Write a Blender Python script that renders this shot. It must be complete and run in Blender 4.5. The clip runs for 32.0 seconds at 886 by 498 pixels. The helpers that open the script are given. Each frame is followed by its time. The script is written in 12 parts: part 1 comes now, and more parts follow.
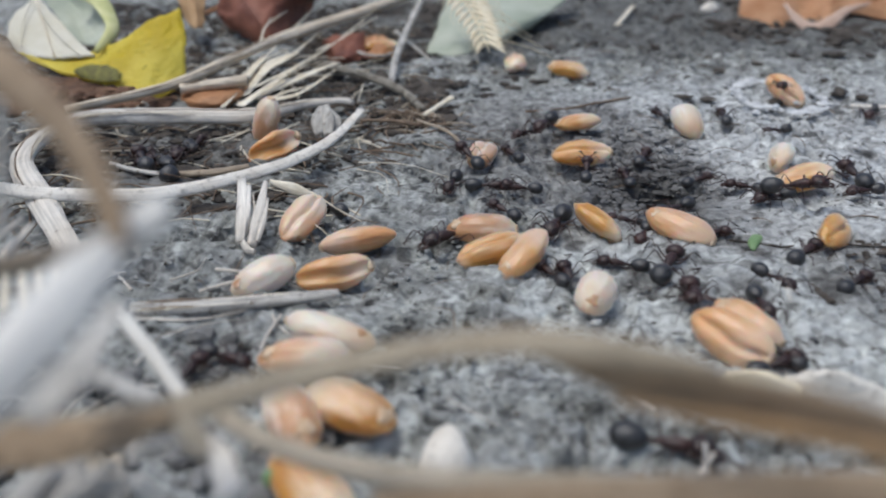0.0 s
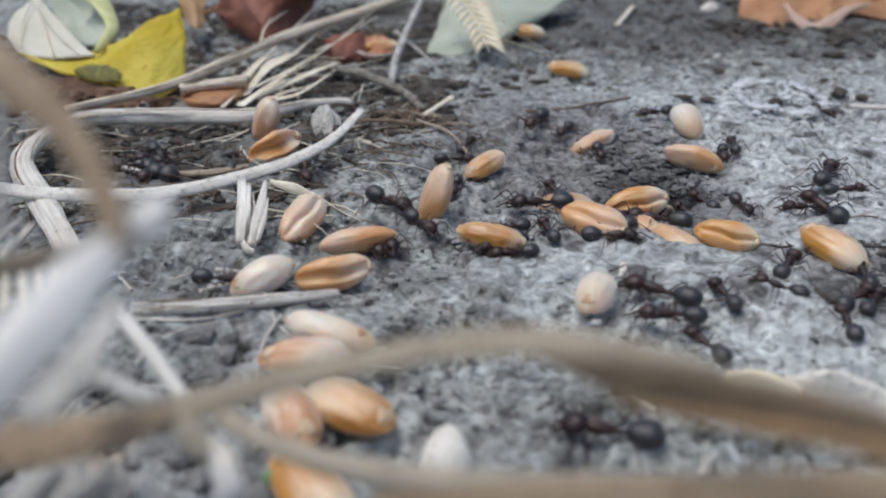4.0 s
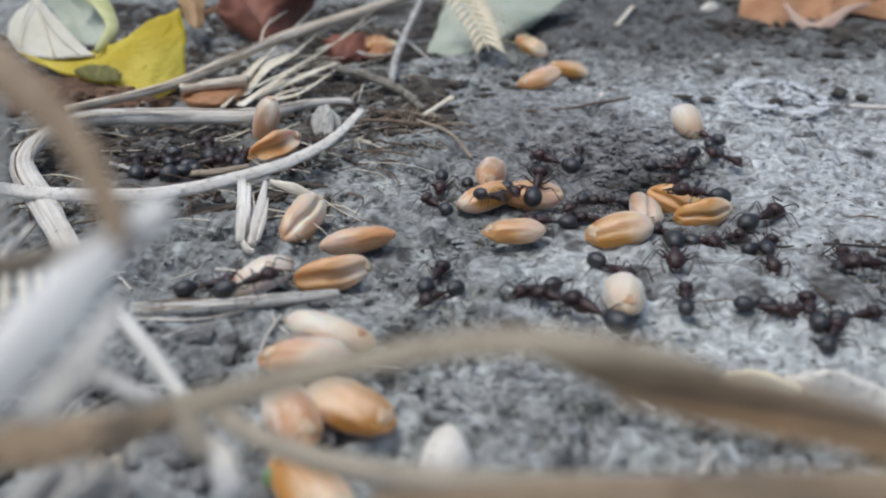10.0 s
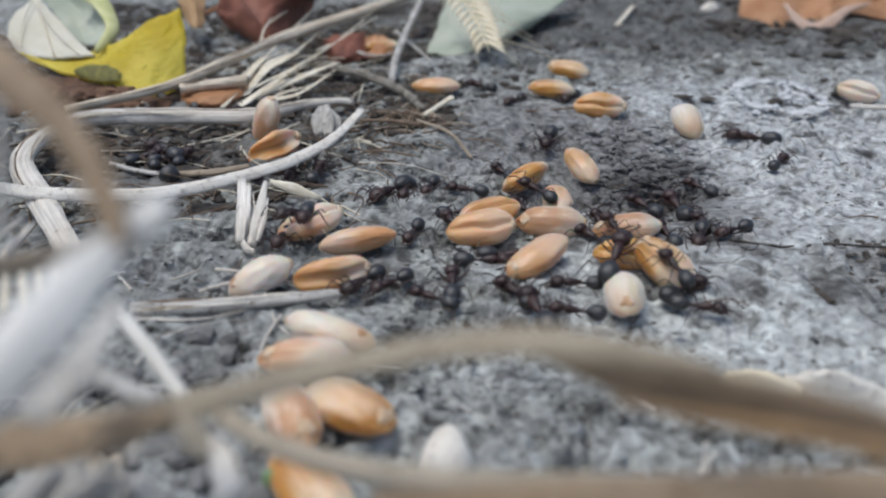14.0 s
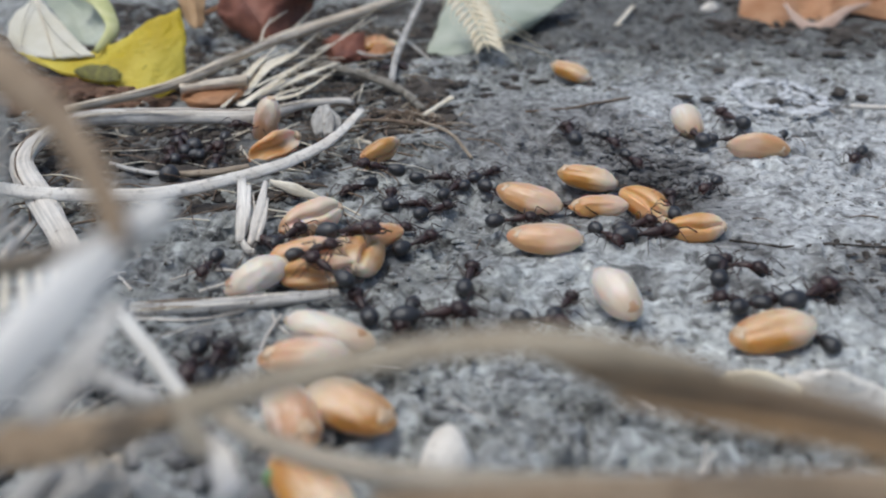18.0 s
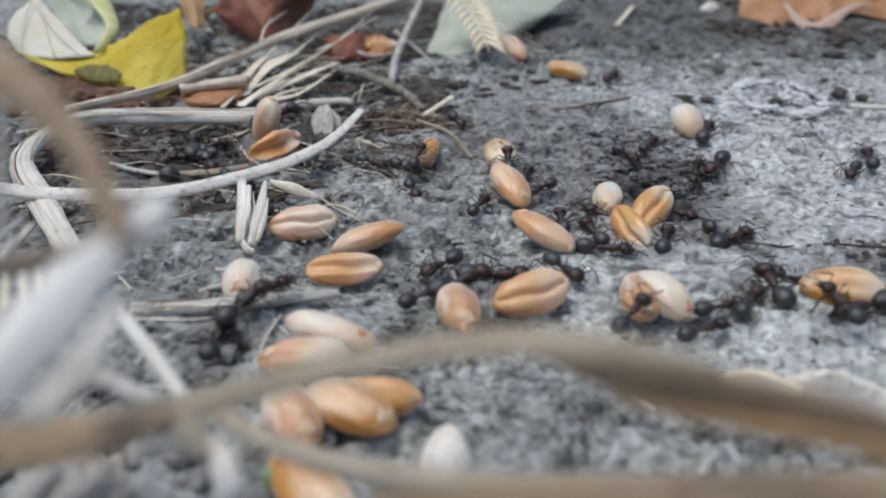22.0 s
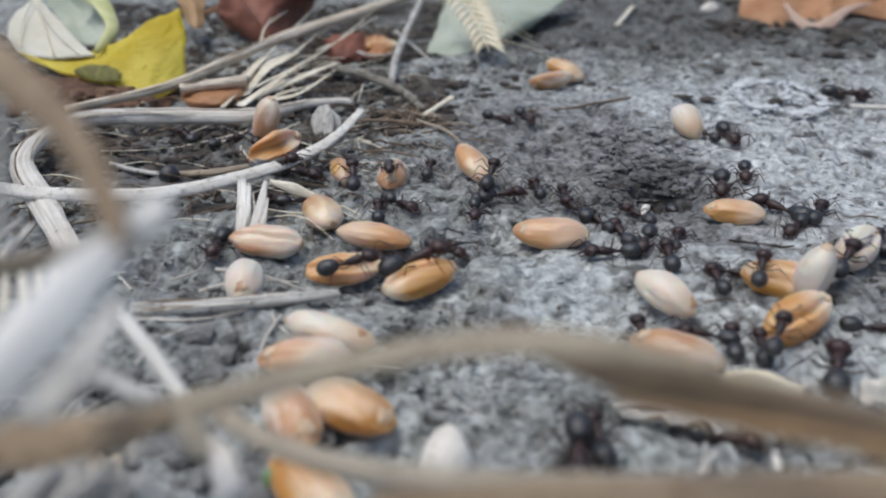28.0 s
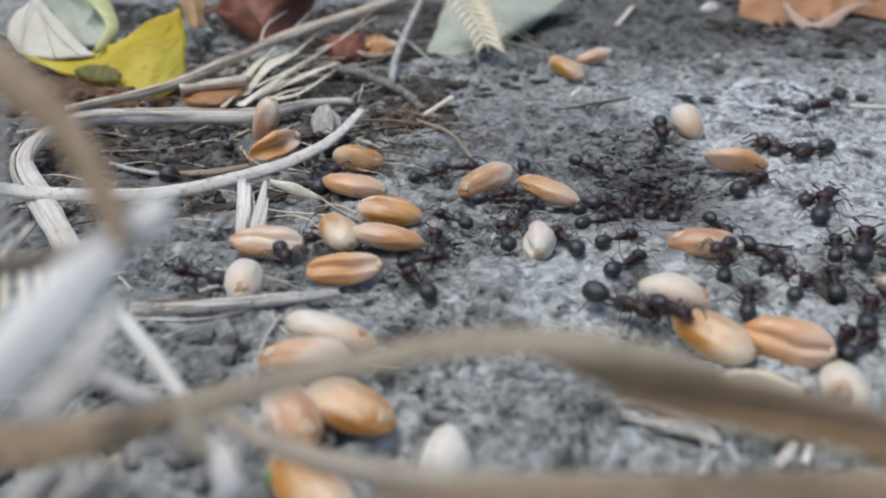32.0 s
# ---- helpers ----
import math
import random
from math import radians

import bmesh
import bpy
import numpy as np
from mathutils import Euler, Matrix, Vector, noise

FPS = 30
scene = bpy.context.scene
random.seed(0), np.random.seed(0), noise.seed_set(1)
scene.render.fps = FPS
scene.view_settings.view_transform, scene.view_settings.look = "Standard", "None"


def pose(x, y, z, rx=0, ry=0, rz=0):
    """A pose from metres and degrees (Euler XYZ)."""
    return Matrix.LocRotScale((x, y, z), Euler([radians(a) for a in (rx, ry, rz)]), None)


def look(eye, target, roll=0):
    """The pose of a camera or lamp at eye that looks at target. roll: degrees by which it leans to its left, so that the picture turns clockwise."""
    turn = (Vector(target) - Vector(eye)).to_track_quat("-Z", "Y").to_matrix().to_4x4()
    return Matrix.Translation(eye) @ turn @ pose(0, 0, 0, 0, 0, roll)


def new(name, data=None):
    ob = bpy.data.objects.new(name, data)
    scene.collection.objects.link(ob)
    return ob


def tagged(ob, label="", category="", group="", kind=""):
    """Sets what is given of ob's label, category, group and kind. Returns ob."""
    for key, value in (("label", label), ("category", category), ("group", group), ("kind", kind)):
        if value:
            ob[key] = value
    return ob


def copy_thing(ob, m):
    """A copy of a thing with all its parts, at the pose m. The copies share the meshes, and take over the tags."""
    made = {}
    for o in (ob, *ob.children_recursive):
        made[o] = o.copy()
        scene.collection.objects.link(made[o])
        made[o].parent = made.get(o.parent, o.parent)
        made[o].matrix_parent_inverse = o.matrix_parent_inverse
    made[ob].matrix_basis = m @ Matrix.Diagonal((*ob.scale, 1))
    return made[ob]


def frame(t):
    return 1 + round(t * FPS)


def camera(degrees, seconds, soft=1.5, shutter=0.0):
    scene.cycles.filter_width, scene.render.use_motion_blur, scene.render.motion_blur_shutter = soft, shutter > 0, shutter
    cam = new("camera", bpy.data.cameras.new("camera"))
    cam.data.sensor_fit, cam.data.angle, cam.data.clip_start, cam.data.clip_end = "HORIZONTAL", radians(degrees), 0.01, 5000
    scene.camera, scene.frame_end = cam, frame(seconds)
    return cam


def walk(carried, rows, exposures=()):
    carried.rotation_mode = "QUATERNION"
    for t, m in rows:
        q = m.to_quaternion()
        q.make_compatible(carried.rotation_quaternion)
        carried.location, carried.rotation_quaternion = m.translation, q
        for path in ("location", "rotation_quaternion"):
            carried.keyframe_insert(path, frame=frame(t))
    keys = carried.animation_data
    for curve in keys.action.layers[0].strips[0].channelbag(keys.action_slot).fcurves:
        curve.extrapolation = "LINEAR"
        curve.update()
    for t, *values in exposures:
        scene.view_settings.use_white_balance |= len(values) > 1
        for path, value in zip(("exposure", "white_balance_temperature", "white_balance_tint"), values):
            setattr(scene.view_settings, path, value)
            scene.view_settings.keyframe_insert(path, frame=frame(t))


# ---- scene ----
MM = 0.001
FOV = 2 * math.degrees(math.atan(784 / 1500))
cam = camera(FOV, 32.0, 2.1, 0.5)
EYE = pose(0, 0, 31.4 * MM, 90 - 26.3, 0, 0)
walk(cam, [(0.0, EYE), (32.0, EYE)], [(0.0, -0.15, 5930, 5), (32.0, -0.15, 5930, 5)])
# focus on the foraging ground, seven centimetres off
cam.data.dof.use_dof = True
cam.data.dof.focus_distance = 0.080
cam.data.dof.aperture_fstop = 34

# ---- daylight: open shade under a bright sky ----
world = bpy.data.worlds.new("sky")
scene.world = world
world.use_nodes = True
wn = world.node_tree.nodes
sky = wn.new("ShaderNodeTexSky")
sky.sky_type, sky.sun_disc = "NISHITA", False
sky.air_density, sky.dust_density, sky.ozone_density = 0.8, 4.0, 0.6
sky.sun_elevation, sky.sun_rotation = radians(74), radians(-100)
world.node_tree.links.new(sky.outputs[0], wn["Background"].inputs[0])
wn["Background"].inputs[1].default_value = 0.15
sun = new("sun", bpy.data.lights.new("sun", "SUN"))
sun.data.energy, sun.data.angle, sun.data.color = 1.4, radians(30), (1.0, 0.96, 0.90)
sun.matrix_world = look((-0.27, -0.05, 0.96), (0, 0, 0))


# ---- materials ----
def mat(name, a, b, rough=0.6, scale=900, bump=0.15, spec=0.5, stretch=(1, 1, 1), sss=0.0, vary=0.0, c=None, translucent=0.0, rvar=0.15, fine=5, speck=0.58):
    """Two colours mixed by noise at two scales, with a third as specks; vary shifts the brightness from thing to thing."""
    m = bpy.data.materials.new(name)
    m.use_nodes = True
    t = m.node_tree
    N, L = t.nodes, t.links
    bs = N["Principled BSDF"]
    co = N.new("ShaderNodeTexCoord")
    mp = N.new("ShaderNodeMapping")
    mp.inputs["Scale"].default_value = stretch
    L.new(co.outputs["Object"], mp.inputs["Vector"])
    n1 = N.new("ShaderNodeTexNoise")
    n1.inputs["Scale"].default_value, n1.inputs["Detail"].default_value = scale, 6
    L.new(mp.outputs[0], n1.inputs["Vector"])
    n2 = N.new("ShaderNodeTexNoise")
    n2.inputs["Scale"].default_value, n2.inputs["Detail"].default_value = scale * fine, 6
    L.new(mp.outputs[0], n2.inputs["Vector"])
    ramp = N.new("ShaderNodeValToRGB")
    ramp.color_ramp.elements[0].position, ramp.color_ramp.elements[1].position = 0.32, 0.68
    ramp.color_ramp.elements[0].color, ramp.color_ramp.elements[1].color = (*a, 1), (*b, 1)
    L.new(n1.outputs["Fac"], ramp.inputs["Fac"])
    last = ramp.outputs["Color"]
    if c:
        r2 = N.new("ShaderNodeValToRGB")
        r2.color_ramp.elements[0].position, r2.color_ramp.elements[1].position = speck, speck + 0.13
        L.new(n2.outputs["Fac"], r2.inputs["Fac"])
        mx = N.new("ShaderNodeMixRGB")
        mx.inputs["Color2"].default_value = (*c, 1)
        L.new(r2.outputs["Color"], mx.inputs["Fac"])
        L.new(last, mx.inputs["Color1"])
        last = mx.outputs["Color"]
    if vary:
        info = N.new("ShaderNodeObjectInfo")
        mr = N.new("ShaderNodeMapRange")
        mr.inputs["To Min"].default_value, mr.inputs["To Max"].default_value = 1 - vary, 1 + vary
        L.new(info.outputs["Random"], mr.inputs["Value"])
        hsv = N.new("ShaderNodeHueSaturation")
        L.new(mr.outputs[0], hsv.inputs["Value"])
        L.new(last, hsv.inputs["Color"])
        last = hsv.outputs["Color"]
    L.new(last, bs.inputs["Base Color"])
    rr = N.new("ShaderNodeMapRange")
    rr.inputs["To Min"].default_value, rr.inputs["To Max"].default_value = max(0.05, rough - rvar), min(1, rough + rvar)
    L.new(n2.outputs["Fac"], rr.inputs["Value"])
    L.new(rr.outputs[0], bs.inputs["Roughness"])
    bs.inputs["Specular IOR Level"].default_value = spec
    if bump:
        ad = N.new("ShaderNodeMath")
        ad.operation = "ADD"
        L.new(n1.outputs["Fac"], ad.inputs[0])
        L.new(n2.outputs["Fac"], ad.inputs[1])
        bp = N.new("ShaderNodeBump")
        bp.inputs["Strength"].default_value, bp.inputs["Distance"].default_value = min(1, bump * 3), 0.0003
        L.new(ad.outputs[0], bp.inputs["Height"])
        L.new(bp.outputs[0], bs.inputs["Normal"])
    if sss:
        bs.inputs["Subsurface Weight"].default_value = sss
        bs.inputs["Subsurface Radius"].default_value = (1.0, 0.42, 0.16)
        bs.inputs["Subsurface Scale"].default_value = 0.0012
    if translucent:
        tr = N.new("ShaderNodeBsdfTranslucent")
        L.new(last, tr.inputs["Color"])
        ms = N.new("ShaderNodeMixShader")
        ms.inputs[0].default_value = translucent
        L.new(bs.outputs[0], ms.inputs[1])
        L.new(tr.outputs[0], ms.inputs[2])
        L.new(ms.outputs[0], N["Material Output"].inputs["Surface"])
    return m


# the near-black specks paint the shade of gaps between crumbs
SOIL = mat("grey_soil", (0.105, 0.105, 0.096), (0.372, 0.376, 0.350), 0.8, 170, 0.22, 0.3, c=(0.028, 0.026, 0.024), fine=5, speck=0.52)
# dried pale crust where the soil was wet, and dark spoil round the nest hole, with ragged edges; the small darkest spot
# is the hole's inner shade painted on
# last spot: far dark band, with the rust leaf's shadow painted into its colour
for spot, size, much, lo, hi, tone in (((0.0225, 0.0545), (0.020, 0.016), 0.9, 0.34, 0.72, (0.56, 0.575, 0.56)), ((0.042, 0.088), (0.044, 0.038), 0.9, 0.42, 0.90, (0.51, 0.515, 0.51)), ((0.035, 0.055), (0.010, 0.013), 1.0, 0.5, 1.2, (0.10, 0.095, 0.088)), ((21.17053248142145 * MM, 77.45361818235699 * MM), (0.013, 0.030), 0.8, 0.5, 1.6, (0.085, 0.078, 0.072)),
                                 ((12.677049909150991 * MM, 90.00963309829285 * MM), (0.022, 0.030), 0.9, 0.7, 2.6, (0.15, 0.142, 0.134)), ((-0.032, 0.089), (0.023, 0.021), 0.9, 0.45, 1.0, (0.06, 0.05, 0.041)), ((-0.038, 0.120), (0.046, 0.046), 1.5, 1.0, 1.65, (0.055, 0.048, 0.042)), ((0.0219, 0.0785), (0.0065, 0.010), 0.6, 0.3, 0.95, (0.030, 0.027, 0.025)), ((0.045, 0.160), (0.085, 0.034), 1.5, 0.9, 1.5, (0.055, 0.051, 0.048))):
    N, L = SOIL.node_tree.nodes, SOIL.node_tree.links
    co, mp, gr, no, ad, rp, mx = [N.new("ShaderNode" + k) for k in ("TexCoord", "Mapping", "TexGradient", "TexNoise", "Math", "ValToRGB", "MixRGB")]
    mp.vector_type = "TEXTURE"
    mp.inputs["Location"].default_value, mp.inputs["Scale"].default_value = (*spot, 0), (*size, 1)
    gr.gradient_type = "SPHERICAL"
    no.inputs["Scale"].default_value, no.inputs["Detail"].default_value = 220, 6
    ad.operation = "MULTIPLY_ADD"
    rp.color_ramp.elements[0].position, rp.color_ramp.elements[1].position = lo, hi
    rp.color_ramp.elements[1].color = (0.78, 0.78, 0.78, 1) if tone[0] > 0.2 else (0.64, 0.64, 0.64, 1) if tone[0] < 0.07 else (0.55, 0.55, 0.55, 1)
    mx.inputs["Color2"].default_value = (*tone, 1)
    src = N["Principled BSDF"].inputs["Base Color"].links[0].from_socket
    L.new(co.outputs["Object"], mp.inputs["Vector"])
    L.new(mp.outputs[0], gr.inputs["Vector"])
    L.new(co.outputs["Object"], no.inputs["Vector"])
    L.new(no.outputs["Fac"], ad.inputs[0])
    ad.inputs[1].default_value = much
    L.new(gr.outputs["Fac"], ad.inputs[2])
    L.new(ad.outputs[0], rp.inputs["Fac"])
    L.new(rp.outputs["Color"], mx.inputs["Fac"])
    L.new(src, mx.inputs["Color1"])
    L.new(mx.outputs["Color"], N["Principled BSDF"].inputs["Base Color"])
# thin flakes of clay, paler on their dry faces; the shade of their gaps is painted as dark noise
N, L = SOIL.node_tree.nodes, SOIL.node_tree.links
for size, lo, hi, shade in ((330, 0.53, 0.60, (1.30, 1.31, 1.30, 1)), (520, 0.54, 0.62, (0.45, 0.44, 0.43, 1)), (210, 0.56, 0.66, (0.70, 0.685, 0.665, 1))):
    co, no, mr, mx = [N.new("ShaderNode" + k) for k in ("TexCoord", "TexNoise", "MapRange", "MixRGB")]
    no.inputs["Scale"].default_value, no.inputs["Detail"].default_value, no.inputs["Roughness"].default_value, no.inputs["Distortion"].default_value = size, 5, 0.62, 0.8
    mr.inputs["From Min"].default_value, mr.inputs["From Max"].default_value = lo, hi
    mx.blend_type = "MULTIPLY"
    mx.inputs["Color2"].default_value = shade
    bs = N["Principled BSDF"]
    L.new(co.outputs["Object"], no.inputs["Vector"])
    L.new(no.outputs["Fac"], mr.inputs["Value"])
    L.new(mr.outputs[0], mx.inputs["Fac"])
    L.new(bs.inputs["Base Color"].links[0].from_socket, mx.inputs["Color1"])
    L.new(mx.outputs["Color"], bs.inputs["Base Color"])
# fine grit all over the soil
N, L = SOIL.node_tree.nodes, SOIL.node_tree.links
co, no, mr, mx, bp = [N.new("ShaderNode" + k) for k in ("TexCoord", "TexNoise", "MapRange", "MixRGB", "Bump")]
no.inputs["Scale"].default_value, no.inputs["Detail"].default_value = 1300, 6
mr.inputs["From Min"].default_value, mr.inputs["From Max"].default_value = 0.36, 0.60
mr.inputs["To Min"].default_value, mr.inputs["To Max"].default_value = 0.62, 1.14
mx.blend_type = "MULTIPLY"
mx.inputs["Fac"].default_value = 1
bp.inputs["Strength"].default_value, bp.inputs["Distance"].default_value = 0.5, 0.00015
bs = N["Principled BSDF"]
L.new(co.outputs["Object"], no.inputs["Vector"])
L.new(no.outputs["Fac"], mr.inputs["Value"])
L.new(bs.inputs["Base Color"].links[0].from_socket, mx.inputs["Color1"])
L.new(mr.outputs[0], mx.inputs["Color2"])
L.new(mx.outputs["Color"], bs.inputs["Base Color"])
L.new(no.outputs["Fac"], bp.inputs["Height"])
L.new(bs.inputs["Normal"].links[0].from_socket, bp.inputs["Normal"])
L.new(bp.outputs[0], bs.inputs["Normal"])
CRUMB = mat("soil_crumb", (0.10, 0.095, 0.09), (0.27, 0.26, 0.245), 0.75, 500, 0.25, 0.35)
DARKSOIL = mat("dark_humus", (0.035, 0.028, 0.023), (0.11, 0.093, 0.076), 0.8, 500, 0.3, 0.3)
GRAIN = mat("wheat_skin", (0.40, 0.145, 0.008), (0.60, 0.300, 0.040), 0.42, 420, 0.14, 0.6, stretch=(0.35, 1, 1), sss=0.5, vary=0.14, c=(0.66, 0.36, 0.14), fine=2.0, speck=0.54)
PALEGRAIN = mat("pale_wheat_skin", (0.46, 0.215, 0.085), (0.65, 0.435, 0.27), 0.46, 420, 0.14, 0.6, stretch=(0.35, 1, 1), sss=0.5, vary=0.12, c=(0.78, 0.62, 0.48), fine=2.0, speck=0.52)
WHITEGRAIN = mat("bleached_wheat_skin", (0.66, 0.55, 0.42), (0.80, 0.73, 0.63), 0.45, 420, 0.09, 0.5, stretch=(0.35, 1, 1), sss=0.4, vary=0.08, c=(0.70, 0.56, 0.42), fine=2.6, speck=0.55)
GERM = mat("grain_germ", (0.55, 0.36, 0.20), (0.74, 0.59, 0.42), 0.55, 900, 0.15, 0.3)
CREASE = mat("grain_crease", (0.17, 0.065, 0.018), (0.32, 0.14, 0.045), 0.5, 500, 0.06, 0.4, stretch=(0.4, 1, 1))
# wheat grains pale towards the ends, with ragged borders that differ from grain to grain
for skin, end, lo, hi in ((GRAIN, (0.78, 0.65, 0.50, 1), 0.0005, 0.0024), (GRAIN, (0.70, 0.48, 0.29, 1), -0.0024, -0.0042), (PALEGRAIN, (0.72, 0.62, 0.50, 1), -0.0002, 0.0024), (PALEGRAIN, (0.50, 0.26, 0.11, 1), -0.0012, -0.0030), (WHITEGRAIN, (0.62, 0.43, 0.26, 1), -0.0004, -0.0032)):
    N, L = skin.node_tree.nodes, skin.node_tree.links
    co, sx, no, info, s1, s2, mr, mx = [N.new("ShaderNode" + k) for k in ("TexCoord", "SeparateXYZ", "TexNoise", "ObjectInfo", "Math", "Math", "MapRange", "MixRGB")]
    no.inputs["Scale"].default_value, no.inputs["Detail"].default_value = 520, 4
    s1.operation = s2.operation = "MULTIPLY_ADD"
    s1.inputs[1].default_value, s2.inputs[1].default_value = 0.0030, 0.0022
    mr.inputs["From Min"].default_value, mr.inputs["From Max"].default_value = lo + 0.0026, hi + 0.0026
    mr.inputs["To Max"].default_value = 0.9
    mx.inputs["Color2"].default_value = end
    src = N["Principled BSDF"].inputs["Base Color"].links[0].from_socket
    L.new(co.outputs["Object"], sx.inputs[0])
    L.new(co.outputs["Object"], no.inputs["Vector"])
    L.new(no.outputs["Fac"], s1.inputs[0])
    L.new(sx.outputs["X"], s1.inputs[2])
    L.new(info.outputs["Random"], s2.inputs[0])
    L.new(s1.outputs[0], s2.inputs[2])
    L.new(s2.outputs[0], mr.inputs["Value"])
    L.new(mr.outputs[0], mx.inputs["Fac"])
    L.new(src, mx.inputs["Color1"])
    L.new(mx.outputs["Color"], N["Principled BSDF"].inputs["Base Color"])
# the cheeks beside the crease are paler, in streaks along the grain; the ridge of the back has sky sheen painted in
# likewise
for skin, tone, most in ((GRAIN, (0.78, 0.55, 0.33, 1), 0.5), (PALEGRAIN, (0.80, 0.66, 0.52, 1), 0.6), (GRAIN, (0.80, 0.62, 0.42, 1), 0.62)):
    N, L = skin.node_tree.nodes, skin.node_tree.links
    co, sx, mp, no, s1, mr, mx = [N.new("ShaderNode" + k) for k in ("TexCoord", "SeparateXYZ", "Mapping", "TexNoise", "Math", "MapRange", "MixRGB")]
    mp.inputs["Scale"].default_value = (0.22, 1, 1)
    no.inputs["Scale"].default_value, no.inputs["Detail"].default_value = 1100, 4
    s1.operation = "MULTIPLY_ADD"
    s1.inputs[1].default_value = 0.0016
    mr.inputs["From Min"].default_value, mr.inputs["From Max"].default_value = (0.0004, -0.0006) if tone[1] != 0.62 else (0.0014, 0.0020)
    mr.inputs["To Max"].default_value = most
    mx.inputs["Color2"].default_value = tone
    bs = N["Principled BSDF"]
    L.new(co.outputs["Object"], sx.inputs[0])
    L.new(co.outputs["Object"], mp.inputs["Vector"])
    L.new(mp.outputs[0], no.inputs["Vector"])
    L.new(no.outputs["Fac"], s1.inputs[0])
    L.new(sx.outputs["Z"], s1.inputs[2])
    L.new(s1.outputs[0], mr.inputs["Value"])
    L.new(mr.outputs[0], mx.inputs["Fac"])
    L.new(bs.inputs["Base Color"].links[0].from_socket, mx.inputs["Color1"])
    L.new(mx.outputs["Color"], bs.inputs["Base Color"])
# some kernels are pinker and paler all over
N, L = GRAIN.node_tree.nodes, GRAIN.node_tree.links
info, mr, mx = [N.new("ShaderNode" + k) for k in ("ObjectInfo", "MapRange", "MixRGB")]
mr.inputs["From Min"].default_value, mr.inputs["From Max"].default_value, mr.inputs["To Max"].default_value = 0.5, 1.0, 0.6
mx.inputs["Color2"].default_value = (0.62, 0.37, 0.215, 1)
L.new(info.outputs["Random"], mr.inputs["Value"])
L.new(mr.outputs[0], mx.inputs["Fac"])
L.new(N["Principled BSDF"].inputs["Base Color"].links[0].from_socket, mx.inputs["Color1"])
L.new(mx.outputs["Color"], N["Principled BSDF"].inputs["Base Color"])
# a dull dusty bloom on the skins
for skin in (GRAIN, PALEGRAIN, WHITEGRAIN):
    skin.node_tree.nodes["Principled BSDF"].inputs["Sheen Weight"].default_value = 0.4
    skin.node_tree.nodes["Principled BSDF"].inputs["Sheen Roughness"].default_value = 0.4
    skin.node_tree.nodes["Principled BSDF"].inputs["Coat Weight"].default_value = 0.30
    skin.node_tree.nodes["Principled BSDF"].inputs["Coat Roughness"].default_value = 0.30
STRAW = mat("bleached_straw", (0.62, 0.55, 0.455), (0.88, 0.825, 0.74), 0.55, 160, 0.2, 0.45, c=(0.44, 0.38, 0.31), vary=0.08, fine=10, speck=0.62)
TAN = mat("tan_stalk", (0.29, 0.22, 0.145), (0.42, 0.345, 0.25), 0.5, 160, 0.15, 0.45, c=(0.20, 0.145, 0.09), vary=0.08, fine=8)
BUFF = mat("buff_blade", (0.25, 0.18, 0.112), (0.37, 0.285, 0.195), 0.55, 200, 0.1, 0.4)
AWN = mat("awn_straw", (0.70, 0.60, 0.43), (0.90, 0.83, 0.68), 0.55, 600, 0.08, 0.4)
STALK = mat("tan_straw_stalk", (0.60, 0.49, 0.35), (0.80, 0.70, 0.56), 0.5, 300, 0.15, 0.45, c=(0.44, 0.33, 0.22), fine=8, speck=0.62)
TWIG = mat("brown_twig", (0.14, 0.09, 0.06), (0.30, 0.22, 0.15), 0.7, 500, 0.25, 0.3)
YELLOW = mat("yellow_leaf", (0.66, 0.49, 0.012), (0.86, 0.72, 0.11), 0.5, 140, 0.3, 0.4, translucent=0.3, c=(0.42, 0.34, 0.03), fine=11, speck=0.62)
CREAM = mat("cream_leaf", (0.72, 0.67, 0.52), (0.84, 0.80, 0.69), 0.55, 160, 0.1, 0.4, translucent=0.2)
SPOT = mat("dead_spot", (0.10, 0.09, 0.03), (0.24, 0.22, 0.05), 0.6, 900, 0.1, 0.3)
REDLEAF = mat("dark_red_leaf", (0.15, 0.052, 0.032), (0.32, 0.128, 0.08), 0.6, 200, 0.2, 0.4, translucent=0.1)
RUSTLEAF = mat("rust_leaf", (0.50, 0.235, 0.10), (0.71, 0.42, 0.235), 0.6, 160, 0.2, 0.4, translucent=0.35)
SAGELEAF = mat("sage_leaf", (0.40, 0.44, 0.33), (0.58, 0.60, 0.50), 0.6, 160, 0.15, 0.4, translucent=0.15)
PALECRUST = mat("pale_crust", (0.52, 0.52, 0.52), (0.69, 0.69, 0.68), 0.7, 500, 0.2, 0.35)
EAR = mat("ear_straw", (0.78, 0.66, 0.44), (0.90, 0.82, 0.64), 0.55, 400, 0.1, 0.4)
WHITE = mat("white_fragment", (0.70, 0.63, 0.535), (0.88, 0.83, 0.745), 0.6, 300, 0.2, 0.4, c=(0.52, 0.47, 0.40), fine=6, speck=0.56)
GREYSTRAW = mat("weathered_straw", (0.40, 0.37, 0.325), (0.68, 0.645, 0.585), 0.65, 300, 0.25, 0.4, c=(0.24, 0.2, 0.16), fine=5)
GREEN = mat("green_sprout", (0.13, 0.23, 0.09), (0.25, 0.34, 0.17), 0.5, 500, 0.1, 0.4)
BARK = mat("red_brown_bark", (0.06, 0.03, 0.018), (0.22, 0.125, 0.075), 0.75, 500, 0.3, 0.3)
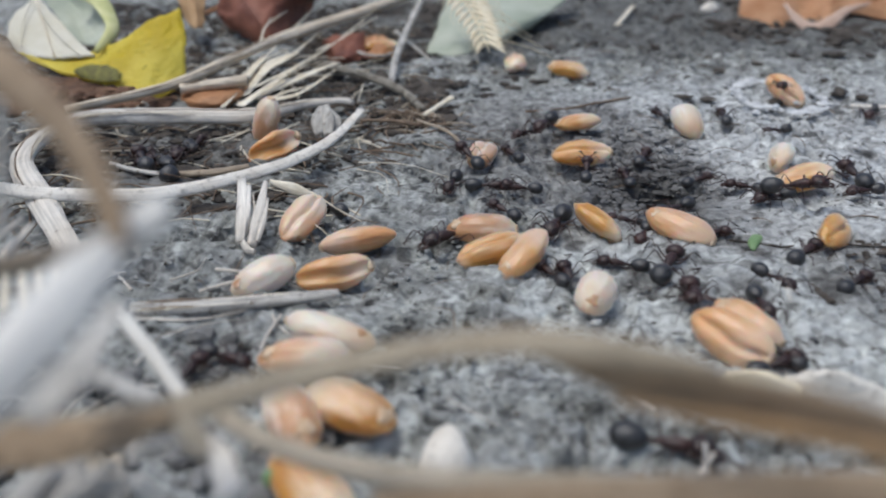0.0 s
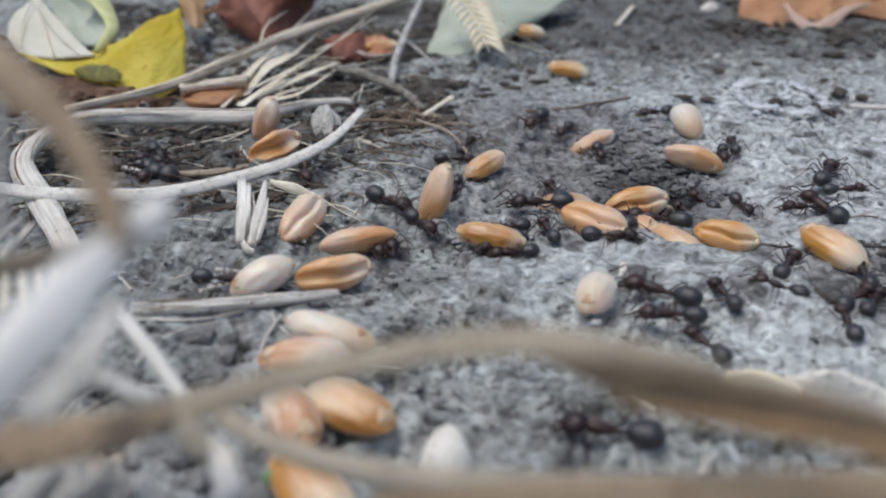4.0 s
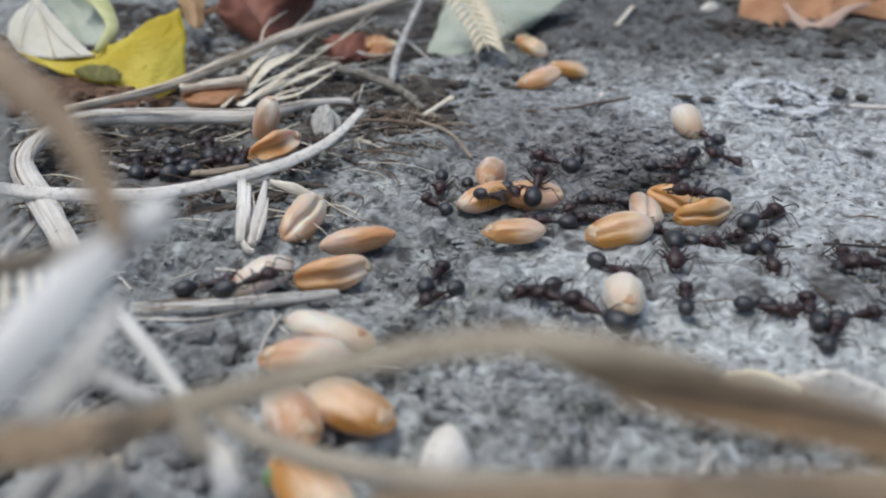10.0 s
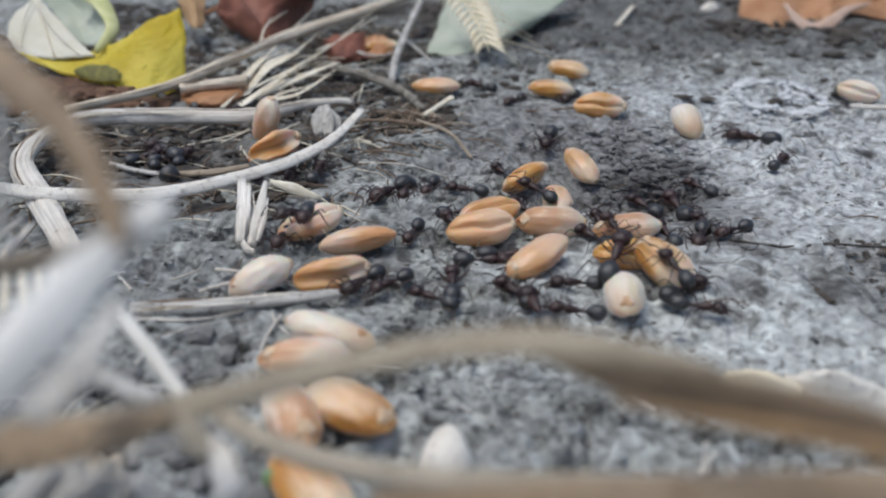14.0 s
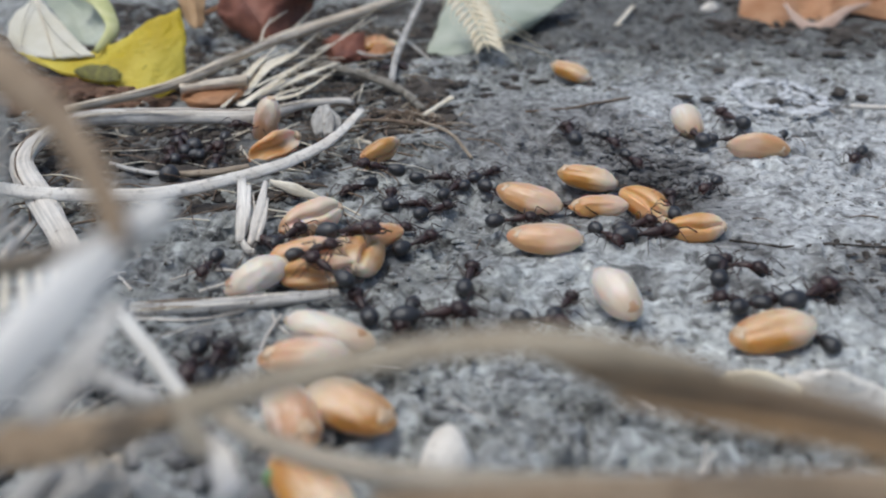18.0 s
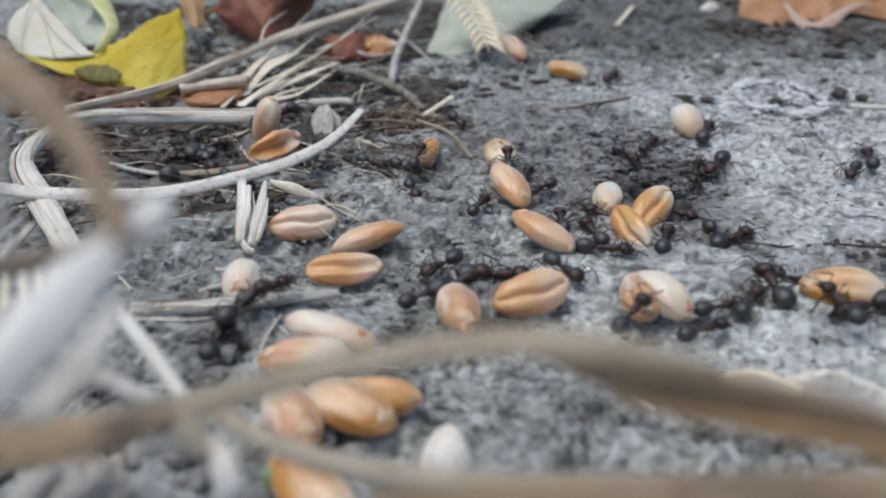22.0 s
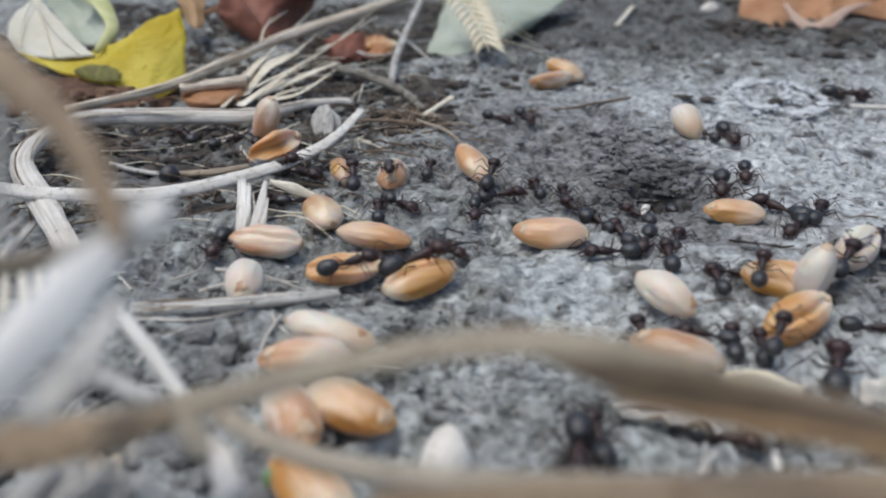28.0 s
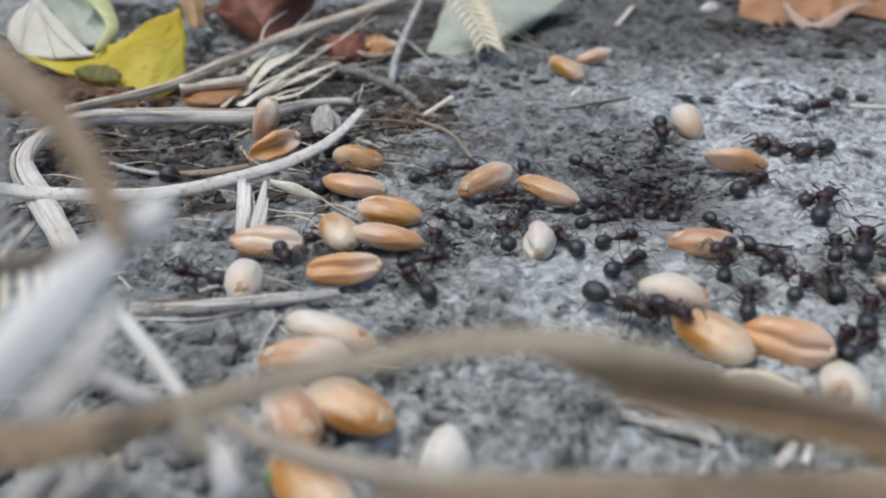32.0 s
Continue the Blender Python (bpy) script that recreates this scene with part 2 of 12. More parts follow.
MOSSTWIG = mat("mossy_bark", (0.15, 0.13, 0.10), (0.34, 0.31, 0.26), 0.8, 700, 0.35, 0.3)
BLACK = mat("black_cuticle", (0.012, 0.011, 0.011), (0.030, 0.027, 0.026), 0.38, 2500, 0.08, 0.8)
BROWN = mat("red_brown_cuticle", (0.017, 0.008, 0.007), (0.048, 0.019, 0.014), 0.42, 2500, 0.06, 0.5, vary=0.35)
LEGM = mat("leg_cuticle", (0.022, 0.012, 0.010), (0.05, 0.024, 0.018), 0.45, 2500, 0.03, 0.5)

PINKEDGE = mat("pale_leaf_edge", (0.54, 0.36, 0.26), (0.68, 0.50, 0.39), 0.6, 300, 0.1, 0.4)
BLEACH = mat("bleached_blade", (0.66, 0.62, 0.55), (0.80, 0.765, 0.70), 0.6, 300, 0.1, 0.35)
DRYBROWN = mat("dry_brown_blade", (0.30, 0.208, 0.122), (0.42, 0.31, 0.20), 0.6, 160, 0.15, 0.35, c=(0.21, 0.135, 0.075), fine=8)
PALETAN = mat("pale_tan_blade", (0.45, 0.37, 0.265), (0.60, 0.52, 0.405), 0.6, 160, 0.15, 0.35, c=(0.38, 0.30, 0.21), fine=8)
GREYTAN = mat("grey_tan_blade", (0.36, 0.295, 0.205), (0.47, 0.40, 0.295), 0.6, 160, 0.15, 0.35, c=(0.27, 0.20, 0.13), fine=8)
RUSTEDGE = mat("rusty_blade_edge", (0.34, 0.20, 0.085), (0.47, 0.30, 0.15), 0.6, 160, 0.15, 0.35, c=(0.24, 0.14, 0.06), fine=8)
LIMEEDGE = mat("lime_leaf_edge", (0.52, 0.52, 0.20), (0.68, 0.66, 0.34), 0.5, 300, 0.1, 0.4)


def fibrous(m, around, low):
    """Lengthwise streaks along a stalk, by its own length and girth."""
    N, L = m.node_tree.nodes, m.node_tree.links
    co, mp, no, mr, mx = [N.new("ShaderNode" + k) for k in ("TexCoord", "Mapping", "TexNoise", "MapRange", "MixRGB")]
    mp.inputs["Scale"].default_value = (0.5, around, 1)
    no.inputs["Scale"].default_value, no.inputs["Detail"].default_value = 1.0, 5
    mr.inputs["From Min"].default_value, mr.inputs["From Max"].default_value = 0.36, 0.6
    mr.inputs["To Min"].default_value, mr.inputs["To Max"].default_value = low, 1.04
    mx.blend_type = "MULTIPLY"
    mx.inputs["Fac"].default_value = 1
    bs = N["Principled BSDF"]
    src = bs.inputs["Base Color"].links[0].from_socket
    L.new(co.outputs["UV"], mp.inputs["Vector"])
    L.new(mp.outputs[0], no.inputs["Vector"])
    L.new(no.outputs["Fac"], mr.inputs["Value"])
    L.new(src, mx.inputs["Color1"])
    L.new(mr.outputs[0], mx.inputs["Color2"])
    L.new(mx.outputs["Color"], bs.inputs["Base Color"])
    bp = N.new("ShaderNodeBump")
    bp.inputs["Strength"].default_value, bp.inputs["Distance"].default_value = 0.4, 0.00005
    L.new(no.outputs["Fac"], bp.inputs["Height"])
    L.new(bs.inputs["Normal"].links[0].from_socket, bp.inputs["Normal"])
    L.new(bp.outputs[0], bs.inputs["Normal"])


for m, around, low in ((STRAW, 24, 0.72), (TAN, 22, 0.68), (BUFF, 20, 0.8), (AWN, 22, 0.76), (STALK, 22, 0.7), (EAR, 14, 0.82), (TWIG, 20, 0.5), (WHITE, 18, 0.85), (GREYSTRAW, 18, 0.6), (DRYBROWN, 18, 0.7), (GREYTAN, 18, 0.75), (PALETAN, 18, 0.75)):
    fibrous(m, around, low)


# ---- shapes ----
rng = np.random.RandomState(7)
TABLE = rng.rand(256, 256)


def vnoise(x, y, size, shift=0):
    """Smooth noise from -1 to 1, for numbers or arrays; size in millimetres."""
    x, y = np.asarray(x, float) / size + shift * 17.3 + 300, np.asarray(y, float) / size + shift * 31.7 + 300
    i, j = np.floor(x).astype(int), np.floor(y).astype(int)
    u, v = x - i, y - j
    u, v = u * u * (3 - 2 * u), v * v * (3 - 2 * v)
    i0, j0, i1, j1 = i & 255, j & 255, (i + 1) & 255, (j + 1) & 255
    return 2 * ((TABLE[i0, j0] * (1 - u) + TABLE[i1, j0] * u) * (1 - v) + (TABLE[i0, j1] * (1 - u) + TABLE[i1, j1] * u) * v) - 1


HOLE = (21.89990280158328, 78.19698616378105)


def rise(x, y):
    """The gentle lie of the ground, in millimetres."""
    h = 0.45 * vnoise(x, y, 24, 1) + 0.2 * vnoise(x, y, 8, 2)
    d = np.hypot(np.asarray(x) - HOLE[0], (np.asarray(y) - HOLE[1]) * 0.8)
    return h - 1.3 * np.exp(-(d / 7.5) ** 2) - 5 * np.exp(-(d / (2.3 + 0.8 * vnoise(x, y, 2.2, 9))) ** 4)


def mesh_of(name, verts, faces, material, smooth=True):
    me = bpy.data.meshes.new(name)
    me.from_pydata(verts, [], faces)
    for mt in (material if isinstance(material, (list, tuple)) else [material]):
        me.materials.append(mt)
    me.polygons.foreach_set("use_smooth", [smooth] * len(me.polygons))
    me.update()
    return me


def part(name, data, parent=None, label=""):
    ob = new(name, data)
    if parent:
        ob.parent = parent
    if label:
        ob["label"] = label
    return ob


def spline(points, n):
    """A smooth line of n places through the points."""
    pts = [Vector(q) for q in points]
    pts = [2 * pts[0] - pts[1]] + pts + [2 * pts[-1] - pts[-2]]
    out, m = [], len(pts) - 3
    for k in range(n):
        s = k / (n - 1) * m
        i = min(int(s), m - 1)
        u = s - i
        a, b, c, e = pts[i:i + 4]
        out.append(0.5 * (2 * b + (c - a) * u + (2 * a - 5 * b + 4 * c - e) * u * u + (3 * b - a - 3 * c + e) * u ** 3))
    return out


def lerp(values, s):
    if not isinstance(values, (list, tuple)):
        return values
    q = s * (len(values) - 1)
    i = min(int(q), len(values) - 2)
    return values[i] + (values[i + 1] - values[i]) * (q - i)


def sweep(name, points, width, thick, material, n=28, sides=10, up=(0, 0, 1), roll=0, groove=0.0, seed=0, wobble=0.03, base=(0, 0, 0)):
    """A stalk or blade along the points (mm): oval section of width and thick, tapering lists allowed, grooved lengthwise."""
    line = spline(points, n)
    verts, faces = [], []
    for k, q in enumerate(line):
        s = k / (n - 1)
        t = (line[min(k + 1, n - 1)] - line[max(k - 1, 0)]).normalized()
        side = t.cross(Vector(up))
        side = side.normalized() if side.length > 1e-4 else Vector((1, 0, 0))
        nor = side.cross(t)
        ro = radians(lerp(roll, s))
        s2, n2 = side * math.cos(ro) + nor * math.sin(ro), nor * math.cos(ro) - side * math.sin(ro)
        w, th = lerp(width, s) / 2, lerp(thick, s) / 2
        for e in range(sides):
            a = 2 * math.pi * e / sides
            g = 1 - groove * (e % 2)
            j = 1 + wobble * float(vnoise(k * 3.1, e * 5.7, 4, seed))
            ca, sa = math.cos(a), math.sin(a)
            verts.append((q + (s2 * ca * w + n2 * sa * th * g) * j - Vector(base)) * MM)
    for k in range(n - 1):
        for e in range(sides):
            a, b = k * sides + e, k * sides + (e + 1) % sides
            faces.append((a, a + sides, b + sides, b))
    faces.append(tuple(range(sides)))
    faces.append(tuple(range(n * sides - 1, (n - 1) * sides - 1, -1)))
    me = mesh_of(name, verts, faces, material)
    if sides > 5:
        uv = me.uv_layers.new(name="along")
        flat = []
        for k in range(n - 1):
            for e in range(sides):
                flat += [k * 0.3 + seed, e / sides, k * 0.3 + 0.3 + seed, e / sides, k * 0.3 + 0.3 + seed, (e + 1) / sides, k * 0.3 + seed, (e + 1) / sides]
        flat += [0.0] * (2 * len(me.loops) - len(flat))
        uv.data.foreach_set("uv", flat)
    return me


def stalk(name, label, points, width, thick, material, category="straw", group="", **kw):
    """A thing that is one stalk; its origin is its first point."""
    ob = new(name, sweep(name, points, width, thick, material, base=points[0], **kw))
    ob.location = Vector(points[0]) * MM
    return tagged(ob, label, category, group)


def ball(name, size, material, shape=None, rings=14, seg=20):
    """A rounded body about the origin along x; shape(u, a) gives (bulge, dx, dz) along and around it."""
    verts, faces = [], []
    for k in range(rings + 1):
        th = math.pi * k / rings
        for e in range(seg):
            a = 2 * math.pi * e / seg
            x, y, z = -math.cos(th), math.sin(th) * math.cos(a), math.sin(th) * math.sin(a)
            if shape:
                x, y, z = shape(x, y, z)
            verts.append((x * size[0] / 2 * MM, y * size[1] / 2 * MM, z * size[2] / 2 * MM))
    for k in range(rings):
        for e in range(seg):
            a, b = k * seg + e, k * seg + (e + 1) % seg
            faces.append((a, a + seg, b + seg, b))
    me = mesh_of(name, verts, faces, material)
    bm = bmesh.new()
    bm.from_mesh(me)
    bmesh.ops.remove_doubles(bm, verts=bm.verts, dist=1e-7)
    bmesh.ops.recalc_face_normals(bm, faces=bm.faces)
    bm.to_mesh(me)
    bm.free()
    me.polygons.foreach_set("use_smooth", [True] * len(me.polygons))
    return me


# ---- ground: one sheet, fine where it is near, to the horizon ----
def axis(lo, hi, step, far):
    mid = list(np.arange(lo, hi + step, step))
    out, s, q = [], step, mid[-1]
    while q < far:
        s *= 1.25
        q += s
        out.append(q)
    low, s, q = [], step, mid[0]
    while q > -far:
        s *= 1.25
        q -= s
        low.append(q)
    return np.array(low[::-1] + mid + out)


def make_ground():
    xs, ys = axis(-70, 70, 0.2, 4e5), axis(34, 175, 0.24, 4e5)
    X, Y = np.meshgrid(xs, ys)
    near = np.clip(1.3 - np.hypot(X / 160, (Y - 100) / 190), 0, 1)
    Z = rise(X, Y)
    warp = 2.0 * vnoise(X, Y, 5, 3)
    rough = np.clip(0.55 + 0.9 * vnoise(X, Y, 13, 7) + 0.35 * vnoise(X, Y, 5, 12), 0.18, 1.25)
    rough = rough * (1 - 0.3 * np.clip((X - 8) / 25, 0, 1) * np.clip(1 - np.abs(Y - 66) / 45, 0, 1))
    f = sum(am * np.abs(vnoise(X + warp * wp, Y - warp * wp, sz, sh)) for am, sz, sh, wp in ((0.85, 4.7, 4, 1), (0.55, 2.3, 5, 0.6)))
    g = sum(am * vnoise(X + warp * 0.4, Y + warp * 0.4, sz, sh) for am, sz, sh in ((0.34, 1.25, 6), (0.24, 0.7, 10), (0.13, 0.42, 11)))
    Z = Z + (f - 0.55) * (0.22 + 0.5 * rough) + g * (0.22 + 0.5 * rough)
    # pits and gaps between the crumbs, with ragged rims
    for size, cut, deep, sh in ((3.1, 0.42, 0.9, 13), (1.5, 0.46, 0.6, 14), (0.85, 0.50, 0.4, 15)):
        n = vnoise(X + 0.8 * warp, Y - 0.5 * warp, size, sh) + 0.25 * vnoise(X, Y, size * 0.35, sh + 5)
        Z = Z - deep * np.clip((n - cut) * 4, 0, 1) * (0.5 + 0.5 * np.clip(rough, 0, 1))
    # flaked crust: small terraces with sharp rims
    q = vnoise(X + warp, Y + warp, 8, 8) * 2.2 + 0.2 * vnoise(X, Y, 1.5, 16)
    Z = Z + 0.42 * (np.floor(q) + np.clip((q - np.floor(q)) * 7, 0, 1))
    Z = Z * near - 0.2
    verts = np.stack([X.ravel(), Y.ravel(), Z.ravel()], 1) * MM
    h, w = X.shape
    i = np.arange(h * w).reshape(h, w)
    quads = np.stack([i[:-1, :-1].ravel(), i[:-1, 1:].ravel(), i[1:, 1:].ravel(), i[1:, :-1].ravel()], 1)
    me = bpy.data.meshes.new("ground")
    me.vertices.add(len(verts))
    me.vertices.foreach_set("co", verts.ravel())
    me.loops.add(quads.size)
    me.loops.foreach_set("vertex_index", quads.ravel())
    me.polygons.add(len(quads))
    me.polygons.foreach_set("loop_start", np.arange(len(quads)) * 4)
    me.polygons.foreach_set("use_smooth", np.ones(len(quads), bool))
    me.materials.append(SOIL)
    me.update()
    me.validate()
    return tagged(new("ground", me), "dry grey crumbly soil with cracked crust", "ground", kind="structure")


ground = make_ground()


def crumbs(name, label, count, material, box, lo, hi, seed, dens=None, lift=-0.1):
    """Loose crumbs of soil strewn over a stretch of ground, joined."""
    r = random.Random(seed)
    base = bmesh.new()
    bmesh.ops.create_icosphere(base, subdivisions=1, radius=1)
    bv = [v.co.copy() for v in base.verts]
    bf = [tuple(v.index for v in fa.verts) for fa in base.faces]
    base.free()
    verts, faces = [], []
    made = 0
    while made < count:
        x, y = r.uniform(box[0], box[2]), r.uniform(box[1], box[3])
        if abs(x) > 12 + y * 0.56 or (dens and r.random() > dens(x, y)):
            continue
        made += 1
        s = lo + (hi - lo) * r.random() ** 3
        z = float(rise(x, y)) + lift + s * 0.3
        tip = Euler((r.uniform(0, 6), r.uniform(0, 6), r.uniform(0, 6))).to_matrix()
        o = len(verts)
        sq = (r.uniform(0.8, 1.7), r.uniform(0.8, 1.5), r.uniform(0.3, 0.65))
        for v in bv:
            q = tip @ (v * r.uniform(0.75, 1.2))
            verts.append(((x + q.x * s * sq[0]) * MM, (y + q.y * s * sq[1]) * MM, (z + q.z * s * sq[2]) * MM))
        faces += [tuple(i + o for i in fa) for fa in bf]
    return tagged(new(name, mesh_of(name, verts, faces, material, False)), label, "soil", kind="stuff")


crumbs("soil_crumbs", "loose grey crumbs of dry soil", 5200, SOIL, (-75, 36, 75, 175), 0.08, 0.5, 3,
       lambda x, y: 1 - 0.85 * min(1, max(0, (x - 6) / 14)) * (y < 125))
crumbs("humus_crumbs", "dark crumbs of humus among the straw", 6500, DARKSOIL, (-75, 70, 10, 175), 0.15, 0.9, 4,
       lambda x, y: min(1, max(0, (-7 - x + (y - 80) * 0.24) / 11)))
crumbs("back_crumbs", "dark crumbs of soil at the back", 900, DARKSOIL, (-40, 105, 90, 185), 0.2, 1.0, 6)
crumbs("twig_rubble", "dark rubble round the mossy twig", 420, DARKSOIL, (-6.580262171901417, 92.93910177647676, 1.1200446250044964, 114.61401741368988), 0.2, 1.1, 7)
crumbs("nest_spoil", "fine spoil crumbs round the nest hole", 1500, SOIL, (15.33613376606908, 63.63984907090535, 28.11624523779331, 98.20051408565013), 0.1, 0.55, 12,
       lambda x, y: math.exp(-((x - 21.17053248142145) / 9) ** 2 - ((y - 78.9523372606204) / 16) ** 2))
crumbs("near_humus", "coarse soil crumbs before the lens", 260, CRUMB, (-32, 33, -6, 52), 0.3, 1.1, 13)
crumbs("fine_grit", "fine grey grit strewn over the soil", 5000, SOIL, (-60, 40, 30, 130), 0.05, 0.22, 15)
crumbs("dark_grit", "fine dark specks of humus on the soil", 2400, DARKSOIL, (-60, 40, 70, 140), 0.05, 0.2, 16)
crumbs("pale_grit", "fine pale flecks of dry crust", 1800, CRUMB, (-50, 40, 60, 130), 0.05, 0.2, 17)


# ---- straw and stalks ----
def straw(name, label, points, width, thick, material, seed=0, n=40, fibres=9, up=(0, 0, 1)):
    """A straw: its culm and the split fibres that run along it."""
    org = Vector(points[0])
    e = new(name)
    e.location = org * MM
    part("culm", sweep("culm", points, width, thick, material, n=n, sides=18, seed=seed, base=org, groove=0.16, wobble=0.08, up=up), e)
    r = random.Random(seed)
    for q in range(fibres):
        an = r.uniform(0.2, 2.4)
        lo = r.uniform(0, 0.5)
        hi = lo + r.uniform(0.25, 0.5)
        line = spline(points, 40)
        cut = []
        for k in range(int(lo * 39), min(39, int(hi * 39)) + 1, 4):
            s = k / 39
            t = (line[min(k + 1, 39)] - line[max(k - 1, 0)]).normalized()
            side = t.cross(Vector((0, 0, 1))).normalized()
            cut.append(line[k] + side * math.cos(an) * lerp(width, s) * 0.47 + Vector((0, 0, 1)) * math.sin(an) * lerp(thick, s) * 0.47)
        if len(cut) > 2:
            part("fibre", sweep("fibre", cut, [0.1, 0.3, 0.06], [0.08, 0.2, 0.06], (TAN, AWN, TWIG, STRAW)[q % 4], n=16, sides=6, base=org), e)
    return tagged(e, label, "straw")


straw("curved_straw", "long bleached straw curving over the soil", [(-42.96, 71.13, 3.00), (-35.71, 68.48, 3.00), (-27.63, 69.17, 2.50), (-23.27, 71.35, 2.20), (-18.96, 75.08, 2.00), (-14.84, 79.53, 2.00), (-11.67, 86.09, 2.00), (-9.47, 95.59, 2.20)],
      [1.1, 1.25, 1.25, 1.3, 1.3, 1.25, 1.0], [0.6, 0.7, 0.7, 0.7, 0.65, 0.65, 0.5], WHITE, seed=1, n=56, fibres=0, up=(-0.1, -0.75, 0.66))
straw("bent_straw", "flattened bleached straw bent back on itself", [(-11.55, 102.91, 1.20), (-16.75, 100.10, 1.60), (-21.68, 94.05, 2.00), (-31.35, 93.84, 2.00), (-39.24, 91.72, 2.40), (-41.36, 85.57, 2.80), (-40.94, 77.60, 2.60), (-35.76, 69.37, 2.20), (-29.49, 60.09, 1.50)],
      [0.7, 1.3, 1.8, 2.2, 2.0, 2.0, 2.4, 2.3, 2.0], [0.6, 0.9, 1.5, 1.7, 1.7, 1.6, 1.4, 1.2, 1.0], STRAW, seed=2, n=70, fibres=16, up=(0, -0.5, 0.85))
straw("long_stalk", "long thin tan stalk lying over other straw", [(-44.29, 96.24, 2.00), (-34.49, 104.96, 2.50), (-28.80, 118.36, 3.00), (-22.39, 128.38, 4.00), (-6.38, 153.78, 5.00)],
      [1.0, 1.4, 1.6, 1.8, 1.8], [0.9, 1.2, 1.4, 1.6, 1.6], STALK, seed=3, n=36)
straw("short_straw", "short pale split straw lying on the soil", [(-22.01, 51.70, 1.00), (-14.77, 52.83, 0.90), (-7.66, 54.50, 0.80)],
      [1.4, 1.3, 0.9], [1.1, 1.0, 0.7], GREYSTRAW, seed=4)
# blurred grass close to the lens: a blade with its midrib
def grass(name, label, points, width, thick, material, roll=0, seed=0, n=28, up=(0, 0, 1)):
    org = Vector(points[0])
    e = new(name)
    e.location = org * MM
    part("blade", sweep("blade", points, width, thick, material, n=n, sides=14, roll=roll, seed=seed, up=up, base=org), e)
    part("midrib", sweep("midrib", points, [0.2 * q for q in width], thick * 1.35, material, n=n, sides=8, roll=roll, seed=seed, up=up, base=org), e)
    return tagged(e, label, "grass")


grass("arching_grass", "pale dry grass blade arching above the soil", [(-16.48, 23.91, 12.07), (-13.22, 23.21, 12.92), (-10.08, 22.60, 13.94), (-7.27, 22.08, 15.13), (-5.13, 21.50, 16.23), (-2.73, 20.91, 17.29), (-0.38, 20.26, 18.23), (1.65, 19.77, 18.81), (3.06, 19.33, 19.05), (4.14, 19.02, 19.10), (5.14, 18.77, 19.05), (6.10, 18.44, 19.06), (7.11, 17.93, 19.16)],
      [1.1, 1.1, 1.05, 1.0, 0.95, 0.9, 0.9, 0.95, 0.95, 0.85, 0.7, 0.5, 0.2], 0.3, GREYTAN, roll=[-58, -55, -50, -45, -40, -35, -30, -30, -30, -35, -40, -40, -40], seed=5, n=70)
# underside of the arching blade; its shade is put into the darker brown
turned = grass("twisted_grass", "dry grass blade twisted to its underside, browned for its shade", [(2.63, 20.68, 17.95), (3.82, 20.36, 17.76), (5.06, 19.93, 17.55), (6.23, 19.44, 17.47), (7.76, 18.81, 17.54), (9.24, 18.26, 17.57), (10.50, 17.71, 17.58), (11.98, 17.09, 17.45)],
      [0.5, 1.2, 1.75, 2.0, 2.0, 1.9, 1.75, 1.7], 0.3, DRYBROWN, roll=[-95, -98, -102, -104, -104, -103, -102, -100], seed=18, n=50)
edge = [(4.73, 18.98, 17.45), (6.32, 18.49, 17.36), (8.12, 17.93, 17.35), (9.63, 17.31, 17.44), (11.39, 16.71, 17.36)]
part("margin", sweep("margin", edge, [0.1, 0.35, 0.5, 0.55, 0.6], 0.25, RUSTEDGE, n=40, sides=12, roll=-100, seed=20, base=Vector((2.63, 20.68, 17.95))), turned, "rusty brown curled margin")
grass("sagging_grass", "dry tan grass blade sagging near the ground", [(-8.41, 25.91, 11.60), (-6.28, 24.64, 11.29), (-3.28, 23.47, 11.17), (0.31, 22.48, 11.43), (4.41, 21.62, 11.95), (9.29, 20.77, 12.48), (14.49, 19.86, 12.90)],
      [0.75, 0.8, 0.85, 0.9, 1.0, 1.1, 1.2], 0.9, PALETAN, roll=-10, seed=6, n=40)
grass("wide_grass", "wide tan dry strip lying close by", [(-2.23, 20.66, 12.27), (3.60, 19.19, 13.79), (8.26, 18.53, 14.58), (12.82, 17.84, 15.10)], [0.6, 0.9, 1.1, 1.3], 0.3, DRYBROWN, roll=-45, seed=16)
grass("bleached_grass", "bleached white dry blade standing up", [(-9.89, 13.22, 20.68), (-9.30, 14.83, 21.24), (-8.82, 16.61, 21.67), (-8.49, 18.08, 21.95), (-8.18, 19.06, 22.12), (-7.90, 19.72, 22.32), (-7.57, 20.11, 22.43), (-7.20, 20.47, 22.49)],
      [1.2, 1.5, 1.5, 1.3, 0.85, 1.15, 1.3, 0.7], 0.8, BLEACH, roll=[-28, -28, -24, -20, -10, -5, 0, 0], seed=7, n=48)
grass("bent_grass", "tan dry blade bending down", [(-12.81, 22.70, 26.55), (-11.60, 22.01, 25.82), (-10.42, 21.32, 25.11), (-9.49, 20.65, 24.42), (-8.79, 19.95, 23.69), (-8.25, 19.24, 22.92), (-7.89, 18.65, 22.20)],
      [1.25, 1.2, 1.05, 0.85, 0.85, 0.75, 0.5], 0.3, DRYBROWN, up=(-0.2, -0.65, 0.75), seed=8, n=44)
grass("side_grass", "tan dry blade pointing inward", [(-16.48, 26.55, 17.41), (-14.81, 28.56, 16.95), (-13.63, 31.54, 16.23)], [0.9, 0.8, 0.5], 0.5, TAN, roll=-35, seed=9)
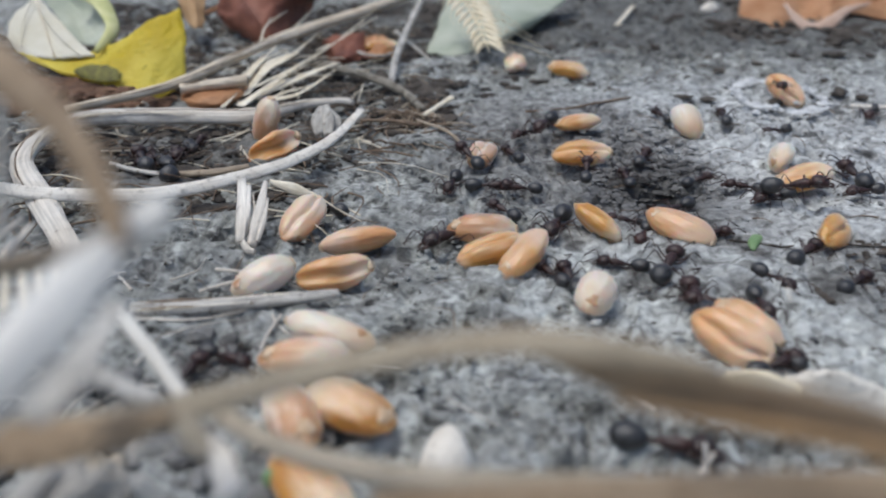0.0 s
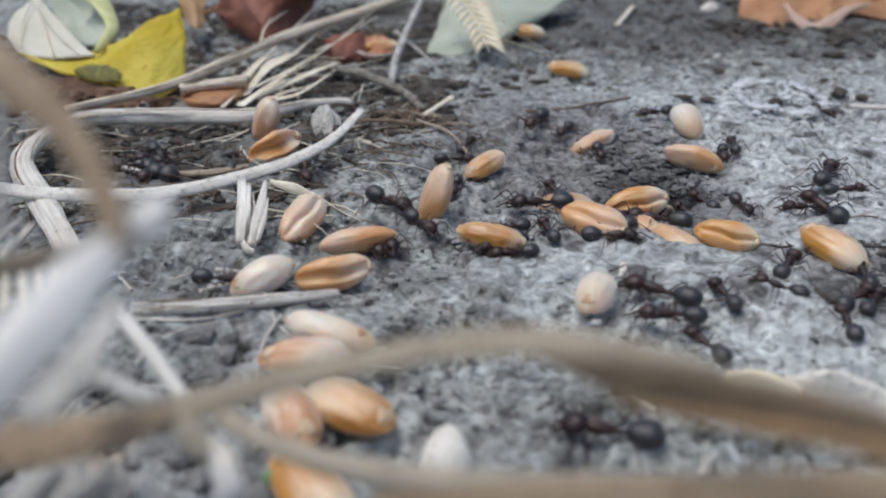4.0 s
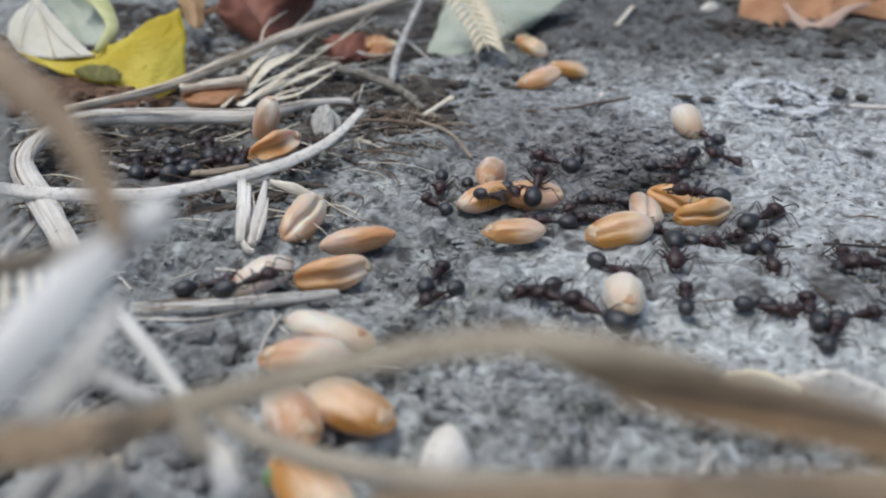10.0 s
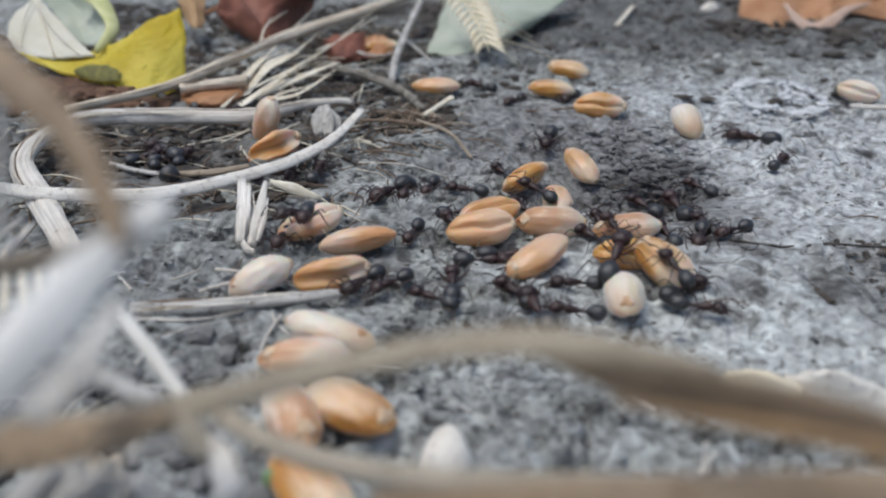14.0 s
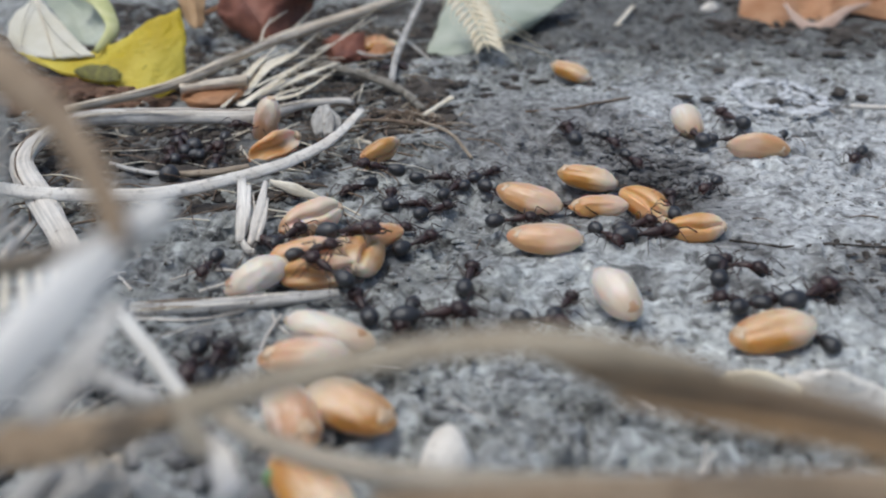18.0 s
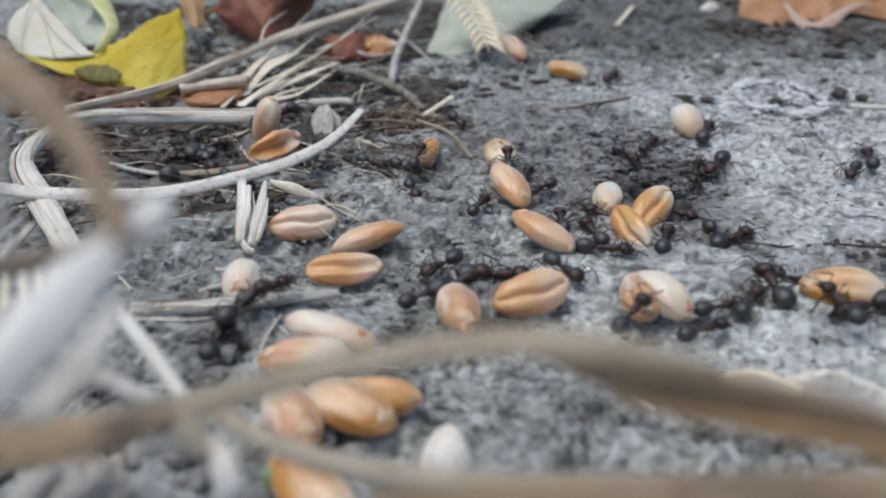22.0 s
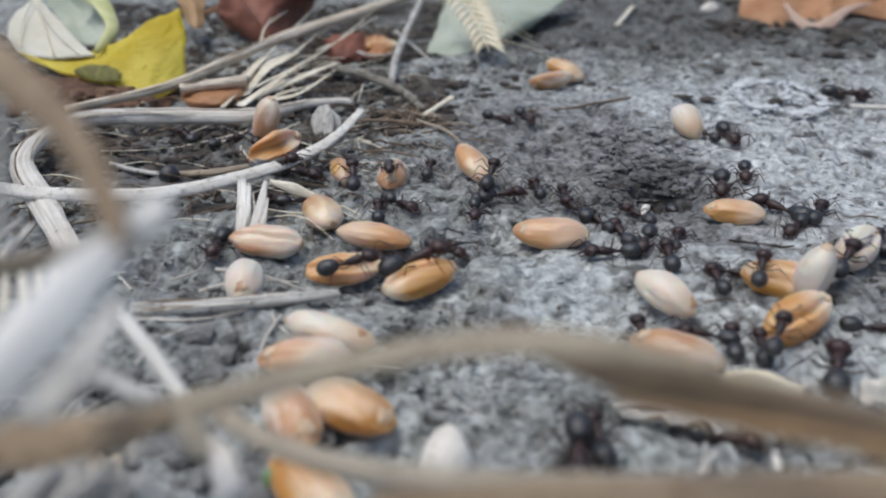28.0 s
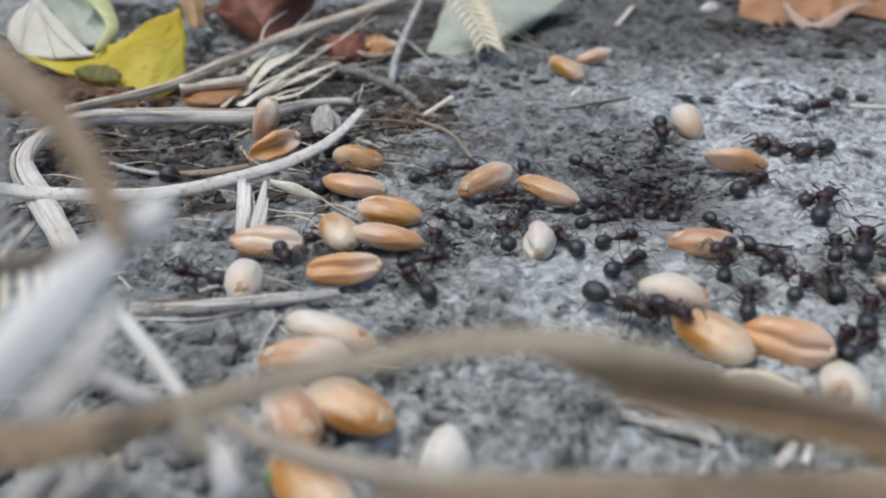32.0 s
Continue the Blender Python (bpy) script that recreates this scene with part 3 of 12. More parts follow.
stalk("thin_straw", "thin grey straw among the blades", [(-22.79, 36.72, 10.91), (-21.24, 38.57, 10.14), (-18.22, 40.49, 9.51)], 0.5, 0.5, GREYSTRAW, seed=11)
stalk("leaning_straw", "pale straw leaning down to the soil", [(-16.79, 37.66, 9.42), (-14.45, 35.37, 8.17), (-12.39, 33.15, 7.07)], [0.8, 0.85, 0.8], 0.7, BLEACH, up=(-0.3, -0.4, 0.86), seed=10)
stalk("lying_straw", "pale straw lying crosswise near the lens", [(-15.64, 30.86, 10.34), (-13.66, 29.69, 10.22), (-11.64, 28.55, 10.18)], [0.85, 0.9, 0.8], 0.75, GREYSTRAW, up=(-0.3, -0.4, 0.86), seed=12)
stalk("upright_straw", "pale upright straw at the edge", [(-13.62, 25.31, 23.94), (-14.04, 25.41, 21.87), (-14.60, 25.28, 19.35)], [0.3, 0.35, 0.3], 0.3, STRAW, up=(0, -1, 0.4), seed=13)
grass("drooping_grass", "dull brown dry blade tip drooping down", [(-8.02, 20.74, 15.82), (-7.48, 20.09, 15.63), (-7.09, 19.71, 15.31), (-6.73, 19.26, 15.07)], [0.3, 0.9, 0.8, 0.15], 0.4, GREYTAN, up=(-0.3, -0.4, 0.86), seed=14)
# added grey strip, stands for the bleached blade's own shadowed side
grass("shaded_grass", "added grey strip for the shaded side of the bleached blade", [(-10.40, 23.46, 17.92), (-10.73, 22.05, 17.33), (-11.15, 20.68, 16.83), (-11.74, 19.36, 16.41)], [0.5, 1.3, 1.6, 1.4], 0.3, GREYSTRAW, up=(-0.3, -0.4, 0.86), seed=17)
stalk("pale_shred", "pale shred of straw near the ground", [(-9.06, 26.33, 10.19), (-8.10, 24.37, 10.74), (-7.27, 22.24, 10.94)], [0.5, 1.0, 1.1], 0.4, STRAW, up=(0, -0.6, 0.8), seed=19)
grass("brown_grass", "brown dry blade base under the arching blade", [(-15.57, 22.13, 12.99), (-12.72, 21.85, 13.55), (-10.24, 21.65, 14.26), (-8.02, 21.51, 15.11)], [1.5, 1.45, 1.1, 0.3], 0.4, DRYBROWN, roll=-50, seed=15)
# litter round the straw heap
stalk("dry_petiole", "pale brown dry leaf stem over the litter", [(-40.36, 147.75, 3.50), (-37.13, 146.42, 4.50), (-32.38, 138.13, 3.00)], [0.9, 1.1, 0.5], 0.6, RUSTLEAF, seed=41)
stalk("thin_awn", "thin pale awn across the dark leaf", [(-26.29, 123.07, 4.00), (-26.98, 134.22, 4.50), (-22.88, 157.83, 5.00)], [0.25, 0.3, 0.2], 0.2, AWN, seed=42)
stalk("husk_curl", "curled pale shred of an empty husk", [(-15.03, 140.00, 0.60), (-13.12, 129.47, 1.20), (-10.76, 124.90, 1.60), (-8.51, 127.41, 1.00), (-7.46, 133.23, 0.50)], [0.4, 0.6, 0.7, 0.6, 0.4], 0.4, GREYSTRAW, seed=43)
stalk("broken_straw", "thin pale broken stem on the soil", [(-6.11, 119.12, 0.40), (-2.67, 124.19, 0.60)], [0.5, 0.4], 0.35, GREYSTRAW, seed=44)
stalk("buried_straw", "brownish straw half buried in the soil", [(-26.79, 78.96, 0.60), (-22.85, 79.48, 0.70), (-19.82, 81.17, 0.60)], [1.1, 1.2, 0.9], 0.7, TAN, seed=21)
stalk("thin_root", "thin pale rootlet over the soil", [(-34.06, 81.62, 0.80), (-30.73, 79.43, 0.90), (-27.78, 79.22, 0.50)], [0.4, 0.6, 0.8], 0.5, GREYSTRAW, seed=22)
hollow = straw("hollow_stalk", "short hollow tan stalk with dark open end", [(-33.12, 104.47, 2.20), (-25.13, 107.28, 2.60)], [1.4, 1.5], [1.3, 1.5], STALK, seed=23, fibres=3)
# the culm is solid; a dark plug gives the shade of its open end
mouth = part("opening", ball("opening", (0.3, 1.0, 1.0), DARKSOIL, None, 8, 12), hollow, "dark plug for the shade in the hollow stalk end")
mouth.location = (Vector((-25.06, 107.28, 2.60)) - Vector((-33.12, 104.47, 2.20))) * MM
stalk("under_straw", "pale straw under the ear", [(-20.33, 101.35, 0.80), (-15.71, 102.42, 1.20), (-10.96, 100.58, 1.60)], [0.6, 0.9, 0.7], 0.6, GREYSTRAW, seed=24)
stalk("grey_twig", "grey twig leaning on the litter", [(-6.97, 111.69, 0.80), (-6.52, 123.90, 2.50), (-3.82, 151.01, 5.00)], [0.9, 1.1, 1.2], 0.9, GREYSTRAW, seed=25)
stalk("forked_twig", "thin pale twig over litter", [(-7.75, 139.89, 2.00), (-4.28, 131.35, 1.20), (-1.60, 125.27, 0.50)], [0.6, 0.6, 0.4], 0.5, GREYSTRAW, seed=26)
stalk("brown_twig", "mossy brown twig on the soil", [(-15.95, 119.17, 1.20), (-11.11, 114.30, 1.50), (-5.81, 108.05, 1.20), (-2.35, 100.50, 0.70)], [1.3, 1.5, 1.2, 0.9], 1.1, MOSSTWIG, seed=27, wobble=0.25)
stalk("straw_chip", "pale chip of straw", [(-2.31, 98.53, 0.60), (1.13, 103.46, 1.40)], [0.7, 0.9], 0.6, AWN, seed=28)
stalk("dark_rootlet", "thin dark rootlet on the soil", [(10.10, 100.45, 0.50), (15.14, 101.96, 0.40), (19.66, 103.96, 0.60), (24.26, 107.26, 0.30)], 0.35, 0.3, TWIG, seed=29)
stalk("rootlet", "thin brown rootlet on the soil", [(-9.65, 96.85, 0.50), (-6.16, 94.66, 1.20), (-2.55, 94.21, 0.80)], 0.45, 0.4, TWIG, seed=30)
stalk("bent_rootlet", "thin tan rootlet bent over crumbs", [(-3.29, 96.98, 0.60), (0.69, 90.06, 1.30), (3.03, 84.10, 0.50)], 0.4, 0.35, TAN, seed=31)
stalk("straw_bit", "short pale straw piece on the soil", [(50.89, 102.82, 0.50), (56.94, 101.53, 0.60)], 0.9, 0.6, STRAW, seed=32)
stalk("far_chip", "small pale husk chip", [(30.64, 151.23, 0.60), (36.60, 167.18, 0.90)], [1.0, 0.8], 0.6, AWN, seed=33)
stalk("sunken_twig", "dark thin twig sunk in the crust", [(24.28, 64.86, 0.20), (28.56, 63.45, 0.25), (32.60, 64.09, 0.20), (38.24, 63.03, 0.30)], [0.1, 0.3, 0.35, 0.15], 0.2, DARKSOIL, seed=35, wobble=0.6)
stalk("pale_splinter", "thin pale splinter on the soil", [(0.21, 42.38, 0.30), (1.55, 41.01, 0.40), (3.33, 39.76, 0.20)], [0.1, 0.2, 0.08], 0.12, GREYSTRAW, seed=36)
pale_chip = stalk("pale_chip", "small pale chip on the soil", [(11.49, 42.23, 0.40), (12.50, 40.68, 0.60)], [0.45, 0.4], 0.2, STRAW, seed=37)
pale_sliver = stalk("pale_sliver", "pale sliver of straw on the soil", [(14.22, 31.70, 0.30), (14.57, 32.50, 0.50), (14.97, 33.40, 0.70)], [0.4, 0.7, 0.5], 0.25, STRAW, seed=38)


def flakes(name, label, pieces, material, category):
    """A small thing of several husk blades on one foot."""
    org = Vector(pieces[0][0][0])
    e = new(name)
    e.location = org * MM
    for pts, w, th, ro in pieces:
        part("husk", sweep("husk", pts, w, th, material, n=12, sides=8, roll=ro * 0.3, up=(0, -1, 0.2), base=org, groove=0.1), e)
    return tagged(e, label, category)


flakes("split_husk", "split bleached husk standing in the soil", [
    ([(-18.11, 71.18, 3.20), (-17.21, 66.36, 2.00), (-16.88, 63.50, 0.70)], [0.9, 1.2, 0.8], 0.3, 0), ([(-17.29, 70.05, 3.00), (-16.73, 66.36, 2.00), (-16.63, 64.38, 0.80)], [0.5, 0.7, 0.3], 0.4, 30),
    ([(-15.87, 70.63, 3.20), (-15.71, 65.98, 1.80), (-15.92, 63.25, 0.40)], [0.4, 1.2, 0.8], 0.3, 60), ([(-15.37, 68.64, 2.40), (-15.27, 65.61, 1.60), (-15.47, 63.70, 0.60)], [0.2, 0.6, 0.3], 0.3, 20),
    ([(-17.11, 64.37, 0.70), (-16.20, 62.63, 0.50), (-15.41, 62.10, 0.40)], [0.6, 0.8, 0.5], 0.3, 0), ([(-16.86, 69.71, 2.60), (-16.45, 67.78, 1.80), (-15.91, 65.35, 1.40)], [0.1, 0.3, 0.1], 0.15, 0)], STRAW, "husk")
flakes("husk_scale", "pale husk scale with a thin awn", [
    ([(-16.23, 74.14, 1.80), (-13.86, 73.06, 1.50), (-11.30, 72.42, 0.80)], [0.5, 1.2, 0.4], 0.3, 20), ([(-11.81, 73.13, 0.90), (-9.34, 69.82, 0.80), (-7.19, 68.25, 0.40)], [0.16, 0.12, 0.08], 0.1, 0)], AWN, "husk")
flakes("frayed_straw", "frayed end of bleached straw", [
    ([(-25.09, 42.76, 9.59), (-24.13, 45.50, 10.62)], [0.7, 0.2], 0.3, 40), ([(-24.77, 42.62, 9.30), (-24.63, 45.36, 10.32)], [0.6, 0.15], 0.3, 40), ([(-24.88, 42.29, 10.88), (-24.80, 45.65, 10.92)], [0.5, 0.15], 0.3, 40)], STRAW, "straw")
flakes("husk_cluster", "cluster of pale fibres under the blades", [
    ([(-20.77, 34.57, 11.07), (-21.62, 37.19, 11.86)], [0.7, 0.4], 0.3, 60), ([(-19.84, 34.57, 11.07), (-20.89, 37.29, 12.06)], [0.6, 0.4], 0.3, 60), ([(-19.04, 34.69, 11.31), (-20.10, 37.19, 11.86)], [0.5, 0.4], 0.3, 60), ([(-18.29, 34.81, 11.55), (-19.26, 37.29, 12.06)], [0.5, 0.3], 0.3, 60)], AWN, "husk")
flakes("pale_bract", "crumpled pale bract close to the lens", [
    ([(-16.15, 25.06, 7.63), (-15.50, 26.27, 7.82), (-14.79, 27.48, 8.01)], [0.8, 1.4, 0.4], 0.3, 50), ([(-15.27, 25.03, 7.57), (-14.60, 26.21, 7.70), (-13.51, 27.44, 7.92)], [0.8, 1.3, 0.3], 0.3, 30), ([(-16.41, 24.30, 8.35), (-16.04, 25.44, 8.40), (-15.50, 26.61, 8.51)], [0.7, 1.2, 0.4], 0.3, 70),
    ([(-15.05, 25.79, 6.85), (-13.80, 26.13, 7.54), (-13.11, 27.19, 7.42)], [0.8, 1.2, 0.3], 0.3, 0), ([(-15.23, 24.27, 8.29), (-14.39, 25.25, 8.00), (-13.58, 26.47, 8.23)], [0.6, 0.9, 0.3], 0.3, -40), ([(-14.56, 26.55, 6.12), (-13.51, 26.74, 6.50), (-13.58, 28.16, 7.12)], [0.6, 0.8, 0.2], 0.3, 20)], GREYSTRAW, "husk")
flakes("white_bract", "crumpled white bract close to the lens", [
    ([(-11.35, 24.50, 11.01), (-10.65, 26.18, 9.90)], [0.9, 0.7], 0.3, 40), ([(-11.35, 24.05, 10.09), (-10.33, 24.35, 8.44)], [0.7, 0.9], 0.3, 40)], WHITE, "husk")
flakes("tiny_sprig", "tiny pale dry sprig on soil", [([(14.28, 35.87, 0.20), (14.12, 36.27, 1.80)], [0.5, 0.2], 0.3, 60), ([(13.94, 35.73, 0.20), (14.73, 36.30, 1.20)], [0.4, 0.2], 0.3, 60)], WHITE, "husk")

# awns and chaff of the straw heap
CHAFF = [([(-26.98, 101.83, 0.80), (-24.67, 121.76, 3.00), (-20.84, 153.78, 5.00)], [0.5, 0.4, 0.1]),
        ([(-24.93, 101.16, 1.00), (-21.03, 109.62, 2.50), (-10.80, 142.21, 4.00)], [1.3, 0.7, 0.1]),
        ([(-25.03, 101.64, 1.00), (-20.45, 110.16, 1.60), (-14.61, 118.38, 2.20)], [1.6, 2.0, 0.4]),
        ([(-25.52, 105.61, 1.00), (-24.50, 116.01, 2.00), (-20.51, 121.06, 3.00)], [1.8, 3.2, 0.3]),
        ([(-25.17, 107.52, 1.20), (-20.77, 112.53, 2.50), (-17.06, 119.61, 3.50)], [0.5, 0.5, 0.15]),
        ([(-26.70, 121.76, 3.00), (-27.06, 128.38, 4.00), (-27.10, 136.11, 5.00)], [0.3, 0.3, 0.1])]
AWNS = [([(-24.49, 104.09, 1.00), (-20.21, 113.57, 2.00), (-15.88, 130.13, 2.60)], [0.3, 0.3, 0.1]),
        ([(-27.08, 101.35, 0.80), (-26.72, 111.58, 1.60), (-25.87, 123.42, 2.20)], [1.0, 2.8, 0.4]),
        ([(-22.11, 102.91, 1.20), (-18.27, 105.50, 1.40), (-14.65, 118.38, 1.40)], [0.5, 0.9, 0.3]),
        ([(-22.70, 119.19, 2.00), (-20.17, 127.18, 3.00), (-17.95, 141.26, 4.00)], [0.3, 0.3, 0.1]),
        ([(-22.75, 100.69, 1.00), (-20.56, 106.20, 1.20), (-16.87, 110.96, 1.00)], [0.4, 0.7, 0.2]),
        ([(-24.91, 117.98, 1.50), (-21.69, 123.19, 2.50), (-19.24, 129.92, 3.50)], [0.12, 0.14, 0.05])]
BRISTLES = [([(-23.44, 118.62, 1.50), (-19.58, 120.03, 2.60), (-13.19, 114.58, 3.60)], [0.12, 0.12, 0.05]),
        ([(-20.70, 116.42, 1.50), (-17.69, 117.74, 2.20), (-14.21, 119.36, 2.60)], [0.1, 0.12, 0.05]),
        ([(-18.82, 126.04, 2.00), (-15.11, 131.32, 3.20), (-10.63, 145.72, 5.00)], [0.35, 0.3, 0.1]),
        ([(-26.77, 101.64, 1.00), (-26.24, 116.80, 1.80), (-23.24, 125.04, 2.40)], [0.5, 0.7, 0.15])]
e = new("awn_tuft")
e.location = Vector(CHAFF[0][0][0]) * MM
for pts, w in CHAFF + AWNS + BRISTLES:
    part("awn", sweep("awn", pts, w, 0.14, AWN, n=18, sides=10, up=(-0.3, -0.5, 0.8), base=CHAFF[0][0][0], groove=0.1), e)
tagged(e, "tuft of pale straw-coloured awns and chaff", "chaff")

# ear of wheat: a bent axis with two rows of pointed spikelets, like a fish's bones
ear = new("wheat_ear")
axis_pts = [(1.40, 136.25, 11.41), (3.29, 133.48, 8.06), (5.29, 129.72, 4.98), (6.89, 125.95, 1.85)]
ear.location = Vector(axis_pts[-1]) * MM
part("rachis", sweep("rachis", axis_pts, [0.6, 0.6, 0.5, 0.2], 0.4, EAR, n=14, sides=6, base=axis_pts[-1]), ear)
ax = spline(axis_pts, 40)
for q in range(11):
    c = ax[min(37, q * 3 + 4)]
    d = (ax[min(39, 7 + q * 3)] - ax[q * 3]).normalized()
    for sd in (-1, 1):
        side = Vector((sd * (3.7 - 0.15 * q), -0.3, 0.6))
        tip = c + d * 3.0 + side
        part("spikelet", sweep("spikelet", [c + side * 0.08, c * 0.55 + tip * 0.45 + side * 0.12, tip], [0.4, 1.1, 0.15], [0.35, 0.8, 0.12], EAR, n=8, sides=8, up=(0, -0.6, 0.8), base=axis_pts[-1]), ear)
        part("awn", sweep("awn", [c * 0.3 + tip * 0.7, tip, tip + d * 2.2 + side * 0.3], [0.16, 0.12, 0.04], 0.1, EAR, n=6, sides=4, base=axis_pts[-1]), ear)
for q in range(4):
    c = ax[14 + q * 6]
    part("awn", sweep("awn", [c, c + Vector((4.5 + q * 0.4, 0.5, -1.2)), c + Vector((9 + q * 0.5, 1.2, -4.2 + 0.3 * q))], [0.2, 0.16, 0.05], 0.12, EAR, n=9, sides=4, base=axis_pts[-1]), ear)
tagged(ear, "straw-yellow ear of wheat with pointed spikelets", "wheat ear")

# ---- leaves ----
def blade(name, grid, thick, material, org, n=24, wave=0.0, seed=0):
    """A leaf blade from rows of guiding places (mm), smoothed both ways, of real thickness."""
    rows = [spline(row, n) for row in grid]
    cols = [spline([row[k] for row in rows], n) for k in range(n)]
    top, low = [], []
    for i in range(n):
        for k in range(n):
            q = cols[i][k].copy()
            q.z += wave * float(vnoise(i * 1.3, k * 1.3, 5, seed)) + wave * 0.35 * float(vnoise(i * 1.3, k * 1.3, 1.8, seed + 3))
            top.append((q - org) * MM)
            low.append((q - org + Vector((0, thick * 0.7, -thick * 0.7))) * MM)
    r = random.Random(seed + 50)
    for i in range(n):
        for k in range(n):
            if i in (0, n - 1) or k in (0, n - 1):
                jag = Vector((r.uniform(-1, 1), r.uniform(-0.6, 0.6), r.uniform(-1, 1))) * min(0.12, thick) * MM
                top[i * n + k] += jag
                low[i * n + k] += jag
    verts, faces = top + low, []
    o = n * n
    for i in range(n - 1):
        for k in range(n - 1):
            a = i * n + k
            faces.append((a, a + 1, a + n + 1, a + n))
            faces.append((o + a, o + a + n, o + a + n + 1, o + a + 1))
    rim = [k for k in range(n)] + [i * n + n - 1 for i in range(1, n)] + [(n - 1) * n + k for k in range(n - 2, -1, -1)] + [i * n for i in range(n - 2, 0, -1)]
    for a, b in zip(rim, rim[1:] + rim[:1]):
        faces.append((b, a, o + a, o + b))
    me = mesh_of(name, verts, faces, material)
    bm = bmesh.new()
    bm.from_mesh(me)
    bmesh.ops.recalc_face_normals(bm, faces=bm.faces)
    bm.to_mesh(me)
    bm.free()
    return me


def leaf(name, label, grid, thick, material, veins=(), wave=0.0, seed=0):
    """A fallen leaf: its blade and the veins that show on it."""
    org = Vector(grid[-1][0])
    e = new(name)
    e.location = org * MM
    part("blade", blade("blade", grid, thick, material, org, wave=wave, seed=seed), e)
    for pts in veins:
        part("vein", sweep("vein", pts, [0.5, 0.35, 0.15], 0.25, material, n=14, sides=6, base=org), e)
    return tagged(e, label, "leaf")


fallen = leaf("fallen_leaf", "bright yellow fallen leaf with cream fold and dark spot",
     [[(-59.79, 118.09, 4.01), (-52.57, 116.64, 3.34), (-44.00, 114.62, 6.03), (-39.44, 115.87, 8.55), (-36.04, 118.62, 9.61)],
      [(-55.51, 114.41, 3.33), (-47.76, 112.28, 3.55), (-41.74, 111.75, 4.74), (-38.01, 112.35, 5.94), (-34.73, 115.20, 7.19)],
      [(-50.77, 111.75, 2.47), (-44.70, 109.38, 2.19), (-39.89, 108.46, 2.58), (-36.93, 109.77, 2.98), (-34.43, 112.35, 3.69)],
      [(-46.59, 110.17, 1.52), (-42.09, 107.81, 1.27), (-38.80, 106.60, 1.09), (-36.96, 107.35, 0.35), (-34.20, 110.03, 1.25)]], 0.3, YELLOW, wave=0.35, seed=1)
org = Vector((-46.59, 110.17, 1.52))
part("fold", blade("fold", [
      [(-60.33, 128.64, 9.56), (-60.00, 128.64, 9.56), (-59.67, 128.57, 9.41), (-59.33, 128.42, 9.11)],
      [(-61.81, 124.25, 7.46), (-59.86, 124.18, 7.31), (-57.75, 124.18, 7.31), (-55.47, 124.11, 7.17)],
      [(-61.25, 119.93, 5.49), (-58.14, 119.22, 5.17), (-54.59, 118.72, 5.28), (-50.86, 117.85, 5.78)],
      [(-59.27, 117.55, 3.82), (-55.03, 115.18, 3.53), (-50.84, 113.55, 3.85), (-46.57, 113.15, 4.40)]], 0.25, CREAM, org, wave=0.25, seed=2), fallen, "cream folded half of the leaf")
# inner shade of the cream fold, put into a grey-green colour
part("hollow", blade("hollow", [
      [(-60.93, 131.95, 9.49), (-57.96, 133.21, 9.79), (-52.42, 130.04, 10.14)],
      [(-57.62, 128.40, 6.82), (-54.53, 129.42, 6.63), (-48.47, 124.40, 7.75)],
      [(-51.45, 118.72, 5.28), (-48.67, 117.36, 4.80), (-45.85, 115.56, 5.67)]], 0.2, SAGELEAF, org, wave=0.3, seed=12), fallen, "hollow of the fold, its shade painted grey-green")
part("curled_edge", sweep("curled_edge", [(-52.97, 126.80, 10.35), (-49.37, 124.24, 9.68), (-46.97, 121.20, 8.05), (-45.32, 117.22, 6.76), (-46.34, 113.15, 4.86)], [2.6, 3.0, 2.4, 1.8, 0.8], 0.7, LIMEEDGE, n=20, sides=10, up=(0.6, -0.6, 0.5), base=org), fallen, "yellow-green curled edge")
for pts in ([(-59.53, 126.29, 9.32), (-59.52, 121.79, 6.99), (-58.29, 117.39, 4.41)], [(-58.68, 125.34, 8.29), (-53.72, 118.86, 6.03), (-48.77, 113.35, 4.35)]):
    part("vein", sweep("vein", pts, [0.25, 0.2, 0.1], 0.25, CREAM, n=14, sides=6, base=org), fallen)
part("vein", sweep("vein", [(-59.33, 126.91, 9.21), (-56.13, 121.03, 6.36), (-52.43, 113.98, 4.05)], [0.4, 0.3, 0.2], 0.3, AWN, n=14, sides=6, base=org), fallen)
part("spot", blade("spot", [[(-47.98, 109.87, 3.41), (-45.93, 109.64, 4.06), (-43.56, 109.17, 4.03), (-42.27, 108.68, 3.71)], [(-48.07, 109.31, 2.95), (-45.68, 108.52, 3.16), (-43.36, 108.19, 3.17), (-41.43, 108.06, 3.13)], [(-47.25, 108.85, 2.48), (-45.19, 107.80, 2.39), (-43.24, 107.44, 2.33), (-41.64, 107.54, 2.53)]], 0.1, SPOT, org, n=10), fallen, "dark dead spot on the leaf")
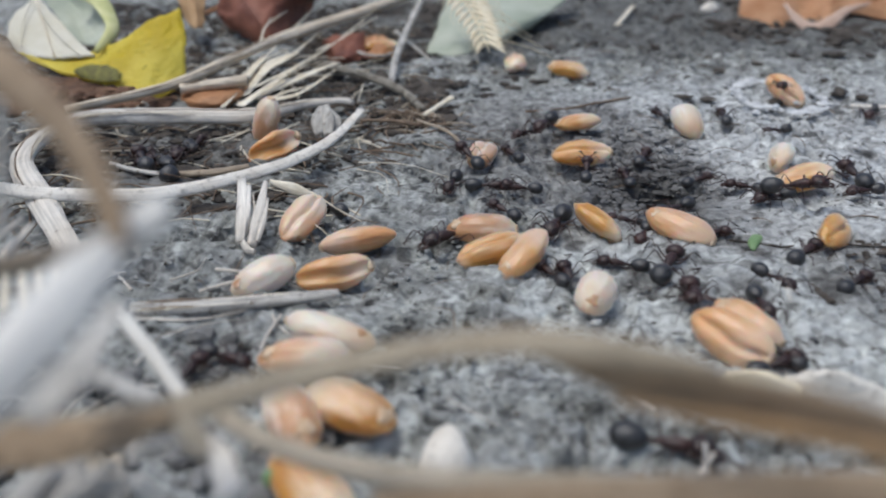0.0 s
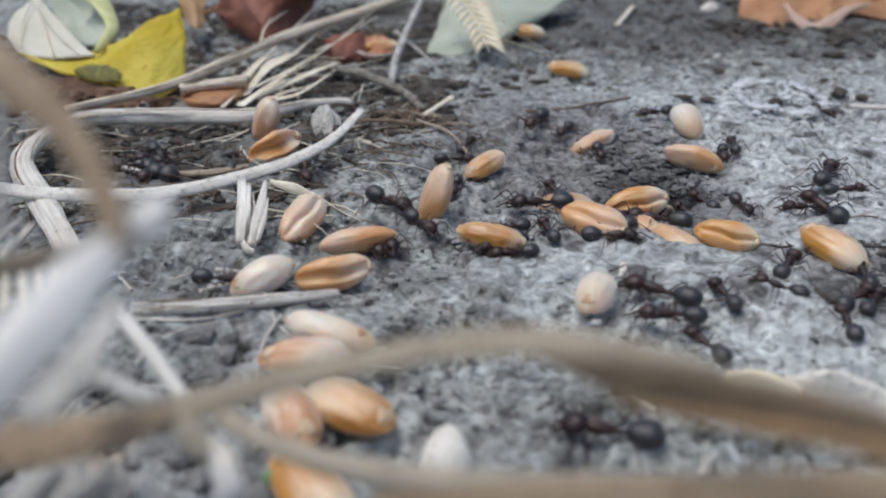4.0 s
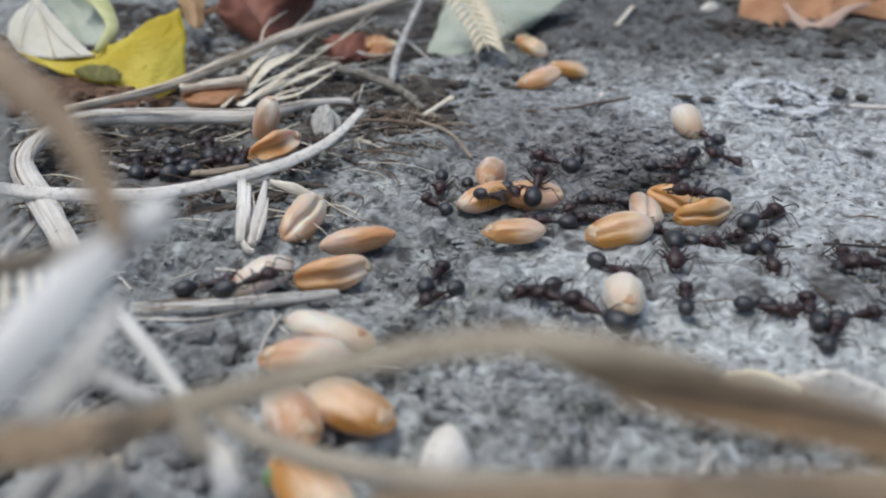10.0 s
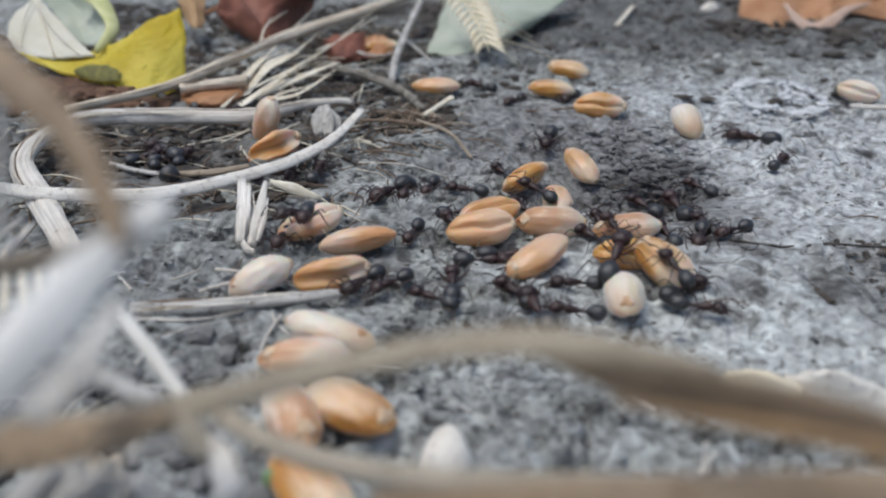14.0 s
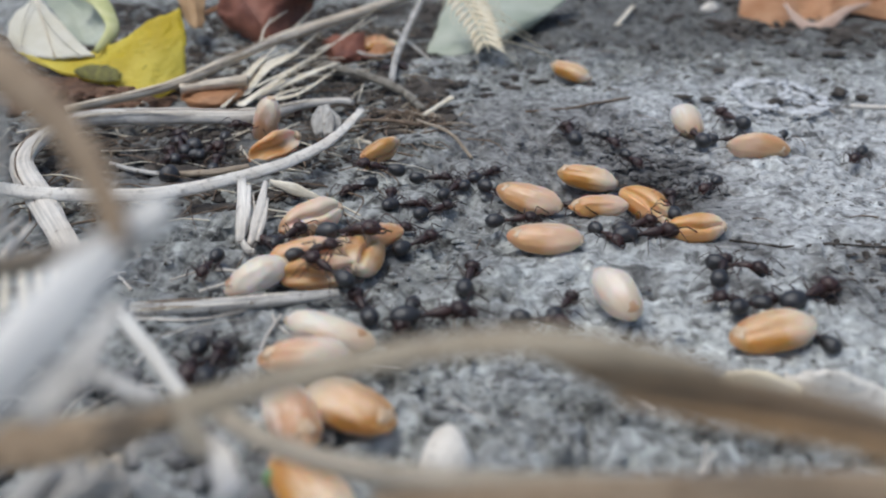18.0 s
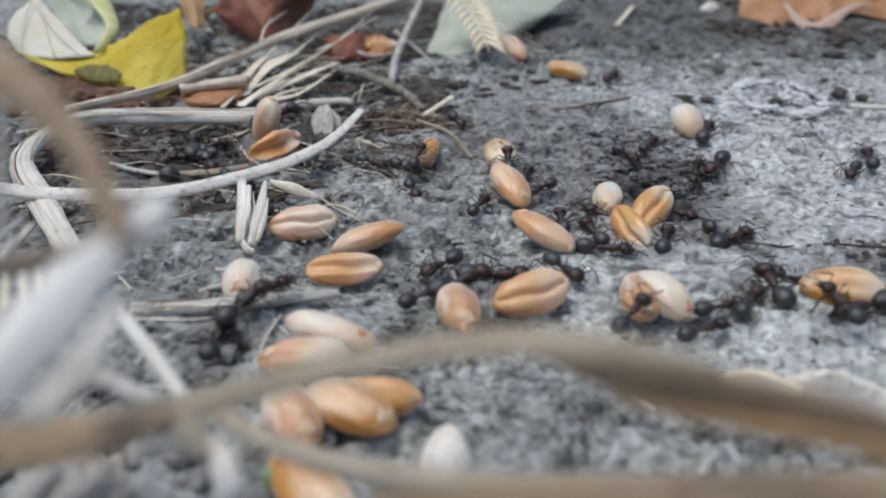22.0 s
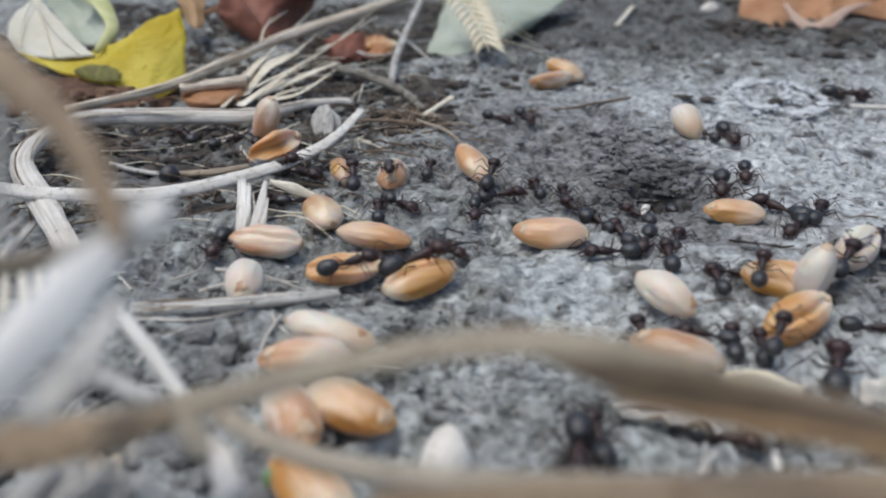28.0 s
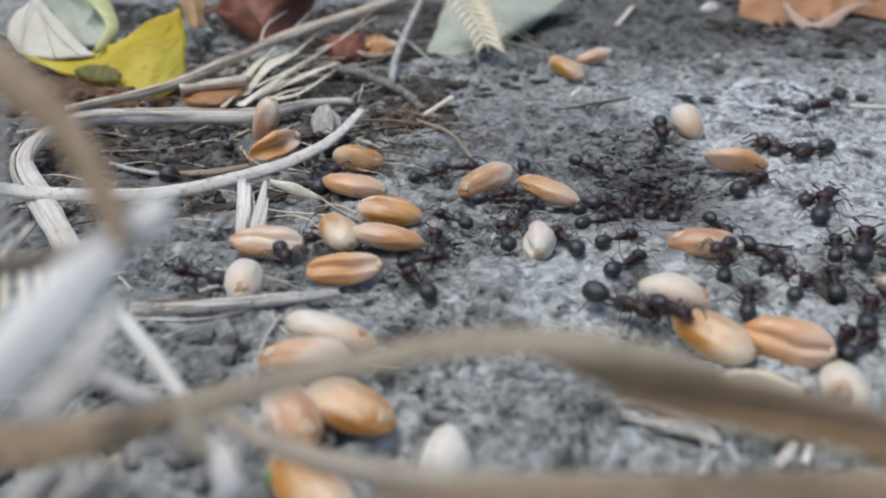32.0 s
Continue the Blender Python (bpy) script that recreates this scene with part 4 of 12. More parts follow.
rust = leaf("rust_leaf", "curled rust-brown dry leaf with scalloped edge",
     [[(59.51, 172.34, 7.70), (67.76, 172.83, 8.68), (73.15, 173.58, 7.95), (78.60, 174.43, 7.41), (82.15, 170.25, 7.99), (94.16, 172.34, 7.70)],
      [(56.67, 165.78, 3.46), (62.38, 161.20, 3.22), (68.91, 164.52, 3.16), (72.85, 162.13, 5.09), (77.03, 162.13, 5.09), (90.17, 162.46, 3.51)],
      [(55.19, 161.20, 0.96), (60.16, 156.75, 1.00), (66.04, 159.53, -0.16), (69.61, 157.48, 2.47), (75.02, 159.15, 3.58), (87.31, 156.19, 2.11)],
      [(54.64, 159.34, -0.54), (59.77, 154.88, -0.54), (65.72, 156.77, -1.24), (68.70, 154.36, 0.66), (75.23, 158.14, 1.54), (85.60, 151.89, 0.17)]], 0.3, RUSTLEAF, [[(59.70, 170.81, 6.86), (69.10, 162.69, 3.98), (79.67, 158.12, 3.76)]], wave=0.4, seed=3)
part("curled_edge", sweep("curled_edge", [(60.80, 154.77, 3.75), (62.60, 152.51, 1.43), (65.38, 151.20, -0.08), (68.14, 151.23, 1.09), (71.36, 152.70, 2.96), (75.60, 153.75, 3.94)], [0.5, 1.8, 2.4, 2.4, 1.4, 0.5], 0.5, PINKEDGE, n=36, sides=10, up=(0, -0.9, 0.6), base=(54.64, 159.34, -0.54)), rust, "pale pinkish upturned edge")
leaf("sage_leaf", "pale grey-green dry leaf behind the wheat ear",
     [[(1.68, 162.80, 6.00), (6.92, 162.80, 6.00), (14.25, 162.80, 6.00), (24.79, 162.71, 5.00)],
      [(-0.85, 144.20, 2.50), (5.25, 142.70, 2.80), (11.90, 144.03, 3.00), (20.19, 154.05, 3.00)],
      [(-2.79, 130.66, 0.40), (1.38, 129.09, 0.60), (5.80, 131.94, 0.80), (13.96, 145.05, 1.20)]], 0.3, SAGELEAF, [[(2.65, 158.36, 6.20), (6.20, 143.33, 3.60), (7.62, 133.45, 1.60)]], wave=0.4, seed=4)
leaf("red_leaf", "dark red-brown withered leaf",
     [[(-35.75, 144.22, 8.00), (-30.87, 143.57, 9.00), (-25.32, 143.57, 9.00), (-19.92, 144.22, 8.00)],
      [(-37.48, 143.64, 4.00), (-29.77, 136.11, 5.00), (-26.11, 140.76, 5.00), (-22.79, 156.73, 4.00)],
      [(-32.59, 139.01, 1.00), (-27.90, 133.90, 1.50), (-25.85, 137.75, 2.00), (-24.22, 151.57, 2.00)]], 0.3, REDLEAF, [[(-32.72, 138.85, 8.00), (-29.44, 134.56, 5.30), (-28.19, 135.66, 2.00)]], wave=0.8, seed=5)
leaf("small_red_leaf", "small dark red withered leaf",
     [[(-18.06, 127.18, 3.00), (-15.89, 130.72, 3.50), (-12.29, 133.88, 3.00)], [(-17.84, 128.49, 1.00), (-14.50, 124.61, 1.50), (-12.19, 131.94, 1.50)], [(-16.66, 124.72, 0.30), (-14.15, 124.87, 0.60), (-11.03, 127.77, 0.40)]], 0.3, REDLEAF, wave=0.4, seed=6)
leaf("cream_flake", "curled cream husk flake on the soil",
     [[(17.48, 44.82, 0.30), (18.77, 44.60, 0.80), (20.32, 43.96, 0.90), (22.34, 43.46, 0.40)], [(17.31, 44.14, 0.60), (18.43, 43.64, 1.50), (19.90, 43.07, 1.60), (22.03, 42.66, 0.80)], [(17.29, 43.38, 0.20), (18.78, 43.24, 0.30), (20.15, 42.65, 0.30), (21.97, 41.93, 0.20)]], 0.25, EAR, wave=0.1, seed=10)
white_flake = leaf("white_flake", "crinkled white husk flake on the soil",
     [[(21.78, 44.80, 0.40), (23.12, 43.93, 1.00), (24.81, 43.04, 1.20), (27.41, 41.67, 0.60)], [(21.43, 43.86, 0.80), (22.48, 42.75, 1.90), (24.00, 41.71, 2.30), (26.64, 40.48, 1.40)], [(21.29, 42.79, 0.20), (22.81, 42.37, 0.30), (24.43, 41.38, 0.40), (26.45, 39.50, 0.20)]], 0.25, WHITE, wave=0.3, seed=11)
leaf("beige_flake", "crumpled beige husk flake on the soil",
     [[(-22.28, 37.26, 0.40), (-20.75, 37.16, 0.80), (-19.17, 36.75, 0.90), (-17.81, 37.00, 0.30)], [(-21.50, 34.76, 0.90), (-19.19, 33.67, 2.00), (-17.60, 33.47, 2.10), (-16.68, 34.58, 0.90)], [(-21.21, 32.99, 0.30), (-19.02, 32.15, 0.90), (-17.29, 32.38, 0.80), (-16.14, 33.50, 0.20)]], 0.25, PALETAN, wave=0.4, seed=14)
leaf("brown_leaf_curl", "curled tan-brown leaf tip",
     [[(-44.60, 144.22, 8.00), (-42.12, 143.91, 8.50), (-39.48, 144.22, 8.00)], [(-42.54, 140.20, 6.00), (-39.80, 137.58, 6.30), (-38.53, 140.20, 6.00)], [(-40.77, 136.71, 4.00), (-38.30, 132.43, 4.00), (-37.52, 134.54, 4.00)]], 0.3, RUSTEDGE, wave=0.3, seed=7)
leaf("orange_husk", "orange-brown husk under the stalk",
     [[(-33.62, 106.45, 1.50), (-29.62, 105.19, 2.00), (-25.39, 108.77, 1.60)], [(-32.97, 104.27, 0.80), (-28.84, 101.74, 1.40), (-25.77, 105.10, 1.00)], [(-31.87, 103.34, 0.20), (-28.98, 101.86, 0.50), (-26.92, 103.49, 0.30)]], 0.3, RUSTLEAF, wave=0.3, seed=8)
leaf("shell_husk", "curled reddish husk shell on the soil",
     [[(-12.97, 135.91, 1.50), (-10.41, 135.87, 2.40), (-7.89, 133.74, 1.80)], [(-12.17, 131.29, 0.60), (-9.59, 128.49, 1.60), (-7.52, 131.19, 0.80)], [(-11.07, 128.18, 0.30), (-9.26, 126.95, 0.60), (-7.59, 128.90, 0.30)]], 0.3, RUSTLEAF, wave=0.3, seed=9)


# ---- wheat grains ----
def grain_shape(x, y, z, gap=0.14, cut=0.40):
    """Kernel: blunt brush end, tapered germ end, a round back, and below a deep narrow crease between two cheeks."""
    f = ((1 - abs(x) ** 2.45) / max(1e-6, 1 - x * x)) ** 0.5 * (1 + 0.06 * x - 0.08 * x * x) if abs(x) < 0.9999 else 1.0
    y, z = y * f, z * f
    if z < 0:
        deep = (1 - x * x) ** 0.5 * min(1, -z * 2.2)
        y0 = y - 0.10 * math.sin(2.3 * x + 0.6) - 0.04 * math.sin(7 * x)
        z = z * 0.92 + ((cut + 0.12 * x) * math.exp(-(y0 / gap) ** 2 * (1 if gap < 0.3 else abs(y0 / gap))) + 0.12 * math.exp(-(y0 / 0.45) ** 2)) * deep
        y *= 1 + 0.06 * math.sin(min(1, -z) * 3.1)
    else:
        z *= 1 + 0.08 * (1 - x * x) - 0.08 * abs(y)
    return x, y, z


def make_grain(length, wide, high, material, label, s, gnawed=0.0, gap=0.14, cut=0.40):
    """Kernel along x, germ at -x, crease down; s varies its dents; gnawed: how ragged its germ end is; gap, cut: width and depth of its crease."""
    def dented(x, y, z):
        x, y, z = grain_shape(x, y, z, gap, cut)
        k = 1 + 0.07 * float(vnoise(x * 3 + s, y * 2 + z * 2, 1.6, s)) + 0.03 * float(vnoise(x * 7 + s, y * 6 - z * 6, 1.2, s + 2))
        k += 0.035 * float(vnoise(math.atan2(z, y) * 2.2 + s, x * 0.8 + s, 0.55, s + 8)) * (1 - x * x)
        k -= 0.03 * max(0.0, float(vnoise(y * 6 + z * 5, x * 1.5 + s, 1.1, s + 4)))
        bite = max(0.0, -x - 0.6) * gnawed * (0.5 + float(vnoise(y * 3 + s, z * 3, 1.0, s + 6)))
        return x + bite * 0.6, (y + 0.09 * x * x * math.sin(s * 2.1)) * k * (1 - 0.3 * bite), (z + 0.07 * x * x * math.cos(s)) * k * (1 - 0.4 * bite)
    e = new("wheat_grain")
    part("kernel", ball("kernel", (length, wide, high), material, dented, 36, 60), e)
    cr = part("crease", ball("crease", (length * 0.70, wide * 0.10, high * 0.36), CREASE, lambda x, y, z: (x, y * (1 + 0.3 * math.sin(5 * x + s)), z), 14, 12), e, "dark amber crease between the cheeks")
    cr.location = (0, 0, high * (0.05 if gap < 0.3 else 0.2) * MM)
    gm = part("germ", ball("germ", (length * 0.20, wide * 0.36, high * 0.22), PALEGRAIN if material is WHITEGRAIN else GERM, lambda x, y, z: (x, y * (1 + 0.25 * math.sin(5 * x + s)), z * (1 + 0.2 * math.sin(4 * x + 5 * y))), 12, 16), e, "pale wrinkled germ at the grain's end")
    gm.matrix_basis = pose(-length * 0.372 * MM, 0, high * 0.225 * MM, 0, -36, 0)
    br = part("brush", ball("brush", (length * 0.09, wide * 0.40, high * 0.38), GERM, lambda x, y, z: (x * (1 + 0.5 * math.sin(9 * y + 7 * z)), y, z), 8, 14), e, "fuzzy pale brush end")
    br.matrix_basis = pose(length * 0.463 * MM, 0, 0)
    return tagged(e, label, "wheat grain", "wheat grains on the soil")


LONG = make_grain(6.5, 2.6, 2.3, WHITEGRAIN, "long cream-coloured wheat grain lying under a blade", 6)
GOLD = make_grain(6.4, 3.1, 2.3, GRAIN, "golden-brown wheat grain lying on grey soil", 1)
PLUMP = make_grain(6.1, 3.25, 2.5, GRAIN, "plump golden wheat grain lying on grey soil", 2, 0.35)
PALE = make_grain(6.0, 3.1, 2.45, PALEGRAIN, "pale dull wheat grain lying on grey soil", 3, 0.3)
CREAMY = make_grain(5.3, 2.9, 2.6, WHITEGRAIN, "cream-coloured short wheat grain on grey soil", 4)
SMALL = make_grain(5.4, 2.7, 2.1, GRAIN, "small orange-brown wheat grain on grey soil", 5, 0.4)
SHELL = make_grain(6.3, 2.9, 2.4, GRAIN, "hollowed wheat husk lying open among the straw", 7, 0.2, 0.5, 0.85)
WEDGE = make_grain(6.2, 2.6, 1.9, GRAIN, "flat golden wheat grain with a pale open crease", 8, 0.3, 0.32, 0.45)
STUB = make_grain(3.3, 1.75, 1.5, WHITEGRAIN, "small bleached wheat kernel tipped up on end", 9, 0.3)
used = set()


def grain(kind, x, y, yaw, z=1.15, pitch=0, roll=0):
    """One more grain of that kind; the first call places the first one itself."""
    m = pose(x * MM, y * MM, (z + float(rise(x, y))) * MM, roll, pitch, yaw)
    if kind not in used:
        used.add(kind)
        kind.matrix_basis = m
        return kind
    return copy_thing(kind, m)


settled = {}
settled['a'] = grain(SHELL, -17.9, 85.3, 35.9, 1.5, -14.9)
settled['b'] = grain(PALE, -20.7, 94.4, 98.7, 1.2, 0.0)
settled['d'] = grain(PALE, -12.3, 67.6, 63.7, 1.5, -18.2)
settled['e'] = grain(GOLD, -7.0, 63.3, 193.0, 1.3, 4.4)
settled['f'] = grain(WEDGE, -8.4, 57.5, 16.5, 1.3, -5.2)
settled['i'] = grain(CREAMY, -13.6, 56.6, 36.9, 1.4, -11.9)
settled['j'] = grain(CREAMY, 11.3, 54.6, 68.5, 1.2, 0.0)
settled['k'] = grain(PLUMP, 17.7, 119.2, -16.6, 1.3, 7.3)
settled['l'] = grain(STUB, 33.0, 46.0, 60.0)
for q, turn in (("a", -125), ("d", -150), ("e", 20), ("f", -125)):
    settled[q].matrix_basis = settled[q].matrix_basis @ pose(0, 0, 0, turn, 0, 0)
settled["b"].matrix_basis = pose(0, 0, 0, 40, -72, 10)
settled["b"].location = Vector((-19.69, 90.68, 2.3)) * MM
tagged(settled["b"], "wheat grain standing among the straw")
# grains that lie still in front
for kind, x, y, yaw, pitch in ((LONG, -7.60, 48.90, 163, -8), (PALE, -8.85, 45.79, 4, 0), (PALE, -8.70, 39.78, 118, 0), (PLUMP, -5.35, 40.35, 150, -5), (GOLD, -6.84, 33.57, -45, 8), (SMALL, -9.47, 131.73, 10, 0)):
    grain(kind, x, y, yaw, 1.2, pitch)
seed = new("white_seed", ball("white_seed", (3.5, 2.7, 2.4), WHITE, lambda x, y, z: (x, y * (1 - 0.28 * x), z * (1 - 0.28 * x)), 18, 22))
seed.matrix_basis = pose(0, 0, 0, 0, -40, 82)
seed.location = Vector((0.18, 35.93, 1.2)) * MM
tagged(seed, "small white seed on the soil", "seed")
sprout = new("green_sprout", ball("green_sprout", (1.0, 0.8, 1.2), GREEN, None, 10, 12))
sprout.location = Vector((-8.92, 34.16, 1.2)) * MM
tagged(sprout, "tiny green sprout tip by a grain", "sprout")
flakes("grey_husk", "torn pale grey empty husk among straw", [
    ([(-14.05, 92.45, 0.30), (-14.42, 93.82, 1.40), (-14.02, 95.39, 2.60)], [1.2, 1.7, 0.8], 0.5, 0), ([(-12.97, 92.05, 0.30), (-13.23, 93.72, 1.50), (-13.59, 95.17, 2.80)], [1.2, 1.9, 0.9], 0.6, 40), ([(-12.16, 92.85, 0.30), (-12.44, 94.66, 1.20), (-13.18, 95.81, 2.20)], [0.9, 1.3, 0.4], 0.4, -30)], GREYSTRAW, "husk")
chip = new("chipped_grain", ball("chipped_grain", (5.8, 3.7, 3.0), WHITEGRAIN, lambda x, y, z: (lambda a, b, c: (min(a, 0.42 + 0.12 * b), b, c))(*grain_shape(x, y, z)), 26, 28))
chip.matrix_basis = pose(0, 0, 0, 20, -25, 100)
chip.location = Vector((28.11, 94.03, 1.4)) * MM
tagged(chip, "pale chipped wheat grain on the soil", "wheat grain", "wheat grains on the soil")


# pebbles and pellets
def pebble(name, label, x, y, z, size, material, s):
    r = random.Random(s)
    a, b, c = r.uniform(0, 6), r.uniform(0, 6), r.uniform(0, 6)
    ob = new(name, ball(name, size, material, lambda u, v, w: (u * (1 + 0.12 * math.sin(3 * v + a)), v * (1 + 0.15 * math.sin(2.5 * u + b)), w * (1 + 0.12 * math.sin(3 * u + 2 * v + c))), 10, 14))
    ob.matrix_basis = pose(x * MM, y * MM, (z + float(rise(x, y))) * MM, 0, 0, r.uniform(0, 180))
    return tagged(ob, label, "pebble")


pebble("white_pebble", "white pebble at the back of the soil", 51.35, 166.63, 0.8, (4.5, 3.5, 2.6), WHITE, 1)
pebble("black_seed", "tiny round black seed", 25.24, 49.10, 0.2, (0.9, 0.8, 0.8), BLACK, 2)
pebble("black_pellet", "round black pellet by the buried straw", -26.89, 77.89, 0.8, (2.0, 2.0, 1.9), BLACK, 3)
pebble("bark_piece", "reddish-brown crumbling bark piece", -46.99, 106.12, 0.2, (14.0, 6.0, 2.4), BARK, 5)
crumbs("pale_crumbs", "thin pale ring of flaky dried crust", 300, PALECRUST, (37.5, 100.0, 50.5, 117.5), 0.22, 0.68, 9,
       lambda x, y: 1.0 if 0.78 < math.hypot((x - 44.0) / 5.9, (y - 108.5) / 8.0) < 0.99 else 0.5 if math.hypot((x - 45.6) / 2.0, (y - 107.5) / 3.0) < 1 else 0.03, 0.4)
crumbs("bark_crumbs", "crumbling reddish-brown bark under the yellow leaf", 520, BARK, (-58, 99.5, -34, 114), 0.3, 1.3, 21,
       lambda x, y: math.exp(-((x + 47) / 8) ** 2 - ((y - 106 - 0.25 * (-47 - x)) / 3.4) ** 2), 0.2)
crumbs("bark_heap", "heaped brown bark crumbs under the yellow leaf", 260, BARK, (-58, 104, -38, 113), 0.4, 1.5, 23,
       lambda x, y: math.exp(-((x + 49) / 6) ** 2 - ((y - 108 - 0.3 * (-49 - x)) / 2.4) ** 2), 1.1)
crumbs("leaf_rubble", "dark soil lumps under the rust leaf", 240, DARKSOIL, (46, 138, 80, 160), 0.4, 1.6, 22)
crumbs("edge_rubble", "dark rough crumbs where the crust breaks up", 420, DARKSOIL, (28, 46, 42, 66), 0.08, 0.4, 25,
       lambda x, y: 0.9 * math.exp(-((x - 35) / 5) ** 2))
# no crack is cut here; a line of dark crumbs gives its shade
crumbs("crack_rubble", "dark crumbs drawing a crack and its shade in the crust", 130, DARKSOIL, (27.5, 46, 36, 58), 0.12, 0.5, 24,
       lambda x, y: math.exp(-((x - 29.4 - (55.4 - y) * 0.42 - 0.3 * math.sin(y * 2)) / 0.35) ** 2))
crumbs("shaded_rubble", "dark rubble beside the pale leaf", 160, DARKSOIL, (-5.734796648889956, 129.06087602405182, -1.3607992048213455, 161.88547038161738), 0.4, 1.6, 14)
crumbs("bright_crumbs", "small pale crumbs on the bare soil", 260, CRUMB, (-10, 40, 70, 150), 0.08, 0.35, 10)


# fibres and rootlets strewn in the litter
def fibres(name, label, count, material, pick, lo, hi, w, seed):
    r = random.Random(seed)
    verts, faces = [], []
    for q in range(count):
        x, y = pick(r)
        z = float(rise(x, y)) + r.uniform(0.15, 0.8)
        a, ln = r.uniform(0, 6.28), r.uniform(lo, hi)
        bend = r.uniform(-0.5, 0.5)
        pts = [Vector((x, y, z)), Vector((x + ln * 0.5 * math.cos(a), y + ln * 0.5 * math.sin(a), z + r.uniform(0, 0.5))), Vector((x + ln * math.cos(a + bend), y + ln * math.sin(a + bend), z - r.uniform(0, 0.4)))]
        me_l = spline(pts, 6)
        o = len(verts)
        ww = w * r.uniform(0.5, 1.4)
        for k, c in enumerate(me_l):
            for e in range(4):
                an = e * 1.571 + 0.4
                verts.append((c + Vector((-math.sin(a) * math.cos(an), math.cos(a) * math.cos(an), math.sin(an))) * ww * (1 - 0.12 * k)) * MM)
        for k in range(5):
            for e in range(4):
                p1, p0 = o + k * 4 + e, o + k * 4 + (e + 1) % 4
                faces.append((p0, p1, p1 + 4, p0 + 4))
    return tagged(new(name, mesh_of(name, verts, faces, material)), label, "litter", kind="stuff")


def heap(r):
    """A place in the straw heap."""
    y = r.uniform(66, 150)
    return r.uniform(-0.62 * y, -0.05 * y - 4 + (y - 66) * 0.12), y


fibres("pale_fibres", "pale straw fibres in the litter", 130, AWN, heap, 3, 11, 0.12, 5)
fibres("brown_fibres", "thin brown rootlets in the litter", 420, TWIG, heap, 2, 8, 0.11, 6)
fibres("soil_fibres", "sparse thin fibres on the bare soil", 70, TWIG, lambda r: (r.uniform(-30, 60), r.uniform(42, 140)), 1.5, 5, 0.07, 7)
fibres("root_tuft", "frayed brown rootlets by the straw chip", 70, TWIG, lambda r: (r.gauss(-3, 3), r.gauss(98, 6)), 2, 7, 0.12, 9)
fibres("straw_tuft", "frayed tan fibres by the straw chip", 26, TAN, lambda r: (r.gauss(-2.5, 2), r.gauss(99, 4)), 2, 6, 0.14, 10)
fibres("near_fibres", "pale straw bits before the lens", 26, STRAW, lambda r: (r.uniform(-30, -8), r.uniform(34, 60)), 3, 9, 0.16, 8)


# loose bits that the ants drag about
green_bit = new("green_husk", sweep("green_husk", [(-1.5, 0, 0), (-0.5, 0.1, 0.25), (0.6, 0, 0.3), (1.5, 0, 0)], [0.3, 1.1, 1.0, 0.2], [0.2, 0.7, 0.6, 0.15], GREEN, n=14, sides=10))
tagged(green_bit, "small green husk dragged over the soil", "husk")
chaff = new("chaff_piece")
part("husk", sweep("husk", [(-3.2, 0.7, 0.3), (-1, 0.5, 0.9), (1.2, 0.2, 0.8), (3.2, -0.3, 0.2)], [0.3, 0.9, 1.0, 0.2], [0.2, 0.35, 0.4, 0.1], GREYSTRAW, n=18, sides=10, up=(0, -0.6, 0.8), wobble=0.12, seed=61), chaff)
part("husk", sweep("husk", [(-2.6, -0.3, 0.1), (-0.6, -0.7, 0.5), (1.4, -0.6, 0.6), (3.4, -0.6, 0.1)], [0.2, 0.6, 1.0, 0.2], [0.2, 0.3, 0.4, 0.1], GREYSTRAW, n=18, sides=10, up=(0, -0.7, 0.7), wobble=0.12, seed=62), chaff)
part("core", sweep("core", [(-0.8, -0.1, 0.3), (0.8, -0.2, 0.6), (2.4, -0.3, 0.4)], [0.3, 0.7, 0.3], 0.4, DRYBROWN, n=10, sides=8), chaff, "brown core between the husks")
for i in range(7):
    u, w = -2.6 + 0.7 * i, 0.9 * math.sin(2.1 * i)
    part("shred", sweep("shred", [(u, w, 0.2), (u + 0.8, w - 0.25, 0.5 + 0.1 * (i % 3)), (u + 1.5, w - 0.2 - 0.25 * (i % 2), 0.2)], [0.1, 0.32, 0.1], 0.14, (STRAW, GREYSTRAW, TAN)[i % 3], n=8, sides=6, wobble=0.2, seed=70 + i), chaff)
tagged(chaff, "pale chaff with broken awns on the soil", "chaff")
white_bit = new("white_chip", sweep("white_chip", [(-1.3, 0, 0), (0, 0.1, 0.3), (1.3, 0, 0)], [0.4, 0.8, 0.3], [0.2, 0.5, 0.2], WHITE, n=10, sides=8))
tagged(white_bit, "small white husk chip dragged over soil", "husk")


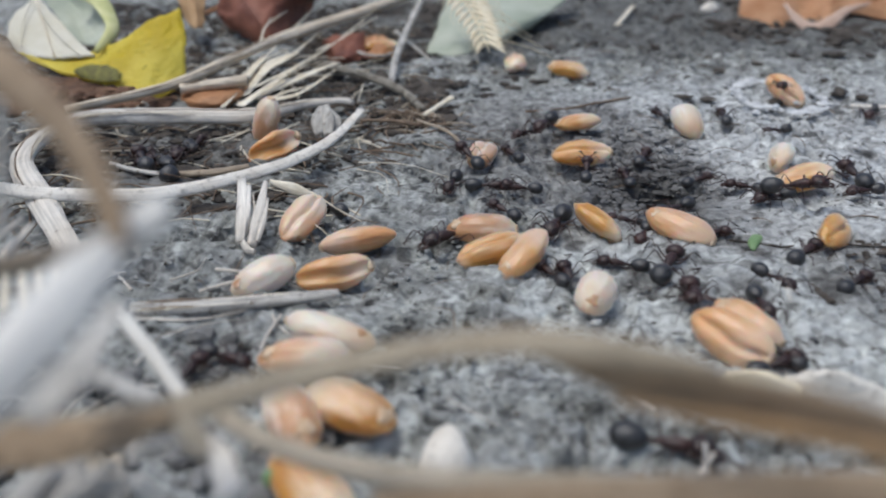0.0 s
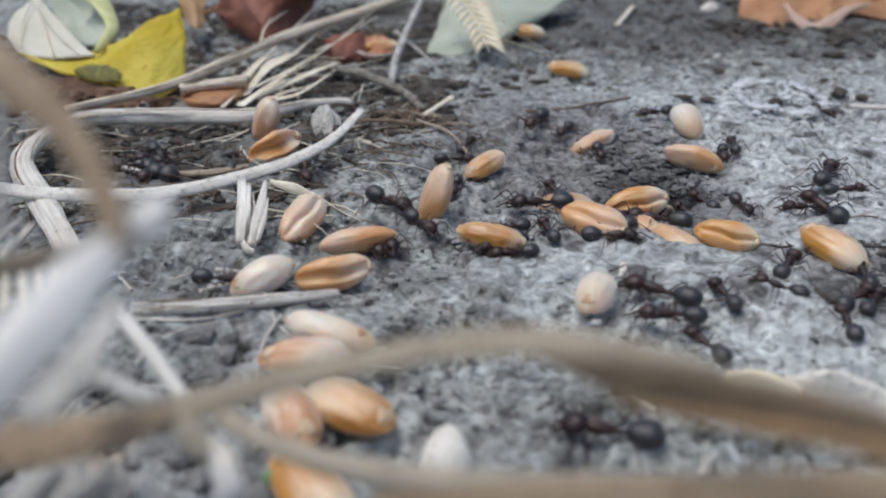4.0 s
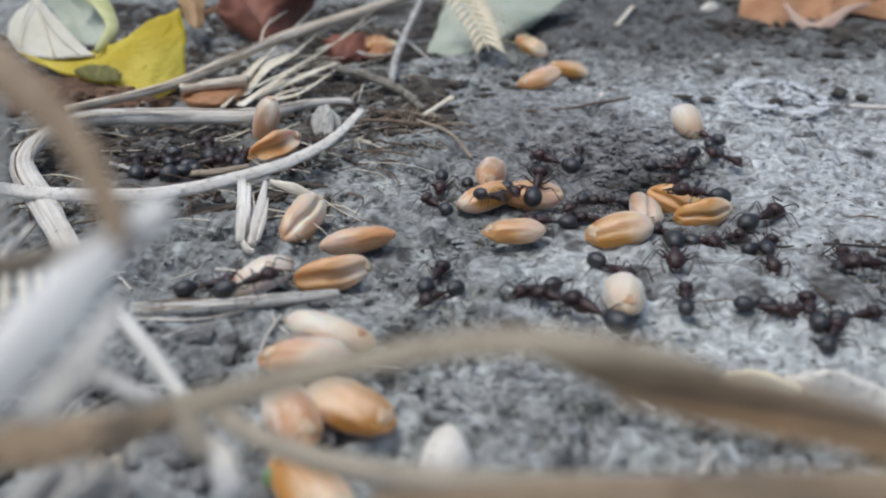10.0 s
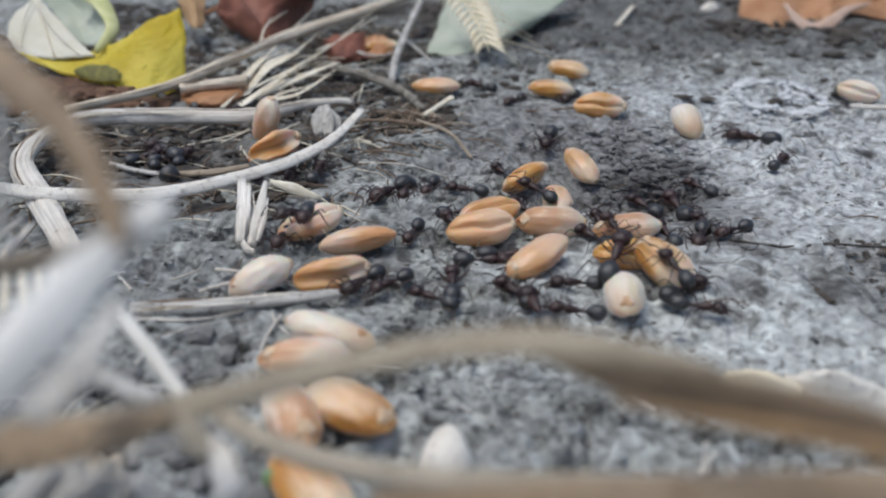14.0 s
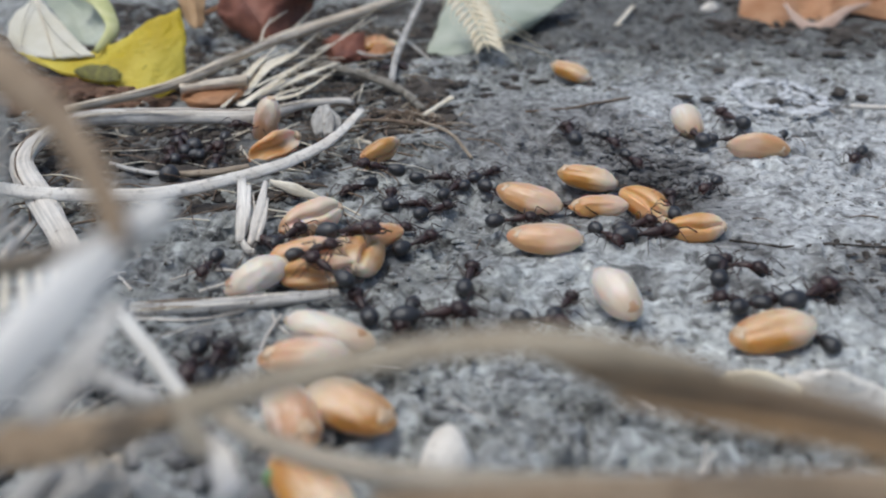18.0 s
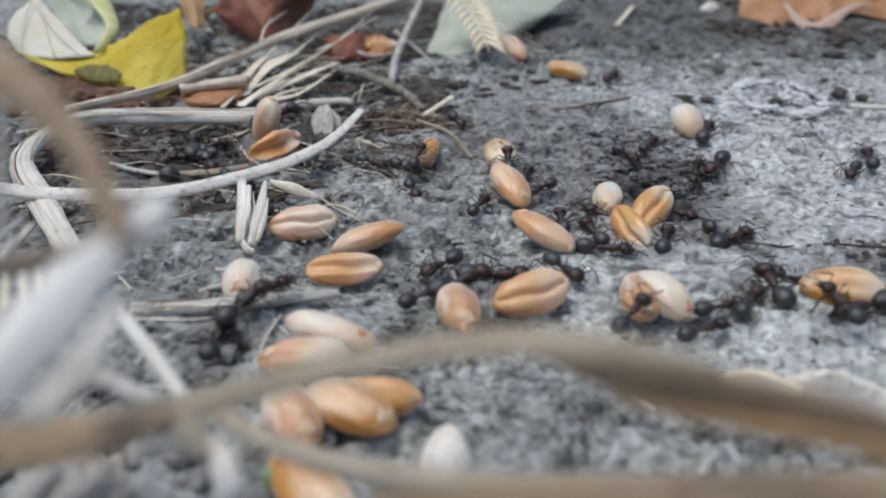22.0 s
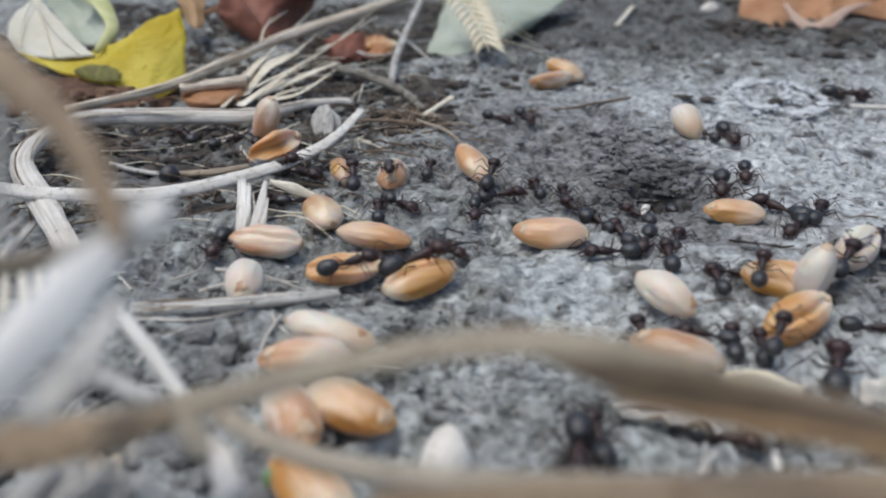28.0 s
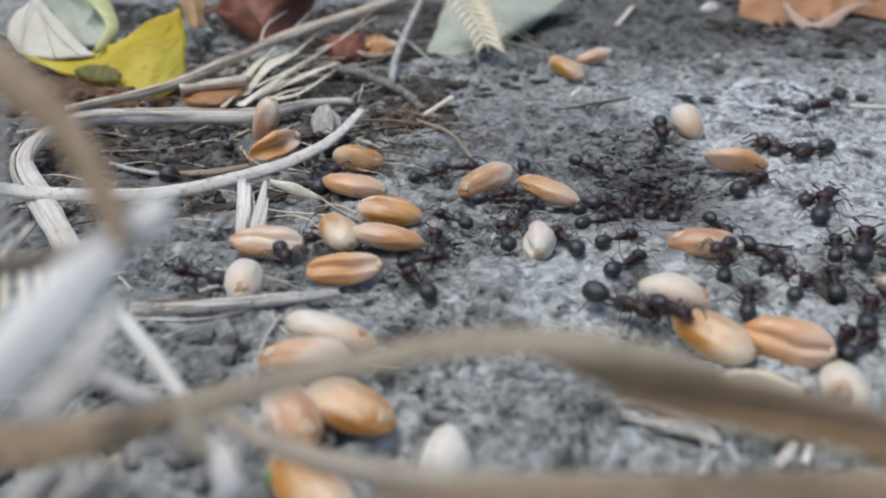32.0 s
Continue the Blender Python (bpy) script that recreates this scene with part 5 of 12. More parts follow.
# ---- ants ----
def make_ant(s, label):
    """A harvester ant, head to +x, about 6.6 mm long at s = 1; each leg turns about its hip."""
    e = new("ant")
    part("gaster", ball("gaster", (2.1 * s, 1.62 * s, 1.5 * s), BLACK, lambda x, y, z: (x, y * (1 - 0.15 * x), z * (1 - 0.12 * x)), 12, 16), e, "glossy black gaster").location = Vector((-2.0, 0, 0.16)) * s * MM
    part("petiole", ball("petiole", (0.75 * s, 0.36 * s, 0.5 * s), BROWN, lambda x, y, z: (x, y, z * (0.55 + 0.45 * abs(x) ** 0.7)), 8, 10), e).location = Vector((-0.75, 0, 0.02)) * s * MM
    part("thorax", ball("thorax", (2.0 * s, 0.82 * s, 0.92 * s), BROWN, lambda x, y, z: (x, y * (1 + 0.25 * x), z * (0.85 + 0.22 * x + (0.10 if 0.1 < x < 0.7 else 0))), 12, 14), e, "dark red-brown thorax").location = Vector((0.35, 0, 0.05)) * s * MM
    head = part("head", ball("head", (1.6 * s, 1.5 * s, 1.15 * s), BROWN, lambda x, y, z: (x, y * (1 - 0.10 * x), z * (1 - 0.15 * x)), 12, 16), e, "large dark blunt head")
    head.matrix_basis = pose(1.85 * s * MM, 0, 0.02 * s * MM, 0, 22, 0)
    bits = []
    for d in (1, -1):
        bits.append(part("mandible", sweep("mandible", [(2.35 * s, d * 0.38 * s, -0.25 * s), (2.75 * s, d * 0.36 * s, -0.4 * s), (2.95 * s, d * 0.05 * s, -0.5 * s)], [0.3 * s, 0.26 * s, 0.06 * s], 0.2 * s, BROWN, n=6, sides=6, wobble=0), head))
        feel = [0.11 * s, 0.12 * s, 0.12 * s, 0.14 * s, 0.16 * s]
        bits.append(part("antenna", sweep("antenna", [(2.3 * s, d * 0.35 * s, 0.25 * s), (2.65 * s, d * 0.95 * s, 0.6 * s), (2.9 * s, d * 1.15 * s, 0.55 * s), (3.5 * s, d * 1.0 * s, 0.1 * s), (3.95 * s, d * 0.8 * s, -0.2 * s)], feel, feel, LEGM, n=12, sides=5, wobble=0), head, "elbowed antenna"))
        bits.append(part("eye", ball("eye", (0.3 * s, 0.16 * s, 0.26 * s), BLACK, None, 6, 8), head))
        bits[-1].location = Vector((1.95 * s, d * 0.66 * s, 0.22 * s)) * MM
    for o in bits:
        o.matrix_parent_inverse = head.matrix_basis.inverted()
    for k, (hx, fwd, reach) in enumerate(((0.95, 0.95, 0.92), (0.4, 0.1, 0.92), (-0.1, -0.85, 1.1))):
        for d in (1, -1):
            kx, ky = fwd * reach, d * 1.0 * reach
            lg = part("leg", sweep("leg", [(0, 0, 0), (kx * 0.45 * s, ky * 0.5 * s, 0.12 * s), (kx * 0.95 * s, ky * 1.15 * s, 0.62 * s), (kx * 1.35 * s, ky * 1.7 * s, -0.05 * s), (kx * 1.65 * s, ky * 2.05 * s, -0.62 * s), (kx * 2.05 * s, ky * 2.3 * s, -0.7 * s)],
                                   [0.15 * s, 0.15 * s, 0.09 * s, 0.075 * s, 0.045 * s, 0.03 * s], [0.15 * s, 0.15 * s, 0.09 * s, 0.075 * s, 0.045 * s, 0.03 * s], LEGM, n=16, sides=6, wobble=0), e)
            lg.location = Vector((hx, d * 0.3, -0.25)) * s * MM
            lg["swing"] = d * (1 if k != 1 else -1)
    return tagged(e, label, "ant", "ants foraging for grain")


BREEDS = [make_ant(0.86, "black harvester ant with reddish-brown thorax on soil"), make_ant(0.76, "small dark brown harvester ant on soil"), make_ant(1.06, "large black big-headed harvester ant on soil")]
ants = list(BREEDS)
for q in range(76):
    ants.append(copy_thing(BREEDS[(0, 1, 1, 0, 2, 1)[q % 6]], Matrix()))
movers = [grain((SMALL, GOLD, PLUMP)[q % 3], 0, 60, 0) for q in range(12)] + [grain((PALE, CREAMY)[q % 2], 0, 60, 0) for q in range(7)]


# ---- movement ----
def steps(rows, k):
    """Rows with extra ones in between where the turn is wide."""
    out = [rows[0]]
    for a, b in zip(rows, rows[1:]):
        n = max(1, math.ceil(max(abs(b[i] - a[i]) for i in k) / 70))
        out += [[p + (q - p) * i / n for p, q in zip(a, b)] for i in range(1, n + 1)]
    return out


def haul(rows, over=0):
    """Poses of a grain that is dragged: seconds, x, y, height, yaw, pitch; over: how far it lies on its side."""
    return [(t, pose(x * MM, y * MM, (z - 0.27 + float(rise(x, y))) * MM, over + 20 * math.sin(x * 0.7 + t * 0.5), pitch, yaw)) for t, x, y, z, yaw, pitch in steps(rows, (4, 5))]


def crawl(ant, rows):
    """Poses of an ant: seconds, x, y, height, heading; its legs swing in two tripods by the way it makes."""
    rows = steps(rows, (4,))
    legs = [o for o in ant.children if o.name.split(".")[0] == "leg"]
    size = abs(legs[0].location.y) / (0.3 * MM)
    beat, way, i = [], 0.0, 0
    t, phase = 0.0, (ants.index(ant) * 1.7) % 6.28
    while t <= 32.001:
        while i < len(rows) - 2 and rows[i + 1][0] <= t:
            i += 1
        a, b = rows[i], rows[i + 1]
        speed = (math.hypot(b[1] - a[1], b[2] - a[2]) + abs(b[4] - a[4]) / 45) / max(0.1, b[0] - a[0])
        beat.append((t, phase, min(1, 0.25 + speed / 5)))
        phase += min(1.9, (0.8 + speed) * 0.25 / 3.4 * 6.28)
        t += 0.25
    for lg in legs:
        d, x, y, z = lg["swing"], *lg.location
        sgn = 1 if y > 0 else -1
        walk(lg, [(q, pose(x, y, z, 8 * sgn * amp * max(0, math.cos(p) * d * sgn), 0, 20 * amp * math.sin(p) * d)) for q, p, amp in beat])
    return [(q, pose(x * MM, y * MM, (z * size if z < 1 else z) * MM + float(rise(x, y)) * MM, 0, -4 + (-12 if z > 2 else 0), h)) for q, x, y, z, h in rows]


def motions():
    walk(movers[0], haul([(0, 15.4, 93.5, 1.4, 5.9, -6.7), (1, 8.6, 80.3, 1.3, 76.6, 0), (2, 3.1, 80.6, 2.4, 0, -85), (3, 3.5, 81.9, 1.7, 56, -20.4), (6, 6.6, 76.9, 1.5, 20, -11.7), (7, 8.9, 77.9, 1.6, 30.6, -16.3), (8, 11.2, 74.2, 1.4, 0.6, -3.1), (9, 10.6, 71.5, 1.5, 17.9, -11.3), (10, 6, 65.3, 1.4, 2.6, -2.9), (11, 6.3, 65.3, 1.4, 8.2, -5.6), (12, 8.6, 66.5, 1.4, 1.3, -2.9), (13, 13.2, 75, 1.4, -17.5, 6.1), (14, 10.5, 72.2, 1.3, -85.8, 0), (17, 15.8, 74.2, 1.7, -53.2, 18.9), (18, 14.1, 70.8, 1.4, -1, -3), (19, 9.5, 64.2, 1.4, -10.8, 2.8), (20, 10.4, 71.5, 1.7, 41, -18.4), (21, 16.5, 83.3, 1.3, -6.7, 0), (22, 20.8, 77.1, 1.2, 0, 0), (23, 20.8, 77.1, 1.2, 0, 0), (24, 21.7, 69.6, 1.4, -21.9, 6), (25, 20.8, 77.1, 1.2, 0, 0), (28, 26.2, 69.9, 1.3, -12.3, 0), (29, 20.8, 77.1, 1.2, 0, 0), (30, 21.6, 68.9, 1.5, -33.4, 11.3), (31, 24.3, 47.2, 1.4, -27.9, 4.9), (32, 34.1, 29.3, 1.2, 0, 0)], 0))
    walk(movers[1], haul([(0, 14.7, 85, 1.4, -0.1, -3.3), (1, 21.6, 76.4, 1.6, 30.8, -18.1), (2, 19.8, 73.5, 1.5, 14, -11.6), (3, 17.7, 72.2, 1.5, 14.7, -11.5), (6, 18, 72.2, 1.4, 3.1, -6), (7, 14.8, 68.9, 1.4, 4.2, -5.9), (8, 22.6, 78.2, 1.2, 0, 0), (9, 22.6, 78.2, 1.2, 0, 0), (10, 22.4, 74.2, 1.5, -33.1, 11.7), (11, 26.8, 84.5, 1.7, 35.4, -20.4), (12, 23.2, 87.2, 1.5, -32, 12.6), (13, 20.2, 90.7, 1.5, -30.6, 12.7), (14, 19.2, 100.9, 1.3, -6.5, 0), (17, 22.6, 78.2, 1.2, 0, 0), (18, 18.9, 71.5, 1.6, -43.4, 15.8), (19, 18.4, 68.3, 1.3, -9.1, 0), (20, 22.6, 78.2, 1.2, 0, 0), (21, 22.6, 78.2, 1.2, 0, 0), (22, 19, 70.8, 1.6, 54.2, -18.2), (23, 22.9, 64.8, 1.6, 22.8, -15.2), (24, 33, 56.2, 1.3, 59.6, 0), (25, 32.5, 56.2, 1.3, 55.7, 0), (28, 24.4, 50.4, 1.6, 30.5, -15.4), (29, 24.8, 50.4, 1.3, 79, 0), (30, 22.4, 46.5, 1.3, 164.6, 0), (31, 25.4, 42.4, 1.3, 233.9, 0), (32, 36, 56.1, 1.2, 180, 0)], -140))
    walk(movers[2], haul([(0, 34.7, 76.4, 1.5, 8.3, -12.2), (1, 25.5, 78.7, 1.6, 23.7, -16.7), (2, 33.3, 77.9, 1.7, -59.9, 20), (3, 32.5, 61.5, 1.7, -68.4, 18.5), (6, 30.8, 63.7, 1.4, -9.7, -3), (7, 32.9, 71.5, 1.7, -72.3, 20), (8, 36.3, 96.3, 1.5, 4.9, -10.2), (9, 21.9, 79.2, 1.2, 0, 0), (10, 14.9, 65.3, 1.5, 9.5, -8.4), (11, 20.3, 68.9, 1.3, -9.9, 0), (12, 17.1, 66.5, 1.7, 48.9, -18.2), (13, 19.7, 65.3, 1.5, -33.1, 11), (14, 17.3, 59, 1.6, -55.8, 16.5), (17, 19.5, 50.8, 1.4, 4.6, -7.3), (18, 22.2, 48.9, 1.5, 8.4, -9.4), (19, 24.9, 47.2, 1.6, 29.3, -14.8), (20, 25.3, 55, 2.4, 0, 70), (21, 26.3, 51.6, 1.4, -21.9, 2.6), (22, 29.6, 55.3, 1.4, -11.1, -2.8), (23, 19.8, 46.8, 1.4, -25.2, 4.7), (24, 19.9, 45.5, 1.3, -14.2, 0), (25, 20.7, 58, 1.3, -11.8, 0), (28, 25.7, 56.7, 1.4, -20.4, 2.8), (29, 23.1, 58.5, 1.3, -12.9, 0), (30, 15.4, 62, 1.4, 3.1, -5.5), (31, 20.1, 51.6, 1.5, -35.8, 9.6), (32, 18.1, 48.6, 1.5, -41, 10.9)], 20))
    walk(movers[3], haul([(0, 33.1, 64.8, 1.3, 52.8, 0), (1, 24.7, 72.9, 1.6, 29, -17.8), (2, 21.6, 55.8, 1.5, -35.7, 10.1), (3, 22.6, 59, 1.5, -29.8, 8.1), (6, 25.1, 71.5, 1.4, -0.1, -6.1), (7, 23.5, 65.3, 1.4, -17.6, 2.9), (8, 21.8, 65.9, 1.4, -16.7, 2.9), (9, 23.1, 72.9, 1.7, -56.6, 18.9), (10, 23.3, 69.6, 1.5, 6.2, -8.8), (11, 22.8, 67.1, 1.4, 0.2, -5.9), (12, 23.3, 67.9, 1.3, -11.4, 0), (13, 21.2, 77.8, 1.2, 0, 0), (14, 14.8, 61, 1.3, -8.2, 0), (17, 23.1, 67.3, 1.5, 11.6, -11.2), (18, 21.6, 66.1, 1.4, 0.7, -5.8), (19, 18.1, 64.4, 1.4, -3.6, -2.9), (20, 12.6, 68.9, 1.3, -6.2, 0), (21, 21.4, 63.7, 1.6, -62.9, 18.1), (22, 16, 65.9, 1.6, -65.7, 18.1), (23, 15, 67.1, 1.6, -53.6, 17.8), (24, 19.5, 63.7, 1.3, -10.2, 0), (25, 13.1, 62, 1.6, -41.7, 14.5), (28, 21.2, 77.8, 1.2, 0, 0), (29, 13.7, 66.5, 1.6, -64.5, 18.1), (30, 10.7, 67.7, 1.3, -90.6, 0), (31, 14.2, 71.5, 1.5, -29.8, 11.4), (32, 21.2, 77.8, 1.2, 0, 0)], -120))
    walk(movers[4], haul([(0, 6.4, 60.5, 1.6, 53.9, -16.5), (1, 7.6, 75, 1.4, 8, -6.1), (2, -2.3, 70.9, 2.4, 0, -85), (3, -1.7, 70.9, 2.4, 0, -90), (6, 1.6, 71.5, 1.7, 51, -18.8), (7, 1.7, 76.4, 1.4, -12.3, 6.1), (8, 3.5, 80.3, 1.5, 21.5, -11.9), (9, 10.5, 119.4, 1.7, -49, 22.8), (10, 13, 112.7, 1.6, 19, -13.7), (11, 11.7, 104.6, 1.3, 74.6, 0), (12, 10, 91.1, 1.3, 73.5, 0), (13, 9.6, 88.1, 1.3, 73.3, 0), (14, -1, 109.9, 1.3, 0.3, 0), (17, 2.3, 90.1, 1.7, -46.9, 20.5), (18, 7.9, 72.2, 1.5, -21, 8.8), (19, 9.3, 71.5, 1.3, -4.5, 0), (20, 3.6, 75.8, 2.4, 0, -75), (21, 7.9, 72.9, 1.6, 30.8, -15.7), (22, 6.5, 75, 1.7, 113.8, -18.5), (23, 6.7, 73.5, 1.7, 130.9, -18.6), (24, 8.3, 71.5, 1.3, 176, 0), (25, 8.1, 72.2, 1.7, 222.2, 18.4), (28, 3.2, 80.3, 1.7, 301.1, 20.2), (29, 2.9, 78.7, 1.3, 277.4, 0), (30, 2.6, 81.1, 1.3, 279.5, 0), (31, 5.8, 76.4, 1.4, 351.7, 3.1), (32, 9.9, 74.2, 1.5, 332.4, 11.5)], 0))
    walk(movers[5], haul([(0, 3.9, 61.5, 1.5, 20.8, -10.3), (1, 3.1, 62.6, 1.5, 21.3, -10.4), (2, 3.1, 64.2, 1.4, 4.1, -2.8), (3, 3.2, 64.4, 1.4, -7.5, 2.8), (6, 5.7, 64, 1.6, -54.8, 17.5), (7, 3.6, 70.8, 1.6, -135.8, 18.2), (8, 3.5, 73.5, 1.3, -105, 0), (9, 3.7, 72.9, 1.7, -124.3, 19), (10, 4.2, 72.9, 1.5, -159, 11.4), (11, 4.3, 73.5, 1.3, -105.6, 0), (12, 2, 78.7, 1.3, -103.1, 0), (13, 5, 77.2, 1.6, -147.7, 16.2), (14, 4.1, 68.9, 1.5, -159, 11), (17, -1.7, 58.3, 2.4, -180, 90), (18, -6.3, 61, 1.3, -98.4, 0), (19, -12.4, 63.5, 2.4, -180, 80), (20, -6.4, 50.8, 1.5, -152.7, 9), (21, -5.2, 50, 1.4, -164.9, 4.7), (22, -4.2, 41.8, 1.3, -176.6, 0), (23, -3.4, 41.8, 1.4, -165.7, 4), (24, -10.5, 46.5, 2.4, -180, 85), (25, -14.8, 44.9, 1.3, -169.1, 0), (28, -1.7, 56.7, 1.5, -156, 9.8), (29, 5.3, 61, 1.3, -109.2, 0), (30, -0.2, 68.7, 1.4, -191.4, -5.8), (31, -4, 68.9, 1.6, -206.8, -13.3), (32, -4.7, 69.6, 1.4, -189.2, -5.8)], 170))
    walk(movers[6], haul([(0, 13.2, 66.5, 1.6, -47, 16.6), (1, 13.6, 68.9, 1.4, -18.2, 5.9), (2, 7.8, 74.2, 1.7, 42.4, -18.7), (3, 14.8, 73.5, 1.4, 4.7, -6.1), (6, 21.5, 78.5, 1.2, 0, 0), (7, 16.2, 73.5, 1.4, -1.7, -3.1), (8, 21.5, 78.5, 1.2, 0, 0), (9, 21.5, 78.5, 1.2, 0, 0), (10, 21.5, 78.5, 1.2, 0, 0), (11, 16.4, 76.4, 1.6, 27.2, -16.3), (12, 6.8, 71.5, 1.5, 19.8, -11.3), (13, 8.4, 75, 1.5, -26.8, 11.6), (14, 8, 77.2, 1.6, 30.9, -16.2), (17, -4.3, 71.5, 2.4, 0, -80), (18, -6.7, 83.6, 1.6, 37.3, -16.8), (19, 0.1, 82.8, 1.5, 23, -12.1), (20, -7.9, 73.5, 1.3, 83.8, 0), (21, 3.6, 76.4, 1.6, 27.1, -14), (22, -1.4, 84.5, 1.3, 87.6, 0), (23, -3.9, 87.2, 1.6, 147, -17.1), (24, -1.1, 79.5, 1.7, 232.2, 20), (25, -3.7, 74.2, 1.7, 304.2, 19.3), (28, -10.1, 79.5, 1.3, 284.5, 0), (29, -3.2, 75.7, 1.3, 260.4, 0), (30, -5.3, 80.3, 1.3, 182.3, 0), (31, -5.9, 80.3, 1.5, 159.5, -11.9), (32, -8.7, 82.8, 1.4, 172.1, -6.4)], -60))
    walk(movers[7], haul([(0, 20.4, 66.3, 1.5, -33.3, 11.1), (1, 19.7, 68.3, 1.6, -49.9, 17.1), (2, 17.7, 65.9, 1.5, -32, 11), (3, 18.8, 61.5, 1.6, -67.7, 17.3), (6, 20.8, 77.1, 1.2, 0, 0), (7, 20.8, 77.1, 1.2, 0, 0), (8, 22.9, 81.9, 1.3, -9.4, 0), (9, 22.6, 79.5, 1.3, -9.5, 0), (10, 20.8, 77.1, 1.2, 0, 0), (11, 20.8, 77.1, 1.2, 0, 0), (12, 20.1, 68.9, 1.5, -32.7, 11.3), (13, 20.8, 77.1, 1.2, 0, 0), (14, 7.4, 60, 1.6, 36, -15.4), (17, 8.5, 64, 1.3, -4.6, 0), (18, 8.5, 64, 1.3, -4.6, 0), (19, 6.9, 62, 1.6, -61.3, 16.9), (20, 8.4, 64.8, 1.5, -33.2, 12.9), (21, 8.4, 65, 1.6, -38.9, 14.8), (22, 8.4, 64.8, 1.6, -38.9, 14.7), (23, 8.4, 65, 1.6, -38.9, 14.8), (24, 9, 65.9, 1.4, 6.8, -5.7), (25, 8.7, 65.9, 1.3, -4.5, 0), (28, 9.1, 65, 1.3, -4.8, 0), (29, 5.6, 70.2, 1.3, -2.8, 0), (30, -4.5, 74.2, 1.5, 19.3, -8.9), (31, -8.1, 76.6, 2.4, 0, 80), (32, -8.6, 75.7, 1.4, -7.6, 6.1)], 0))
    walk(movers[8], haul([(0, 19.2, 48.1, 1.5, -41.8, 10.9), (1, 14.8, 65.9, 1.6, 38.4, -17.6), (2, 14.7, 67.1, 1.3, 64.6, 0), (3, 12.5, 66.5, 1.4, -17.9, 5.7), (6, 14.7, 69.6, 1.5, -30.2, 11.2), (7, 12.7, 68.3, 1.5, 16.7, -11.1), (8, 16.2, 72.2, 1.5, 9.7, -8.8), (9, 16.4, 70.8, 1.3, 69, 0), (10, 8.2, 73.5, 1.3, -3.8, 0), (11, 8.3, 62.4, 2.4, 0, -70), (12, 9.3, 61, 1.6, 29.3, -14.2), (13, 5.6, 65.8, 2.4, 0, -90), (14, 3.2, 65.9, 1.4, 9.8, -5.7), (17, -7.3, 55.8, 1.6, -35.7, 14.6), (18, -11.1, 59.5, 1.4, 17.8, -5.4), (19, -15.5, 66.5, 1.3, 99.1, 0), (20, -9.6, 68.3, 1.5, 27.8, -11), (21, -1.2, 56.7, 1.4, 6.5, -2.6), (22, 6.4, 54, 1.5, 18.9, -9.5), (23, 8.3, 41.6, 1.3, -6.8, 0), (24, 11.6, 37.6, 1.3, -10.3, 0), (25, 9.8, 37.9, 1.5, -54.7, 10.3), (28, -0.9, 26.1, 1.2, 0, 0), (28.3, 18, 25, 1.2, 0, 0), (28.7, 38, 30, 1.2, 0, 0), (29.1, 38, 46, 1.2, 0, 0), (30, 17.8, 49.7, 1.5, 11.2, -9.2), (31, 21.6, 46.8, 1.6, 31.1, -14.3), (32, 22.9, 47.9, 1.3, -21.1, 2.5)], -140))
    walk(movers[9], haul([(0, 20.9, 49.8, 1.6, -48.2, 12.9), (1, 23.9, 51.2, 1.5, -38, 9.7), (2, 20.9, 52.8, 1.4, -30.2, 7.5), (3, 16.7, 59.5, 1.6, -66.9, 16.8), (6, 21.9, 79.2, 1.2, 0, 0), (7, 21.9, 79.2, 1.2, 0, 0), (8, 21.9, 79.2, 1.2, 0, 0), (9, 21.9, 79.2, 1.2, 0, 0), (10, 21.9, 79.2, 1.2, 0, 0), (11, 21.9, 79.2, 1.2, 0, 0), (12, 17.8, 71.5, 2.4, 0, -90), (13, 15.3, 87.7, 2.4, 0, -100), (14, 14.1, 81.1, 1.7, -63.4, 20.5), (17, 21.9, 79.2, 1.2, 0, 0), (18, 21.9, 79.2, 1.2, 0, 0), (19, 21.9, 79.2, 1.2, 0, 0), (20, 20.2, 76.4, 1.6, 25.6, -16.4), (21, 21.9, 79.2, 1.2, 0, 0), (22, 21.9, 79.2, 1.2, 0, 0), (23, 21.9, 79.2, 1.2, 0, 0), (24, 21.9, 79.2, 1.2, 0, 0), (25, 14.5, 77.9, 1.3, -6.3, 0), (28, 21.9, 79.2, 1.2, 0, 0), (29, 9.6, 64.8, 1.4, 0.7, -2.8), (30, 5.1, 65.9, 1.3, -2.7, 0), (31, 12, 66.5, 1.6, -40.6, 15), (32, 21.9, 79.2, 1.2, 0, 0)], 20))
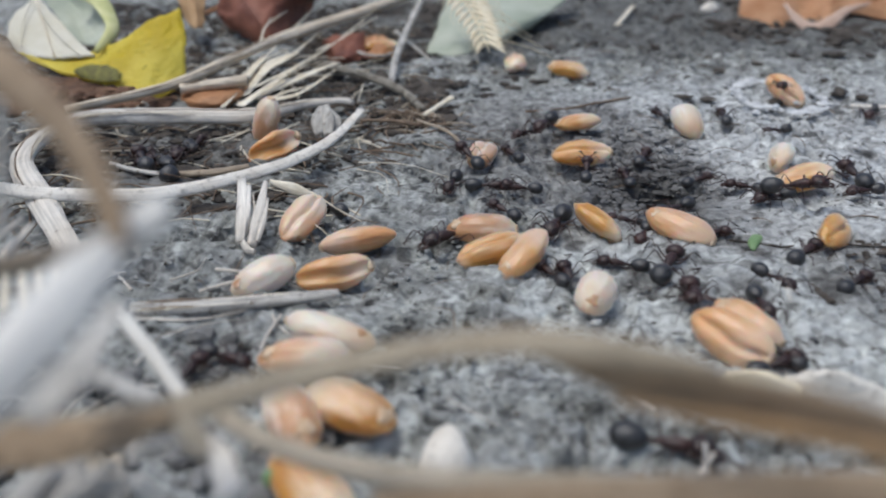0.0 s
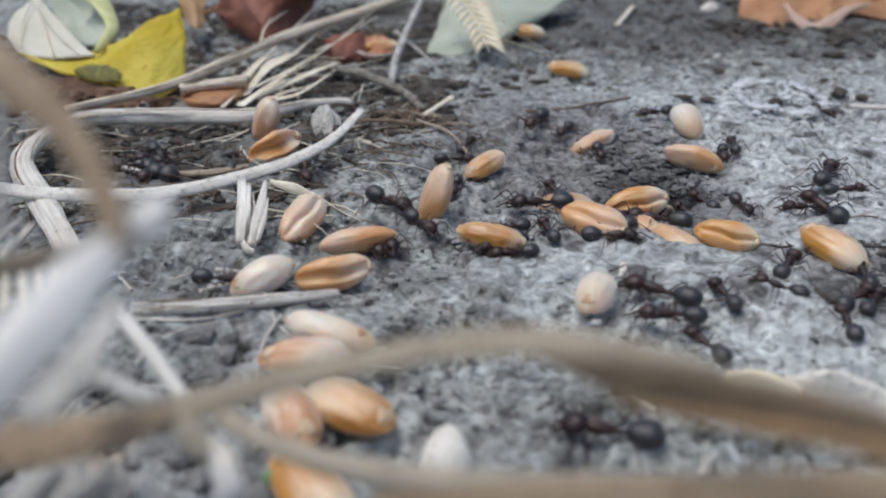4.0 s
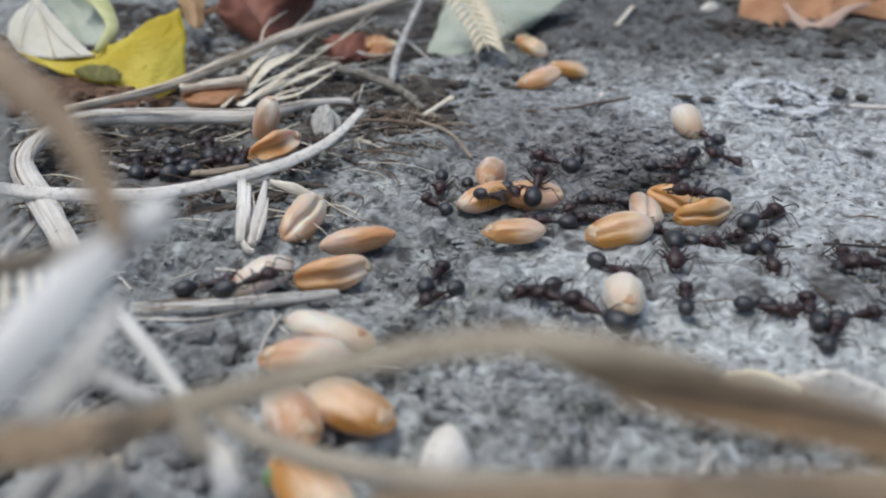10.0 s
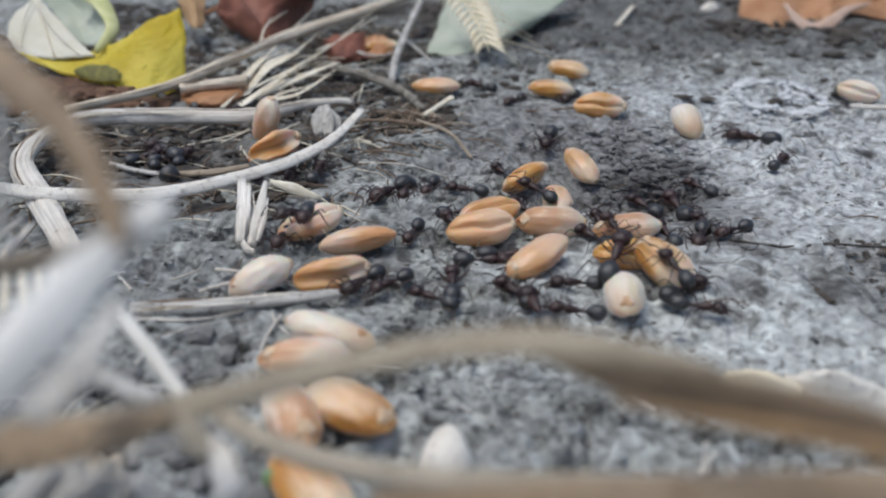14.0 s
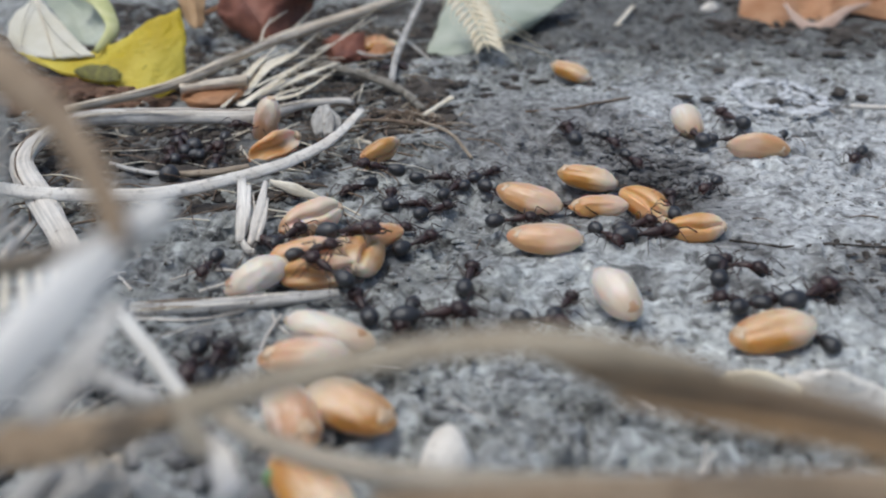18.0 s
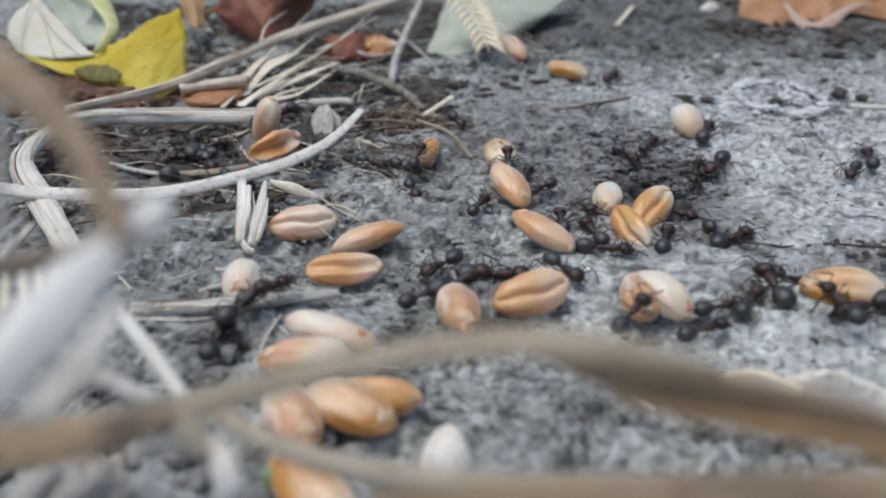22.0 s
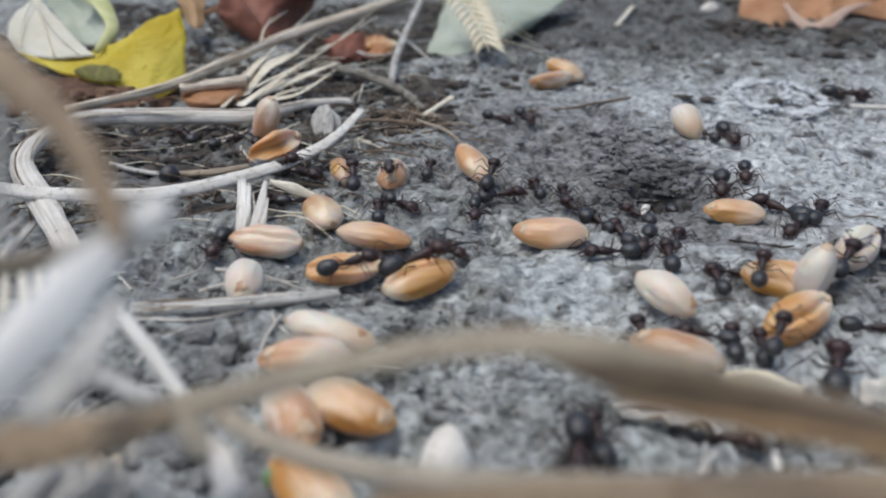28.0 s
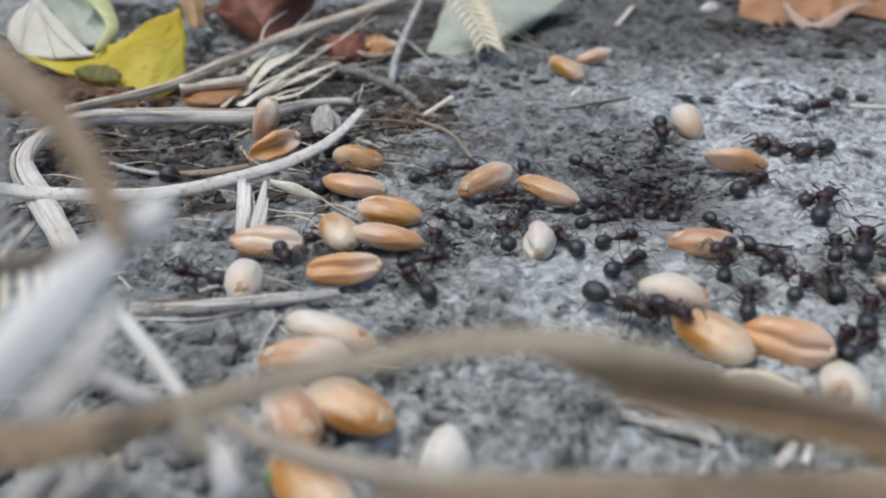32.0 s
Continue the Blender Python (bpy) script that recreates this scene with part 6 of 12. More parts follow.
    walk(movers[10], haul([(0, 44.2, 107.2, 1.7, -59.4, 22.6), (1, 36.4, 100.9, 1.7, -145.9, 22), (2, 33.6, 98.5, 1.7, -139.6, 22.7), (3, 29.9, 90.1, 1.5, -214, -12.8), (6, 23, 81.1, 1.4, -183.8, 3.2), (7, 23.6, 83.6, 1.4, -201, -6.5), (8, 25.4, 87.2, 1.4, -184, 3.3), (9, 24.9, 87.6, 1.7, -143.5, 20.6), (10, 21.2, 77.8, 1.2, -180, 0), (11, 21.2, 77.8, 1.2, -180, 0), (12, 21.2, 77.8, 1.2, -180, 0), (13, 21.2, 77.8, 1.2, -180, 0), (14, 21.2, 77.8, 1.2, -180, 0), (17, 39, 84, 1.3, -195, 0), (18, 33.9, 86.3, 1.3, -192.9, 0), (19, 27.5, 88.1, 1.4, -184.6, 3.4), (20, 21.2, 77.8, 1.2, -180, 0), (21, 21.2, 77.8, 1.2, -180, 0), (22, 21.2, 77.8, 1.2, -180, 0), (23, 21.2, 77.8, 1.2, -180, 0), (24, 21.2, 77.8, 1.2, -180, 0), (25, 21.2, 77.8, 1.2, -180, 0), (28, 21.2, 77.8, 1.2, -180, 0), (29, 21.2, 77.8, 1.2, -180, 0), (30, 14.4, 66.5, 1.6, -233.3, -17.7), (31, 21.2, 77.8, 1.2, -180, 0), (32, 30.4, 82.8, 1.4, -197.9, -3.3)], -120))
    walk(movers[11], haul([(0, 10.6, 123.7, 1.3, -92.5, 0), (1, 12.7, 130.9, 1.3, -3.3, 0), (2, 12.6, 145.5, 1.3, -3, 0), (3, 13.2, 147.8, 1.3, -3.1, 0), (6, 15.1, 130.9, 1.7, -49.9, 23.4), (7, 14, 130.9, 1.8, -61.2, 24.9), (8, 14.5, 127.2, 1.7, -49.9, 23.3), (9, 12.5, 138.9, 1.7, -37.6, 20), (10, 13.8, 132.8, 1.7, -38.1, 19.8), (11, 14.9, 130.9, 1.4, -15.4, 7.5), (12, 12.7, 122.7, 1.7, 31, -19.4), (13, 15.8, 113.3, 1.3, -4.8, 0), (14, 13.9, 107.2, 1.4, -10.2, 3.6), (17, 16.8, 83.6, 1.4, -1.1, -3.3), (18, 14.3, 78.7, 1.4, -17.7, 6.3), (19, 10.8, 75, 1.7, 41.1, -18.8), (20, 5.6, 82.8, 1.4, -13.8, 6.4), (21, 11.2, 81.1, 1.4, -16.2, 6.3), (22, 6, 84.5, 1.3, -83.1, 0), (23, -2.6, 78.7, 1.6, -138.6, 18), (24, 1.1, 70.2, 1.3, -78.1, 0), (25, -1.1, 65.8, 2.4, 0, -85), (28, -10.8, 69.6, 1.3, -68.4, 0), (29, -13.9, 68.3, 1.3, -70.3, 0), (30, -13.6, 70.2, 2.4, 0, 65), (31, -11.1, 63.5, 2.4, 0, 60), (32, -8.8, 65.3, 1.3, -68.8, 0)], 0))
    walk(movers[12], haul([(0, 4, 84, 1.3, 76.2, 0), (1, 4.9, 90.1, 1.7, 55.6, -21.5), (2, 7.6, 94.1, 1.5, 20.2, -12.8), (3, 12, 95.6, 1.7, 41.7, -21.1), (6, 22.2, 77.5, 1.2, 0, 0), (7, 22.2, 77.5, 1.2, 0, 0), (8, 22.2, 77.5, 1.2, 0, 0), (9, 20.3, 73.1, 1.4, -20.8, 6.1), (10, 18.6, 71.5, 1.3, -96.8, 0), (11, 17.9, 59, 1.4, -21.6, 5.4), (12, 22.2, 77.5, 1.2, 0, 0), (13, 22.2, 77.5, 1.2, 0, 0), (14, 22.2, 77.5, 1.2, 0, 0), (17, 22.2, 77.5, 1.2, 0, 0), (18, 22.2, 77.5, 1.2, 0, 0), (19, 14, 122, 1.3, 75.6, 0), (20, 14.9, 130.9, 1.6, 153.1, -14.3), (21, 12.8, 136.8, 1.8, 130.8, -23.7), (22, 11, 130.9, 1.8, 119.6, -24.9), (23, 11.9, 117.2, 1.3, 76.1, 0), (24, 13.9, 108.5, 1.6, 18.6, -13.5), (25, 14.1, 108.5, 1.7, 30.1, -18.7), (28, 14.6, 113.3, 1.4, 7.1, -7.2), (29, 14.1, 118.8, 1.6, -27.1, 13.9), (30, 16.9, 132.8, 1.3, -4.3, 0), (31, 18.2, 136.8, 1.4, 6.9, -7.6), (32, 22.4, 126.2, 1.6, 17, -14.2)], 170))
    walk(movers[13], haul([(0, 35.1, 82.8, 1.3, 63.8, 0), (1, 28.7, 62.6, 1.3, 61.3, 0), (2, 26.2, 60, 1.6, 108.3, -17.6), (3, 21.5, 78.5, 1.2, 180, 0), (6, 21.5, 78.5, 1.2, 180, 0), (7, 21.5, 78.5, 1.2, 180, 0), (8, 21.5, 78.5, 1.2, 180, 0), (9, 21.5, 78.5, 1.2, 180, 0), (10, 21.5, 78.5, 1.2, 180, 0), (11, 21.5, 78.5, 1.2, 180, 0), (12, 22.3, 77.2, 1.7, 233.6, 19.4), (13, 26.8, 94.1, 1.5, 187.7, 10), (14, 21.5, 78.5, 1.2, 180, 0), (17, 21.5, 78.5, 1.2, 180, 0), (18, 21.5, 78.5, 1.2, 180, 0), (19, 21.5, 78.5, 1.2, 180, 0), (20, 21.5, 78.5, 1.2, 180, 0), (21, 15.7, 67.1, 1.4, 160.6, -5.8), (22, 15.5, 73.5, 1.3, 81.8, 0), (23, 21.5, 78.5, 1.2, 0, 0), (24, 14.8, 68.9, 1.3, -89.4, 0), (25, 22.1, 67.1, 1.6, -45.4, 15.4), (28, 27.4, 55, 2.4, 0, -80), (29, 20.6, 48.2, 1.3, -13.9, 0), (30, 24.4, 48.2, 1.5, -39.1, 9.4), (31, 27.6, 47.9, 1.3, -120, 0), (32, 24.4, 42.4, 1.3, -103, 0)], -60))
    walk(movers[14], haul([(0, 3.4, 66.1, 1.3, -1.8, 0), (1, 3.8, 67.1, 1.3, 80.5, 0), (2, 4.9, 75, 1.7, 43.8, -18.8), (3, 6.5, 74.5, 1.4, 2.8, -3.1), (6, 20.8, 77.1, 1.2, 0, 0), (7, 20.8, 77.1, 1.2, 0, 0), (8, 20.8, 77.1, 1.2, 0, 0), (9, 20.8, 77.1, 1.2, 0, 0), (10, 20.8, 77.1, 1.2, 0, 0), (11, 20.8, 77.1, 1.2, 0, 0), (12, 20.8, 77.1, 1.2, 0, 0), (13, 20.8, 77.1, 1.2, 0, 0), (14, 15.7, 65.9, 1.4, 3.4, -5.7), (17, 20.8, 77.1, 1.2, 0, 0), (18, 20.8, 77.1, 1.2, 0, 0), (19, 20.8, 77.1, 1.2, 0, 0), (20, 20.8, 77.1, 1.2, 0, 0), (21, 12.2, 60.5, 1.3, 71.9, 0), (22, 14.5, 54, 1.3, 79.8, 0), (23, 17.4, 49.7, 2.4, 0, -80), (24, 10.2, 49.3, 1.6, -53, 14), (25, 20.7, 46.8, 1.6, -66.1, 14.4), (28, 15.3, 46.8, 1.4, -22.4, 4.6), (29, 15.1, 47.2, 1.5, -33.6, 8.8), (30, 15, 46.8, 1.3, -10.6, 0), (31, 15.1, 48.2, 1.3, -10.4, 0), (32, 21.7, 63.1, 1.3, -11.4, 0)], 0))
    walk(movers[15], haul([(0, 69.6, 96.5, 1.2, 0, 0), (1, 69.6, 96.5, 1.2, 0, 0), (2, 69.6, 96.5, 1.2, 0, 0), (3, 69.6, 96.5, 1.2, 0, 0), (6, 69.6, 96.5, 1.2, 0, 0), (7, 53.5, 102.1, 1.4, -5.1, -7.2), (8, 77.7, 111.4, 1.2, 0, 0), (9, 77.7, 111.4, 1.2, 0, 0), (10, 77.7, 111.4, 1.2, 0, 0), (11, 77.7, 111.4, 1.2, 0, 0), (12, 77.7, 111.4, 1.2, 0, 0), (13, 77.7, 111.4, 1.2, 0, 0), (14, 54.3, 108.5, 1.4, -27.4, 7.3), (17, 81.3, 117.9, 1.2, 0, 0), (18, 81.3, 117.9, 1.2, 0, 0), (19, 81.3, 117.9, 1.2, 0, 0), (20, 81.3, 117.9, 1.2, 0, 0), (21, 81.3, 117.9, 1.2, 0, 0), (22, 81.3, 117.9, 1.2, 0, 0), (23, 81.3, 117.9, 1.2, 0, 0), (24, 81.3, 117.9, 1.2, 0, 0), (25, 81.3, 117.9, 1.2, 0, 0), (28, 81.3, 117.9, 1.2, 0, 0), (29, 81.3, 117.9, 1.2, 0, 0), (30, 51.8, 99.7, 1.4, -28, 7.2), (31, 41.6, 85, 1.3, -15.6, 0), (32, 68.4, 94.3, 1.2, 0, 0)], -140))
    walk(movers[16], haul([(0, 21.9, 79.2, 1.2, 0, 0), (1, 21.9, 79.2, 1.2, 0, 0), (2, 21.9, 79.2, 1.2, 0, 0), (3, 21.9, 79.2, 1.2, 0, 0), (6, 21.9, 79.2, 1.2, 0, 0), (7, 5.7, 64.8, 1.3, 80.8, 0), (8, 5.8, 65.3, 1.3, 80.7, 0), (9, 5.6, 64.8, 1.3, 82.9, 0), (10, 4.8, 78.7, 1.3, 74.9, 0), (11, 7.5, 75.1, 2.4, 0, -75), (12, 5.4, 78.7, 1.3, -2.3, 0), (13, 9.2, 65.3, 1.5, -27.8, 10.8), (14, 9.4, 67.1, 1.3, -4.8, 0), (17, 21.9, 79.2, 1.2, 0, 0), (18, 21.9, 79.2, 1.2, 0, 0), (19, 21.9, 79.2, 1.2, 0, 0), (20, 13.7, 51.3, 1.5, -43.5, 12.7), (21, 10.2, 39.9, 1.5, 25.9, -9.9), (22, 1.2, 52.4, 1.3, 98.9, 0), (23, -3.8, 53.3, 2.4, 180, 100), (24, -3.6, 64.1, 2.4, 180, 90), (25, -2.9, 83.6, 1.7, 135.2, -19.8), (28, -5, 78.7, 1.3, 86.2, 0), (29, -10.3, 81.1, 1.3, 93.7, 0), (30, -8.1, 79.5, 1.4, 15, -6.3), (31, 2.7, 73.5, 1.7, -47.3, 18.5), (32, 4.1, 76.4, 1.6, 26.9, -14)], 20))
    walk(movers[17], haul([(0, 65.3, 54.3, 1.2, 0, 0), (1, 65.3, 54.3, 1.2, 0, 0), (2, 65.3, 54.3, 1.2, 0, 0), (3, 65.3, 54.3, 1.2, 0, 0), (6, 65.3, 54.3, 1.2, 0, 0), (7, 65.3, 54.3, 1.2, 0, 0), (8, 65.3, 54.3, 1.2, 0, 0), (9, 65.3, 54.3, 1.2, 0, 0), (10, 65.3, 54.3, 1.2, 0, 0), (11, 65.3, 54.3, 1.2, 0, 0), (12, 65.3, 54.3, 1.2, 0, 0), (13, 65.3, 54.3, 1.2, 0, 0), (14, 65.3, 54.3, 1.2, 0, 0), (17, 65.3, 54.3, 1.2, 0, 0), (18, 65.3, 54.3, 1.2, 0, 0), (19, 65.3, 54.3, 1.2, 0, 0), (20, 65.3, 54.3, 1.2, 0, 0), (21, 65.3, 54.3, 1.2, 0, 0), (22, 65.3, 54.3, 1.2, 0, 0), (23, 65.3, 54.3, 1.2, 0, 0), (24, 65.3, 54.3, 1.2, 0, 0), (25, 65.3, 54.3, 1.2, 0, 0), (28, 33.2, 61, 1.7, 40.4, -18.4), (29, 27.1, 65.9, 1.6, -47.9, 15.5), (30, 7.4, 64.2, 1.3, -110.2, 0), (31, 8, 63.1, 1.3, -101.5, 0), (32, 7.9, 63.7, 1.3, -92.8, 0)], -120))
    walk(movers[18], haul([(0, -51.8, 61, 1.2, 0, 0), (1, -51.8, 61, 1.2, 0, 0), (2, -51.8, 61, 1.2, 0, 0), (3, -51.8, 61, 1.2, 0, 0), (6, -51.8, 61, 1.2, 0, 0), (7, -51.8, 61, 1.2, 0, 0), (8, -51.8, 61, 1.2, 0, 0), (9, -51.8, 61, 1.2, 0, 0), (10, -51.8, 61, 1.2, 0, 0), (11, -51.8, 61, 1.2, 0, 0), (12, -51.8, 61, 1.2, 0, 0), (13, -51.8, 61, 1.2, 0, 0), (14, -51.8, 61, 1.2, 0, 0), (17, -51.8, 61, 1.2, 0, 0), (18, -51.8, 61, 1.2, 0, 0), (19, -51.8, 61, 1.2, 0, 0), (20, -51.8, 61, 1.2, 0, 0), (21, -51.8, 61, 1.2, 0, 0), (22, -51.8, 61, 1.2, 0, 0), (23, -51.8, 61, 1.2, 0, 0), (24, -51.8, 61, 1.2, 0, 0), (25, -51.8, 61, 1.2, 0, 0), (28, -51.8, 61, 1.2, 0, 0), (29, -51.8, 61, 1.2, 0, 0), (30, -51.8, 61, 1.2, 0, 0), (31, -51.8, 61, 1.2, 0, 0), (32, -51.8, 61, 1.2, 0, 0)], 0))
    walk(settled['d'], haul([(0, -12.3, 67.6, 1.5, 63.7, -18.2), (10, -12.3, 67.6, 1.5, 63.7, -18.2), (11, -12, 67.3, 1.4, 29.1, -11), (13, -12.1, 67.3, 1.5, 34.9, -13.2), (14, -11.5, 67, 1.4, 28.9, -10.9), (17, -11.8, 67.9, 1.4, 28.9, -11), (18, -11.6, 67.9, 1.4, 28.8, -11), (20, -11.7, 66.7, 1.4, 28.9, -10.9), (21, -12.1, 66.5, 1.4, 29.2, -10.9), (22, -12.2, 67, 1.3, 11.9, -2.9), (23, -12.2, 66.7, 1.3, 17.7, -5.7), (24, -13.9, 65.6, 1.4, -10.1, 8.4), (25, -14, 64.6, 1.4, -9.9, 8.3), (28, -14.6, 63.1, 1.3, -1.4, 4.5), (32, -14.5, 62.8, 1.3, 0.9, 3.4)], -150))
    walk(settled['e'], haul([(0, -7, 63.3, 1.3, 193, 4.4), (14, -7, 63.3, 1.3, 193, 4.4), (17, -6.1, 63.9, 1.4, 200.5, 8.2), (18, -6.3, 63.3, 1.4, 200.6, 8.1), (22, -6.2, 63.6, 1.4, 204, 9.6), (25, -6.1, 63.9, 1.4, 204, 9.6), (28, -5.7, 64.2, 1.3, 171.6, -5.6), (31, -5.4, 63.9, 1.3, 169.1, -6.6), (32, -4.7, 63.9, 1.3, 171, -5.5)], 20))
    walk(settled['f'], haul([(0, -8.4, 57.5, 1.3, 16.5, -5.2), (14, -8.6, 57.3, 1.3, 16.6, -5.2), (17, -8.8, 57.1, 1.3, 16.7, -5.2), (18, -9.7, 57.5, 1.3, 11.5, -2.6), (19, -7.9, 58.8, 1.2, 1.1, 1.6), (20, -7.8, 58.4, 1.2, 6.9, -1.1), (32, -7.8, 58.4, 1.2, 9.2, -2.1)], -125))
    walk(settled['i'], haul([(0, -13.6, 56.6, 1.4, 36.9, -11.9), (17, -13.8, 56.6, 1.4, 37, -11.9), (18, -14.1, 56.6, 1.4, 37.1, -11.9), (19, -16.3, 56.8, 1.5, 55.6, -16), (20, -15.3, 56.4, 1.2, 95.7, 0), (32, -15, 56.4, 1.2, 100.3, 0)], 0))
    walk(settled['j'], haul([(0, 11.3, 54.6, 1.2, 68.5, 0), (6, 11.3, 54.6, 1.2, 68.5, 0), (7, 13.4, 54.5, 1.2, 85.9, 0), (14, 13.4, 54.5, 1.2, 85.9, 0), (17, 12.8, 54.2, 1.5, 114.5, -15.2), (18, 12.8, 54.2, 1.5, 114.5, -15.2), (19, 12.8, 54.2, 1.5, 114.5, -15.2), (20, 15.8, 53.8, 1.5, 126.5, -15.1), (25, 16.3, 54.2, 1.5, 129.7, -14.6), (29, 16.4, 54.2, 1.5, 133.1, -13.9), (30, 16.3, 54.6, 1.5, 133.3, -14), (31, 16.7, 54, 1.3, 152.4, -7.5), (32, 17.1, 54.6, 1.3, 158.1, -5.2)], 0))
    walk(settled['k'], haul([(0, 17.7, 119.2, 1.3, -16.6, 7.3), (12, 17.7, 119.2, 1.3, -16.6, 7.3), (14, 17.8, 119.8, 1.3, -16.6, 7.3), (17, 19.1, 119.2, 1.2, -5.5, 0), (18, 17.9, 117.6, 1.5, -28.2, 13.8), (19, 17.7, 119.2, 1.3, -16.6, 7.3), (27, 17.2, 118.5, 1.5, -28, 13.9), (30, 17.1, 118.5, 1.6, -50.9, 22.8), (31, 17.2, 118.5, 1.6, -51, 22.8), (32, 17.5, 119.2, 1.6, -39.5, 19.2)], 0))
    walk(green_bit, haul([(0, 26.5, 64.6, 0.6, 63.6, 0), (1, 23, 59.4, 0.6, -24.2, 5.5), (2, 16.5, 59, 0.6, 2.1, -5.3), (3, 10.6, 63.3, 0.6, 17.3, -10.4), (3.5, 11.6, 66.9, 0.6, 17.1, -10.8), (5, 21.9, 78.2, 0.6, 0, 0), (32, 21.9, 78.2, 0.6, 0, 0)]))
    walk(settled['l'], haul([(0, 33, 46, 1.4, 60, 0), (29.4, 33, 46, 1.4, 60, 0), (30, 26.8, 40.6, 1.7, 60, 70), (30.5, 24.6, 40.6, 1.7, 60, 70), (31, 24.5, 40.7, 1.7, 60, 70), (31.5, 24.0, 40.9, 1.7, 60, 70), (32, 23.4, 41.0, 1.7, 60, 70)]))
    walk(white_flake, [(0, pose(0.02129, 0.04279, 0.0002, 0, 0, 0)), (25.6, pose(0.02129, 0.04279, 0.0002, 0, 0, 0)), (27.6, pose(0.02389, 0.04279, 0.0002, 0, 0, -6)), (28, pose(0.02549, 0.04249, 0.0002, 0, 0, -20)), (29, pose(0.02549, 0.04249, 0.0002, 0, 0, -20)), (29.4, pose(0.02649, 0.04249, 0.0002, 0, 0, -20)), (30, pose(0.03079, 0.04279, 0.0002, 0, 0, -20)), (32, pose(0.03079, 0.04279, 0.0002, 0, 0, -20))])
    walk(pale_chip, [(0, pose(0.01149, 0.04223, 0.00040, 0, 0, 0)), (25.4, pose(0.01149, 0.04223, 0.00040, 0, 0, 0)), (27.8, pose(0.01716, 0.03726, 0.00040, 0, 0, -40)), (28.5, pose(0.02058, 0.03774, 0.00040, 0, 0, -62)), (32, pose(0.02058, 0.03774, 0.00040, 0, 0, -62))])
    walk(pale_sliver, [(0, pose(0.01422, 0.03170, 0.00030, 0, 0, 0)), (27.8, pose(0.01422, 0.03170, 0.00030, 0, 0, 0)), (28.5, pose(0.01579, 0.03587, 0.00030, 0, 0, 0)), (29, pose(0.01830, 0.03623, 0.00030, 0, 0, -22)), (32, pose(0.01830, 0.03623, 0.00030, 0, 0, -22))])
    walk(chaff, haul([(0, 30.7, 38.5, 0.6, -23.1, 0), (26, 30.7, 38.5, 0.6, -23.1, 0), (28, 13.1, 40.2, 0.6, -16.9, 0), (29, 12.9, 39.9, 0.6, 0.5, 0), (30, 12.9, 40.1, 0.7, -24, 0), (31, 12.9, 39.9, 0.7, -24, 0), (32, 13.0, 39.8, 0.7, -24, 0)]))
    walk(white_bit, haul([(0, 26.2, 56.6, 0.6, -100.5, 0), (1, 53.6, 134, 0.6, -147.1, 23.9), (2, 38.2, 126.6, 0.6, -190.1, 0), (3, 14.1, 78.7, 0.6, -103.8, 0), (6, 15.3, 52.8, 0.6, -108.6, 0), (7, 9.8, 54.4, 0.6, -57.9, 15.2), (8, 10.4, 54, 0.6, -64, 14.7), (9, 5.8, 53.2, 0.6, -61.2, 14.2), (10, 20.6, 107.5, 0.6, -106.5, 0), (11, 24.7, 96.3, 0.6, -154.1, 17.9), (12, 21.2, 92.2, 0.6, -92.8, 0), (13, 19.2, 71.2, 0.6, -117.6, 0), (14, 17, 68, 0.6, -90.9, 0), (17, 21.9, 78.2, 0.6, -180, 0), (23, 21.9, 78.2, 0.6, -180, 0), (24, 26.4, 96.3, 0.6, -212.2, -13), (25, 21, 84.7, 0.6, -294.8, 0), (28, 19.1, 73.2, 0.6, -296.9, 0), (29, 17.4, 108.3, 0.6, -319.5, -22), (30, 17.4, 108.3, 0.6, -319.5, -22), (31, 17.4, 108.3, 0.6, -319.5, -22), (32, 17.4, 108.3, 0.6, -319.5, -22)]))
    walk(ants[0], crawl(ants[0], [(0, -24.1, 111.1, 0.9, 157.9), (1, -23.4, 105.8, 0.9, 45.6), (2, -21.5, 107.1, 0.9, -90.6), (3, -21.5, 103.3, 0.9, -51.3), (4, -12.9, 93.4, 0.9, -47.3), (5, -6, 86.4, 0.9, -52.9), (6, -1.3, 78.1, 0.9, 119.3), (7, -2.2, 79.6, 0.9, 1.6), (8, -0.2, 88.2, 0.9, 77.2), (9, 0.4, 89.2, 0.9, -92.9), (10, -0.2, 77.3, 0.9, -92.9), (11, -0.2, 78.1, 0.9, 84.9), (12, 0.4, 84.6, 0.9, 180), (13, -3.8, 84.6, 0.9, 205), (14, -12.8, 80.4, 0.9, 84.1), (15, -12, 84.3, 0.9, 81.4), (16, -12.1, 84.6, 0.9, 90.3), (17, -12, 88.2, 0.9, -62.2), (18, -6.2, 77.4, 2.4, -175.4), (19, -1.7, 81.4, 2.4, -251.4), (20, -3.9, 88.2, 0.9, -255.6), (21, -6.3, 97.4, 0.9, -198), (22, -9.8, 98.5, 0.9, -64.9), (23, -3.8, 85.8, 2.4, 98.5), (24, -8, 114, 0.9, 82.3), (25, -4.1, 142.7, 0.9, -17.1), (26, -1.1, 139.1, 0.9, -16.7), (27, 6.3, 139.5, 0.9, -3.9), (28, 9.7, 138.4, 0.9, -110.1), (29, -3.1, 103.3, 0.9, -90.8), (30, -3.3, 88.2, 0.9, 61.5), (31, 9.1, 111.1, 0.9, -91.5), (32, 8.3, 80.4, 0.9, -91.5)]))
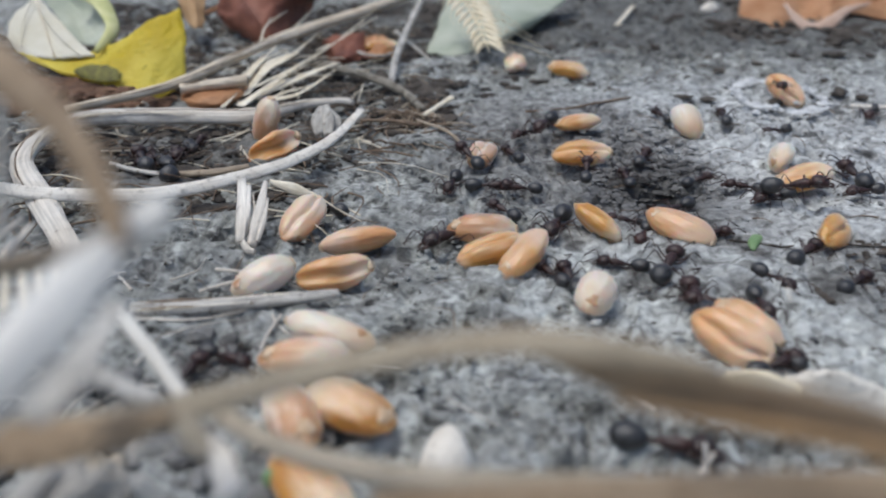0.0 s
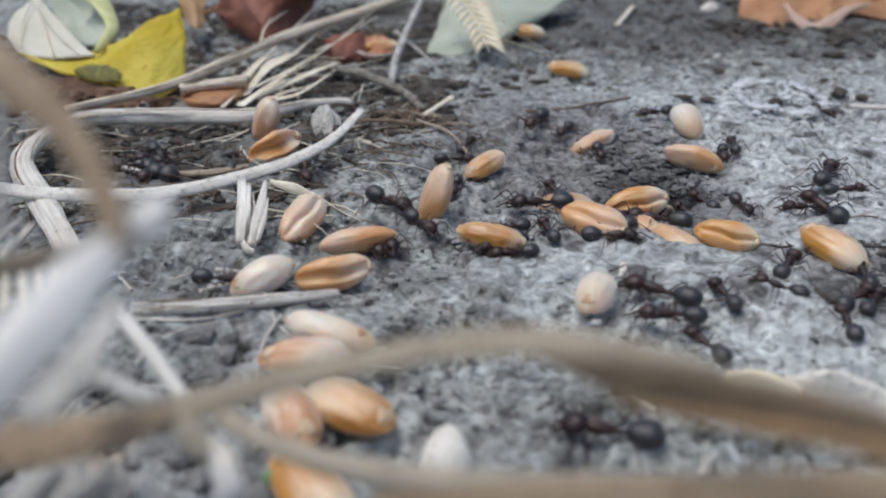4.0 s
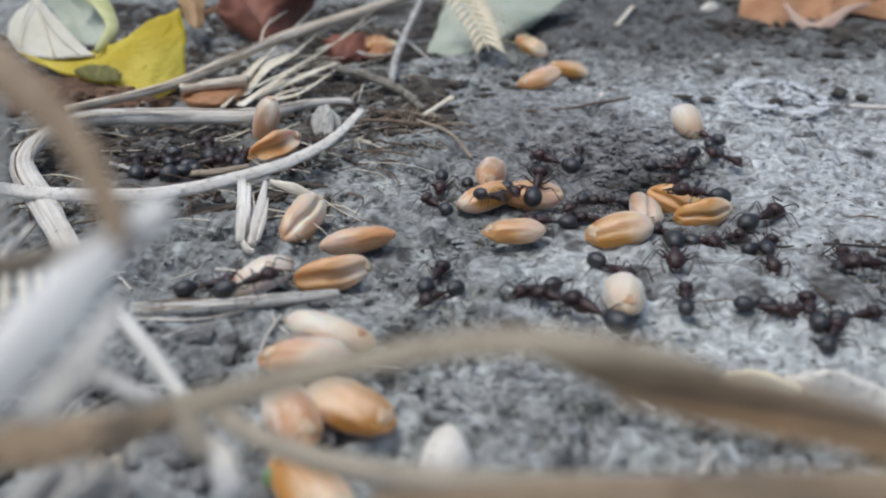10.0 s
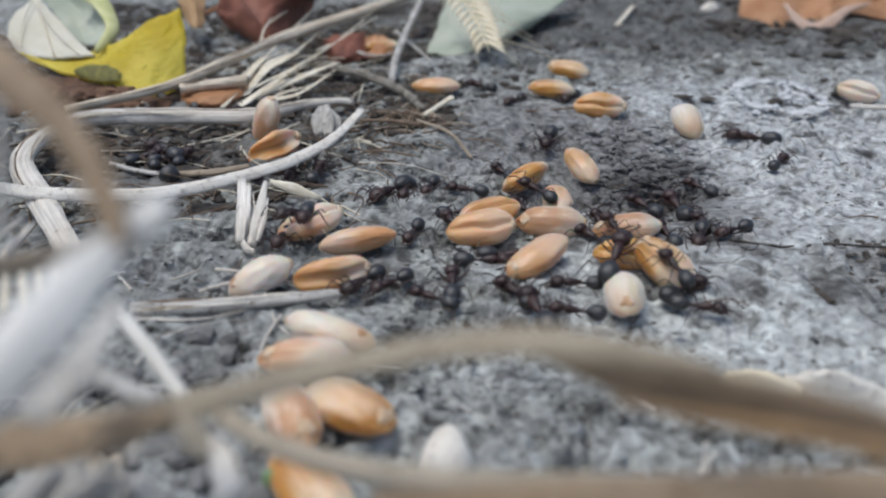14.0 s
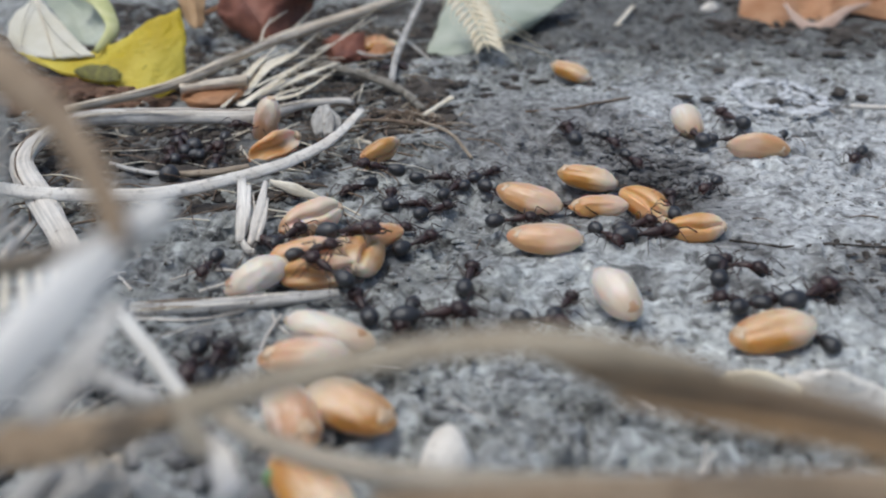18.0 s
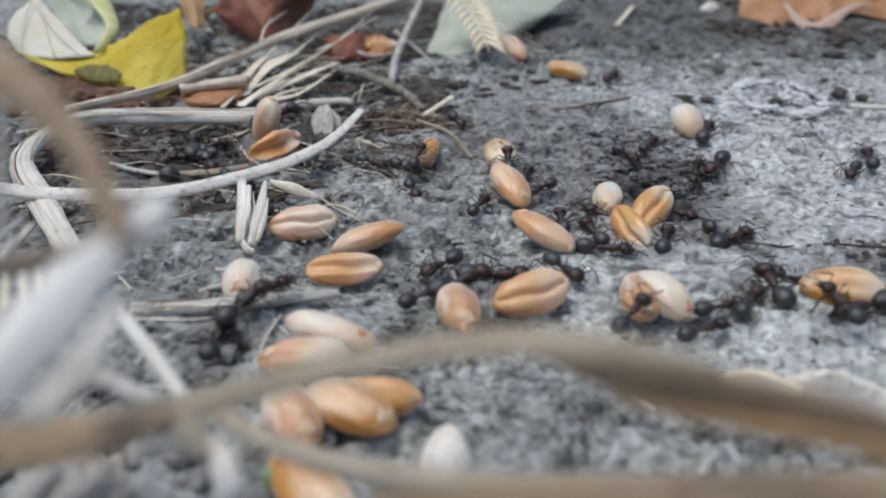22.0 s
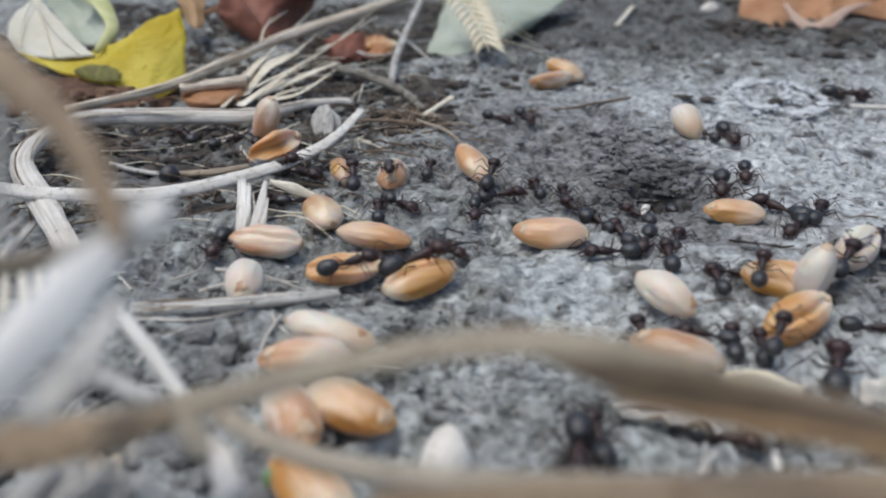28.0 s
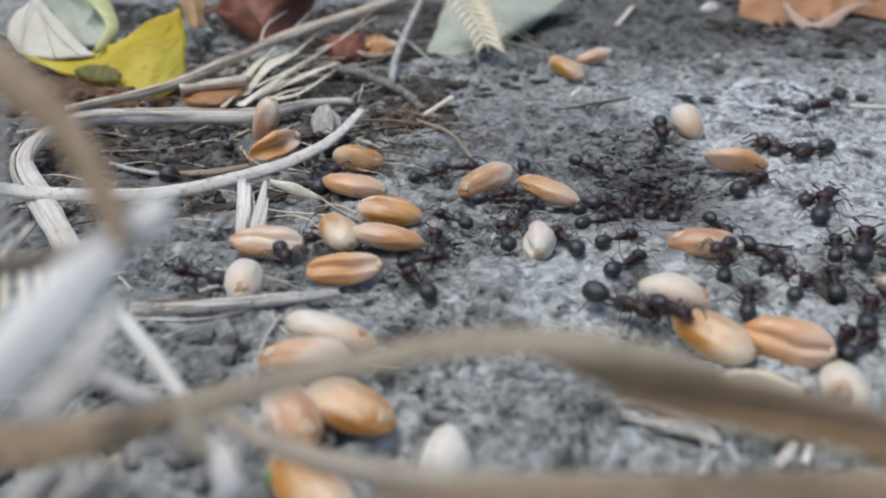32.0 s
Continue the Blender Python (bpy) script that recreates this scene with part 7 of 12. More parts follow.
    walk(ants[1], crawl(ants[1], [(0, 9.3, 91.7, 0.9, -136.6), (1, 2.6, 89.2, 0.9, -1.6), (2, 1, 88.2, 0.9, -134.9), (3, -2.6, 84.6, 0.9, 8.4), (4, 1.3, 83.8, 0.9, -6.9), (5, 0.9, 84.2, 0.9, 39.4), (6, 3.4, 85.5, 0.9, 35.8), (7, 4.6, 86.4, 0.9, -69.5), (8, 7.1, 79.6, 0.9, -237.3), (9, 3.9, 84.6, 0.9, -80.1), (10, 6.2, 71.5, 2.4, -80.1), (11, 6, 71.5, 2.4, -239.3), (12, 3.8, 75.1, 0.9, -239.3), (13, 3, 75.1, 2.4, -317), (14, -1.3, 76.6, 0.9, -465.8), (15, -1.3, 74.7, 0.9, -457.8), (16, -2.1, 70.8, 0.9, -471.3), (17, -3.2, 69.7, 0.9, -627.3), (18, -5, 73.7, 0.9, -633), (19, -4.7, 78.8, 0.9, -630.2), (20, -7, 79.6, 0.9, -465.9), (21, -7.9, 76.6, 0.9, -368.4), (22, -2.9, 75.8, 0.9, -435.6), (23, -2, 72.3, 0.9, -457), (24, -3.2, 62.8, 0.9, -627.1), (25, -2.5, 63.8, 0.9, -740.9), (26, -2.7, 62.3, 0.9, -787.8), (27, -1.5, 61.3, 0.9, -710.2), (28, 0.3, 62.8, 0.9, -760.8), (29, 2.1, 61.2, 0.9, -760.8), (30, 3, 61.2, 0.9, -647.2), (31, 5.1, 65, 0.9, -653.1), (32, 6.8, 69.1, 0.9, -653.1)]))
    walk(ants[2], crawl(ants[2], [(0, 11.8, 94.2, 0.9, -115.7), (1, 7.2, 84.6, 0.9, 7.9), (2, 13.6, 85.5, 0.9, 113.7), (3, 9.3, 95.2, 0.9, -5.6), (4, 10.9, 95.5, 0.9, -114.6), (5, 6.4, 88.8, 0.9, -120.2), (6, 7.2, 89.2, 0.9, -180), (7, 6, 89.2, 0.9, -345.1), (8, 17, 92.1, 0.9, -231.6), (9, 15.4, 94.2, 0.9, -109.2), (10, 11.5, 82.9, 0.9, -223.9), (11, 5.9, 88.2, 0.9, -118.8), (12, 3.9, 84.6, 0.9, -133.1), (13, -2.2, 78.1, 0.9, -134.4), (14, -5.1, 75.1, 0.9, -124.9), (15, -7.9, 74.1, 0.9, -102.3), (16, -6.5, 68.7, 0.9, -104.7), (17, -9.3, 69.1, 0.9, -75.5), (18, -7.5, 62.4, 2.4, -20.8), (19, -6.1, 61.9, 2.4, 74.3), (20, -2.4, 75.1, 0.9, -95.7), (21, -3.8, 60.7, 0.9, 3.6), (22, 1.5, 56.9, 0.9, 36.1), (23, -1.4, 52.2, 0.9, 107.9), (24, -2, 54.2, 0.9, 88.2), (25, -1.9, 57.8, 0.9, 88.2), (28, -1.9, 57.8, 2.4, 19.5), (29, 0.7, 58.7, 0.9, -34.8), (30, 5.3, 55.5, 0.9, 11.6), (31, 9.7, 56.4, 0.9, 55.1), (32, 12.9, 53.4, 0.9, -42.6)]))
    walk(ants[3], crawl(ants[3], [(0, 4.7, 76.6, 0.9, -3.5), (1, 2.5, 75.1, 0.9, -146.9), (2, 0.3, 73.7, 0.9, -141.5), (3, -3.3, 70.9, 2.4, 2.6), (4, -1.9, 68, 0.9, -58.6), (5, 1.8, 62.5, 0.9, -71.8), (6, 0.7, 60.2, 0.9, -0.7), (7, -0.7, 62.8, 0.9, -179.4), (8, 8.2, 73, 0.9, -180), (9, 6.4, 73, 0.9, -61), (10, 9.2, 67.9, 0.9, -187.7), (11, 4.3, 61.3, 2.4, -323.6), (12, 3.9, 60.2, 0.9, -363.7), (13, 3.1, 58.7, 0.9, -502.6), (14, 0.7, 56.9, 0.9, -630.7), (15, 0.5, 59, 0.9, -486), (16, -0.7, 55, 0.9, -526.1), (17, -4.5, 57.8, 0.9, -406.7), (18, -5.9, 53.4, 0.9, -247.8), (19, -5.4, 52.2, 0.9, -192.2), (20, -9.1, 53, 0.9, -313.8), (21, -6.2, 57.3, 2.4, -338.4), (22, -0.2, 59.7, 0.9, -489.4), (23, -5.8, 52.9, 2.4, -607.9), (24, -7.4, 56.9, 2.4, -623.6), (25, -8.5, 66.7, 0.9, -801.2), (26, -8.1, 65.8, 0.9, -804.2), (27, -8, 61.7, 0.9, -802.6), (28, -7, 56.9, 2.4, -713), (29, -1.8, 53.4, 0.9, -587.5), (30, 1.9, 54.7, 0.9, -579.2), (31, -1.9, 57.8, 0.9, -579.2), (32, -1.9, 56.9, 0.9, -604.1)]))
    walk(ants[4], crawl(ants[4], [(0, 7.4, 76.3, 0.9, 174.4), (1, 8.3, 69.1, 0.9, 50.5), (2, 11, 72.3, 0.9, 214.6), (3, 6.3, 69.1, 0.9, 150.1), (4, 5.5, 67.2, 0.9, 197.3), (5, 2.8, 68, 0.9, 113.5), (6, 4.1, 70.4, 0.9, 141.2), (7, 0.8, 73, 0.9, 42.7), (8, 0.9, 75.1, 0.9, 89.5), (9, 0.9, 75.1, 0.9, 34.8), (10, 4.3, 70.2, 2.4, -54.7), (11, 4.8, 70.2, 2.4, 68.3), (12, 2.4, 72.3, 0.9, 54.2), (13, -0.7, 74.4, 0.9, 152.3), (14, -3.5, 75.8, 0.9, 259), (15, -5, 76.7, 0.9, 274.6), (16, -3.4, 74.5, 0.9, 277.5), (17, -4.3, 71.5, 2.4, 127.4), (18, -8.2, 76.6, 0.9, 221.9), (19, -11.4, 73.7, 0.9, 126.5), (20, -14, 77.3, 0.9, -23), (21, -12.3, 76.6, 0.9, 51.6), (22, -7.3, 82.9, 0.9, -41.9), (23, -5.4, 81.2, 0.9, 62.6), (24, -5.2, 78.1, 0.9, 1.3), (25, -2.2, 78.1, 2.4, 75.9), (26, -1.6, 79.8, 0.9, 63.6), (27, -0.1, 82.3, 0.9, 82.3), (28, -1.4, 81.2, 0.9, 82.8), (29, -0.3, 90.1, 0.9, -83.1), (30, 0.9, 80.6, 2.4, -4.3), (31, 22.9, 78.9, 0.6, -4.3), (32, 22.9, 78.9, 0.6, 9.2)]))
    walk(ants[5], crawl(ants[5], [(0, 5.5, 71, 0.9, 126), (1, 4, 73, 0.9, -3.1), (2, 4.5, 68.3, 2.4, 110), (3, -0.2, 81.2, 0.9, 266.1), (4, 1.2, 76.7, 0.9, 262), (5, -1.3, 73.9, 0.9, 236.6), (6, -0.7, 73.7, 0.9, 360.6), (7, -2.1, 73, 0.9, 207.7), (8, -2.8, 73, 0.9, 362.2), (9, -1.3, 72.3, 0.9, 336.9), (10, -0.7, 72.3, 0.9, 488.2), (11, -2.9, 75.1, 0.9, 654.3), (12, -0.2, 69.1, 0.9, 788.2), (13, 0.8, 68.5, 0.9, 719.3), (14, -2.6, 66.1, 0.9, 614.9), (15, -2.9, 65.6, 0.9, 598.8), (16, -5.9, 60.7, 0.9, 616.6), (17, -4.2, 60.3, 2.4, 453.6), (18, -4.6, 66.7, 0.9, 367.7), (19, -0.2, 67.3, 0.9, 463.6), (20, 1.8, 69.7, 0.9, 448.5), (21, 5.1, 73, 0.9, 399.5), (22, 3.4, 72.3, 0.9, 426.8), (23, 4.6, 75.1, 0.9, 250.6), (24, 0.7, 64.1, 2.4, 250.6), (25, 0.8, 64.6, 2.4, 71.6), (26, 0.8, 65.5, 0.9, 50.5), (27, 3.6, 68.2, 0.9, 69.3), (28, 2.9, 71, 0.9, -91.9), (29, 2.8, 68.5, 0.9, -113.8), (30, 2.3, 67.3, 0.9, 18.9), (31, 9.4, 69.7, 0.9, 30.3), (32, 13.9, 72.3, 0.9, 30.3)]))
    walk(ants[6], crawl(ants[6], [(0, 0.9, 77.3, 0.9, -103.3), (1, -1.2, 68.5, 0.9, 43.1), (2, 0.8, 70.4, 0.9, 197.4), (3, -5.2, 68.5, 0.9, 275.3), (4, -4.8, 64.3, 0.9, 293.5), (5, -2.1, 61.5, 0.9, 275.2), (6, -3.9, 54.7, 0.9, 212.6), (7, -7.3, 52.5, 2.4, 362.2), (8, -4.2, 52.6, 0.9, 362.2), (9, -3.8, 52.2, 0.9, 420.5), (10, -0.6, 57.8, 0.9, 427.4), (11, 1.7, 63.3, 0.9, 398.5), (12, -0.2, 59.2, 0.9, 576.1), (13, -4, 56.4, 0.9, 528.3), (14, -6.2, 56.9, 0.9, 595), (15, -10.8, 54.8, 0.9, 597.5), (16, -12.3, 47.2, 0.9, 609.9), (17, -14.2, 45.4, 0.9, 595), (18, -14.7, 45.7, 0.9, 443.5), (19, -13.7, 53.8, 0.9, 316.3), (20, -10.8, 51, 0.9, 248.3), (21, -12.4, 47, 0.9, 374.8), (22, -15.2, 48.8, 0.9, 444.1), (23, -21.6, 52.6, 0.9, 327.6), (24, -16.7, 49.5, 0.9, 360), (25, -15.2, 49.5, 0.9, 520.8), (26, -21.1, 51.4, 0.9, 519.8), (27, -23.6, 52.6, 0.9, 520), (28, -31.2, 55.1, 0.9, 691.5), (29, -18.3, 48.1, 0.9, 756), (30, -12.6, 52.2, 0.9, 604.1), (31, -14.8, 47.7, 0.9, 522), (32, -34.7, 54.2, 0.9, 522)]))
    walk(ants[7], crawl(ants[7], [(0, 0.5, 65, 0.9, -139.8), (1, -3.2, 67.9, 0.9, 2.7), (2, -5, 73.7, 0.9, 60.4), (3, -7.9, 76.6, 0.9, -59.9), (4, -4.9, 72.6, 0.9, -46.1), (5, -5.6, 74.2, 0.9, -74.7), (6, -4.3, 70.4, 0.9, 59), (7, -5.2, 78.1, 0.9, 166.4), (8, -26.5, 83.2, 0.9, 265.6), (9, -24.1, 83.2, 0.9, 274.5), (10, -24.9, 85.5, 0.9, 108), (11, -24.4, 84.4, 0.9, 276.6), (12, -16.6, 79.6, 0.9, 325.7), (13, -17.3, 80.4, 0.9, 372.2), (14, -26.4, 98.5, 0.9, 407.4), (15, -23.7, 101.1, 0.9, 386), (16, -19.7, 101.8, 0.9, 409.1), (17, -18.5, 107.1, 0.9, 268.1), (18, -18.7, 103.3, 0.9, 289.2), (19, -17.4, 99.7, 0.9, 233.6), (20, -18.3, 98.5, 0.9, 121.4), (21, -19.7, 100.9, 0.9, 275.4), (22, -19, 93.8, 2.4, 386), (23, -11.7, 97.4, 0.9, 397.6), (24, -23.6, 90.3, 0.9, 425.7), (25, -23.3, 95.2, 0.9, 299.9), (26, -20, 89.6, 0.9, 313.3), (27, -14.9, 86.3, 0.9, 299.4), (28, -14.4, 79.6, 0.9, 332.2), (29, -10.1, 77.4, 2.4, 443.4), (30, -9.2, 84.9, 0.9, 546.2), (31, -11.7, 76.6, 0.9, 436.3), (32, -11.4, 78.1, 0.9, 436.3)]))
    walk(ants[8], crawl(ants[8], [(0, 7.3, 85.5, 0.9, 115.2), (1, 5.4, 79.6, 0.9, 273.7), (2, 6, 71.5, 2.4, 104.3), (3, 2.2, 86.4, 0.9, -1.4), (4, 2.6, 88.3, 0.9, 69), (5, 2.6, 87.5, 0.9, 29), (6, 4.1, 89.2, 0.9, 141.7), (7, 2.9, 90.1, 0.9, 261.1), (8, 2.2, 85.5, 0.9, 261.1), (9, 2.1, 84.6, 0.9, 272.3), (10, 2.5, 75.8, 0.9, 273.4), (11, 3, 67.3, 0.9, 434.1), (12, 2.5, 60.2, 0.9, 451.3), (13, 2.3, 69.1, 0.9, 480), (14, 1.6, 70.4, 0.9, 358.7), (15, 4.1, 72, 0.9, 424.8), (16, 1.9, 71.1, 0.9, 249.8), (17, 2.8, 68.5, 0.9, 144.3), (18, -0.7, 71, 0.9, 32.5), (19, 3.5, 73.7, 0.9, -42.5), (20, 8.8, 68.9, 2.4, -96), (21, 8.6, 67, 2.4, 36.6), (22, 10.5, 68.5, 0.9, 89.4), (23, 10.6, 73, 0.9, 254.5), (24, 7, 60.2, 0.9, 385.2), (25, 9.2, 61.2, 0.9, 427.2), (26, 9.9, 55.3, 0.9, 295.6), (27, 12.4, 54.5, 0.9, 305.9), (28, 13.8, 49.9, 0.9, 454.9), (29, 13.6, 52.6, 0.9, 494.2), (30, 11.1, 55.1, 0.9, 665.1), (31, 14.7, 50.1, 2.4, 665.1), (32, 15.6, 50.1, 2.4, 649.6)]))
    walk(ants[9], crawl(ants[9], [(0, 2.6, 80.6, 2.4, 119.2), (1, 0.4, 84.6, 0.9, 163.6), (2, -2.6, 85.5, 0.9, 172.4), (3, -19.5, 87.7, 2.4, 293.4), (4, -14.2, 80, 0.9, 297.5), (5, -10.6, 70.8, 0.9, 288.4), (6, -7.8, 60.8, 2.4, 367.3), (7, -5.6, 61.9, 2.4, 455.2), (8, -6.4, 59.7, 0.9, 609.8), (9, -9.1, 52.6, 0.9, 518.4), (10, -17.6, 56, 0.9, 377.4), (11, -10.9, 67, 2.4, 369.2), (12, -2, 60.2, 0.9, 525.2), (13, -12.4, 63, 2.4, 474.5), (14, -11.7, 65.8, 2.4, 632.7), (15, -10.3, 66.3, 0.9, 625.5), (16, -12.1, 60, 0.9, 619.3), (17, -11.4, 60.2, 0.9, 663.8), (18, -8.6, 55.9, 2.4, 503.4), (19, -11.1, 57.8, 0.9, 445.2), (20, -10.3, 66.4, 2.4, 493), (21, -15.2, 71.7, 0.9, 328.5), (22, -13.6, 50.9, 2.4, 411.7), (23, -10.9, 54.2, 0.9, 371.4), (24, -13.5, 50.6, 0.9, 234.5), (25, -14.1, 51.2, 2.4, 105.4), (26, -16.9, 53.9, 0.9, 111.4), (27, -17.8, 60.8, 0.9, 100.7), (28, -18.7, 63.3, 0.9, 267.9), (29, -18.9, 57.8, 0.9, 378.1), (30, -14.1, 52.5, 2.4, 465.1), (31, -18.8, 57.3, 0.9, 493.7), (32, -18.9, 57.8, 0.9, 517)]))
    walk(ants[10], crawl(ants[10], [(0, 14.1, 78.1, 2.4, 79.7), (1, 9.9, 73.7, 0.9, 29.1), (2, 16.3, 77.3, 0.9, 197.8), (3, 11.7, 75.8, 0.9, 84.8), (4, 10.8, 76.3, 0.9, 104.2), (5, 10.9, 79, 0.9, 77.4), (6, 12.5, 83.7, 0.9, 80.9), (7, 14, 93.1, 0.9, 0), (8, 19.1, 93.1, 0.9, 88.9), (9, 19.2, 97.4, 0.9, -73.1), (10, 23.4, 83.7, 0.9, -15.6), (11, 19, 83.7, 0.9, 105.7), (12, 16.9, 91.1, 0.9, 90.9), (13, 16.7, 103.3, 0.9, 170.8), (14, 9, 104.5, 0.9, 230.2), (15, 9.5, 101.6, 0.9, 193.7), (16, 5.4, 103.6, 0.9, 192.5), (17, 6, 100.9, 0.9, 80.4), (18, 14.6, 151.9, 0.9, 96.6), (19, 14, 157, 0.9, 79.2), (20, 28.9, 234.6, 0.9, 79.2), (21, 28.9, 234.6, 0.9, 76.6), (22, 28.9, 234.6, 0.9, -100), (23, 14.8, 154.4, 0.9, -95), (24, 11.7, 118.6, 0.9, -92.3), (25, 11, 103.3, 0.9, -128), (26, 11.1, 101.8, 0.9, -99.1), (27, 10.1, 97.2, 0.9, -136.6), (28, 6.5, 97.4, 0.9, -45), (29, 10.7, 93.1, 0.9, -133.1), (30, 7.9, 90.1, 0.9, -42.8), (31, 21.2, 77.8, 0.6, -42.8), (32, 21.2, 77.8, 0.6, -27.1)]))
    walk(ants[11], crawl(ants[11], [(0, 18.8, 81.2, 0.9, 92.3), (1, 18.2, 95.2, 0.9, 222.6), (2, 13.7, 91.1, 0.9, 71.1), (3, 15.9, 97.4, 0.9, 201.6), (4, 13.9, 92.7, 0.9, 245.1), (5, 12.8, 90.8, 0.9, 231.7), (6, 8.8, 86.4, 0.9, 260.8), (7, 7.5, 78.1, 2.4, 399), (8, 16.6, 85.5, 0.9, 448.3), (9, 16.7, 90.1, 0.9, 604.3), (10, 14.5, 85.5, 0.9, 439.3), (11, 19.3, 111.1, 0.9, 457.2), (12, 13.2, 159.6, 0.9, 630.8), (13, 13.9, 104.5, 2.4, 474.8), (14, -3.7, 142.7, 0.9, 612.1), (15, -5.4, 128, 0.9, 613), (16, -11.5, 117.1, 0.9, 605.6), (17, -16, 104.5, 0.9, 612.1), (18, -16.7, 104.5, 0.9, 653), (19, -16.2, 103.3, 0.9, 814.5), (20, -16.7, 109.8, 0.9, 678.5), (21, -8, 102, 0.9, 518.5), (22, -14.2, 104.5, 0.9, 666.3), (23, -9, 97.4, 0.9, 811.1), (24, -9.1, 103.3, 0.9, 815), (25, -5.9, 118.6, 0.9, 991.1), (26, -4.9, 103.5, 0.9, 986.1), (27, -7.7, 91.3, 0.9, 989.4), (28, -5.2, 77.4, 2.4, 993.2), (29, -4.9, 72.9, 2.4, 1128.5), (30, -1.4, 84.6, 0.9, 1013.6), (31, 4.8, 70.2, 2.4, 1013.6), (32, 4.8, 70.2, 2.4, 1076)]))
    walk(ants[12], crawl(ants[12], [(0, 21.5, 86, 0.9, 65.3), (1, 22.6, 85.5, 0.9, -92.4), (2, 22.2, 77.5, 0.6, -92.4), (3, 22.2, 77.5, 0.6, -220.5), (4, 22.8, 78.5, 0.9, -223.5), (5, 18.9, 80.6, 0.9, -208.9), (6, 17.9, 81.2, 0.9, -278.3), (7, 19.1, 89.2, 0.9, -303.6), (8, 33.6, 111.1, 0.9, -451), (9, 33.3, 95.2, 0.9, -492.6), (10, 29.6, 91.1, 0.9, -596.9), (11, 21.6, 103.3, 0.9, -598.2), (12, 13.1, 117, 0.9, -458.6), (13, 11, 103.3, 0.9, -592.5), (14, 5, 111.1, 0.9, -576.3), (15, -0.9, 109.2, 0.9, -501.7), (16, -5.7, 102.7, 0.9, -498.8), (17, -13.2, 98.5, 0.9, -642.4), (18, -8.4, 120.2, 0.9, -760), (19, -1.1, 114, 0.9, -811), (20, -1.5, 90.1, 0.9, -637.2), (21, 2.1, 118.6, 0.9, -724.2), (22, 23.4, 117, 0.9, -835.9), (23, 19.8, 109.8, 0.9, -930.5), (24, 17, 111.4, 2.4, -833.6), (25, 10.4, 96.3, 0.9, -962.7), (26, 8.7, 97.2, 0.9, -1013.2), (27, 11.2, 98.3, 0.9, -1068.6), (28, 9.8, 97.4, 0.9, -1153.5), (29, 13.1, 86.4, 0.9, -982.1), (30, 12.4, 91.1, 0.9, -1101), (31, 22.4, 87.3, 0.9, -1170.8), (32, 22.2, 77.5, 0.6, -1170.8)]))
    walk(ants[13], crawl(ants[13], [(0, 9.9, 67.3, 0.9, -111.6), (1, 9.2, 65.5, 0.9, 54.1), (2, 13.2, 71, 0.9, 161.6), (3, 11.2, 71.7, 0.9, 165.7), (4, 8.9, 72, 0.9, 186.4), (5, 8.1, 71.3, 0.9, 160), (6, 6.3, 72.9, 2.4, 0), (7, 7.6, 72.9, 2.4, 72), (8, 10, 80.4, 0.9, -100.4), (9, 8.8, 73.7, 0.9, 37), (10, 8.7, 72.9, 2.4, 74.9), (11, 9.6, 76.6, 0.9, 61.7), (12, 14.9, 86.4, 0.9, 226.6), (13, 9.4, 80.6, 2.4, 75.8), (14, 11.6, 89.2, 0.9, -103.6), (15, 9.4, 86.6, 0.9, -122.8), (16, 9, 85.2, 0.9, -62), (17, 10.5, 84.6, 0.9, 59.4), (18, 14.3, 91.1, 0.9, 96), (19, 12.4, 109.8, 0.9, -11.8), (20, 18.9, 108.4, 0.9, 97.6), (21, 13.4, 149.5, 0.9, 92.8), (22, 9.7, 225, 0.9, 92.8), (23, 9.7, 225, 0.9, 78.8), (24, 9.7, 225, 0.9, 75), (25, 9.7, 225, 0.9, 71.2), (28, 9.7, 225, 0.9, 62.2), (29, 9.7, 225, 0.9, -89.3), (30, 11, 111.1, 0.9, -13.9), (31, 27.4, 107.1, 0.9, -100.1), (32, 25, 93.1, 0.9, -100.1)]))
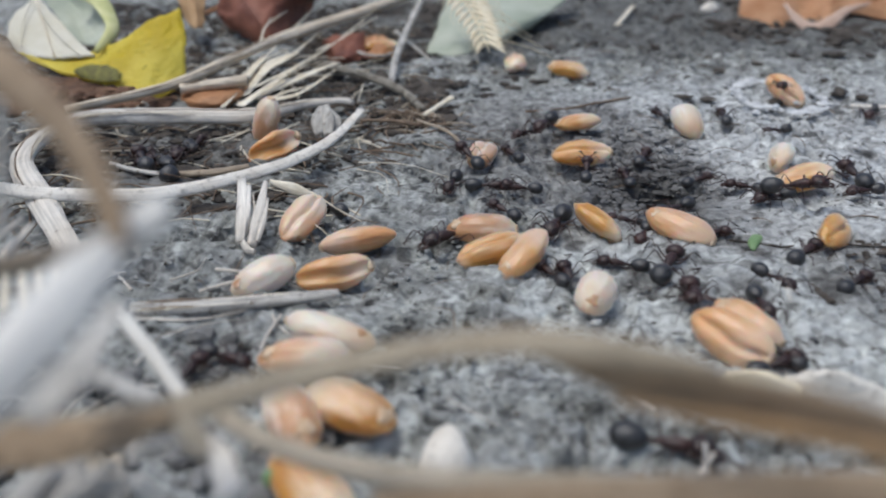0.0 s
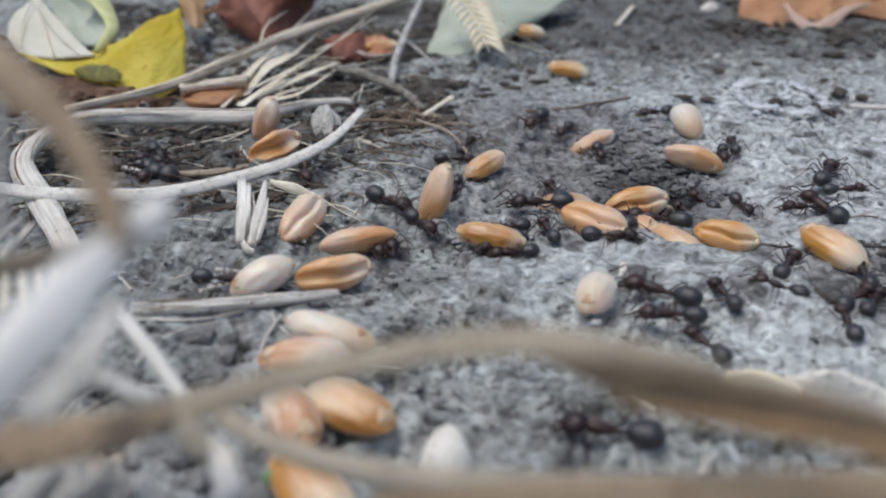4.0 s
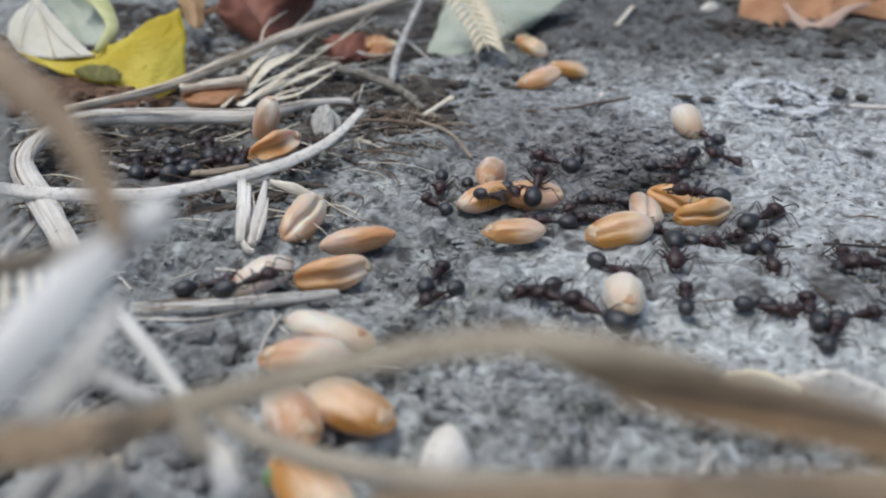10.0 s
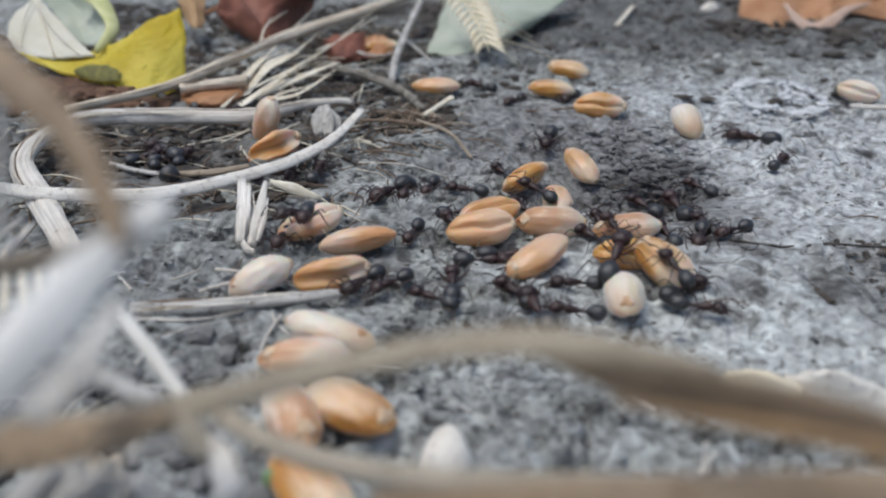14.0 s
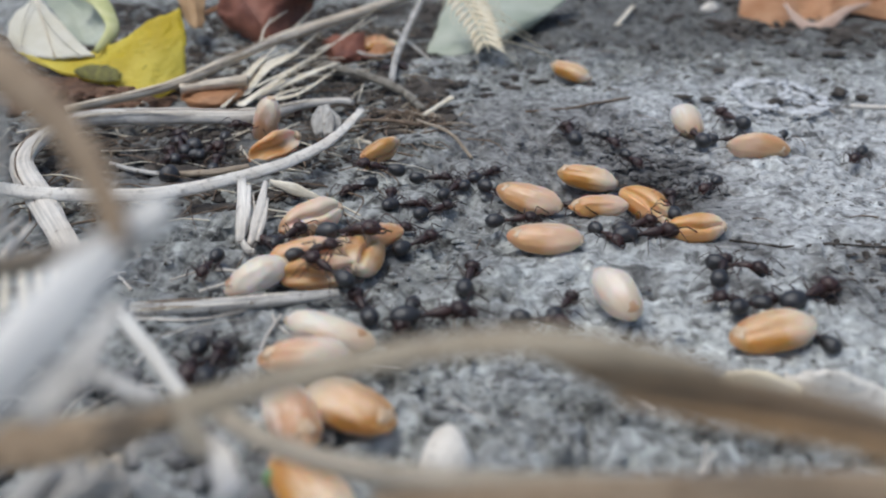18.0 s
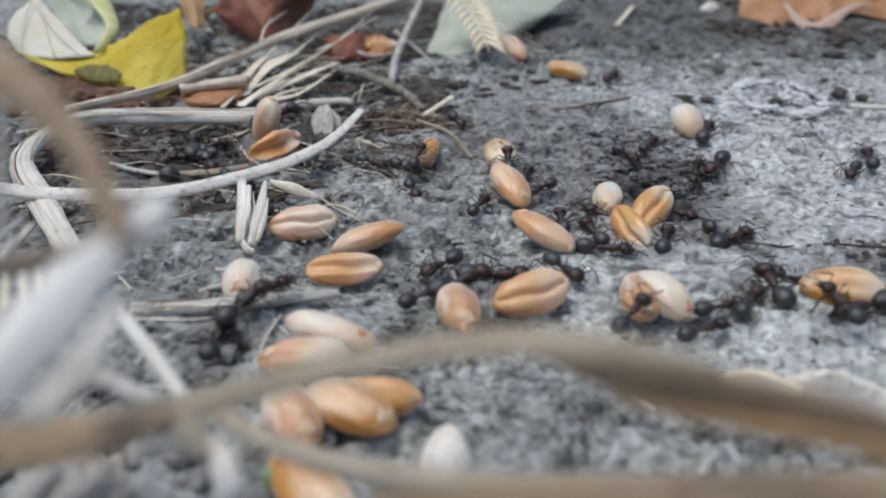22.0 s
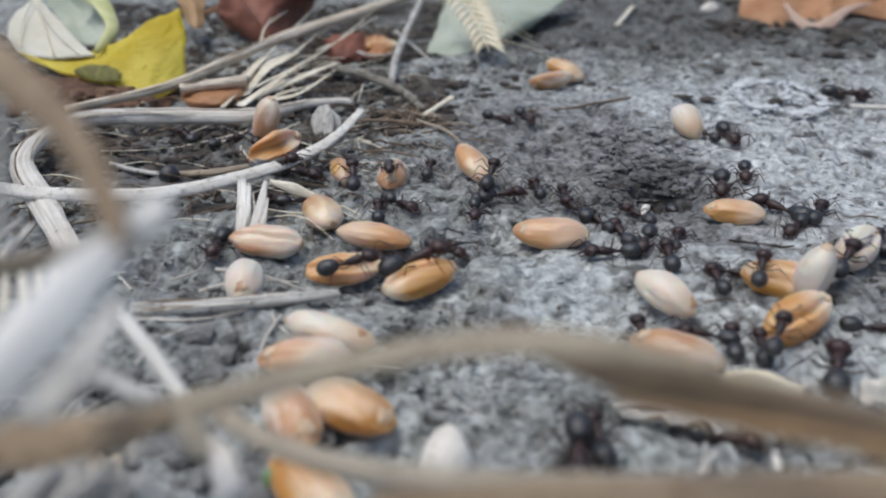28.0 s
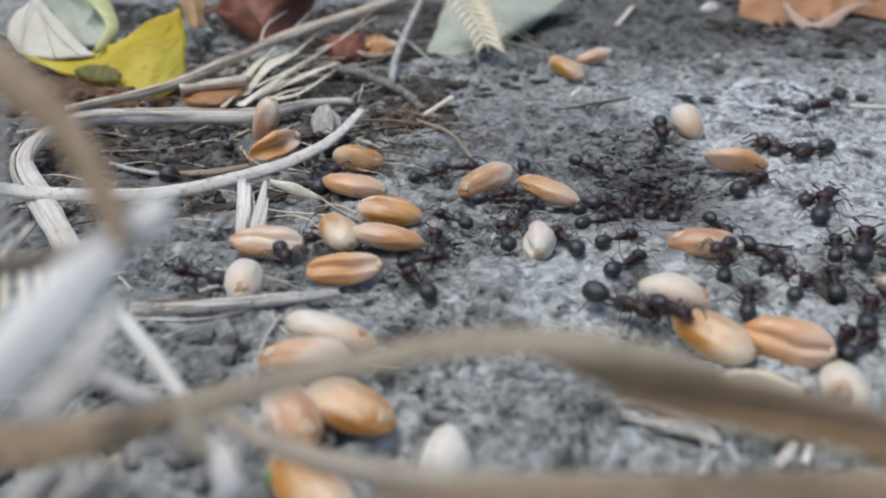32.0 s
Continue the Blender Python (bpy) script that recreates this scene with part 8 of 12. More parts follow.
    walk(ants[14], crawl(ants[14], [(0, 8.4, 58.7, 0.9, 120.2), (1, 5.3, 58.7, 0.9, 97.6), (2, 4.7, 63.5, 2.4, 85.8), (3, 6.3, 62.8, 0.9, 215.7), (4, 5.7, 62.3, 0.9, 191.6), (5, 5.1, 62.5, 0.9, 216.1), (6, 3.4, 60.7, 0.9, 82.2), (7, 0.7, 60.2, 0.9, -35.4), (8, 5.4, 56.9, 0.9, -19.9), (9, 6.7, 56.4, 0.9, -19.9), (10, 7, 56, 0.9, -153.6), (11, 1.9, 53.4, 0.9, -78.9), (12, 4.6, 39.6, 0.9, 93.6), (13, 3.8, 51.8, 0.9, 148.2), (14, -0.8, 54.7, 0.9, 148.2), (15, -0.6, 55.2, 0.9, 248.1), (16, -1, 54.2, 0.9, 186.9), (17, -1.8, 55.1, 0.9, 311.9), (18, -2.6, 52.2, 0.9, 255.9), (19, -3.4, 52.2, 0.9, 261), (20, -3.8, 52.2, 0.9, 285.9), (21, -3, 52.2, 0.9, 421.9), (22, -1.4, 55.1, 0.9, 398.4), (23, -2.5, 52.1, 2.4, 475), (24, -2.8, 58.7, 0.9, 452.4), (25, -3.5, 59.2, 0.9, 500), (26, -2.5, 60.1, 0.9, 559.6), (27, -5.2, 58.6, 0.9, 536.5), (28, -4.7, 60.2, 0.9, 364.4), (29, -0.6, 61.7, 0.9, 380.7), (30, 0.3, 61.7, 0.9, 432), (31, 2.3, 67.9, 0.9, 500.2), (32, 0.8, 69.1, 0.9, 500.2)]))
    walk(ants[15], crawl(ants[15], [(0, 9.8, 57.8, 0.9, 101.2), (1, 9.2, 61.2, 0.9, 77.8), (2, 10.9, 69.1, 0.9, 232.2), (3, 8.5, 66.1, 0.9, 209.6), (4, 4.9, 63.8, 0.9, 208.3), (5, 4, 63.6, 0.9, 80), (6, 5, 64.1, 2.4, 72.2), (7, 9.3, 73.7, 0.9, -37.1), (8, 14.8, 69.5, 2.4, 88.6), (9, 15, 75.8, 0.9, -71.6), (10, 15.7, 73.7, 0.9, -180), (11, 12, 73.7, 0.9, -180), (12, 12.4, 73, 0.9, -114.2), (13, 10.9, 69.7, 0.9, -199.2), (14, 7.3, 71, 0.9, -240.2), (15, 6.1, 72.1, 0.9, -287.3), (16, 7.9, 73, 0.9, -269.6), (17, 6.1, 73, 0.9, -246), (18, 5.2, 75.1, 0.9, -411.6), (19, 8, 71.5, 2.4, -320.1), (20, 14, 76.6, 0.9, -311.8), (21, 20.4, 83.7, 0.9, -255.9), (22, 19.8, 86.4, 0.9, -430.9), (23, 22.6, 78.2, 0.6, -252.1), (24, 19.1, 89.2, 0.9, -144), (25, 11.6, 83.7, 0.9, -87.4), (26, 10.1, 81.5, 0.9, -79.8), (27, 13.1, 75.2, 0.9, -78.7), (28, 12.1, 71, 0.9, -247.1), (29, 10.1, 75.8, 0.9, -115.9), (30, 8.7, 73, 0.9, 20.5), (31, 22.6, 78.2, 0.6, 20.5), (32, 22.6, 78.2, 0.6, 12.9)]))
    walk(ants[16], crawl(ants[16], [(0, 16.4, 69.1, 0.9, 166.7), (1, 12.9, 67, 2.4, 211.1), (2, 13.4, 67, 2.4, 167), (3, 9.7, 67.9, 0.9, 33.7), (4, 9.1, 66.6, 0.9, 102.2), (5, 9, 71.1, 0.9, 120.5), (6, 7.6, 69.1, 0.9, 27.7), (7, 10, 70.4, 0.9, -85.3), (8, 10.1, 69.1, 0.9, 10.6), (9, 13.5, 69.7, 0.9, -10.9), (10, 12.3, 72.3, 0.9, -124.7), (11, 5.8, 63, 2.4, -124.7), (12, 6.3, 62.8, 0.9, 34.2), (13, 3.9, 65.5, 0.9, 86.6), (14, 0.8, 68.5, 0.9, 111.7), (15, 1.9, 67.5, 0.9, 125.2), (16, -1.6, 71.9, 0.9, 123), (17, 0.1, 70.4, 0.9, 149.9), (18, -3.3, 72.3, 0.9, 0), (19, -1.3, 72.3, 0.9, 87.1), (20, -0.8, 81.2, 0.9, 47), (21, 4, 86.4, 0.9, -69.2), (22, 6.5, 79.7, 2.4, 89.2), (23, 6.7, 90.1, 0.9, 248.9), (24, 4.5, 84.6, 0.9, 344.9), (25, 7.7, 83.7, 0.9, 280.7), (26, 10.2, 82.6, 0.9, 288.6), (27, 9.9, 77.2, 0.9, 259.2), (28, 9.1, 76.6, 0.9, 96.4), (29, 8.5, 82, 0.9, 125), (30, 6.1, 85.5, 0.9, -46.4), (31, 13.1, 78.1, 0.9, -59.5), (32, 16.1, 73, 0.9, -59.5)]))
    walk(ants[17], crawl(ants[17], [(0, 17.3, 66.1, 0.9, -112.9), (1, 16.8, 65, 0.9, -27.6), (2, 21, 62.8, 0.9, 125), (3, 17.4, 67.9, 0.9, 284.5), (4, 15.2, 68.3, 0.9, 236.1), (5, 16.4, 66.4, 0.9, 305.9), (6, 18.4, 63.8, 0.9, 228.7), (7, 15.7, 60.7, 0.9, 374), (8, 19.8, 61.7, 0.9, 266.8), (9, 19.5, 56.4, 0.9, 319.1), (10, 23.4, 53, 0.9, 336.2), (11, 20.1, 52.2, 0.9, 251.1), (12, 18.6, 47.7, 0.9, 251.1), (13, 19.1, 48.1, 0.9, 154.7), (14, 9.5, 52.6, 0.9, 168.4), (15, 8.6, 54.2, 0.9, 127), (16, 7.4, 55.4, 0.9, 194.8), (17, 5.6, 53.4, 0.9, 305.5), (18, 7, 51.4, 0.9, 345.9), (19, 14.5, 49.5, 0.9, 341.2), (20, 17.7, 48.4, 0.9, 224.7), (21, 6.4, 37.3, 0.9, 48.1), (22, -1, 24.2, 0.9, -119.6), (23, -1, 24.2, 0.9, 55.6), (24, 10.6, 41.2, 0.9, -46.5), (25, 13.3, 39.1, 0.9, 129.7), (26, 13.7, 38.9, 0.9, 37.5), (27, 14.4, 39.9, 0.9, -7.3), (28, 16.2, 38.5, 0.9, -22.8), (29, 6.9, 24.2, 0.9, -122.9), (30, 6.9, 24.2, 0.9, -138.3), (31, 6.9, 24.2, 0.9, -155.6), (32, 6.9, 24.2, 0.9, -160.2)]))
    walk(ants[18], crawl(ants[18], [(0, 19.1, 69.7, 0.9, -120.3), (1, 15.7, 64.1, 2.4, 26.2), (2, 21.1, 66.7, 0.9, 189.5), (3, 15.9, 65.8, 2.4, 54.3), (4, 14.4, 65.4, 0.9, -5.2), (5, 16.8, 65.7, 0.9, 42.8), (6, 17.8, 68.5, 0.9, -118.9), (7, 16, 65.2, 2.4, 50.8), (8, 18.1, 67.9, 0.9, 230.2), (9, 16.2, 65.5, 0.9, 360), (10, 19.6, 65.5, 0.9, 500), (11, 17.7, 63.8, 0.9, 617.3), (12, 17.1, 61.2, 0.9, 543.2), (13, 8, 60.7, 0.9, 518.9), (14, 5.3, 61.7, 0.9, 355.1), (15, 3, 64.5, 0.9, 522.5), (16, 2.9, 62.5, 0.9, 481.5), (17, 2.7, 65, 0.9, 443.4), (18, 6.3, 68.5, 0.9, 369.5), (19, 13.7, 69.7, 0.9, 288.7), (20, 14.6, 67.3, 0.9, 268.2), (21, 14.4, 61.9, 2.4, 133.5), (22, 13.5, 62.8, 0.9, -16.1), (23, 19, 61.2, 0.9, -156.7), (24, 12.1, 58.2, 0.9, -321.6), (25, 19.1, 63.8, 0.9, -469.3), (26, 20.6, 63.5, 0.9, -648.1), (27, 19.3, 64.4, 0.9, -501.1), (28, 18.4, 61.7, 0.9, -635.3), (29, 18.5, 63.3, 0.9, -509.3), (30, 8.5, 57.3, 0.9, -333.4), (31, 15.2, 60.7, 0.9, -333.4), (32, 14.7, 60.2, 0.9, -318.4)]))
    walk(ants[19], crawl(ants[19], [(0, 17.9, 59.7, 0.9, 61.5), (1, 20.5, 64.4, 0.9, 25.4), (2, 24.1, 66.1, 0.9, 111.9), (3, 22.6, 69.7, 0.9, 209.9), (4, 19.1, 69.4, 0.9, 165.3), (5, 21.5, 70, 0.9, 281.6), (6, 19.4, 67.9, 0.9, 180), (7, 18.1, 67.9, 0.9, 57.9), (8, 21.4, 73, 0.9, -90.2), (9, 21.4, 69.5, 2.4, 8.4), (10, 22.2, 77.5, 0.6, -81.5), (11, 23.1, 71.7, 0.9, -114.8), (12, 20.4, 65.8, 2.4, -167.5), (13, 16.5, 65, 0.9, -116.1), (14, 13.3, 58.3, 2.4, -292.6), (15, 13, 62, 0.9, -314.4), (16, 18, 63.1, 0.9, -307.2), (17, 17, 67.3, 0.9, -431.1), (18, 17.6, 65.5, 0.9, -350), (19, 20.9, 66.1, 0.9, -449.2), (20, 21, 57.3, 0.9, -380.1), (21, 20.9, 56.9, 0.9, -366.2), (22, 25, 56.4, 0.9, -269.6), (23, 25, 60.2, 0.9, -284), (24, 26.5, 66.1, 0.9, -288.1), (25, 28.3, 71.7, 0.9, -391.5), (26, 28, 70.9, 0.9, -318.3), (27, 30.1, 73.3, 0.9, -371.4), (28, 30.4, 70.4, 0.9, -228.9), (29, 31.4, 71, 0.9, -240.7), (30, 30.4, 70.4, 0.9, -109.6), (31, 29.5, 67.9, 0.9, 27.9), (32, 34.3, 70.4, 0.9, 64)]))
    walk(ants[20], crawl(ants[20], [(0, 14.2, 60.2, 0.9, 166.7), (1, 13.3, 62.8, 0.9, 343.2), (2, 18.5, 61.2, 0.9, 262.8), (3, 17.2, 51, 0.9, 171.6), (4, 16.5, 52.2, 0.9, 182), (5, 11.8, 50.8, 0.9, 180), (6, 9.3, 52.2, 0.9, 26.1), (7, 9.7, 53.8, 0.9, -66.3), (8, 11.5, 49.7, 2.4, 30.4), (9, 17.8, 53.4, 0.9, 84.6), (10, 18, 54.7, 0.9, 76.5), (11, 19.2, 53.8, 0.9, 250.8), (12, 17.3, 48.4, 0.9, 124.8), (13, 17.8, 56.4, 0.9, 176.6), (14, 10.1, 56.9, 0.9, 180), (15, 7.4, 58.2, 0.9, 197.8), (16, 4.5, 55, 0.9, 203), (17, 4.1, 56.9, 0.9, 323.7), (18, 8.8, 53.4, 0.9, 418), (19, 14.7, 62.8, 0.9, 244.4), (20, 11.9, 56.9, 0.9, 297), (21, 9, 40, 2.4, 428.1), (22, 12.9, 49.7, 2.4, 408.8), (23, 16, 53.3, 2.4, 533.7), (24, 11.4, 53.8, 0.9, 623), (25, 13.6, 52.6, 0.9, 779.7), (26, 13.6, 52.4, 0.9, 663.1), (27, 15.9, 49.1, 0.9, 686.5), (28, 18, 49.5, 0.9, 520), (29, 14.8, 50.6, 0.9, 520.8), (30, 14.8, 50.6, 0.9, 677.5), (31, 19, 46.7, 0.9, 786), (32, 22.4, 54.2, 0.9, 792.2)]))
    walk(ants[21], crawl(ants[21], [(0, 21.9, 73, 0.9, -139), (1, 17.4, 69.1, 0.9, -293.2), (2, 20.8, 77.1, 0.6, -470.2), (3, 18.8, 71.5, 2.4, -512.4), (4, 15.8, 70.8, 0.9, -457.6), (5, 18.6, 70.4, 0.9, -416.6), (6, 16.2, 70.2, 2.4, -488.1), (7, 11, 63.5, 2.4, -667.1), (8, 13.8, 67.3, 0.9, -769.2), (9, 14.8, 66.1, 0.9, -606), (10, 13.8, 68.5, 0.9, -551.4), (11, 12.6, 67.3, 0.9, -674.4), (12, 13.8, 68.5, 0.9, -819.4), (13, 13.4, 66.1, 0.9, -840.3), (14, 12.7, 65, 0.9, -952.2), (15, 10.9, 64.6, 0.9, -924.3), (16, 8.5, 66.9, 0.9, -965.9), (17, 8, 71, 0.9, -1068.3), (18, 11.2, 71.7, 0.9, -1108.7), (19, 15.9, 69.1, 0.9, -1167.6), (20, 16.1, 65, 0.9, -1138.8), (21, 19.3, 59.7, 0.9, -986.5), (22, 18.9, 65, 0.9, -1009.7), (23, 20.4, 69.1, 0.9, -850.3), (24, 14.6, 62.2, 0.9, -1020.1), (25, 17.5, 67.3, 0.9, -1177.4), (26, 15.1, 68.1, 0.9, -1097.9), (27, 18.3, 67, 0.9, -1141.7), (28, 17.1, 64.4, 0.9, -1191.8), (29, 15.7, 60.7, 0.9, -1233.4), (30, 6.2, 56, 0.9, -1408.7), (31, 12.3, 59.7, 0.9, -1326.2), (32, 10.3, 64.4, 0.9, -1326.2)]))
    walk(ants[22], crawl(ants[22], [(0, 26, 80.4, 0.9, 33.4), (1, 31.1, 83.7, 0.9, -35.4), (2, 32.2, 82.9, 0.9, -201.3), (3, 32.2, 86.4, 0.9, -269), (4, 31.8, 88.4, 0.9, -277.3), (5, 32.5, 88.5, 0.9, -418.2), (6, 33.1, 86.4, 0.9, -275.9), (7, 34.7, 102, 0.9, -352.7), (8, 44.3, 103.3, 0.9, -237.2), (9, 32.4, 90.1, 0.9, -139.5), (10, 29.1, 87.3, 0.9, -100.2), (11, 26.8, 74.4, 0.9, -219.4), (12, 25, 75.8, 0.9, -270.5), (13, 25.1, 81.2, 0.9, -438.1), (14, 25.6, 78.8, 0.9, -596.7), (15, 26.6, 78.3, 0.9, -596.1), (16, 22.7, 83.1, 0.9, -592.5), (17, 21.8, 84.6, 0.9, -690.3), (18, 31.5, 90.1, 0.9, -720), (19, 33.1, 90.1, 0.9, -590.4), (20, 24.6, 83.7, 0.9, -633), (21, 24.9, 90.1, 0.9, -791.8), (22, 27.3, 82.9, 0.9, -616.4), (23, 26.4, 86.4, 0.9, -625.7), (24, 26.1, 90.1, 0.9, -736.2), (25, 22.6, 78.2, 0.6, -843.8), (26, 20.2, 75.2, 0.9, -842.6), (27, 18.7, 72.1, 0.9, -840.4), (28, 17.8, 71, 0.9, -959.8), (29, 17, 72.3, 0.9, -836.3), (30, 12.9, 64.1, 2.4, -662.5), (31, 15.6, 68.3, 2.4, -552.9), (32, 17.7, 73, 0.9, -653.7)]))
    walk(ants[23], crawl(ants[23], [(0, 29.6, 77.3, 0.9, 159.1), (1, 30.7, 78.1, 0.9, 272), (2, 30.8, 75.1, 0.9, 272), (3, 31, 69.7, 0.9, 291.6), (4, 32.9, 71, 0.9, 179.1), (5, 28.8, 69.8, 0.9, 127.7), (6, 31.4, 73, 0.9, 130.5), (7, 28.7, 78.1, 0.9, 48.3), (8, 32.3, 82, 0.9, 68.5), (9, 29.9, 83.7, 0.9, 209.3), (10, 21.9, 79.2, 0.6, 209.3), (11, 21.9, 79.2, 0.6, 220.9), (12, 21.9, 79.2, 0.6, 245.8), (13, 21.9, 79.2, 0.6, 222.7), (14, 21.9, 79.2, 0.6, 105), (15, 21.2, 80.3, 0.9, 118.3), (16, 19.3, 84.1, 0.9, 102.2), (17, 19.5, 88.2, 0.9, -76), (18, 20.2, 85.5, 0.9, -74.6), (19, 21.9, 79.2, 0.6, -110.5), (20, 18.8, 71, 0.9, -87.2), (21, 19.2, 63, 2.4, 74.9), (22, 21.6, 71.7, 0.9, -32.3), (23, 24.6, 69.7, 0.9, 57.6), (24, 27.6, 74.4, 0.9, 185.9), (25, 25, 71, 0.9, 259.6), (26, 26.6, 66.8, 0.9, 246.8), (27, 22.4, 65, 0.9, 244.4), (28, 22.8, 58.7, 0.9, 338.8), (29, 22.3, 59.3, 2.4, 285.2), (30, 19.5, 58.2, 0.9, 445.8), (31, 19.7, 50.9, 2.4, 428.8), (32, 26.5, 60.7, 0.9, 415.3)]))
    walk(ants[24], crawl(ants[24], [(0, 31.1, 73.7, 0.9, -157.2), (1, 27.9, 70.4, 0.9, -101), (2, 27.2, 66.7, 0.9, -99.8), (3, 26, 59.7, 0.9, 76.4), (4, 27.6, 60.2, 0.9, 54.8), (5, 29, 64.1, 0.9, 89.7), (6, 27.6, 66.7, 0.9, 224.4), (7, 20, 59.2, 0.9, 46.3), (8, 25, 64.4, 0.9, -112.8), (9, 23.2, 60.2, 0.9, 17.1), (10, 26.5, 61.2, 0.9, -100.2), (11, 25.8, 57.3, 0.9, -242.4), (12, 23.7, 61.2, 0.9, -242.4), (13, 24.1, 61.7, 0.9, -240.3), (14, 22, 65.5, 0.9, -111.2), (15, 22.6, 64.7, 0.9, -106.2), (16, 21.2, 63, 0.9, -120.5), (17, 19.7, 59.7, 0.9, -274.1), (18, 22, 59.2, 0.9, -293.6), (19, 25, 66.1, 0.9, -467.1), (20, 22.6, 58.2, 0.9, -457), (21, 22.3, 56, 0.9, -344.1), (22, 27.1, 57.3, 0.9, -407.4), (23, 30.6, 66.7, 0.9, -384.6), (24, 28.2, 65.5, 0.9, -308.7), (25, 35.9, 75.1, 0.9, -471.7), (26, 36.7, 73.1, 0.9, -465), (27, 34.4, 69.5, 0.9, -491.3), (28, 33.7, 69.7, 0.9, -662.1), (29, 36.7, 74.4, 0.9, -598.9), (30, 35.4, 76.6, 0.9, -483.6), (31, 31.7, 71, 0.9, -329.3), (32, 35.1, 73, 0.9, -329.3)]))
    walk(ants[25], crawl(ants[25], [(0, 40.4, 78.1, 0.9, 92.2), (1, 41.7, 96.3, 0.9, 256.3), (2, 38.4, 82.9, 0.9, 251.5), (3, 36.8, 78.1, 0.9, 424.8), (4, 38, 78.6, 0.9, 416.6), (5, 39.8, 82.6, 0.9, 410.4), (6, 42.3, 83.7, 0.9, 234.9), (7, 39.4, 79.6, 0.9, 230.8), (8, 34, 73, 0.9, 122.7), (9, 32.7, 75.1, 0.9, 236.4), (10, 28.3, 68.5, 0.9, 397.3), (11, 37, 75.1, 0.9, 419.6), (12, 53.5, 103.3, 0.9, 360.7), (13, 68.1, 103.4, 0.9, 360.7), (14, 68.1, 103.4, 0.9, 380), (17, 68.1, 103.4, 0.9, 366), (18, 68.1, 103.4, 0.9, 378.4), (19, 68.1, 103.4, 0.9, 393.8), (20, 68.1, 103.4, 0.9, 378.6), (21, 68.1, 103.4, 0.9, 391.8), (22, 68.1, 103.4, 0.9, 399.7), (23, 68.1, 103.4, 0.9, 423.5), (24, 68.1, 103.4, 0.9, 417.9), (25, 68.1, 103.4, 0.9, 430.7), (28, 68.1, 103.4, 0.9, 447.9), (29, 68.1, 103.4, 0.9, 556.8), (30, 48.1, 97.4, 0.9, 620.4), (31, 46.9, 90.1, 0.9, 571.9), (32, 39.4, 85.5, 0.9, 571.9)]))
    walk(ants[26], crawl(ants[26], [(0, 39.9, 74.4, 0.9, -164), (1, 35.1, 73, 0.9, -281.6), (2, 35.6, 75.8, 0.9, -107.6), (3, 34.5, 72.3, 0.9, 64.5), (4, 38.3, 74.8, 0.9, 4.6), (5, 41, 72.9, 0.9, -20.3), (6, 41.2, 73.7, 0.9, -24.3), (7, 55.1, 67.4, 0.9, -24.3), (8, 55.1, 67.4, 0.9, -6.4), (9, 55.1, 67.4, 0.9, -16.6), (10, 55.1, 67.4, 0.9, -3.4), (11, 55.1, 67.4, 0.9, -12.4), (12, 55.1, 67.4, 0.9, 161.1), (13, 38.7, 73, 0.9, 338.5), (14, 54.7, 66.7, 0.9, 338.5), (17, 54.7, 66.7, 0.9, 338.7), (18, 54.7, 66.7, 0.9, 357.4), (19, 54.7, 66.7, 0.9, 356.7), (20, 54.7, 66.7, 0.9, 362.9), (21, 54.7, 66.7, 0.9, 355.1), (22, 54.7, 66.7, 0.9, 353.5), (23, 54.7, 66.7, 0.9, 331.6), (24, 54.7, 66.7, 0.9, 332.5), (25, 54.7, 66.7, 0.9, 330), (28, 54.7, 66.7, 0.9, 320), (29, 54.7, 66.7, 0.9, 303.6), (30, 54.7, 66.7, 0.9, 295.6), (31, 54.7, 66.7, 0.9, 285.4), (32, 54.7, 66.7, 0.9, 278.5)]))
    walk(ants[27], crawl(ants[27], [(0, 29.8, 62.2, 0.9, 42.4), (1, 27.2, 57.8, 2.4, -101.8), (2, 27, 57.8, 0.9, -281.1), (3, 27.5, 55.5, 0.9, -307.7), (4, 30.5, 54.4, 0.9, -321.5), (5, 29.9, 57.5, 0.9, -248.8), (6, 29.2, 57.8, 0.9, -283), (7, 27.3, 59.7, 0.9, -325.3), (8, 33.3, 63.8, 0.9, -488), (9, 28.6, 57.8, 0.9, -471.4), (10, 26.5, 52.6, 0.9, -636.7), (11, 27.1, 57.3, 0.9, -479.3), (12, 22.5, 49.1, 0.9, -384.6), (13, 19.4, 57.8, 0.9, -481.6), (14, 18.3, 56, 0.9, -327.6), (15, 19.3, 57.9, 0.9, -321.3), (16, 21.9, 58.8, 0.9, -362.4), (17, 21.2, 57.8, 0.9, -320.7), (18, 23.5, 59.7, 0.9, -381.5), (19, 28.9, 62.8, 0.9, -509.2), (20, 25.4, 60.7, 0.9, -341.8), (21, 26.7, 63.8, 0.9, -208.9), (22, 24.7, 65, 0.9, -328.5), (23, 33.5, 70.4, 0.9, -237.8), (24, 30.5, 75.1, 0.9, -371.5), (25, 34, 74.4, 0.9, -473.9), (26, 32.1, 71.2, 0.9, -463.7), (27, 32.2, 67, 0.9, -468.3), (28, 30.6, 66.7, 0.9, -488.3), (29, 28.8, 64.4, 0.9, -588.1), (30, 24.8, 68.5, 0.9, -434.7), (31, 26.3, 62.8, 0.9, -434.7), (32, 26.1, 62.2, 0.9, -430.4)]))
